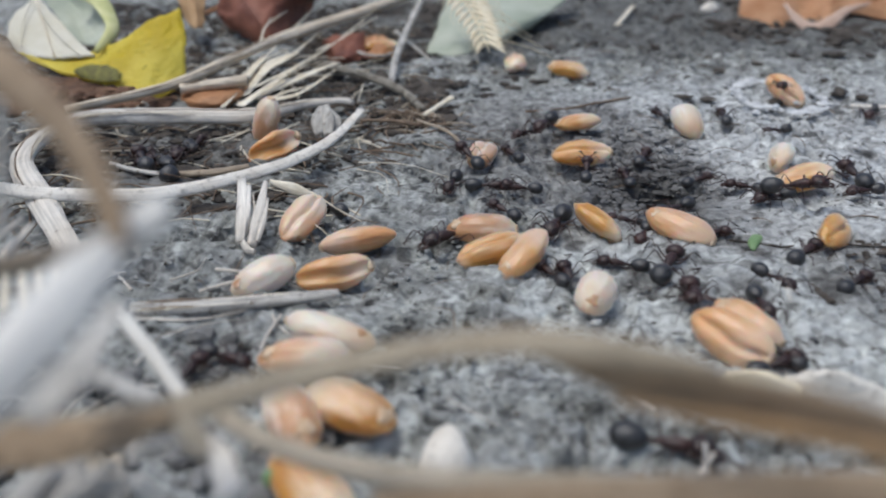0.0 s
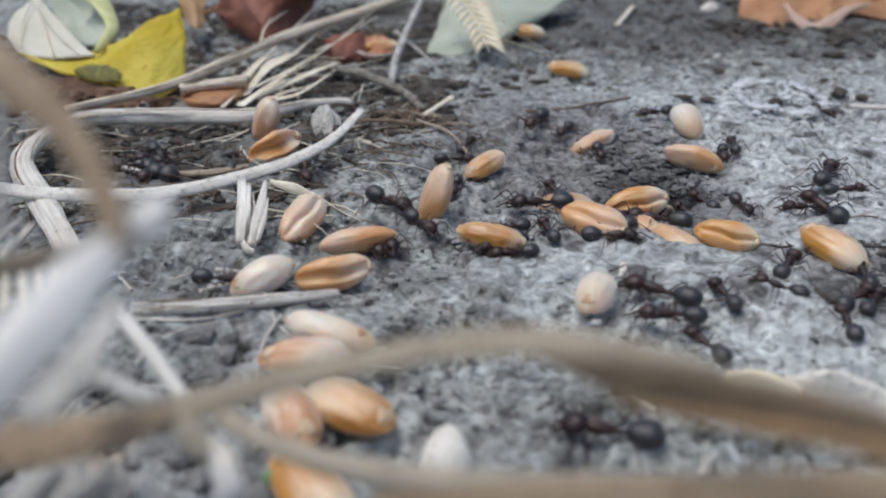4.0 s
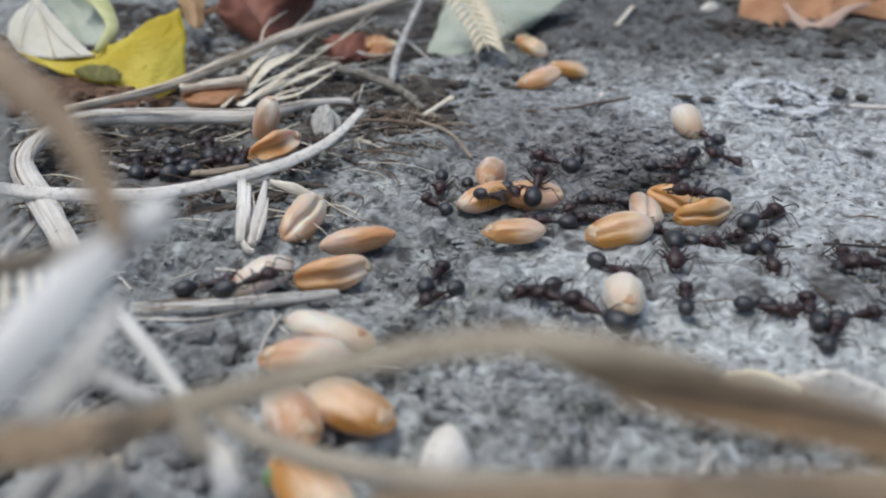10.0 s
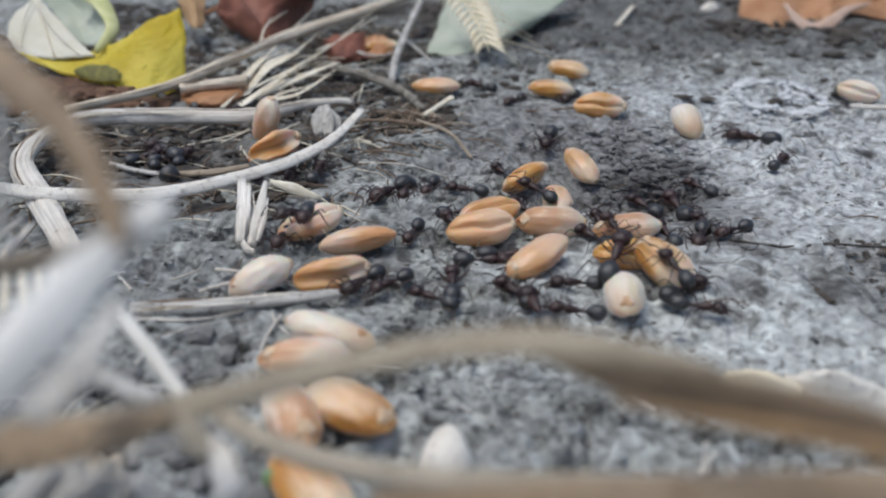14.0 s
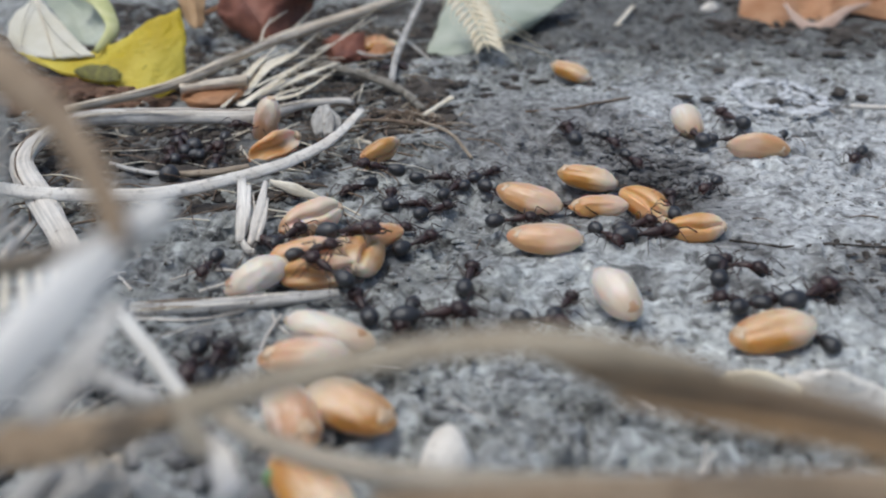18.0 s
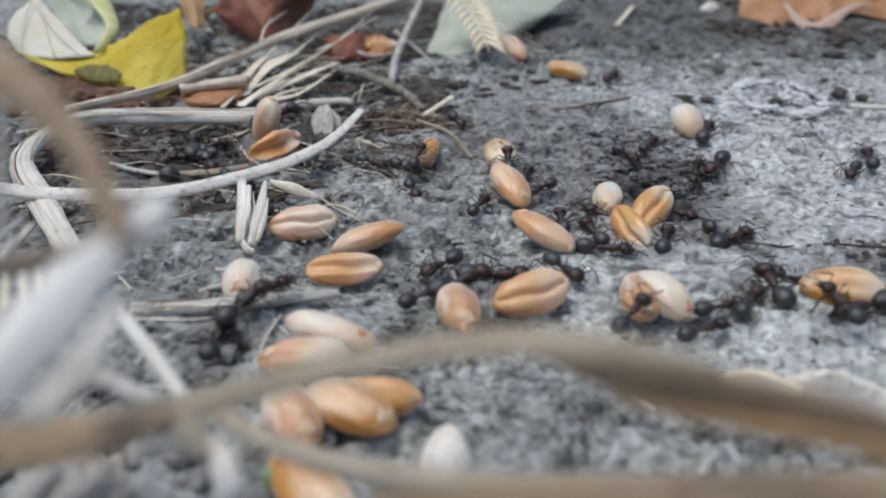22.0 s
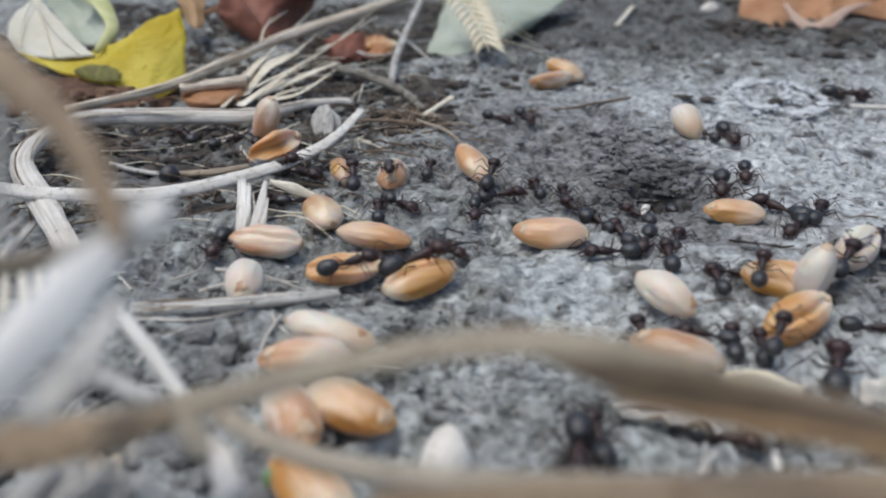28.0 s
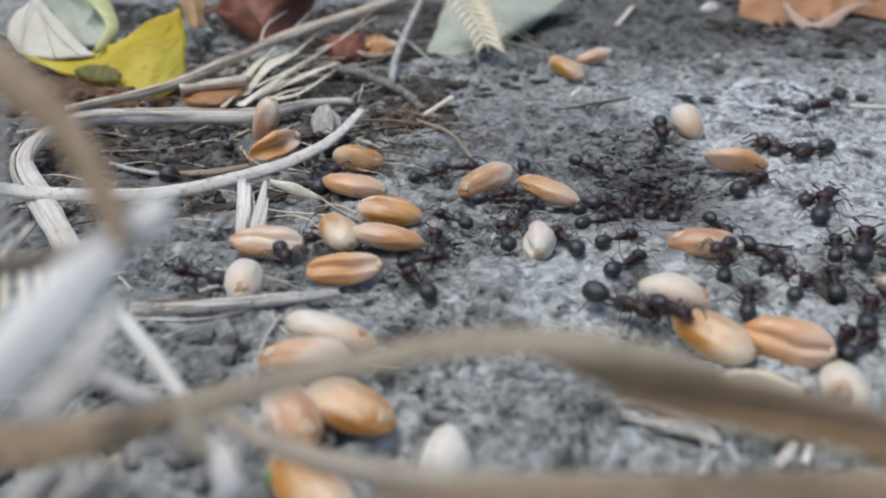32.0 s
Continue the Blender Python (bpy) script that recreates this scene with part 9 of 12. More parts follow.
    walk(ants[28], crawl(ants[28], [(0, 25.7, 57.8, 0.9, 297.6), (1, 26.8, 58.2, 0.9, 265), (2, 26.4, 53.8, 0.9, 206.7), (3, 23.1, 52.2, 0.9, 126), (4, 21, 55.4, 0.9, 101.8), (5, 21.8, 58.7, 0.9, 127.8), (6, 17.7, 59.7, 0.9, 248.8), (7, 17.1, 58.2, 0.9, 94.2), (8, 21.2, 61.2, 0.9, 35.7), (9, 21.2, 60.2, 0.9, 33.6), (10, 26.7, 63.8, 0.9, 33.6), (11, 26.9, 64.4, 0.9, 117.3), (12, 25.7, 66.7, 0.9, -21.1), (13, 26.3, 65.5, 0.9, -21.9), (14, 23.3, 68.5, 0.9, 106.2), (15, 23.4, 69.2, 0.9, 74.4), (16, 24.3, 72.3, 0.9, 109.4), (17, 21.3, 75.1, 0.9, 260), (18, 20.4, 69.5, 2.4, 86.2), (19, 20.8, 77.1, 0.6, 86.2), (20, 20.8, 77.1, 0.6, 95.2), (21, 20.5, 81.2, 0.9, 0), (22, 26.2, 81.2, 0.9, -124.8), (23, 23.5, 77.3, 0.9, -124.8), (24, 24.1, 77.3, 0.9, -141.1), (25, 21.3, 75.1, 0.9, 0), (26, 23.9, 75.1, 0.9, 45), (27, 23.3, 77, 0.9, 180.3), (28, 23, 75.1, 0.9, 287.2), (29, 23.8, 72.3, 0.9, 231.9), (30, 16.4, 63, 2.4, 165.4), (31, 23.8, 70.4, 0.9, 282.3), (32, 24.3, 67.9, 0.9, 282.3)]))
    walk(ants[29], crawl(ants[29], [(0, 23.3, 53.8, 0.9, -88.7), (1, 22.6, 56.9, 0.9, -21.7), (2, 26.2, 49.9, 0.9, -165.7), (3, 20.5, 48.4, 0.9, -242.2), (4, 17.7, 48.4, 0.9, -244.4), (5, 17.4, 54.9, 0.9, -263.8), (6, 17, 55.1, 0.9, -272.1), (7, 13, 49.9, 0.9, -127.4), (8, 13.3, 50.2, 0.9, 11.6), (9, 18.9, 51.4, 0.9, 14.5), (10, 25, 53, 0.9, -25.3), (11, 22.3, 52.2, 0.9, -108.4), (12, 21.1, 48.4, 0.9, -144.5), (13, 20.1, 47.7, 0.9, -202.8), (14, 18.7, 53.4, 0.9, -382.1), (15, 18.7, 50.9, 0.9, -372.9), (16, 23.5, 52.3, 0.9, -347.5), (17, 22.6, 51.8, 0.9, -241.1), (18, 22.9, 53.8, 0.9, -337.2), (19, 30.1, 56.9, 0.9, -499), (20, 24.8, 52.2, 0.9, -606.2), (21, 23.8, 54.2, 0.9, -764.8), (22, 27.5, 50.9, 2.4, -609.7), (23, 25.5, 56.4, 0.9, -663.2), (24, 27.9, 60.2, 0.9, -797.1), (25, 29.3, 54.2, 2.4, -888.6), (26, 28.6, 55, 0.9, -794), (27, 29.8, 52.6, 0.9, -850.2), (28, 27.6, 53.8, 0.9, -1012.6), (29, 31.9, 62.8, 0.9, -931.6), (30, 26.5, 66.1, 0.9, -802.6), (31, 27.3, 60.2, 0.9, -802.6), (32, 27.1, 59.7, 0.9, -812.8)]))
    walk(ants[30], crawl(ants[30], [(0, 19.8, 53.8, 0.9, 159.8), (1, 20.5, 56.9, 0.9, 91.7), (2, 20.4, 59.7, 0.9, 261), (3, 18.8, 49.5, 0.9, 157.5), (4, 16.2, 52.1, 0.9, 173.8), (5, 16.6, 49.7, 0.9, 179.4), (6, 12.3, 52.2, 0.9, 157.5), (7, 11.5, 52.2, 0.9, 42.2), (8, 17.7, 57.8, 0.9, -86.1), (9, 17.8, 56.4, 0.9, 66.9), (10, 21.2, 64.4, 0.9, -18.2), (11, 22.4, 63.5, 2.4, 52.8), (12, 23.5, 65, 0.9, 231.7), (13, 20.9, 61.7, 0.9, 111.4), (14, 19.2, 66.1, 0.9, 100.3), (15, 19.9, 67, 0.9, 44), (16, 20.7, 67.5, 0.9, 117.3), (17, 18.5, 69.7, 0.9, 233), (18, 17.1, 67.9, 0.9, 389.4), (19, 19, 68.9, 2.4, 491.1), (20, 17.7, 70.4, 0.9, 345.9), (21, 18.2, 73, 0.9, 221.4), (22, 14.5, 69.7, 0.9, 133.6), (23, 11.4, 73, 0.9, 281.4), (24, 12.3, 68.5, 0.9, 193.6), (25, 16.2, 67.9, 0.9, 244.9), (26, 14.7, 64.9, 0.9, 294.5), (27, 17.5, 65, 0.9, 423.7), (28, 15.3, 66.1, 0.9, 460.4), (29, 14.3, 71.7, 0.9, 606.9), (30, 10.5, 62.8, 0.9, 759.8), (31, 16.7, 67.9, 0.9, 774.5), (32, 20.3, 73, 0.9, 774.5)]))
    walk(ants[31], crawl(ants[31], [(0, 18.7, 54.2, 0.9, 93.9), (1, 18.2, 61.7, 0.9, 7.8), (2, 22, 62.2, 0.9, -105.9), (3, 18.9, 51.4, 0.9, -229.4), (4, 16.1, 55.3, 0.9, -208.5), (5, 13.7, 54.2, 0.9, -219.6), (6, 14.2, 56.9, 0.9, -208.4), (7, 11.7, 58.2, 0.9, -344.3), (8, 16.8, 59.7, 0.9, -462.7), (9, 16.2, 56.9, 0.9, -299), (10, 18.9, 61.7, 0.9, -463.3), (11, 17.9, 57.8, 2.4, -642.9), (12, 20.1, 62.2, 0.9, -737.9), (13, 18.8, 61.3, 2.4, -644.7), (14, 22.1, 73.7, 0.9, -623.8), (15, 22.5, 76, 0.9, -626.4), (16, 21.6, 81.2, 0.9, -619.6), (17, 20.8, 85.5, 0.9, -683.1), (18, 28.3, 91.1, 0.9, -620.9), (19, 27.3, 97.4, 0.9, -603.6), (20, 21.8, 108.4, 0.9, -741.2), (21, 31.9, 104.5, 0.9, -819.3), (22, 29.8, 92.1, 0.9, -652.8), (23, 34, 102, 0.9, -476.9), (24, 29.5, 93.1, 0.9, -340.2), (25, 32.4, 94.2, 0.9, -455.1), (26, 29.9, 93.7, 0.9, -465.2), (27, 31.4, 90.7, 0.9, -408.8), (28, 32.1, 91.1, 0.9, -450.7), (29, 32, 81.2, 0.9, -324.3), (30, 33.1, 82, 0.9, -334.4), (31, 38.5, 84.6, 0.9, -221.1), (32, 36.4, 86.4, 0.9, -202.9)]))
    walk(ants[32], crawl(ants[32], [(0, 22.2, 47.4, 0.9, 119), (1, 24.5, 47.4, 0.9, 9.3), (2, 28.7, 48.1, 0.9, 130.4), (3, 26.5, 50.6, 0.9, 39.1), (4, 31.6, 54, 0.9, 50), (5, 34.7, 60.4, 0.9, 41.2), (6, 42.4, 63.5, 0.9, 39.1), (7, 42.4, 63.5, 0.9, 56), (8, 42.4, 63.5, 0.9, 224.6), (9, 27.9, 49.1, 0.9, 59.7), (10, 29.4, 51.8, 0.9, 14), (11, 31, 52.2, 0.9, -134), (12, 26.3, 47.4, 0.9, 42), (13, 40.6, 60.3, 0.9, 42), (14, 40.6, 60.3, 0.9, 213.8), (15, 33.9, 56.6, 0.9, 210.5), (16, 30.2, 54.1, 0.9, 217), (17, 24, 49.1, 0.9, 375.7), (18, 25.3, 49.5, 0.9, 475.8), (19, 23.4, 42.6, 2.4, 416.1), (20, 20.2, 48.1, 0.9, 487.1), (21, 18, 51, 0.9, 377.1), (22, 18.2, 50.2, 0.9, 383), (23, 21.8, 51.8, 0.9, 540), (24, 17, 51.8, 0.9, 378.5), (25, 26.4, 46.7, 0.9, 534.3), (26, 23.2, 44.8, 0.9, 589.7), (27, 24.8, 44.8, 0.9, 479.2), (28, 21.9, 47.1, 2.4, 420), (29, 28.3, 58.2, 0.9, 424.1), (30, 21.1, 49.5, 0.9, 307.6), (31, 23.9, 45.8, 2.4, 404.9), (32, 26.9, 48.8, 0.9, 404.9)]))
    walk(ants[33], crawl(ants[33], [(0, 21.6, 45.7, 0.9, 26.2), (1, 23, 46.4, 0.9, -26.3), (2, 26.9, 44.4, 0.9, -197.3), (3, 21.8, 46, 0.9, -167.6), (4, 12.9, 43.2, 0.9, -175.5), (5, 7.2, 44.9, 0.9, -172.6), (6, 2.2, 41.8, 0.9, -273.1), (7, 2, 56.9, 0.9, -324.3), (8, 5.2, 51.8, 0.9, -292), (9, 6.4, 51.8, 0.9, -310.6), (10, 8.5, 54.2, 0.9, -208.9), (11, 8, 56.9, 0.9, -258.5), (12, 7.1, 56.4, 0.9, -238.5), (13, 6, 58.2, 0.9, -224.1), (14, 3.4, 60.7, 0.9, -363.2), (15, 3.3, 60.8, 0.9, -230.7), (16, 1.1, 63.5, 0.9, -226.2), (17, -0.7, 65, 0.9, -141.7), (18, -2.1, 63.8, 0.9, -318), (19, 5.2, 70.4, 0.9, -405.2), (20, 10.3, 65.2, 2.4, -278.5), (21, 10.9, 69.7, 0.9, -421.7), (22, 12.9, 66.1, 0.9, -255.4), (23, 12, 69.7, 0.9, -93.5), (24, 11.6, 63.8, 0.9, -99.7), (25, 10.8, 59.3, 2.4, 46.1), (26, 9.7, 59.5, 0.9, 2.2), (27, 14, 59.4, 0.9, 34.3), (28, 13.7, 62.2, 0.9, 185.3), (29, 3.9, 61.3, 2.4, 36.8), (30, 4.3, 59.7, 0.9, 46), (31, 5.7, 61.2, 0.9, 95.2), (32, 5.3, 65.5, 0.9, 95.2)]))
    walk(ants[34], crawl(ants[34], [(0, 38.2, 93.1, 0.9, -152.5), (1, 34.3, 91.1, 0.9, -152.5), (2, 34, 91.1, 0.9, -151.2), (3, 29.6, 88.7, 2.4, -81.3), (4, 30.1, 86, 0.9, -103.4), (5, 28.6, 84.4, 0.9, -128.3), (6, 27, 82, 0.9, -95.9), (7, 26.7, 78.8, 0.9, -18.7), (8, 26.7, 82.9, 0.9, 51.6), (9, 29.5, 86.4, 0.9, 223), (10, 23.9, 81.2, 0.9, 228.3), (11, 21.5, 78.5, 0.6, 228.3), (12, 21.5, 78.5, 0.6, 237.9), (13, 16, 69.7, 0.9, 209.2), (14, 13.8, 68.5, 0.9, 92.2), (15, 15, 74.1, 0.9, 96.5), (16, 12.9, 76.2, 0.9, 101.3), (17, 13.2, 82.9, 0.9, 53.4), (18, 18.6, 90.1, 0.9, -75.7), (19, 21.5, 78.5, 0.6, -75.7), (20, 21.5, 78.5, 0.6, -82.9), (21, 21.5, 78.5, 0.6, -14.4), (22, 23.4, 78.1, 0.9, 165.6), (23, 21.5, 78.5, 0.6, 163.8), (24, 17.9, 79.6, 0.9, -16.2), (25, 21.5, 78.5, 0.6, -16.2), (28, 21.5, 78.5, 0.6, 73), (29, 24.2, 87.3, 0.9, 225.7), (30, 16.7, 79.6, 0.9, 347.5), (31, 21.5, 78.5, 0.6, 347.5), (32, 21.5, 78.5, 0.6, 322.7)]))
    walk(ants[35], crawl(ants[35], [(0, 43.2, 105.9, 2.4, -123), (1, 38.4, 98.5, 0.9, -201.3), (2, 41.4, 97.4, 0.9, -327.6), (3, 48.7, 102, 0.9, -440.7), (4, 47, 101.4, 0.9, -435), (5, 49.5, 98.9, 0.9, -425.2), (6, 49.8, 95.2, 0.9, -565.1), (7, 37.8, 100.9, 0.9, -720), (8, 46.8, 100.9, 0.9, -553.1), (9, 41.7, 102, 0.9, -688.4), (10, 30.1, 84.6, 0.9, -786.6), (11, 34.5, 74.4, 0.9, -744.9), (12, 30.5, 69.1, 0.9, -743.8), (13, 37.5, 75.1, 0.9, -746.5), (14, 34.9, 82.9, 0.9, -668.3), (15, 38, 85.4, 0.9, -665.1), (16, 39.8, 89.9, 0.9, -659.2), (17, 40.6, 90.1, 0.9, -540), (18, 37.5, 90.1, 0.9, -482.9), (19, 31.7, 81.2, 0.9, -477.2), (20, 24.8, 67.9, 0.9, -453.1), (21, 24.7, 65, 0.9, -586), (22, 23.6, 66.1, 0.9, -442.7), (23, 24.1, 61.7, 0.9, -266.3), (24, 23.9, 65.5, 0.9, -137), (25, 22.9, 64.6, 2.4, -104.6), (26, 24.6, 61.1, 0.9, -79.8), (27, 23.8, 59.9, 0.9, -135.7), (28, 21.2, 57.8, 0.9, -268.8), (29, 21, 63.8, 0.9, -292.4), (30, 11.6, 60.7, 0.9, -309.5), (31, 15.1, 65, 0.9, -309.5), (32, 14.9, 65, 0.9, -334.3)]))
    walk(ants[36], crawl(ants[36], [(0, 52.7, 100.9, 0.9, -124.6), (1, 48.8, 95.2, 0.9, -113.9), (2, 44.9, 86.4, 0.9, -49.8), (3, 55.6, 73.7, 0.9, -49.8), (6, 55.6, 73.7, 0.9, -54.3), (7, 55.6, 73.7, 0.9, -50.1), (8, 55.6, 73.7, 0.9, -30.6), (9, 55.6, 73.7, 0.9, -10.5), (10, 55.6, 73.7, 0.9, -7.5), (11, 55.6, 73.7, 0.9, 7.9), (12, 55.6, 73.7, 0.9, 9.3), (13, 55.6, 73.7, 0.9, -10.9), (14, 55.6, 73.7, 0.9, -14.1), (17, 55.6, 73.7, 0.9, -4.2), (18, 55.6, 73.7, 0.9, 8.6), (19, 55.6, 73.7, 0.9, 17.4), (20, 55.6, 73.7, 0.9, -7.4), (21, 55.6, 73.7, 0.9, 137.6), (22, 44.6, 83.7, 0.9, 75.7), (23, 48.1, 97.4, 0.9, 205.8), (24, 33.1, 90.1, 0.9, 159.9), (25, 33.7, 91.1, 0.9, 253.8), (26, 33.6, 89.9, 0.9, 240), (27, 30.2, 85, 0.9, 252.6), (28, 30.6, 80.4, 0.9, 253.8), (29, 29.8, 79.6, 0.9, 386.7), (30, 31.1, 82, 0.9, 370.8), (31, 35.5, 82.9, 0.9, 453.1), (32, 35.2, 87.3, 0.9, 453.1)]))
    walk(ants[37], crawl(ants[37], [(0, 32.4, 72.2, 2.4, -24.2), (1, 31.8, 75.8, 0.9, -202.8), (2, 33.5, 74.4, 0.9, -95.6), (3, 32.8, 67.3, 0.9, 76.9), (4, 34.3, 70.5, 0.9, 104.8), (5, 31.8, 71, 0.9, 187.8), (6, 33.5, 70.4, 0.9, 90.3), (7, 33.5, 77.3, 0.9, 256.5), (8, 32.4, 73, 0.9, 180), (9, 28.2, 73, 0.9, 189.8), (10, 23.6, 72.2, 2.4, 189.8), (11, 24, 73, 0.9, 83.9), (12, 25.1, 83.7, 0.9, 0), (13, 27.5, 83.7, 0.9, -150.1), (14, 34.3, 90.1, 0.9, -197.2), (15, 31.2, 92.7, 0.9, -201.5), (16, 27.7, 92.7, 0.9, -169.9), (17, 27.9, 92.1, 0.9, -320.5), (18, 34.3, 97.4, 0.9, -249.5), (19, 32.6, 102, 0.9, -228.6), (20, 30.4, 104.5, 0.9, -370.4), (21, 37.2, 103.3, 0.9, -473.2), (22, 28.4, 82.9, 0.9, -482.5), (23, 25.4, 78.1, 0.9, -650.6), (24, 27.5, 83.7, 0.9, -825.6), (25, 25.5, 76.6, 0.9, -684.3), (26, 24.8, 76.4, 0.9, -622.8), (27, 25.2, 79.1, 0.9, -689.4), (28, 27.6, 78.1, 0.9, -826.5), (29, 26.1, 73, 0.9, -838.7), (30, 22.5, 66.4, 2.4, -962.3), (31, 25.6, 73, 0.9, -1036.7), (32, 30.1, 77.3, 0.9, -1036.7)]))
    walk(ants[38], crawl(ants[38], [(0, 23.1, 66.1, 0.9, 12.6), (1, 25.7, 66.7, 0.9, -92.7), (2, 25.4, 60.8, 2.4, -70.7), (3, 26.6, 57.3, 0.9, 102), (4, 25.5, 56.5, 0.9, 141.3), (5, 24.3, 59.2, 0.9, 98.5), (6, 25.2, 58.2, 0.9, 70.9), (7, 19.7, 50.2, 0.9, 78.7), (8, 21.2, 58.7, 0.9, -94.5), (9, 20.5, 49.5, 0.9, -270), (10, 26.7, 49.5, 0.9, -303.1), (11, 26.1, 54.7, 0.9, -319.7), (12, 24.3, 48.8, 0.9, -151.9), (13, 21, 47, 0.9, 9.6), (14, 40.4, 50.3, 0.9, 9.6), (17, 40.4, 50.3, 0.9, 2.3), (18, 40.4, 50.3, 0.9, -160.5), (19, 25.8, 45.1, 2.4, -260.8), (20, 25.3, 48.4, 0.9, -244.3), (21, 20.7, 52.2, 0.9, -312.4), (22, 22.6, 54.2, 0.9, -306.3), (23, 24.5, 56.9, 0.9, -300), (24, 26.2, 59.7, 0.9, -244.4), (25, 26.1, 62.8, 0.9, -108.8), (26, 25.8, 62, 0.9, -128.1), (27, 22.9, 58.7, 0.9, -108), (28, 23.9, 56.4, 2.4, 67.1), (29, 26.2, 61.9, 2.4, 165.3), (30, 18.7, 63.8, 0.9, -5.2), (31, 24.6, 63.3, 0.9, -127.1), (32, 22, 59.8, 2.4, -127.1)]))
    walk(ants[39], crawl(ants[39], [(0, -10.8, 71.7, 0.9, 145.4), (1, -22.2, 54.7, 0.9, 236.2), (2, -22.4, 53.8, 0.9, 107.2), (3, -29.9, 78.1, 0.9, 161), (4, -29.4, 78.7, 0.9, 278.1), (5, -29.5, 75.1, 0.9, 258.4), (6, -29.8, 76.9, 0.9, 195.4), (7, -30.2, 77.2, 0.9, 151.9), (8, -29.5, 77.3, 0.9, 131.8), (9, -28.7, 77.8, 0.9, 152.2), (10, -27.6, 78.5, 0.9, 193.6), (11, -28, 80.1, 0.9, 224.4), (12, -29.8, 82, 0.9, 100.8), (13, -30.3, 84.6, 0.9, 89.1), (14, -30.1, 100.9, 0.9, -65.8), (15, -28.7, 97.6, 0.9, -47.5), (16, -23.9, 94.1, 0.9, -65.4), (17, -24.1, 87.7, 0.9, -82.3), (18, -24.2, 88.4, 0.9, -89.5), (19, -25.1, 86.7, 0.9, 86.6), (20, -24.6, 87.7, 0.9, 258.7), (21, -25.7, 88.6, 0.9, 269.9), (22, -25.1, 87.1, 0.9, 397.2), (23, -7, 79.6, 0.9, 274.2), (24, -6.3, 69.7, 0.9, 311.1), (25, -1.8, 64.6, 2.4, 464.9), (26, -2.6, 69.4, 0.9, 474.4), (27, -4.4, 70.4, 0.9, 473.9), (28, -3.9, 72.3, 0.9, 312.6), (29, 0.8, 67.3, 0.9, 247.1), (30, -1.1, 62.8, 0.9, 247.1), (31, -0.7, 63.3, 0.9, 90.6), (32, -0.7, 63.8, 0.9, 87.2)]))
    walk(ants[40], crawl(ants[40], [(0, -26.8, 88.2, 0.9, 84.9), (1, -25.1, 107.1, 0.9, 57.8), (2, -24.3, 108.4, 0.9, -94.5), (3, -24.6, 104.5, 0.9, -61.1), (4, -21, 91.5, 0.9, -64.3), (5, -13.4, 81.2, 0.9, -53.6), (6, -6.4, 71.7, 0.9, 110.1), (7, -18, 103.3, 0.9, 110.1), (8, -17.3, 103.3, 0.9, -26.4), (9, 1, 94.2, 0.9, -138.7), (10, -15.5, 79.6, 0.9, -271.8), (11, -14.8, 100.9, 0.9, -252.1), (12, -17.3, 108.4, 0.9, -79.4), (13, -11.7, 78.8, 0.9, -205.3), (14, -15.1, 80.4, 0.9, -101.2), (15, -16.8, 79.9, 0.9, -76.7), (16, -14.7, 78.8, 0.9, -54.2), (17, -15.5, 78.1, 0.9, -67.7), (18, -14.6, 75.8, 0.9, -67.7), (19, -15.5, 76.6, 0.9, -33.6), (20, -18.8, 82, 0.9, -76.3), (21, -17.5, 76.6, 0.9, -76.3), (22, -16.3, 71.7, 0.9, -70.1), (23, -14.3, 66.1, 0.9, -70.1), (24, -14.5, 65.2, 2.4, -214.7), (25, -17.4, 67.3, 0.9, -345.5), (26, -16.2, 68.1, 0.9, -263.9), (27, -17.6, 68.8, 0.9, -263.4), (28, -16.7, 72.3, 0.9, -278.5), (29, -16.8, 71.7, 0.9, -346.3), (30, -11.3, 73, 0.9, -180), (31, -15.5, 73, 0.9, -69.8), (32, -11.9, 63.3, 0.9, 51.1)]))
    walk(ants[41], crawl(ants[41], [(0, -14.1, 46.4, 0.9, -27.9), (1, -12.9, 45.7, 0.9, 116.2), (2, -13.8, 47.7, 0.9, 72.2), (3, -7.2, 68.5, 0.9, -78.6), (4, -5.7, 63.4, 0.9, -67.8), (5, -4.8, 62.6, 0.9, -87.4), (6, -5.5, 60.3, 2.4, 44.1), (7, -3, 62.8, 0.9, -115.9), (8, -4.2, 60.2, 0.9, -50.8), (9, 2.6, 51.8, 0.9, 87.1), (10, -0.2, 55.1, 0.9, 221.6), (11, -3, 52.6, 0.9, 295.2), (12, 3.1, 39.6, 0.9, 457.4), (13, 1.5, 52.6, 0.9, 502.1), (14, -4, 56.9, 0.9, 586.1), (15, -9.4, 55.6, 0.9, 568.9), (16, -12.1, 52.4, 0.9, 603.6), (17, -13.8, 46.7, 0.9, 469.9), (18, -18.5, 59.7, 0.9, 622.5), (19, -19.2, 54.2, 0.9, 678.6), (20, -54.3, 67.1, 0.9, 675), (21, -21.8, 34.6, 0.9, 509.3), (22, -43.4, 47.4, 0.9, 509.3), (23, -43.4, 47.4, 0.9, 508.7), (24, -43.4, 47.4, 0.9, 525), (25, -43.4, 47.4, 0.9, 523.7), (28, -43.4, 47.4, 0.9, 542.8), (29, -43.4, 47.4, 0.9, 564.7), (30, -43.4, 47.4, 0.9, 578.2), (31, -43.4, 47.4, 0.9, 592.2), (32, -43.4, 47.4, 0.9, 567.9)]))
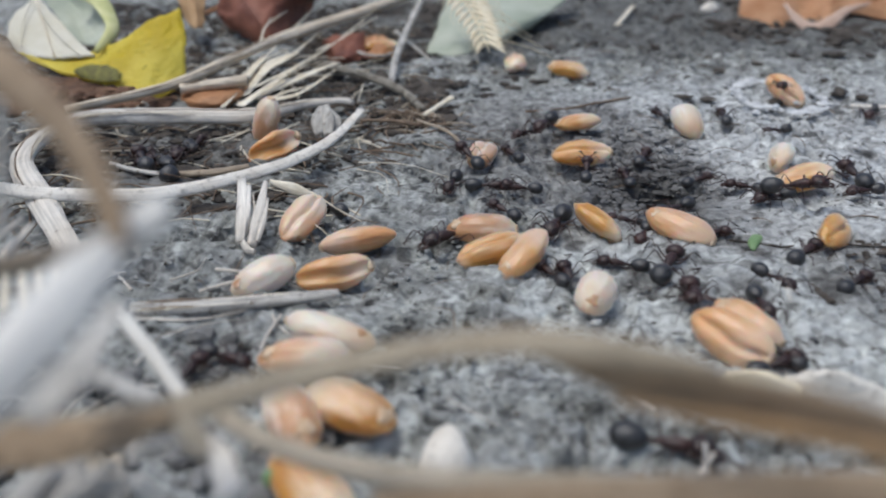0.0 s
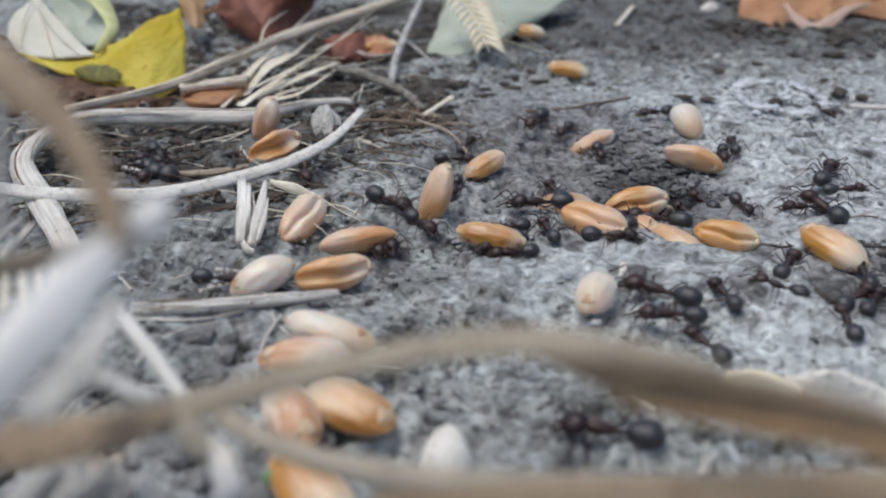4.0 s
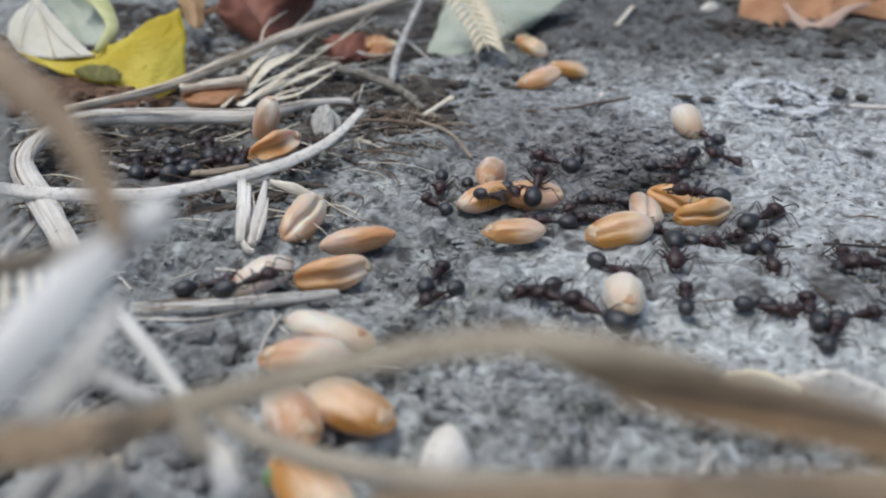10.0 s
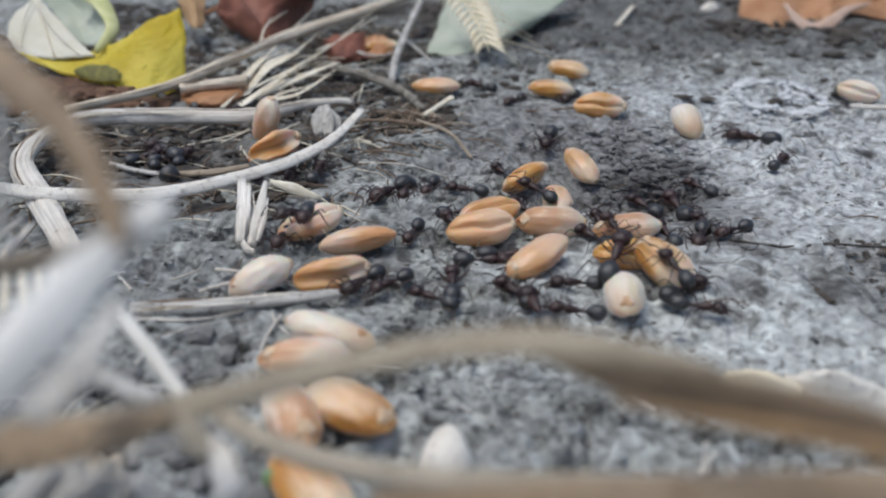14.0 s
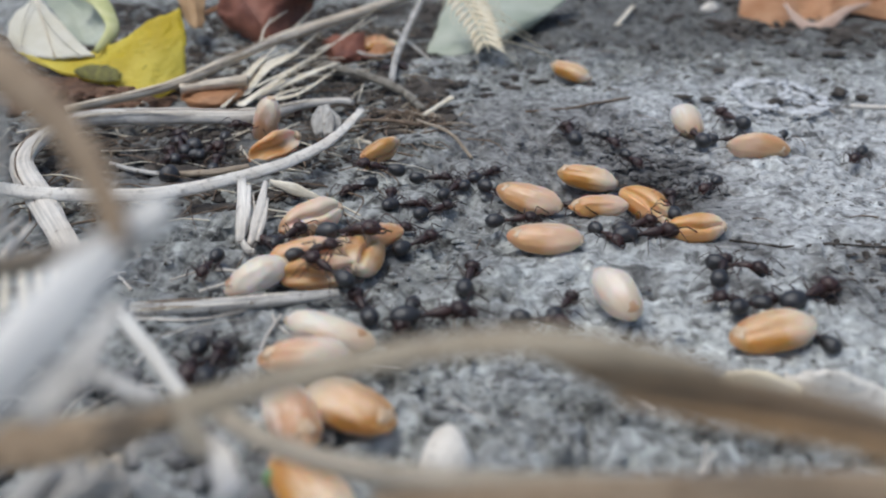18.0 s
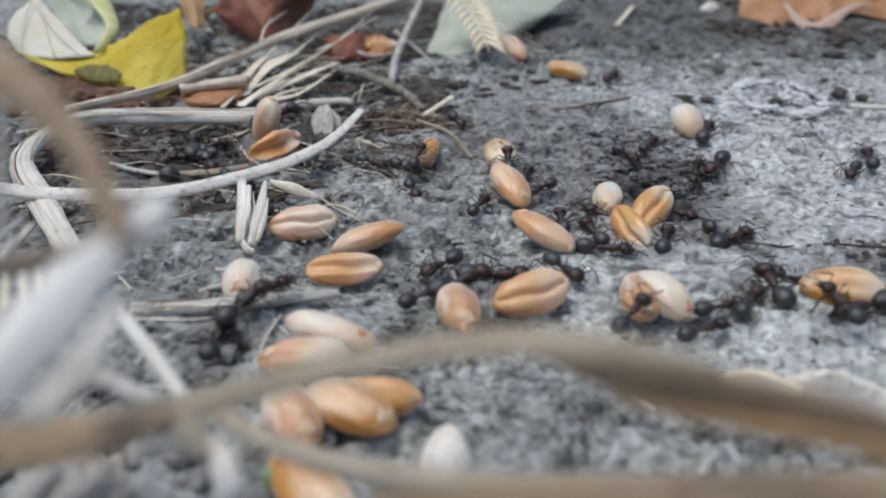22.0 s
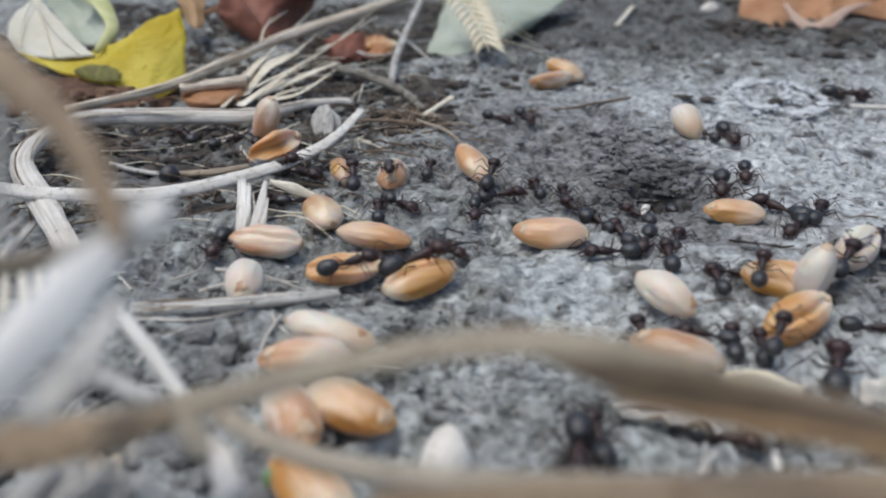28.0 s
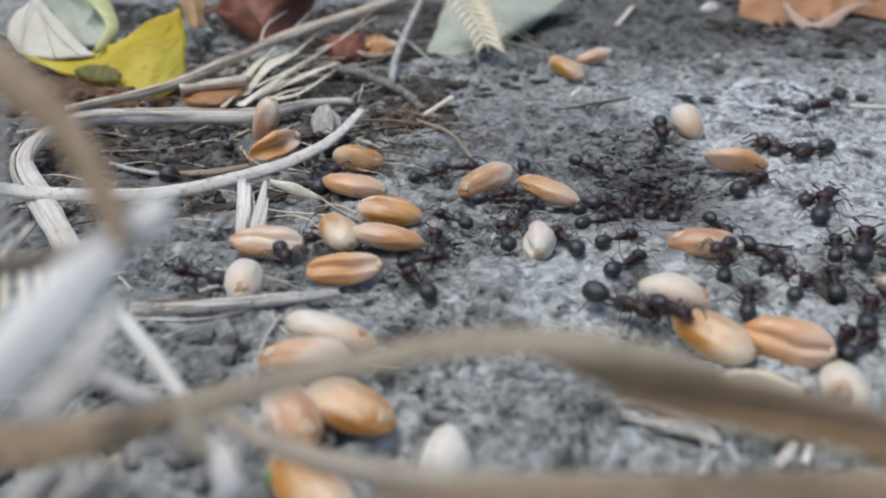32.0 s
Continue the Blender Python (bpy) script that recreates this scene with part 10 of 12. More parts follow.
    walk(ants[42], crawl(ants[42], [(0, -16.1, 44.4, 0.9, 73.3), (1, -15.4, 47, 0.9, 150.3), (2, -16.4, 48.1, 0.9, 108.1), (3, -19.5, 57.8, 0.9, -3.9), (4, -16.8, 57.1, 0.9, -11.4), (5, -13, 56.5, 0.9, -1.4), (6, -6.2, 56.9, 0.9, 148.5), (7, -9.2, 54.2, 2.4, -8), (8, -6.7, 53.8, 0.9, 7.1), (9, -6.6, 52.6, 0.9, 171.2), (10, -14, 53.7, 2.4, 14.6), (11, -5.5, 53.8, 0.9, -136.8), (12, -15.2, 44.8, 0.9, -271.8), (13, -15, 50.2, 0.9, -275.5), (14, -13.6, 65, 0.9, -95.6), (15, -14.6, 56.5, 0.9, -105.6), (16, -17.2, 52, 0.9, -94.6), (17, -15.6, 44.4, 0.9, -247.9), (18, -16.1, 45.7, 0.9, -87.6), (19, -16.1, 44.1, 0.9, 28.3), (20, -11.9, 46.4, 0.9, -117.8), (21, -18.3, 34.1, 0.9, -31.6), (22, -10.1, 29, 0.9, -31.6), (23, -10.1, 29, 0.9, -10.5), (24, -10.1, 29, 0.9, -4.2), (25, -10.1, 29, 0.9, -11.6), (28, -10.1, 29, 0.9, -1.6), (29, -10.1, 29, 0.9, -3.6), (30, -10.1, 29, 0.9, 8.1), (31, -10.1, 29, 0.9, 30.8), (32, -10.1, 29, 0.9, 8.7)]))
    walk(ants[43], crawl(ants[43], [(0, 12.5, 37.6, 0.9, -18.3), (1, 11.9, 38, 0.9, 40.9), (2, 22.3, 47, 0.9, -134.5), (3, 14.2, 38.8, 0.9, -177.5), (4, 9.4, 38.8, 0.9, -192.3), (5, 5.5, 40.7, 0.9, -175.3), (6, 2.7, 38.3, 0.9, -281.1), (7, 6.2, 56, 0.9, -396.6), (8, 7.4, 55.1, 0.9, -360), (9, 9.7, 55.1, 0.9, -275.2), (10, 10.7, 52.2, 0.9, -227.8), (11, 16.4, 52.6, 0.9, -287.3), (12, 13.1, 50.2, 0.9, -203.5), (13, 8.7, 52.2, 0.9, -191.5), (14, 6.7, 52.6, 0.9, -254.6), (15, 3.6, 53.5, 0.9, -190.9), (16, 1.9, 53.5, 0.9, -163.3), (17, 0.6, 52.6, 0.9, -146.6), (18, -0.6, 51.8, 0.9, 10.2), (19, 1.6, 52.2, 0.9, 36.3), (20, 9.9, 58.2, 0.9, -97.7), (21, 9.5, 55.1, 0.9, -207), (22, 4.2, 57.8, 0.9, -364.1), (23, 5.8, 68.9, 2.4, -488.9), (24, 1.7, 63.8, 0.9, -407.5), (25, 6.8, 58.2, 0.9, -448.3), (26, 7.6, 52.5, 0.9, -445.8), (27, 7.9, 43.8, 0.9, -450.6), (28, 7.5, 36.8, 0.9, -457.3), (29, 6.4, 28.1, 0.9, -457.3), (30, 6.4, 28.1, 0.9, -447.3), (31, 6.4, 28.1, 0.9, -451.4), (32, 6.4, 28.1, 0.9, -431.5)]))
    walk(ants[44], crawl(ants[44], [(0, 26.2, 98.5, 0.9, 107.4), (1, 21.8, 112.6, 0.9, 285.3), (2, 25.9, 97.4, 0.9, 345.1), (3, 19.9, 90.1, 0.9, 234.8), (4, 16.9, 86.9, 0.9, 269), (5, 19.8, 87.9, 0.9, 258.7), (6, 16.6, 85.5, 0.9, 80.6), (7, 17.2, 89.2, 0.9, -64), (8, 19, 85.5, 0.9, -122.6), (9, 17.3, 82.9, 0.9, -49.2), (10, 20.1, 79.6, 0.9, -122.8), (11, 16.7, 74.3, 2.4, -273.9), (12, 17.3, 82.9, 0.9, -289.8), (13, 24.2, 102, 0.9, -205.3), (14, 16.3, 105.8, 0.9, -124.9), (15, 14.3, 100.5, 0.9, -124.2), (16, 6.7, 91.6, 0.9, -129.7), (17, 4.1, 88.2, 0.9, -118.7), (18, -1.1, 78.8, 0.9, 0.8), (19, 5.1, 114, 0.9, -96.2), (20, 2.2, 87.3, 0.9, 0), (21, 8.3, 87.3, 0.9, -90.4), (22, 8.3, 79.6, 0.9, 71.9), (23, 10.8, 87.3, 0.9, -84.3), (24, 11.8, 76.6, 0.9, -80.5), (25, 12.4, 73, 0.9, -73.3), (26, 13, 73.9, 0.9, -65.4), (27, 14.8, 67.8, 0.9, -82.2), (28, 13.8, 68.5, 0.9, -246), (29, 11.5, 73.7, 0.9, -115.8), (30, 5.2, 60.8, 2.4, 36.8), (31, 14.7, 67.9, 0.9, 36.8), (32, 13.8, 68.5, 0.9, 19.6)]))
    walk(ants[45], crawl(ants[45], [(0, 33.7, 98.5, 0.9, 85.3), (1, 35.2, 117, 0.9, -92.3), (2, 34.4, 96, 2.4, -256.8), (3, 33, 102, 0.9, -164.2), (4, 25.7, 99.4, 0.9, -158.5), (5, 22.9, 98.1, 0.9, -168), (6, 16.5, 97.4, 0.9, -98.4), (7, 15.9, 93.1, 0.9, 34), (8, 22.2, 97.4, 0.9, -14.5), (9, 30.7, 95.2, 0.9, 33.5), (10, 26.2, 85.5, 0.9, -124.1), (11, 24, 82.3, 2.4, -16.3), (12, 18.6, 90.1, 0.9, 90), (13, 18.6, 102, 0.9, 94.2), (14, 14.8, 154.4, 0.9, 249.2), (15, 8.8, 137.6, 0.9, 248.8), (16, 2.3, 122.2, 0.9, 248.5), (17, -3.2, 107.1, 0.9, 104), (18, -6.9, 121.8, 0.9, -43.8), (19, 1.2, 114, 0.9, -91.9), (20, 0.4, 88.2, 0.9, 82.8), (21, 2.6, 105.8, 0.9, -95.2), (22, 1.7, 96.3, 0.9, -73.9), (23, 3.5, 90.1, 0.9, -143), (24, 1, 88.2, 0.9, 10.7), (25, 6, 89.2, 0.9, -95.8), (26, 5.9, 82.6, 0.9, -81.7), (27, 7.6, 78.4, 0.9, -101), (28, 4.6, 75.8, 2.4, 75.5), (29, 6.9, 84.6, 0.9, 95.8), (30, 6.1, 92.1, 0.9, -39.6), (31, 12, 87.3, 0.9, -55.8), (32, 15, 82.9, 0.9, -55.8)]))
    walk(ants[46], crawl(ants[46], [(0, 31.6, 56.9, 0.9, 37.9), (1, 35.2, 67.3, 0.9, 62.4), (2, 28.6, 49.9, 0.9, 161.8), (3, 25.1, 51, 0.9, 153.8), (4, 28.4, 51.1, 0.9, 84), (5, 25.1, 51.4, 0.9, 78.4), (6, 28.9, 53.4, 0.9, 215.3), (7, 19.9, 47, 0.9, 56.7), (8, 30.9, 63.8, 0.9, 227.7), (9, 28.5, 61.2, 0.9, 351.6), (10, 32, 60.7, 0.9, 422.2), (11, 31.3, 61.2, 0.9, 477.4), (12, 27.8, 67.9, 0.9, 627.6), (13, 27.6, 63.8, 0.9, 490.5), (14, 25.2, 66.7, 0.9, 572.4), (15, 25.7, 67.2, 0.9, 529.3), (16, 23.8, 67, 0.9, 575), (17, 22, 64.6, 2.4, 431.6), (18, 26.7, 78.8, 0.9, 590.4), (19, 24.2, 75.8, 0.9, 599.1), (20, 20.6, 69.7, 0.9, 757.3), (21, 23.1, 71.7, 0.9, 821.5), (22, 22.4, 75.1, 0.9, 821.5), (23, 21.3, 75.1, 0.9, 956.3), (24, 18.2, 70.4, 0.9, 1133.4), (25, 19.6, 72.3, 0.9, 992), (26, 19.6, 72, 0.9, 978.7), (27, 18.7, 67.4, 0.9, 992.5), (28, 19.9, 65, 0.9, 1149.7), (29, 21.4, 69.1, 0.9, 1062.8), (30, 12.9, 58.8, 2.4, 1118.5), (31, 18, 62.8, 0.9, 1173.6), (32, 21.7, 72.3, 0.9, 1148.5)]))
    walk(ants[47], crawl(ants[47], [(0, -30.3, 84.1, 0.9, 126.6), (1, -30.3, 83.7, 0.9, 139.2), (2, -30.3, 83.7, 0.9, 287.1), (3, -29.6, 81.2, 0.9, 447.4), (4, -29.3, 81, 0.9, 460.2), (5, -30.3, 85.3, 0.9, 451.9), (6, -29.4, 84.6, 0.9, 450.5), (7, -29.6, 104.5, 0.9, 283.9), (8, -29.3, 103.3, 0.9, 290.6), (9, -22.3, 84.6, 0.9, 422.7), (10, -22.3, 84.1, 0.9, 278), (11, -20.7, 82.9, 0.9, 345.2), (12, -2.4, 78.1, 0.9, 506.1), (13, -4.8, 79.6, 0.9, 594), (14, -11, 71, 0.9, 633.9), (15, -10.7, 68.1, 0.9, 638.6), (16, -10.1, 65, 0.9, 632.4), (17, -10.6, 64.6, 2.4, 463.4), (18, -10, 58.8, 2.4, 369.7), (19, -14.1, 58.7, 0.9, 400.7), (20, -11, 61.3, 2.4, 293.3), (21, -9.1, 56.9, 2.4, 189.1), (22, -12.5, 52.5, 2.4, 26.2), (23, -8.1, 54.7, 0.9, 8.4), (24, -9.4, 55.9, 2.4, 95.4), (25, -10.3, 65.5, 0.9, 98.9), (26, -10.1, 67.3, 0.9, 114.9), (27, -12.3, 69.8, 0.9, 119.8), (28, -13.4, 73, 0.9, 0), (29, -9.7, 73, 0.9, 68), (30, -8.8, 75.1, 0.9, 68), (31, -8.8, 75.1, 0.9, 31.1), (32, -1.4, 79.6, 0.9, 31.1)]))
    walk(ants[48], crawl(ants[48], [(0, -28.3, 83.6, 0.9, 87.5), (1, -28.9, 83.4, 0.9, 89.2), (2, -29.1, 82, 0.9, 75.5), (3, -28.5, 82.7, 0.9, -80.5), (4, -30.1, 84.7, 0.9, -59), (5, -27.6, 81.3, 0.9, -44.8), (6, -28.4, 83, 0.9, -93.1), (7, -28.5, 85.5, 0.9, 0), (8, -27.3, 85.5, 0.9, -46.6), (9, -25.6, 83.7, 0.9, 17), (10, -24.4, 81.9, 0.9, 28.4), (11, -26, 82.4, 0.9, 52.3), (12, -27.5, 83.6, 0.9, 80.6), (13, -16.3, 57.8, 0.9, 105.7), (14, -12.7, 66.4, 2.4, 239.5), (15, -15.3, 63.8, 0.9, 196.3), (16, -14.7, 65.8, 0.9, 272.9), (17, -15.2, 62.2, 0.9, 95), (18, -15.4, 64.4, 0.9, -43.6), (19, -14.2, 63.3, 0.9, -221), (20, -20.7, 82.9, 0.9, -68.9), (21, -19.5, 79.6, 0.9, -78.4), (22, -18.4, 74.4, 0.9, -78.4), (23, -17.2, 68.5, 0.9, -9.9), (24, -17.6, 71.7, 0.9, -42.8), (25, -14.5, 86.4, 0.9, -170.5), (26, -11.1, 81.8, 0.9, -67.7), (27, -10.7, 77.1, 0.9, -67.1), (28, -8.6, 75.8, 2.4, 96.4), (29, -7.5, 71.7, 0.9, 83.7), (30, -7, 75.8, 0.9, 185.3), (31, 2.4, 71.5, 2.4, 95.1), (32, 1.5, 81.2, 0.9, -1.1)]))
    walk(ants[49], crawl(ants[49], [(0, -31, 82.4, 0.9, 118.2), (1, -31.2, 81.5, 0.9, 112.9), (2, -30.8, 79.9, 0.9, 107), (3, -30.7, 78.8, 0.9, 105.8), (4, -29.6, 80.1, 0.9, 126.7), (5, -31.9, 80.4, 0.9, 77.2), (6, -29.4, 81.1, 0.9, 86.1), (7, -29.6, 80.9, 0.9, 90.4), (8, -29.7, 77.8, 0.9, 140.6), (9, -31.1, 79.8, 0.9, 105.5), (10, -30.7, 79.8, 0.9, 108.7), (11, -30.6, 81.1, 0.9, 114.7), (12, -56.4, 71.6, 0.9, 200.2), (13, -56.4, 71.6, 0.9, 26.6), (14, -29.6, 84.9, 0.9, 141.4), (15, -28.7, 86.4, 0.9, 16), (16, -26.7, 85.8, 0.9, 68.6), (17, -28.2, 87.5, 0.9, 115.9), (18, -28, 88.2, 0.9, 126.6), (19, -28, 87.1, 0.9, 125.9), (20, -28.3, 88.2, 0.9, 137.2), (21, -28.6, 88, 0.9, 136.4), (22, -26.8, 86.4, 0.9, 102.3), (23, -59.3, 76.9, 0.9, 43.1), (24, -32.5, 102, 0.9, 38.2), (25, -27.7, 105.8, 0.9, 0), (26, -26.6, 105.5, 0.9, 18), (27, -22.3, 107.5, 0.9, 2.9), (28, -20.5, 105.8, 0.9, 158), (29, -20.5, 112.6, 0.9, 90.1), (30, -20.5, 112.6, 0.9, 260.2), (31, -21.5, 107.1, 0.9, 429.2), (32, -21, 108.4, 0.9, 429.2)]))
    walk(ants[50], crawl(ants[50], [(0, -29.6, 81.4, 0.9, 177), (1, -29.2, 79.9, 0.9, 144.7), (2, -29.2, 78.5, 0.9, 141), (3, -28.9, 80.6, 0.9, 42.5), (4, -28.6, 81, 0.9, -63.8), (5, -27.9, 78.5, 0.9, -52.8), (6, -26.4, 78.1, 0.9, -40.4), (7, -28.9, 83.7, 0.9, -100.3), (8, -28, 81.9, 0.9, -279.1), (9, -26.1, 82.4, 0.9, -307.6), (10, -26.1, 81.2, 0.9, -225.7), (11, -28.6, 83.7, 0.9, -225.7), (12, -28.6, 83.7, 0.9, -224.8), (13, -28.2, 84.6, 0.9, -391.3), (14, -27.1, 83.9, 0.9, -275.5), (15, -29, 84.8, 0.9, -263.8), (16, -27.5, 87.9, 0.9, -335), (17, -25.5, 86.4, 0.9, -317.2), (18, -25.1, 86, 0.9, -286), (19, -27.5, 86.4, 0.9, -323.4), (20, -26, 87.5, 0.9, -274.1), (21, -26.7, 86.9, 0.9, -289.7), (22, -26.5, 87.5, 0.9, -236.7), (23, -24.5, 87.8, 0.9, -245.6), (24, -25.4, 90.9, 0.9, -246.2), (25, -25.8, 92.7, 0.9, -239.8), (26, -27.2, 89.2, 0.9, -358), (27, -24.4, 92.8, 0.9, -361.4), (28, -23.9, 89.2, 0.9, -317), (29, -22.9, 90.1, 0.9, -432.8), (30, -19.1, 78.1, 0.9, -430.6), (31, -16.7, 71, 0.9, -431.2), (32, -12.3, 58.3, 2.4, -431.2)]))
    walk(ants[51], crawl(ants[51], [(0, -27.7, 85.5, 0.9, -96.7), (1, -28.6, 83.7, 0.9, -116.6), (2, -28.6, 83.7, 0.9, 50), (3, -23.2, 90.1, 0.9, -65.1), (4, -20.9, 79.1, 0.9, -71.4), (5, -17.4, 72.8, 0.9, -57.3), (6, -10.7, 63.3, 0.9, -99.8), (7, -11.3, 59.7, 0.9, -28.3), (8, -12.8, 63.3, 0.9, 87.6), (9, -20.1, 77.3, 0.9, 97.2), (10, -20.9, 83.7, 0.9, 87.8), (11, -20, 107.1, 0.9, -66.2), (12, -18.9, 104.5, 0.9, -78.3), (13, -14, 81.2, 0.9, -150.9), (14, -16.9, 79.6, 0.9, 12), (15, -17.7, 79.7, 0.9, -116.8), (16, -18.3, 76.9, 0.9, -81), (17, -16.9, 75.1, 0.9, 12.7), (18, -13.1, 65, 0.9, 59), (19, -9.5, 71, 0.9, -48.3), (20, -9.7, 69.5, 2.4, 131.4), (21, -10.2, 77.3, 0.9, 31.1), (22, -3.7, 81.2, 0.9, -47.4), (23, 1.9, 75.1, 0.9, -113), (24, -0.7, 68.9, 2.4, 28.9), (25, 5.5, 72.3, 0.9, 86.4), (26, 3.4, 72.1, 0.9, 41.7), (27, 7.7, 74.2, 0.9, 44.3), (28, 5.7, 74.4, 0.9, 17.9), (29, 7.9, 75.1, 0.9, -113.3), (30, 3.6, 65.2, 2.4, 47.1), (31, 10.8, 73, 0.9, 22.3), (32, 12.5, 73.7, 0.9, 145.3)]))
    walk(ants[52], crawl(ants[52], [(0, -30.8, 83.7, 0.9, -62), (1, -30.1, 82.9, 0.9, -40.5), (2, -30.7, 83, 0.9, -219.3), (3, -31, 81.5, 0.9, -230.3), (4, -30.8, 83.4, 0.9, -215.6), (5, -32.1, 82.3, 0.9, -135.6), (6, -31.6, 82.5, 0.9, -234.8), (7, -30, 84.6, 0.9, -307.9), (8, -30, 84.6, 0.9, -315.4), (9, -29.8, 83.7, 0.9, -336.8), (10, -29.2, 83.7, 0.9, -484.5), (11, -30, 82.5, 0.9, -416.2), (12, -30.3, 82, 0.9, -241.8), (13, -30.3, 84.6, 0.9, -228), (14, -28.6, 83.7, 0.9, -325), (15, -25.6, 85.1, 0.9, -283.8), (16, -27.7, 87.3, 0.9, -274.9), (17, -25.6, 85.8, 0.9, -451.3), (18, -23.4, 82, 0.9, -625), (19, -22.9, 82, 0.9, -627.3), (20, -23.4, 82, 0.9, -599.4), (21, -24.4, 83.7, 0.9, -777.4), (22, -20.8, 78.1, 0.9, -772.3), (23, -9.2, 78.8, 0.9, -812.7), (24, -10, 62.8, 0.9, -967), (25, -8.2, 69.1, 0.9, -1041.3), (26, -7.1, 71.4, 0.9, -1045.7), (27, -5.1, 71.2, 0.9, -1098.5), (28, -5.9, 71, 0.9, -986.1), (29, -6, 73, 0.9, -1146.2), (30, -4.2, 68.9, 2.4, -1167.1), (31, -3.7, 59.8, 2.4, -1057.3), (32, -1.5, 60.7, 0.9, -1057.3)]))
    walk(ants[53], crawl(ants[53], [(0, 59.3, 57.6, 0.9, 115.3), (1, 59.3, 57.6, 0.9, 96), (2, 59.3, 57.6, 0.9, 104.5), (3, 59.3, 57.6, 0.9, 105.8), (6, 59.3, 57.6, 0.9, 96.9), (7, 59.3, 57.6, 0.9, 94.1), (8, 59.3, 57.6, 0.9, 83.3), (9, 59.3, 57.6, 0.9, 81.8), (10, 59.3, 57.6, 0.9, 78.1), (11, 59.3, 57.6, 0.9, 77.7), (12, 59.3, 57.6, 0.9, 54.1), (13, 59.3, 57.6, 0.9, 34.5), (14, 59.3, 57.6, 0.9, 52.2), (17, 59.3, 57.6, 0.9, 36), (18, 59.3, 57.6, 0.9, 26.5), (19, 59.3, 57.6, 0.9, 36.3), (20, 59.3, 57.6, 0.9, 30.5), (21, 59.3, 57.6, 0.9, 25.7), (22, 59.3, 57.6, 0.9, 2.6), (23, 59.3, 57.6, 0.9, -0.6), (24, 59.3, 57.6, 0.9, 2.9), (25, 59.3, 57.6, 0.9, -166), (26, 49.2, 54.5, 0.9, -165.6), (27, 38, 52.1, 0.9, -167.5), (28, 29.9, 50.2, 0.9, -16.1), (29, 51.8, 43.9, 0.9, -183.1), (30, 23.8, 45.5, 2.4, -348.1), (31, 25.4, 45.8, 2.4, -318.5), (32, 28, 48.1, 0.9, -318.5)]))
    walk(ants[54], crawl(ants[54], [(0, -52.4, 66.9, 0.9, 7.5), (1, -52.4, 66.9, 0.9, -17.1), (2, -52.4, 66.9, 0.9, -34), (3, -52.4, 66.9, 0.9, -55.7), (6, -52.4, 66.9, 0.9, -34.3), (7, -52.4, 66.9, 0.9, -32.9), (8, -52.4, 66.9, 0.9, -46.4), (9, -52.4, 66.9, 0.9, -40.6), (10, -52.4, 66.9, 0.9, -52.5), (11, -52.4, 66.9, 0.9, -45.1), (12, -52.4, 66.9, 0.9, -44.3), (13, -52.4, 66.9, 0.9, -49.5), (14, -52.4, 66.9, 0.9, -29.3), (17, -52.4, 66.9, 0.9, -20.1), (18, -52.4, 66.9, 0.9, 72.7), (19, -46.3, 86.4, 0.9, 232.3), (20, -56.1, 73.7, 0.9, 232.3), (21, -56.1, 73.7, 0.9, 254.6), (22, -56.1, 73.7, 0.9, 243.3), (23, -56.1, 73.7, 0.9, 400.6), (24, -28.5, 97.4, 0.9, 492.8), (25, -26.2, 96.3, 0.9, 670.2), (26, -25.1, 95.1, 0.9, 667.9), (27, -22.1, 91, 0.9, 669.3), (28, -21, 90.1, 0.9, 649.3), (29, -16.8, 78.1, 2.4, 794.3), (30, -14.5, 86.4, 0.9, 729.5), (31, -16.4, 89.2, 0.9, 681.6), (32, -15.3, 90.1, 0.9, 729.7)]))
    walk(ants[55], crawl(ants[55], [(0, 59.8, 98, 0.9, 50.7), (1, 59.8, 98, 0.9, 42.6), (2, 59.8, 98, 0.9, 17.7), (3, 59.8, 98, 0.9, 27.3), (6, 59.8, 98, 0.9, 18.8), (7, 59.8, 98, 0.9, 30.4), (8, 59.8, 98, 0.9, 11.4), (9, 59.8, 98, 0.9, -0.7), (10, 59.8, 98, 0.9, 19.9), (11, 59.8, 98, 0.9, 25.5), (12, 59.8, 98, 0.9, 20.8), (13, 59.8, 98, 0.9, 38.7), (14, 59.8, 98, 0.9, 47.3), (17, 59.8, 98, 0.9, 31.3), (18, 59.8, 98, 0.9, 19.8), (19, 59.8, 98, 0.9, 38.8), (20, 59.8, 98, 0.9, 60.7), (21, 59.8, 98, 0.9, 70.8), (22, 59.8, 98, 0.9, 72.4), (23, 59.8, 98, 0.9, 92.9), (24, 59.8, 98, 0.9, 101), (25, 59.8, 98, 0.9, 122.9), (28, 59.8, 98, 0.9, 133.2), (29, 59.8, 98, 0.9, 119), (30, 59.8, 98, 0.9, 137.9), (31, 59.8, 98, 0.9, 139.6), (32, 59.8, 98, 0.9, 131.7)]))
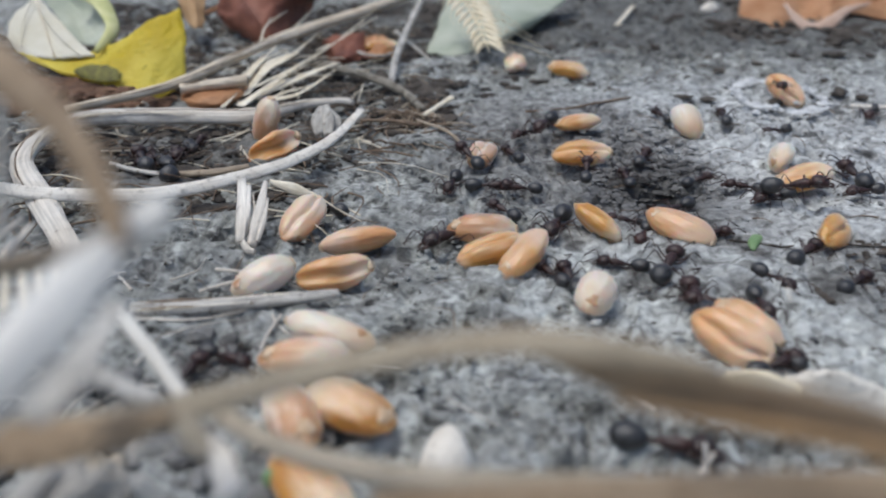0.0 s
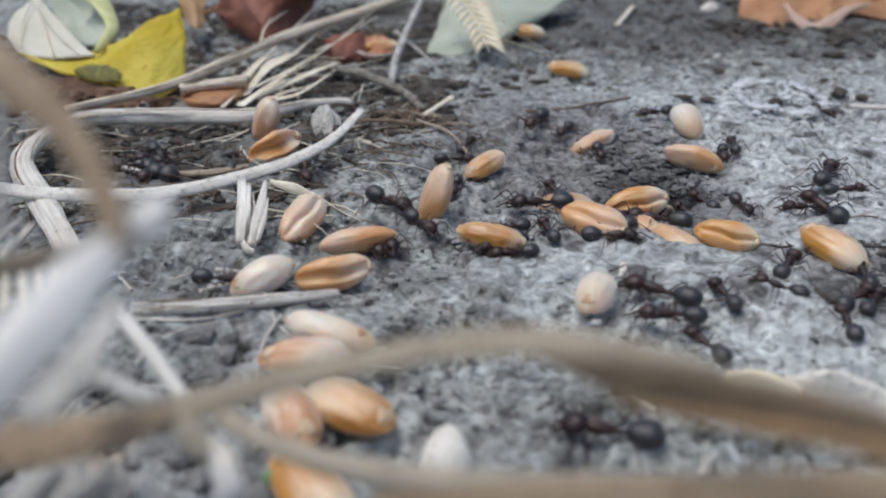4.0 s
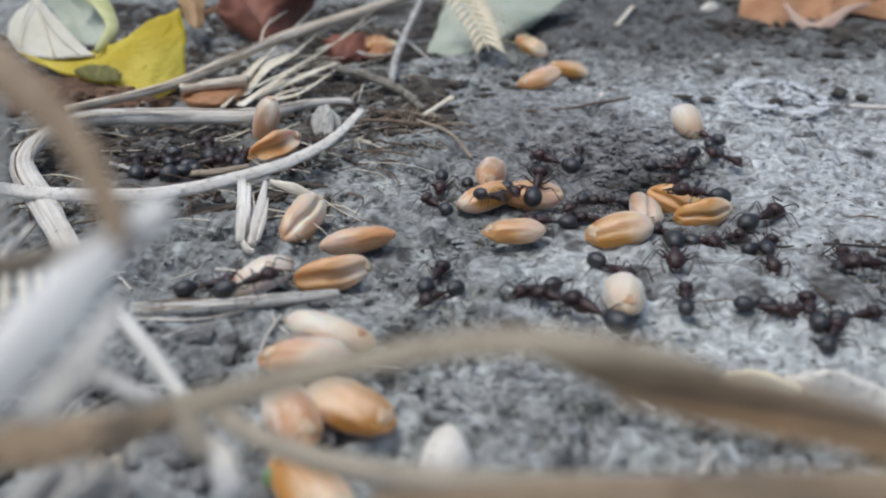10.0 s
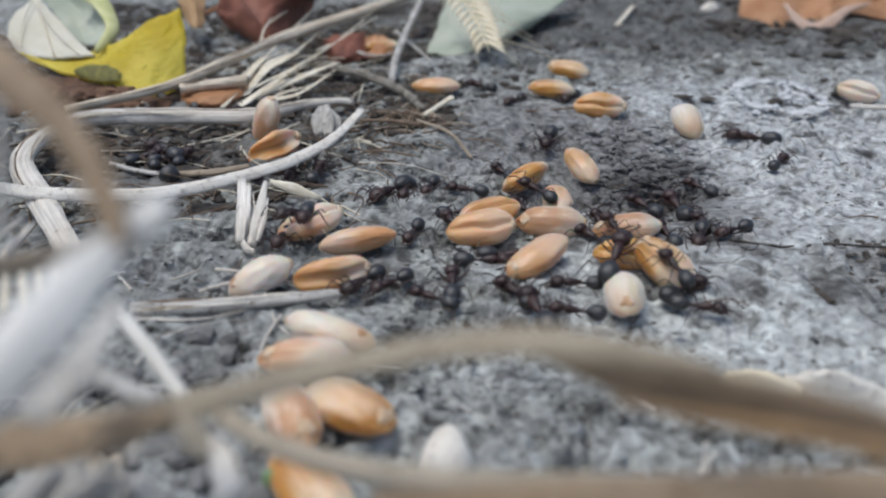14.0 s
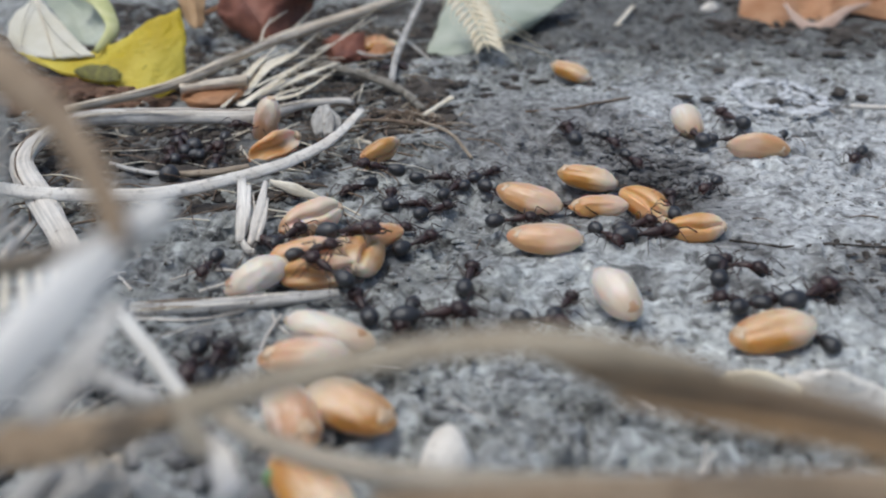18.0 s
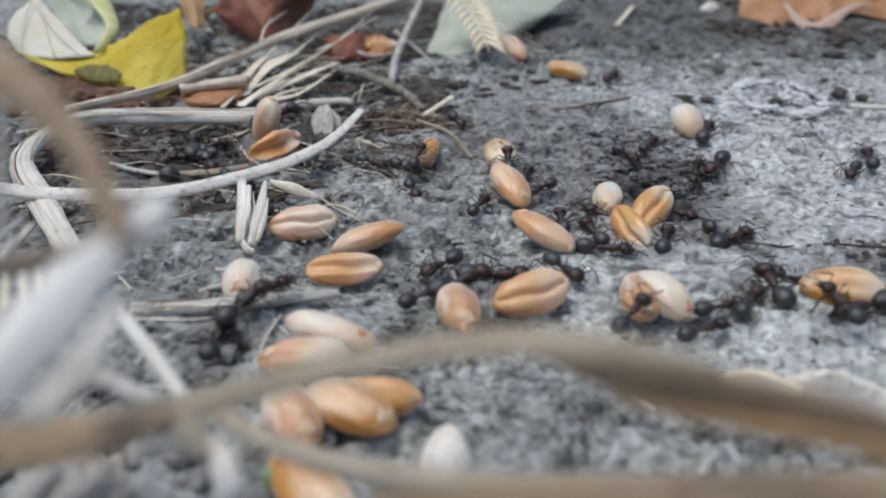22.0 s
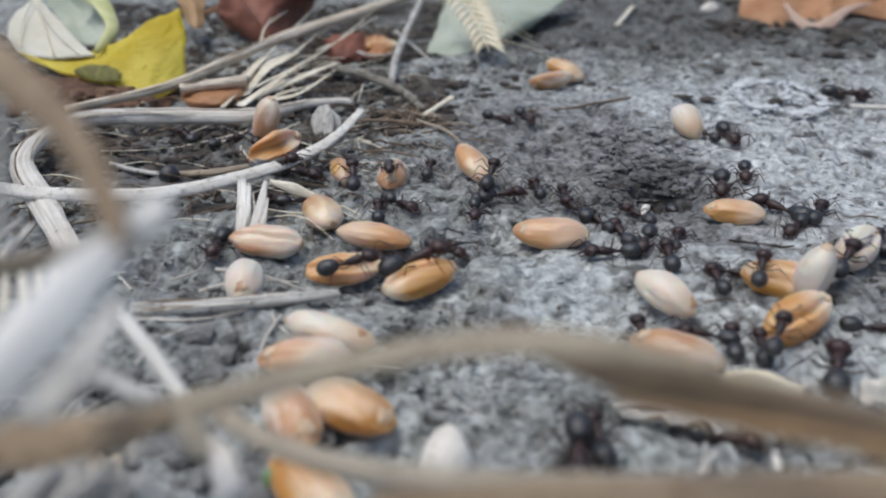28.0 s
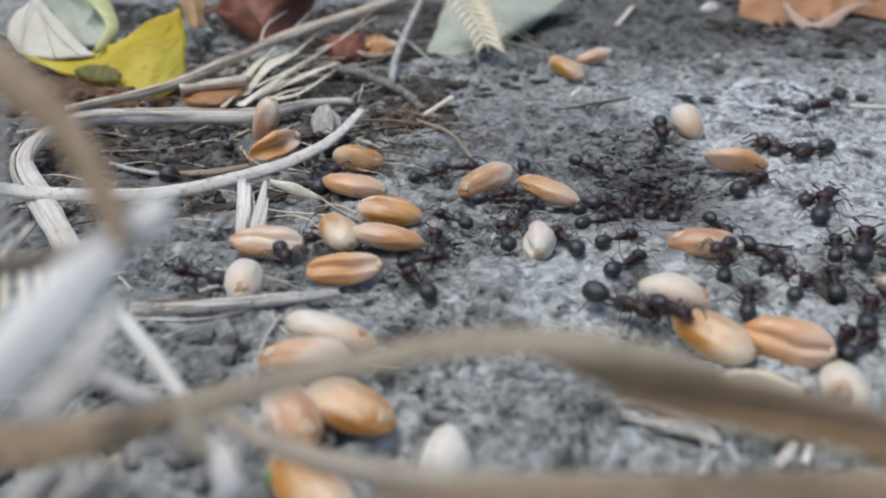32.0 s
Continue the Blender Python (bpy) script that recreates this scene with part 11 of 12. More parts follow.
    walk(ants[56], crawl(ants[56], [(0, 20.8, 77.1, 0.6, -131.3), (1, 17.8, 73.7, 0.9, 48.7), (2, 20.8, 77.1, 0.6, 48.7), (3, 20.8, 77.1, 0.6, -91.8), (4, 21, 73.7, 0.9, -102), (5, 20.1, 73.6, 0.9, -174.4), (6, 20.7, 73.7, 0.9, -96.1), (7, 20.3, 69.7, 0.9, -67.5), (8, 21.4, 67, 2.4, 54.4), (9, 22.9, 69.1, 0.9, 84.2), (10, 20.8, 77.1, 0.6, 240.3), (11, 18.9, 73.7, 0.9, 94.2), (12, 18.4, 79.6, 0.9, 221), (13, 10.8, 73, 0.9, 161.9), (14, 2.2, 75.8, 0.9, 161.9), (15, 0.1, 76.1, 0.9, 110.5), (16, 1.3, 78.2, 0.9, 14.4), (17, 2, 76.6, 0.9, -146.4), (18, 0.9, 75.8, 0.9, -301.3), (19, 3.2, 79.6, 0.9, -205.3), (20, 1.5, 80.4, 0.9, -325.2), (21, 2.6, 81.2, 0.9, -172.8), (22, -2.5, 80.6, 2.4, -283.2), (23, -0.3, 90.1, 0.9, -107.8), (24, -3.6, 79.6, 0.9, 48.2), (25, 3.9, 82.9, 0.9, -92.3), (26, 3.9, 78.5, 0.9, -115.6), (27, 1.5, 78, 0.9, -95.7), (28, 3.6, 75.1, 0.9, 75.1), (29, 4.1, 75.8, 0.9, 63.6), (30, 3.6, 75.1, 0.9, 75.1), (31, 8.2, 73, 0.9, 180), (32, 6.6, 73, 0.9, 180)]))
    walk(ants[57], crawl(ants[57], [(0, 52.9, 60.8, 0.9, 276.1), (1, 52.9, 60.8, 0.9, 277.8), (2, 52.9, 60.8, 0.9, 293.2), (3, 52.9, 60.8, 0.9, 300.7), (6, 52.9, 60.8, 0.9, 306.1), (7, 52.9, 60.8, 0.9, 325.8), (8, 52.9, 60.8, 0.9, 309), (9, 52.9, 60.8, 0.9, 292.7), (10, 52.9, 60.8, 0.9, 314.9), (11, 52.9, 60.8, 0.9, 330.3), (12, 52.9, 60.8, 0.9, 354.1), (13, 52.9, 60.8, 0.9, 355.4), (14, 52.9, 60.8, 0.9, 351.6), (17, 52.9, 60.8, 0.9, 374.3), (18, 52.9, 60.8, 0.9, 380.4), (19, 52.9, 60.8, 0.9, 376.2), (20, 52.9, 60.8, 0.9, 372.9), (21, 52.9, 60.8, 0.9, 371.8), (22, 52.9, 60.8, 0.9, 349.9), (23, 52.9, 60.8, 0.9, 332.7), (24, 52.9, 60.8, 0.9, 169.8), (25, 35.6, 63.8, 0.9, 231.7), (26, 34.7, 62.8, 0.9, 250.9), (27, 34.4, 60.2, 0.9, 232.2), (28, 30.9, 57.8, 2.4, 411.8), (29, 33.5, 61.2, 0.9, 589.5), (30, 21.5, 47.1, 2.4, 757.8), (31, 28.5, 52.6, 0.9, 792.2), (32, 29.9, 56.9, 0.9, 792.2)]))
    walk(ants[58], crawl(ants[58], [(0, -65.2, 70.1, 0.9, 62.4), (1, -65.2, 70.1, 0.9, 45.4), (2, -65.2, 70.1, 0.9, 47), (3, -65.2, 70.1, 0.9, 32.1), (6, -65.2, 70.1, 0.9, 20.9), (7, -65.2, 70.1, 0.9, 39.5), (8, -65.2, 70.1, 0.9, 42.2), (9, -65.2, 70.1, 0.9, 54.6), (10, -65.2, 70.1, 0.9, 37.2), (11, -65.2, 70.1, 0.9, 34.5), (12, -65.2, 70.1, 0.9, 29.1), (13, -65.2, 70.1, 0.9, 52.9), (14, -65.2, 70.1, 0.9, 65), (17, -65.2, 70.1, 0.9, 81.2), (18, -65.2, 70.1, 0.9, 90.2), (19, -65.2, 70.1, 0.9, 68.5), (20, -65.2, 70.1, 0.9, 82.7), (21, -65.2, 70.1, 0.9, 94), (22, -65.2, 70.1, 0.9, 103.9), (23, -65.2, 70.1, 0.9, 17.3), (24, -29.6, 81.2, 0.9, -102.5), (25, -30.3, 78.1, 0.9, -277.2), (26, -30.1, 81.1, 0.9, -277.4), (27, -29.3, 85.9, 0.9, -278.5), (28, -28.7, 90.5, 0.9, -233), (29, -28.4, 89.4, 0.9, -242.3), (30, -21, 76.6, 0.9, -408.7), (31, -18.5, 73.7, 0.9, -250.7), (32, -23.9, 89.2, 0.9, -250.7)]))
    walk(ants[59], crawl(ants[59], [(0, 72.6, 101.2, 0.9, 51.8), (1, 72.6, 101.2, 0.9, 59.9), (2, 72.6, 101.2, 0.9, 42.4), (3, 72.6, 101.2, 0.9, 48), (6, 72.6, 101.2, 0.9, 70.5), (7, 72.6, 101.2, 0.9, 72.2), (8, 72.6, 101.2, 0.9, 49.4), (9, 72.6, 101.2, 0.9, 72.8), (10, 72.6, 101.2, 0.9, 80.2), (11, 72.6, 101.2, 0.9, 79.2), (12, 72.6, 101.2, 0.9, 101.9), (13, 72.6, 101.2, 0.9, 99.2), (14, 72.6, 101.2, 0.9, 84.9), (17, 72.6, 101.2, 0.9, 60.1), (18, 72.6, 101.2, 0.9, 74.8), (19, 72.6, 101.2, 0.9, 57.2), (20, 72.6, 101.2, 0.9, 72.1), (21, 72.6, 101.2, 0.9, 51.1), (22, 72.6, 101.2, 0.9, 57.8), (23, 72.6, 101.2, 0.9, 34), (24, 72.6, 101.2, 0.9, 45), (25, 72.6, 101.2, 0.9, 20.7), (28, 72.6, 101.2, 0.9, 40.6), (29, 72.6, 101.2, 0.9, 45), (30, 72.6, 101.2, 0.9, 59.6), (31, 72.6, 101.2, 0.9, 80.8), (32, 72.6, 101.2, 0.9, 84.7)]))
    walk(ants[60], crawl(ants[60], [(0, 22.9, 78.9, 0.6, 51.7), (1, 27.5, 84.6, 0.9, 210.4), (2, 29.9, 82, 0.9, 204.2), (3, 22.9, 78.9, 0.6, 204.2), (6, 22.9, 78.9, 0.6, 240.4), (7, 20.8, 75.1, 0.9, 164.5), (8, 20.5, 75.1, 0.9, 190.5), (9, 22.9, 78.9, 0.6, 57.4), (10, 22.9, 78.9, 0.6, -105.2), (11, 19.9, 67.6, 2.4, 74.8), (12, 22.9, 78.9, 0.6, 246.2), (13, 19.2, 70.4, 0.9, 95.3), (14, 18.9, 73.7, 0.9, 118.9), (15, 19, 76.2, 0.9, 93.2), (16, 18.6, 79, 0.9, 130.4), (17, 14.7, 81.2, 0.9, 298.9), (18, 17.7, 75.8, 0.9, 390.3), (19, 22.9, 78.9, 0.6, 390.3), (20, 22.9, 78.9, 0.6, 244.5), (21, 20.5, 73.7, 0.9, 64.5), (22, 22.9, 78.9, 0.6, 231.9), (23, 18.9, 73.7, 0.9, 123.5), (24, 15.5, 78.8, 0.9, 0.5), (25, 22.9, 78.9, 0.6, 0.5), (28, 22.9, 78.9, 0.6, 21.9), (29, 22.9, 78.9, 0.6, 181.5), (30, 20.5, 78.8, 0.9, 1.5), (31, 22.9, 78.9, 0.6, 1.5), (32, 22.9, 78.9, 0.6, 11.1)]))
    walk(ants[61], crawl(ants[61], [(0, 46.5, 64, 0.9, 27.8), (1, 46.5, 64, 0.9, 44.9), (2, 46.5, 64, 0.9, 24.5), (3, 46.5, 64, 0.9, 28.8), (6, 46.5, 64, 0.9, 28.8), (7, 46.5, 64, 0.9, 44.5), (8, 46.5, 64, 0.9, 38), (9, 46.5, 64, 0.9, 21.3), (10, 46.5, 64, 0.9, 5.2), (11, 46.5, 64, 0.9, -13.9), (12, 46.5, 64, 0.9, -13), (13, 46.5, 64, 0.9, -34.4), (14, 46.5, 64, 0.9, -38.4), (17, 46.5, 64, 0.9, -51.8), (18, 46.5, 64, 0.9, -69.7), (19, 46.5, 64, 0.9, -58.2), (20, 46.5, 64, 0.9, -43.3), (21, 46.5, 64, 0.9, -31.2), (22, 46.5, 64, 0.9, -36.5), (23, 46.5, 64, 0.9, -37.8), (24, 46.5, 64, 0.9, -26.8), (25, 46.5, 64, 0.9, -19.7), (28, 46.5, 64, 0.9, -18), (29, 46.5, 64, 0.9, -157.5), (30, 32.7, 58.2, 0.9, -127), (31, 31.6, 56.9, 0.9, -299.1), (32, 34.7, 62.8, 0.9, -297.4)]))
    walk(ants[62], crawl(ants[62], [(0, -58.8, 73.3, 0.9, 73.8), (1, -58.8, 73.3, 0.9, 76.3), (2, -58.8, 73.3, 0.9, 90.8), (3, -58.8, 73.3, 0.9, 84.6), (6, -58.8, 73.3, 0.9, 87.8), (7, -58.8, 73.3, 0.9, 112.2), (8, -58.8, 73.3, 0.9, 105), (9, -58.8, 73.3, 0.9, 119.7), (10, -58.8, 73.3, 0.9, 124), (11, -58.8, 73.3, 0.9, 118.4), (12, -58.8, 73.3, 0.9, 118.9), (13, -58.8, 73.3, 0.9, 97.3), (14, -58.8, 73.3, 0.9, 3.7), (15, -49, 74.1, 0.9, 1.4), (16, -42.1, 73.7, 0.9, 3.3), (17, -31.5, 75.1, 0.9, 72.5), (18, -28.5, 84.4, 0.9, 116.1), (19, -28.9, 85.1, 0.9, 115.4), (20, -28.8, 84.6, 0.9, 119.7), (21, -29.4, 85.3, 0.9, 104.5), (22, -26.8, 83.7, 0.9, 190.4), (23, -61, 77.5, 0.9, 13.3), (24, -34.5, 83.7, 0.9, -166.7), (25, -61, 77.5, 0.9, -166.7), (28, -61, 77.5, 0.9, -150.1), (29, -61, 77.5, 0.9, -171.7), (30, -61, 77.5, 0.9, -164.3), (31, -61, 77.5, 0.9, -186.8), (32, -61, 77.5, 0.9, -206.1)]))
    walk(ants[63], crawl(ants[63], [(0, 66.2, 75.6, 0.9, 50.5), (1, 66.2, 75.6, 0.9, 59.5), (2, 66.2, 75.6, 0.9, 82.6), (3, 66.2, 75.6, 0.9, 92), (6, 66.2, 75.6, 0.9, 112.9), (7, 66.2, 75.6, 0.9, 128), (8, 66.2, 75.6, 0.9, 132.2), (9, 66.2, 75.6, 0.9, 134.2), (10, 66.2, 75.6, 0.9, 114.2), (11, 66.2, 75.6, 0.9, 97.8), (12, 66.2, 75.6, 0.9, 103), (13, 66.2, 75.6, 0.9, 97), (14, 66.2, 75.6, 0.9, 77.8), (17, 66.2, 75.6, 0.9, 93.3), (18, 66.2, 75.6, 0.9, 86.9), (19, 66.2, 75.6, 0.9, 65.4), (20, 66.2, 75.6, 0.9, 45.7), (21, 66.2, 75.6, 0.9, 23.7), (22, 66.2, 75.6, 0.9, 9.5), (23, 66.2, 75.6, 0.9, 12.2), (24, 66.2, 75.6, 0.9, 12.4), (25, 66.2, 75.6, 0.9, -2.6), (28, 66.2, 75.6, 0.9, -21.3), (29, 66.2, 75.6, 0.9, -22.6), (30, 66.2, 75.6, 0.9, -16.6), (31, 66.2, 75.6, 0.9, -17.1), (32, 66.2, 75.6, 0.9, -16.7)]))
    walk(ants[64], crawl(ants[64], [(0, 22.6, 78.2, 0.6, 348.1), (1, 22.6, 78.2, 0.6, 329.8), (2, 26.7, 75.8, 0.9, 180), (3, 24.8, 75.8, 0.9, 132.5), (4, 25.3, 76.1, 0.9, 112), (5, 23.7, 78.5, 0.9, 142), (6, 22.6, 78.2, 0.6, 279.6), (7, 23.5, 73, 0.9, 391.7), (8, 30.4, 77.3, 0.9, 216.7), (9, 26.5, 74.4, 0.9, 135.9), (10, 22.6, 78.2, 0.6, 242.7), (11, 17.9, 69.1, 0.9, 265), (12, 17.5, 64.6, 2.4, 434.8), (13, 14.8, 67.3, 0.9, 261.3), (14, 14.2, 63.5, 2.4, 113.6), (15, 12.7, 64, 0.9, 102), (16, 12.7, 70.8, 0.9, 105), (17, 10.7, 71.7, 0.9, -61.5), (18, 14, 65.5, 0.9, -61.5), (19, 13.9, 66.1, 0.9, -76.1), (20, 15, 61.7, 0.9, -62.8), (21, 18.6, 54.7, 0.9, -36.4), (22, 20.3, 53.4, 0.9, 16.9), (23, 20.1, 58.7, 0.9, 191.6), (24, 17.8, 58.2, 0.9, 191.6), (25, 18.2, 59.2, 0.9, 342.9), (26, 17.8, 57.2, 0.9, 288.2), (27, 20.3, 53, 0.9, 282.8), (28, 19.7, 48.8, 0.9, 437.6), (29, 20.7, 53.4, 0.9, 413.6), (30, 14.1, 53, 0.9, 316.1), (31, 18.6, 48.6, 2.4, 431.4), (32, 22.4, 59.7, 0.9, 431.4)]))
    walk(ants[65], crawl(ants[65], [(0, 59.3, 67.2, 0.9, -12.6), (1, 59.3, 67.2, 0.9, -12.2), (2, 59.3, 67.2, 0.9, -10.4), (3, 59.3, 67.2, 0.9, -29.9), (6, 59.3, 67.2, 0.9, -6.3), (7, 59.3, 67.2, 0.9, -19.4), (8, 59.3, 67.2, 0.9, -6.3), (9, 59.3, 67.2, 0.9, -10.5), (10, 59.3, 67.2, 0.9, -180.3), (11, 36.7, 67.3, 0.9, -352.3), (12, 61.1, 70.6, 0.9, -352.3), (13, 61.1, 70.6, 0.9, -354.7), (14, 61.1, 70.6, 0.9, -530.8), (15, 54.7, 71.7, 0.9, -535.7), (16, 42.7, 69.2, 0.9, -524.4), (17, 36.9, 66.7, 0.9, -651.1), (18, 43.8, 84.6, 0.9, -488), (19, 34.3, 72.3, 0.9, -436.3), (20, 35.9, 65.5, 0.9, -610.7), (21, 31.8, 77.3, 0.9, -706), (22, 41.1, 79.6, 0.9, -842.6), (23, 34.8, 69.7, 0.9, -788.6), (24, 36, 66.7, 0.9, -689.3), (25, 38, 67.9, 0.9, -828.8), (26, 38.3, 66.7, 0.9, -839), (27, 36.5, 65.2, 0.9, -840.1), (28, 36.6, 63.8, 0.9, -1006.3), (29, 40.3, 76.6, 0.9, -1006.3), (30, 39.5, 77.3, 0.9, -835.3), (31, 30.3, 57.8, 0.9, -1012.6), (32, 32.4, 62.8, 0.9, -1012.6)]))
    walk(ants[66], crawl(ants[66], [(0, -52.4, 76.5, 0.9, 119.7), (1, -52.4, 76.5, 0.9, 101.4), (2, -52.4, 76.5, 0.9, 84.1), (3, -52.4, 76.5, 0.9, 94.5), (6, -52.4, 76.5, 0.9, 92.8), (7, -52.4, 76.5, 0.9, 99.5), (8, -52.4, 76.5, 0.9, 105.1), (9, -52.4, 76.5, 0.9, 116.1), (10, -52.4, 76.5, 0.9, 98.2), (11, -52.4, 76.5, 0.9, 108.3), (12, -52.4, 76.5, 0.9, 99.8), (13, -52.4, 76.5, 0.9, 109.4), (14, -52.4, 76.5, 0.9, 17.6), (15, -45.2, 80.7, 0.9, 18), (16, -34.8, 82.2, 0.9, 11.6), (17, -28.6, 84.1, 0.9, 110.7), (18, -28.2, 86.7, 0.9, -63.2), (19, -28.1, 86, 0.9, -63.8), (20, -26.7, 85.5, 0.9, -94.1), (21, -26.8, 83.7, 0.9, -31.3), (22, -24, 82, 0.9, -65.2), (23, -19.5, 72.3, 0.9, -218.4), (24, -22.1, 74.4, 0.9, -263.5), (25, -24.1, 91.7, 0.9, -275.9), (26, -22.7, 86.7, 0.9, -426.8), (27, -19.6, 81.1, 0.9, -413.3), (28, -16.2, 78.1, 2.4, -348.3), (29, -15.2, 81.2, 0.9, -309.7), (30, -11.7, 85.5, 0.9, -180), (31, -12.9, 85.5, 0.9, -351.4), (32, -11.4, 88.2, 0.9, -298.7)]))
    walk(ants[67], crawl(ants[67], [(0, 59.8, 78.8, 0.9, 30), (1, 59.8, 78.8, 0.9, 27.6), (2, 59.8, 78.8, 0.9, 5.9), (3, 59.8, 78.8, 0.9, 12.4), (6, 59.8, 78.8, 0.9, 17.4), (7, 59.8, 78.8, 0.9, 18.6), (8, 59.8, 78.8, 0.9, -0.9), (9, 59.8, 78.8, 0.9, -2.6), (10, 59.8, 78.8, 0.9, -2.3), (11, 59.8, 78.8, 0.9, -21.4), (12, 59.8, 78.8, 0.9, -33.8), (13, 59.8, 78.8, 0.9, -9), (14, 59.8, 78.8, 0.9, 14.8), (17, 59.8, 78.8, 0.9, 34.5), (18, 59.8, 78.8, 0.9, 34), (19, 59.8, 78.8, 0.9, 45.6), (20, 59.8, 78.8, 0.9, 25.9), (21, 59.8, 78.8, 0.9, 22.3), (22, 59.8, 78.8, 0.9, 121.3), (23, 49.8, 95.2, 0.9, 205.5), (24, 37.1, 89.2, 0.9, 121.9), (25, 35.9, 91.1, 0.9, 45.6), (26, 42.5, 95.9, 0.9, 45), (27, 48.9, 104.1, 0.9, 50.5), (28, 52.8, 108.4, 0.9, -27.5), (29, 70.9, 99, 0.9, -184.4), (30, 46.8, 100.9, 0.9, -118.8), (31, 42, 92.1, 0.9, -291.4), (32, 45.9, 102, 0.9, -330)]))
    walk(ants[68], crawl(ants[68], [(0, 22.2, 77.5, 0.6, 78.7), (1, 22.2, 77.5, 0.6, -20.9), (2, 24.7, 76.6, 0.9, -197.9), (3, 23.2, 78.1, 0.9, -241), (4, 24.2, 77.3, 0.9, -248.5), (5, 21.4, 82.5, 0.9, -235.4), (6, 20.9, 82, 0.9, -135.9), (7, 18.4, 79.6, 0.9, -29.1), (8, 22.2, 77.5, 0.6, -29.1), (9, 22.2, 77.5, 0.6, -22.8), (10, 22.2, 77.5, 0.6, -36.1), (11, 22.2, 77.5, 0.6, -23.6), (12, 22.2, 77.5, 0.6, -151.2), (13, 16.6, 74.4, 0.9, -160.5), (14, 8.5, 71.5, 2.4, -221.1), (15, 8.5, 74.6, 0.9, -207.1), (16, 3.1, 74.3, 0.9, -193.7), (17, 3.6, 75.8, 0.9, -245.4), (18, 2.6, 78.1, 0.9, -288.6), (19, 6.3, 89.2, 0.9, -425.7), (20, 9.1, 82.9, 0.9, -284.9), (21, 11.1, 90.1, 0.9, -456), (22, 9.6, 76.6, 0.9, -490.6), (23, 7.7, 74.3, 2.4, -517.9), (24, 6.2, 73.7, 0.9, -651.2), (25, 9.7, 82.9, 0.9, -726.7), (26, 10.8, 80.5, 0.9, -826.9), (27, 8.6, 79, 0.9, -801.5), (28, 11.6, 75.1, 0.9, -630.2), (29, 11.7, 84.6, 0.9, -773.7), (30, 14.2, 81.2, 0.9, -744.7), (31, 22.2, 77.5, 0.6, -744.7), (32, 22.2, 77.5, 0.6, -741.6)]))
    walk(ants[69], crawl(ants[69], [(0, 52.9, 70.4, 0.9, 266.9), (1, 52.9, 70.4, 0.9, 249.4), (2, 52.9, 70.4, 0.9, 233), (3, 52.9, 70.4, 0.9, 208.5), (6, 52.9, 70.4, 0.9, 211), (7, 52.9, 70.4, 0.9, 221.1), (8, 52.9, 70.4, 0.9, 229.7), (9, 52.9, 70.4, 0.9, 231), (10, 52.9, 70.4, 0.9, 227.1), (11, 52.9, 70.4, 0.9, 237.3), (12, 52.9, 70.4, 0.9, 239.8), (13, 52.9, 70.4, 0.9, 244.2), (14, 52.9, 70.4, 0.9, 224), (17, 52.9, 70.4, 0.9, 247.9), (18, 52.9, 70.4, 0.9, 223.9), (19, 52.9, 70.4, 0.9, 231.8), (20, 52.9, 70.4, 0.9, 242.4), (21, 52.9, 70.4, 0.9, 237.6), (22, 52.9, 70.4, 0.9, 248.2), (23, 52.9, 70.4, 0.9, 271.2), (24, 52.9, 70.4, 0.9, 282.9), (25, 52.9, 70.4, 0.9, 297.7), (28, 52.9, 70.4, 0.9, 283.5), (29, 52.9, 70.4, 0.9, 288.9), (30, 52.9, 70.4, 0.9, 222), (31, 28.3, 48.2, 2.4, 61.9), (32, 30.4, 52.2, 0.9, 61.9)]))
    walk(ants[70], crawl(ants[70], [(0, -65.2, 79.7, 0.9, 84.9), (1, -65.2, 79.7, 0.9, 102.4), (2, -65.2, 79.7, 0.9, 96.6), (3, -65.2, 79.7, 0.9, 82.5), (6, -65.2, 79.7, 0.9, 102.7), (7, -65.2, 79.7, 0.9, 91.1), (8, -65.2, 79.7, 0.9, 81), (9, -65.2, 79.7, 0.9, 105.2), (10, -65.2, 79.7, 0.9, 127.6), (11, -65.2, 79.7, 0.9, 144.7), (12, -65.2, 79.7, 0.9, 125.9), (13, -65.2, 79.7, 0.9, 4.8), (14, -29.9, 82.7, 0.9, 109.2), (15, -31.1, 82.3, 0.9, 51.8), (16, -27.9, 85.3, 0.9, 8.4), (17, -26.9, 82.9, 0.9, -138.9), (18, -27.3, 83.6, 0.9, -144.1), (19, -27.1, 83.6, 0.9, -192.7), (20, -27.1, 83.6, 0.9, -220.4), (21, -27.6, 84.4, 0.9, -221.5), (22, -26, 85.8, 0.9, -198.8), (23, -68.6, 86, 0.9, -180.2), (24, -68.6, 86, 0.9, -166), (25, -68.6, 86, 0.9, -170.2), (28, -68.6, 86, 0.9, -174.1), (29, -68.6, 86, 0.9, -185), (30, -68.6, 86, 0.9, -195.6), (31, -68.6, 86, 0.9, -210.5), (32, -68.6, 86, 0.9, -219.1)]))
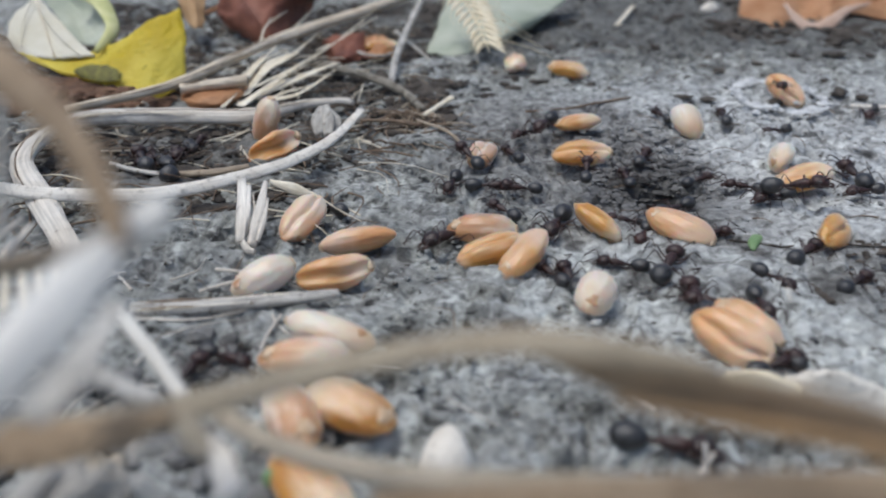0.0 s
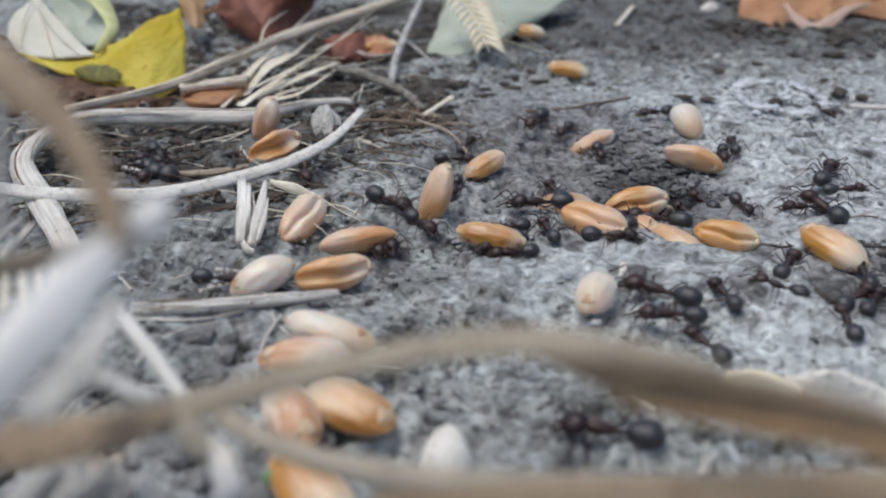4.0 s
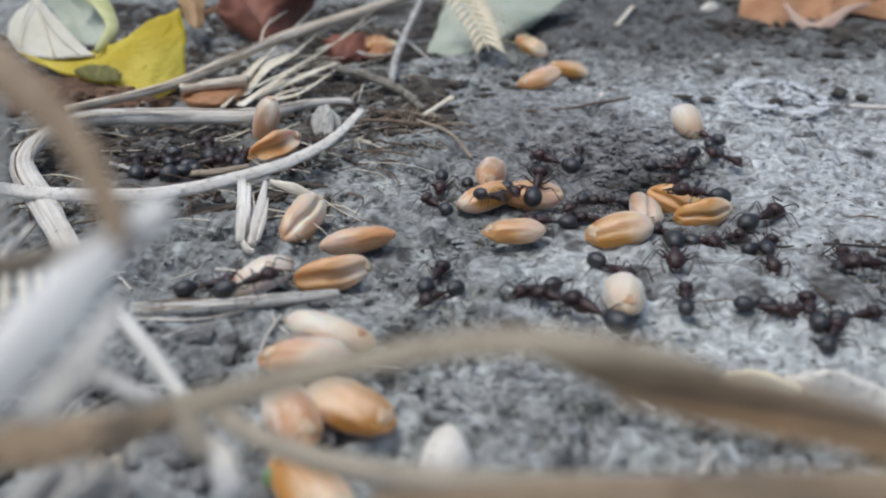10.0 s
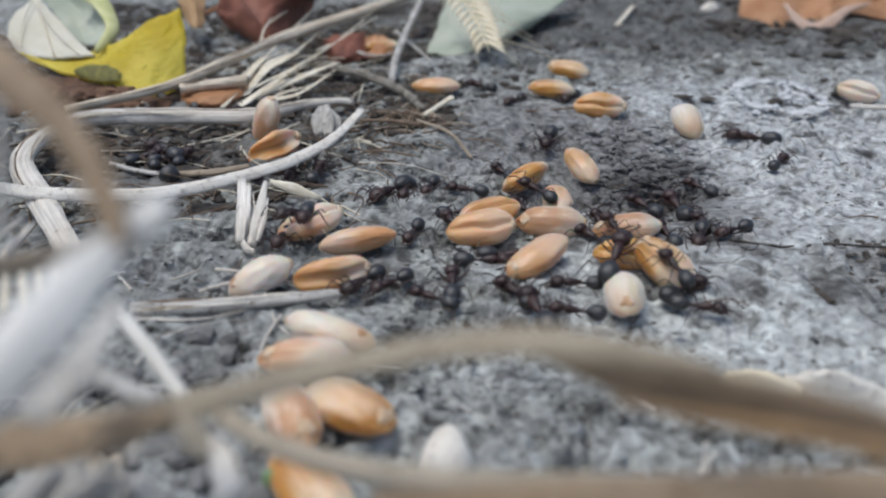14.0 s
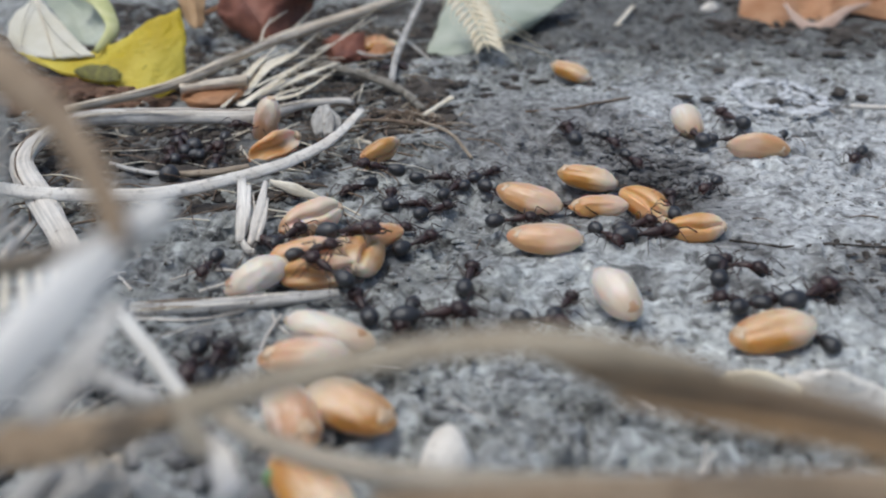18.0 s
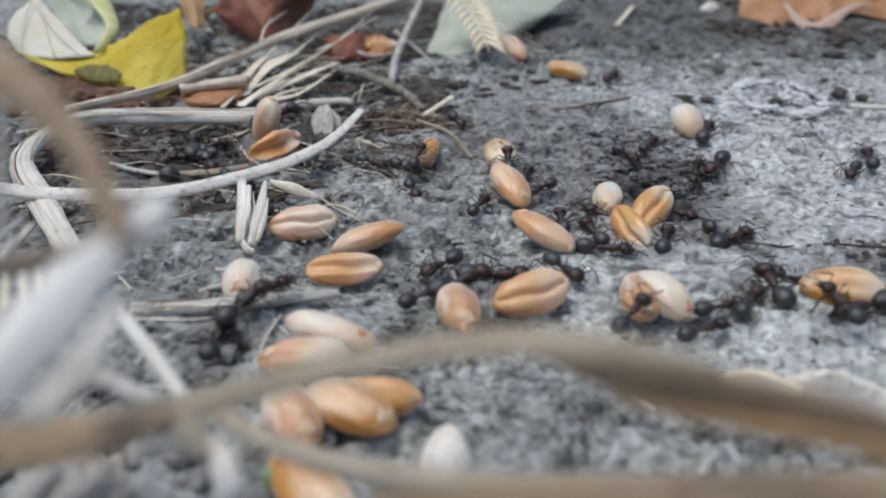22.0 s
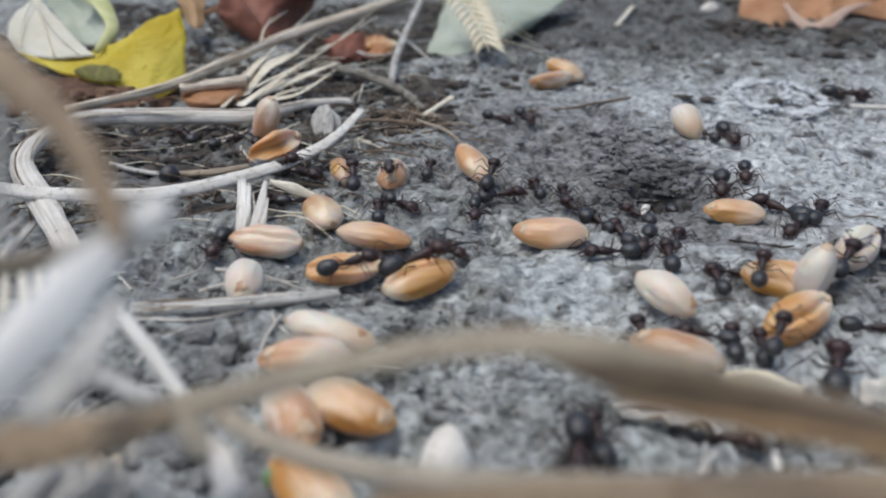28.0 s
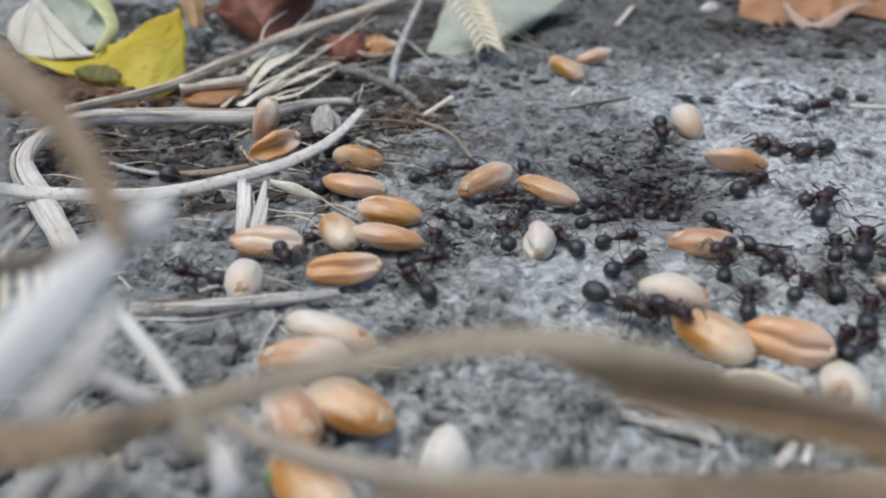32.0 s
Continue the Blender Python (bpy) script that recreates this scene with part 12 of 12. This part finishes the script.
    walk(ants[71], crawl(ants[71], [(0, 72.6, 82, 0.9, 78.8), (1, 72.6, 82, 0.9, 67.1), (2, 72.6, 82, 0.9, 57.7), (3, 72.6, 82, 0.9, 79.3), (6, 72.6, 82, 0.9, 82), (7, 72.6, 82, 0.9, 99.2), (8, 72.6, 82, 0.9, 122.5), (9, 72.6, 82, 0.9, 125.1), (10, 72.6, 82, 0.9, 142.6), (11, 72.6, 82, 0.9, 163.9), (12, 72.6, 82, 0.9, 160), (13, 72.6, 82, 0.9, 140.6), (14, 72.6, 82, 0.9, 139.7), (17, 72.6, 82, 0.9, 129.5), (18, 72.6, 82, 0.9, 147.7), (19, 72.6, 82, 0.9, 170), (20, 72.6, 82, 0.9, 147.3), (21, 72.6, 82, 0.9, 145.5), (22, 72.6, 82, 0.9, 131.3), (23, 72.6, 82, 0.9, 130.3), (24, 72.6, 82, 0.9, 109.3), (25, 72.6, 82, 0.9, 100.5), (28, 72.6, 82, 0.9, 81), (29, 72.6, 82, 0.9, 76.5), (30, 72.6, 82, 0.9, 54.2), (31, 72.6, 82, 0.9, 63.1), (32, 72.6, 82, 0.9, 83.9)]))
    walk(ants[72], crawl(ants[72], [(0, 21.9, 79.2, 0.6, 318.6), (1, 21.9, 79.2, 0.6, 298.9), (2, 21.9, 79.2, 0.6, 236.4), (3, 14.6, 68.3, 2.4, 221.6), (4, 14.7, 67.2, 0.9, 202.7), (5, 10.2, 66.4, 0.9, 211.7), (6, 10.3, 64.4, 0.9, 253.3), (7, 8.7, 59.2, 0.9, 270.8), (8, 8.7, 56, 0.9, 411.9), (9, 13.7, 62.2, 0.9, 264.1), (10, 13.4, 59.2, 0.9, 307.5), (11, 17.2, 54.2, 2.4, 230.9), (12, 14.4, 50.6, 0.9, 132.9), (13, 11, 54.2, 0.9, 167.2), (14, 5.3, 55.5, 0.9, 120.9), (15, 5.9, 56.1, 0.9, 107.7), (16, 4.6, 57.8, 0.9, 129.6), (17, 2.5, 60.2, 0.9, 257.9), (18, 2, 57.8, 0.9, 77.9), (19, 4.3, 68.5, 0.9, -93.6), (20, 7.9, 60.2, 0.9, -209), (21, 11.2, 57.3, 2.4, -281), (22, 9.6, 59.2, 0.9, -421.8), (23, 12.3, 54.2, 0.9, -591.2), (24, 10.1, 56.9, 0.9, -765.2), (25, 12.3, 54.7, 0.9, -822.2), (26, 12.5, 49.7, 0.9, -812.8), (27, 11.7, 42.7, 0.9, -828.3), (28, 8.8, 38.5, 0.9, -987.3), (29, 8.8, 40.1, 0.9, -982.4), (30, 7.1, 52.6, 0.9, -1070.2), (31, 14.2, 53.8, 0.9, -1070.2), (32, 14.9, 53, 0.9, -1095.7)]))
    walk(ants[73], crawl(ants[73], [(0, 46.5, 73.6, 0.9, 264.6), (1, 46.5, 73.6, 0.9, 263.3), (2, 46.5, 73.6, 0.9, 282.2), (3, 46.5, 73.6, 0.9, 291.4), (6, 46.5, 73.6, 0.9, 307.8), (7, 46.5, 73.6, 0.9, 212.3), (8, 37.5, 67.9, 0.9, 87.6), (9, 37.5, 69.1, 0.9, 250.4), (10, 34, 59.2, 0.9, 180), (11, 32.2, 59.2, 0.9, 237.7), (12, 26.1, 49.5, 0.9, 397.7), (13, 38.6, 59.2, 0.9, 397.7), (14, 38.6, 59.2, 0.9, 570.2), (15, 34, 56.8, 0.9, 582.4), (16, 30.5, 51.8, 0.9, 571.2), (17, 23.3, 50.2, 0.9, 407.3), (18, 27.3, 54.7, 0.9, 391.8), (19, 33.1, 58.2, 0.9, 239.4), (20, 28.2, 49.9, 0.9, 233.8), (21, 26.3, 47.4, 0.9, 413.8), (22, 30.2, 52.6, 0.9, 564.4), (23, 23.4, 49.5, 0.9, 532.2), (24, 18, 50.2, 0.9, 691), (25, 26.8, 45.4, 0.9, 540), (26, 27.9, 46, 0.9, 430.2), (27, 27.6, 47.8, 0.9, 553.1), (28, 25.3, 45.4, 0.9, 425.9), (29, 36.3, 55.1, 0.9, 577.5), (30, 26.3, 47.4, 0.9, 670.3), (31, 28, 45.4, 0.9, 769.3), (32, 36.3, 55.1, 0.9, 769.3)]))
    walk(ants[74], crawl(ants[74], [(0, -58.8, 82.9, 0.9, 121.6), (1, -58.8, 82.9, 0.9, 106.5), (2, -58.8, 82.9, 0.9, -10.1), (3, -31.4, 78.1, 0.9, -10.1), (4, -32.1, 80.5, 0.9, -159.6), (5, -33.4, 77.3, 0.9, -86.6), (6, -32, 78.4, 0.9, -239.6), (7, -31.8, 81.9, 0.9, -222.9), (8, -31.2, 82.4, 0.9, -216.6), (9, -30.4, 83.4, 0.9, -228.1), (10, -28.9, 83.2, 0.9, -239.3), (11, -28.9, 82.9, 0.9, -242.9), (12, -29.6, 83.7, 0.9, -239.1), (13, -39, 107.1, 0.9, -377.9), (14, -35, 105.8, 0.9, -395.8), (15, -28.7, 105.6, 0.9, -362.2), (16, -26.3, 105.5, 0.9, -347.3), (17, -22.2, 107.1, 0.9, -447.4), (18, -21.4, 89.7, 2.4, -507.3), (19, -24, 88, 0.9, -460.8), (20, -23.3, 86.4, 0.9, -620.4), (21, -25.1, 97.4, 0.9, -621.6), (22, -26.6, 107.1, 0.9, -619.8), (23, -48.3, 228.2, 0.9, -799.1), (24, -25.1, 107.1, 0.9, -672.2), (25, -23.9, 108.4, 0.9, -763), (26, -21.6, 106.4, 0.9, -753.5), (27, -17, 103.9, 0.9, -763.6), (28, -17.1, 102, 0.9, -937.4), (29, -18.7, 103.3, 0.9, -801), (30, -17.9, 98.5, 0.9, -976.9), (31, -19, 103.3, 0.9, -804.6), (32, -17.8, 90.7, 2.4, -708.9)]))
    walk(ants[75], crawl(ants[75], [(0, 66.2, 85.2, 0.9, 351.7), (1, 66.2, 85.2, 0.9, 332.3), (2, 66.2, 85.2, 0.9, 338.4), (3, 66.2, 85.2, 0.9, 342.3), (6, 66.2, 85.2, 0.9, 357.5), (7, 66.2, 85.2, 0.9, 361.4), (8, 66.2, 85.2, 0.9, 377.6), (9, 66.2, 85.2, 0.9, 380.4), (10, 66.2, 85.2, 0.9, 397.5), (11, 66.2, 85.2, 0.9, 398), (12, 66.2, 85.2, 0.9, 399.2), (13, 66.2, 85.2, 0.9, 400.1), (14, 66.2, 85.2, 0.9, 414.7), (17, 66.2, 85.2, 0.9, 412.9), (18, 66.2, 85.2, 0.9, 397.5), (19, 66.2, 85.2, 0.9, 406.4), (20, 66.2, 85.2, 0.9, 426.3), (21, 66.2, 85.2, 0.9, 408.2), (22, 66.2, 85.2, 0.9, 395.7), (23, 66.2, 85.2, 0.9, 390.7), (24, 66.2, 85.2, 0.9, 373), (25, 66.2, 85.2, 0.9, 386.3), (28, 66.2, 85.2, 0.9, 399), (29, 66.2, 85.2, 0.9, 397.5), (30, 66.2, 85.2, 0.9, 419), (31, 66.2, 85.2, 0.9, 439.1), (32, 66.2, 85.2, 0.9, 455)]))
    walk(ants[76], crawl(ants[76], [(0, 21.5, 78.5, 0.6, 34.9), (1, 29, 83.7, 0.9, -77.5), (2, 30.1, 78.8, 0.9, -126.3), (3, 26.3, 73.7, 0.9, -106.5), (4, 27.9, 72.7, 0.9, -85.1), (5, 26.7, 69, 0.9, -121.5), (6, 24.2, 66.7, 0.9, -172.7), (7, 19.7, 66.1, 0.9, -172.7), (8, 19.7, 67.3, 0.9, -180), (9, 18, 67.3, 0.9, -287.4), (10, 21.5, 78.5, 0.6, -150.5), (11, 14.2, 74.4, 0.9, -279), (12, 15.4, 82, 0.9, -128.4), (13, 9.3, 74.3, 2.4, -241.6), (14, 6, 80.4, 0.9, -244.8), (15, 7.7, 83, 0.9, -256), (16, 5, 84.5, 0.9, -193.3), (17, 4.5, 83.7, 0.9, -92.6), (18, 4.3, 79.6, 0.9, 42.5), (19, 13.7, 82, 0.9, 0), (20, 15.4, 82, 0.9, 32.7), (21, 22.2, 86.4, 0.9, 77.7), (22, 22.8, 89.2, 0.9, 57.5), (23, 32.6, 104.5, 0.9, 158.7), (24, 19.1, 109.8, 0.9, 59.5), (25, 23.4, 117, 0.9, -75.4), (26, 23.7, 108.2, 0.9, -72.8), (27, 28, 102, 0.9, -69.2), (28, 29.8, 92.1, 0.9, -244.3), (29, 27.3, 97.4, 0.9, -113.2), (30, 21.8, 84.6, 0.9, 62.5), (31, 30.9, 102, 0.9, 241.9), (32, 23, 87.3, 0.9, 241.9)]))
    walk(ants[77], crawl(ants[77], [(0, 59.3, 76.8, 0.9, 291.3), (1, 59.3, 76.8, 0.9, 294.1), (2, 59.3, 76.8, 0.9, 215.9), (3, 31.7, 56.9, 2.4, 64), (4, 32.7, 58.2, 0.9, 82.9), (5, 32.4, 62.1, 0.9, 66.1), (6, 35.4, 64.4, 0.9, 197.4), (7, 26.9, 61.7, 0.9, 115), (8, 27.2, 66.7, 0.9, 205.1), (9, 23.5, 65, 0.9, 205.1), (10, 24.2, 65, 0.9, 26.6), (11, 25.3, 65.5, 0.9, -132.5), (12, 21.8, 61.7, 0.9, -132.5), (13, 22, 60.7, 0.9, -137.1), (14, 17.4, 56.4, 2.4, -249.7), (15, 18.3, 57.8, 0.9, -309.8), (16, 18.9, 58.2, 0.9, -155.6), (17, 17.3, 57.3, 0.9, -16.8), (18, 21.8, 54.2, 0.9, -195.5), (19, 18.7, 55.1, 0.9, -85.7), (20, 19.2, 48.4, 0.9, -136.5), (21, 8.2, 37.9, 2.4, -243.4), (22, 2.2, 49.9, 0.9, -338), (23, 5, 51, 0.9, -422.6), (24, 9.5, 42.3, 0.9, -340.9), (25, 18.4, 45.5, 2.4, -318), (26, 19.2, 44.6, 0.9, -329.4), (27, 20.6, 46.7, 0.9, -302.1), (28, 21.4, 48.1, 0.9, -282.3), (29, 22.9, 55.1, 0.9, -118.4), (30, 20.9, 51.4, 0.9, -165), (31, 20.5, 47.5, 2.4, -306.6), (32, 27.2, 56.4, 0.9, -306.6)]))
    walk(ants[78], crawl(ants[78], [(0, -52.4, 86.1, 0.9, 26), (1, -52.4, 86.1, 0.9, 31.6), (2, -52.4, 86.1, 0.9, 48.5), (3, -52.4, 86.1, 0.9, 48.7), (6, -52.4, 86.1, 0.9, -20.2), (7, -32.1, 78.7, 0.9, 116.3), (8, -31.6, 79.6, 0.9, 108.9), (9, -52.4, 86.1, 0.9, 162.6), (10, -52.4, 86.1, 0.9, 143.2), (11, -52.4, 86.1, 0.9, 132.2), (12, -52.4, 86.1, 0.9, 140.4), (13, -52.4, 86.1, 0.9, -6.4), (14, -30.9, 83.7, 0.9, 50.7), (15, -29.8, 86.2, 0.9, 5.1), (16, -26.9, 84.1, 0.9, 20.6), (17, -28.5, 86.7, 0.9, -55.9), (18, -28.2, 86.9, 0.9, 117.5), (19, -29.9, 88.2, 0.9, 279.4), (20, -29.4, 85.3, 0.9, 110), (21, -63.8, 134.4, 0.9, 109.5), (22, -94.7, 221.8, 0.9, 109.5), (23, -94.7, 221.8, 0.9, 130.6), (24, -94.7, 221.8, 0.9, 136.8), (25, -94.7, 221.8, 0.9, 157.4), (28, -94.7, 221.8, 0.9, 176.7), (29, -94.7, 221.8, 0.9, 165), (30, -94.7, 221.8, 0.9, 149), (31, -94.7, 221.8, 0.9, 157.4), (32, -94.7, 221.8, 0.9, 170.6)]))


motions()
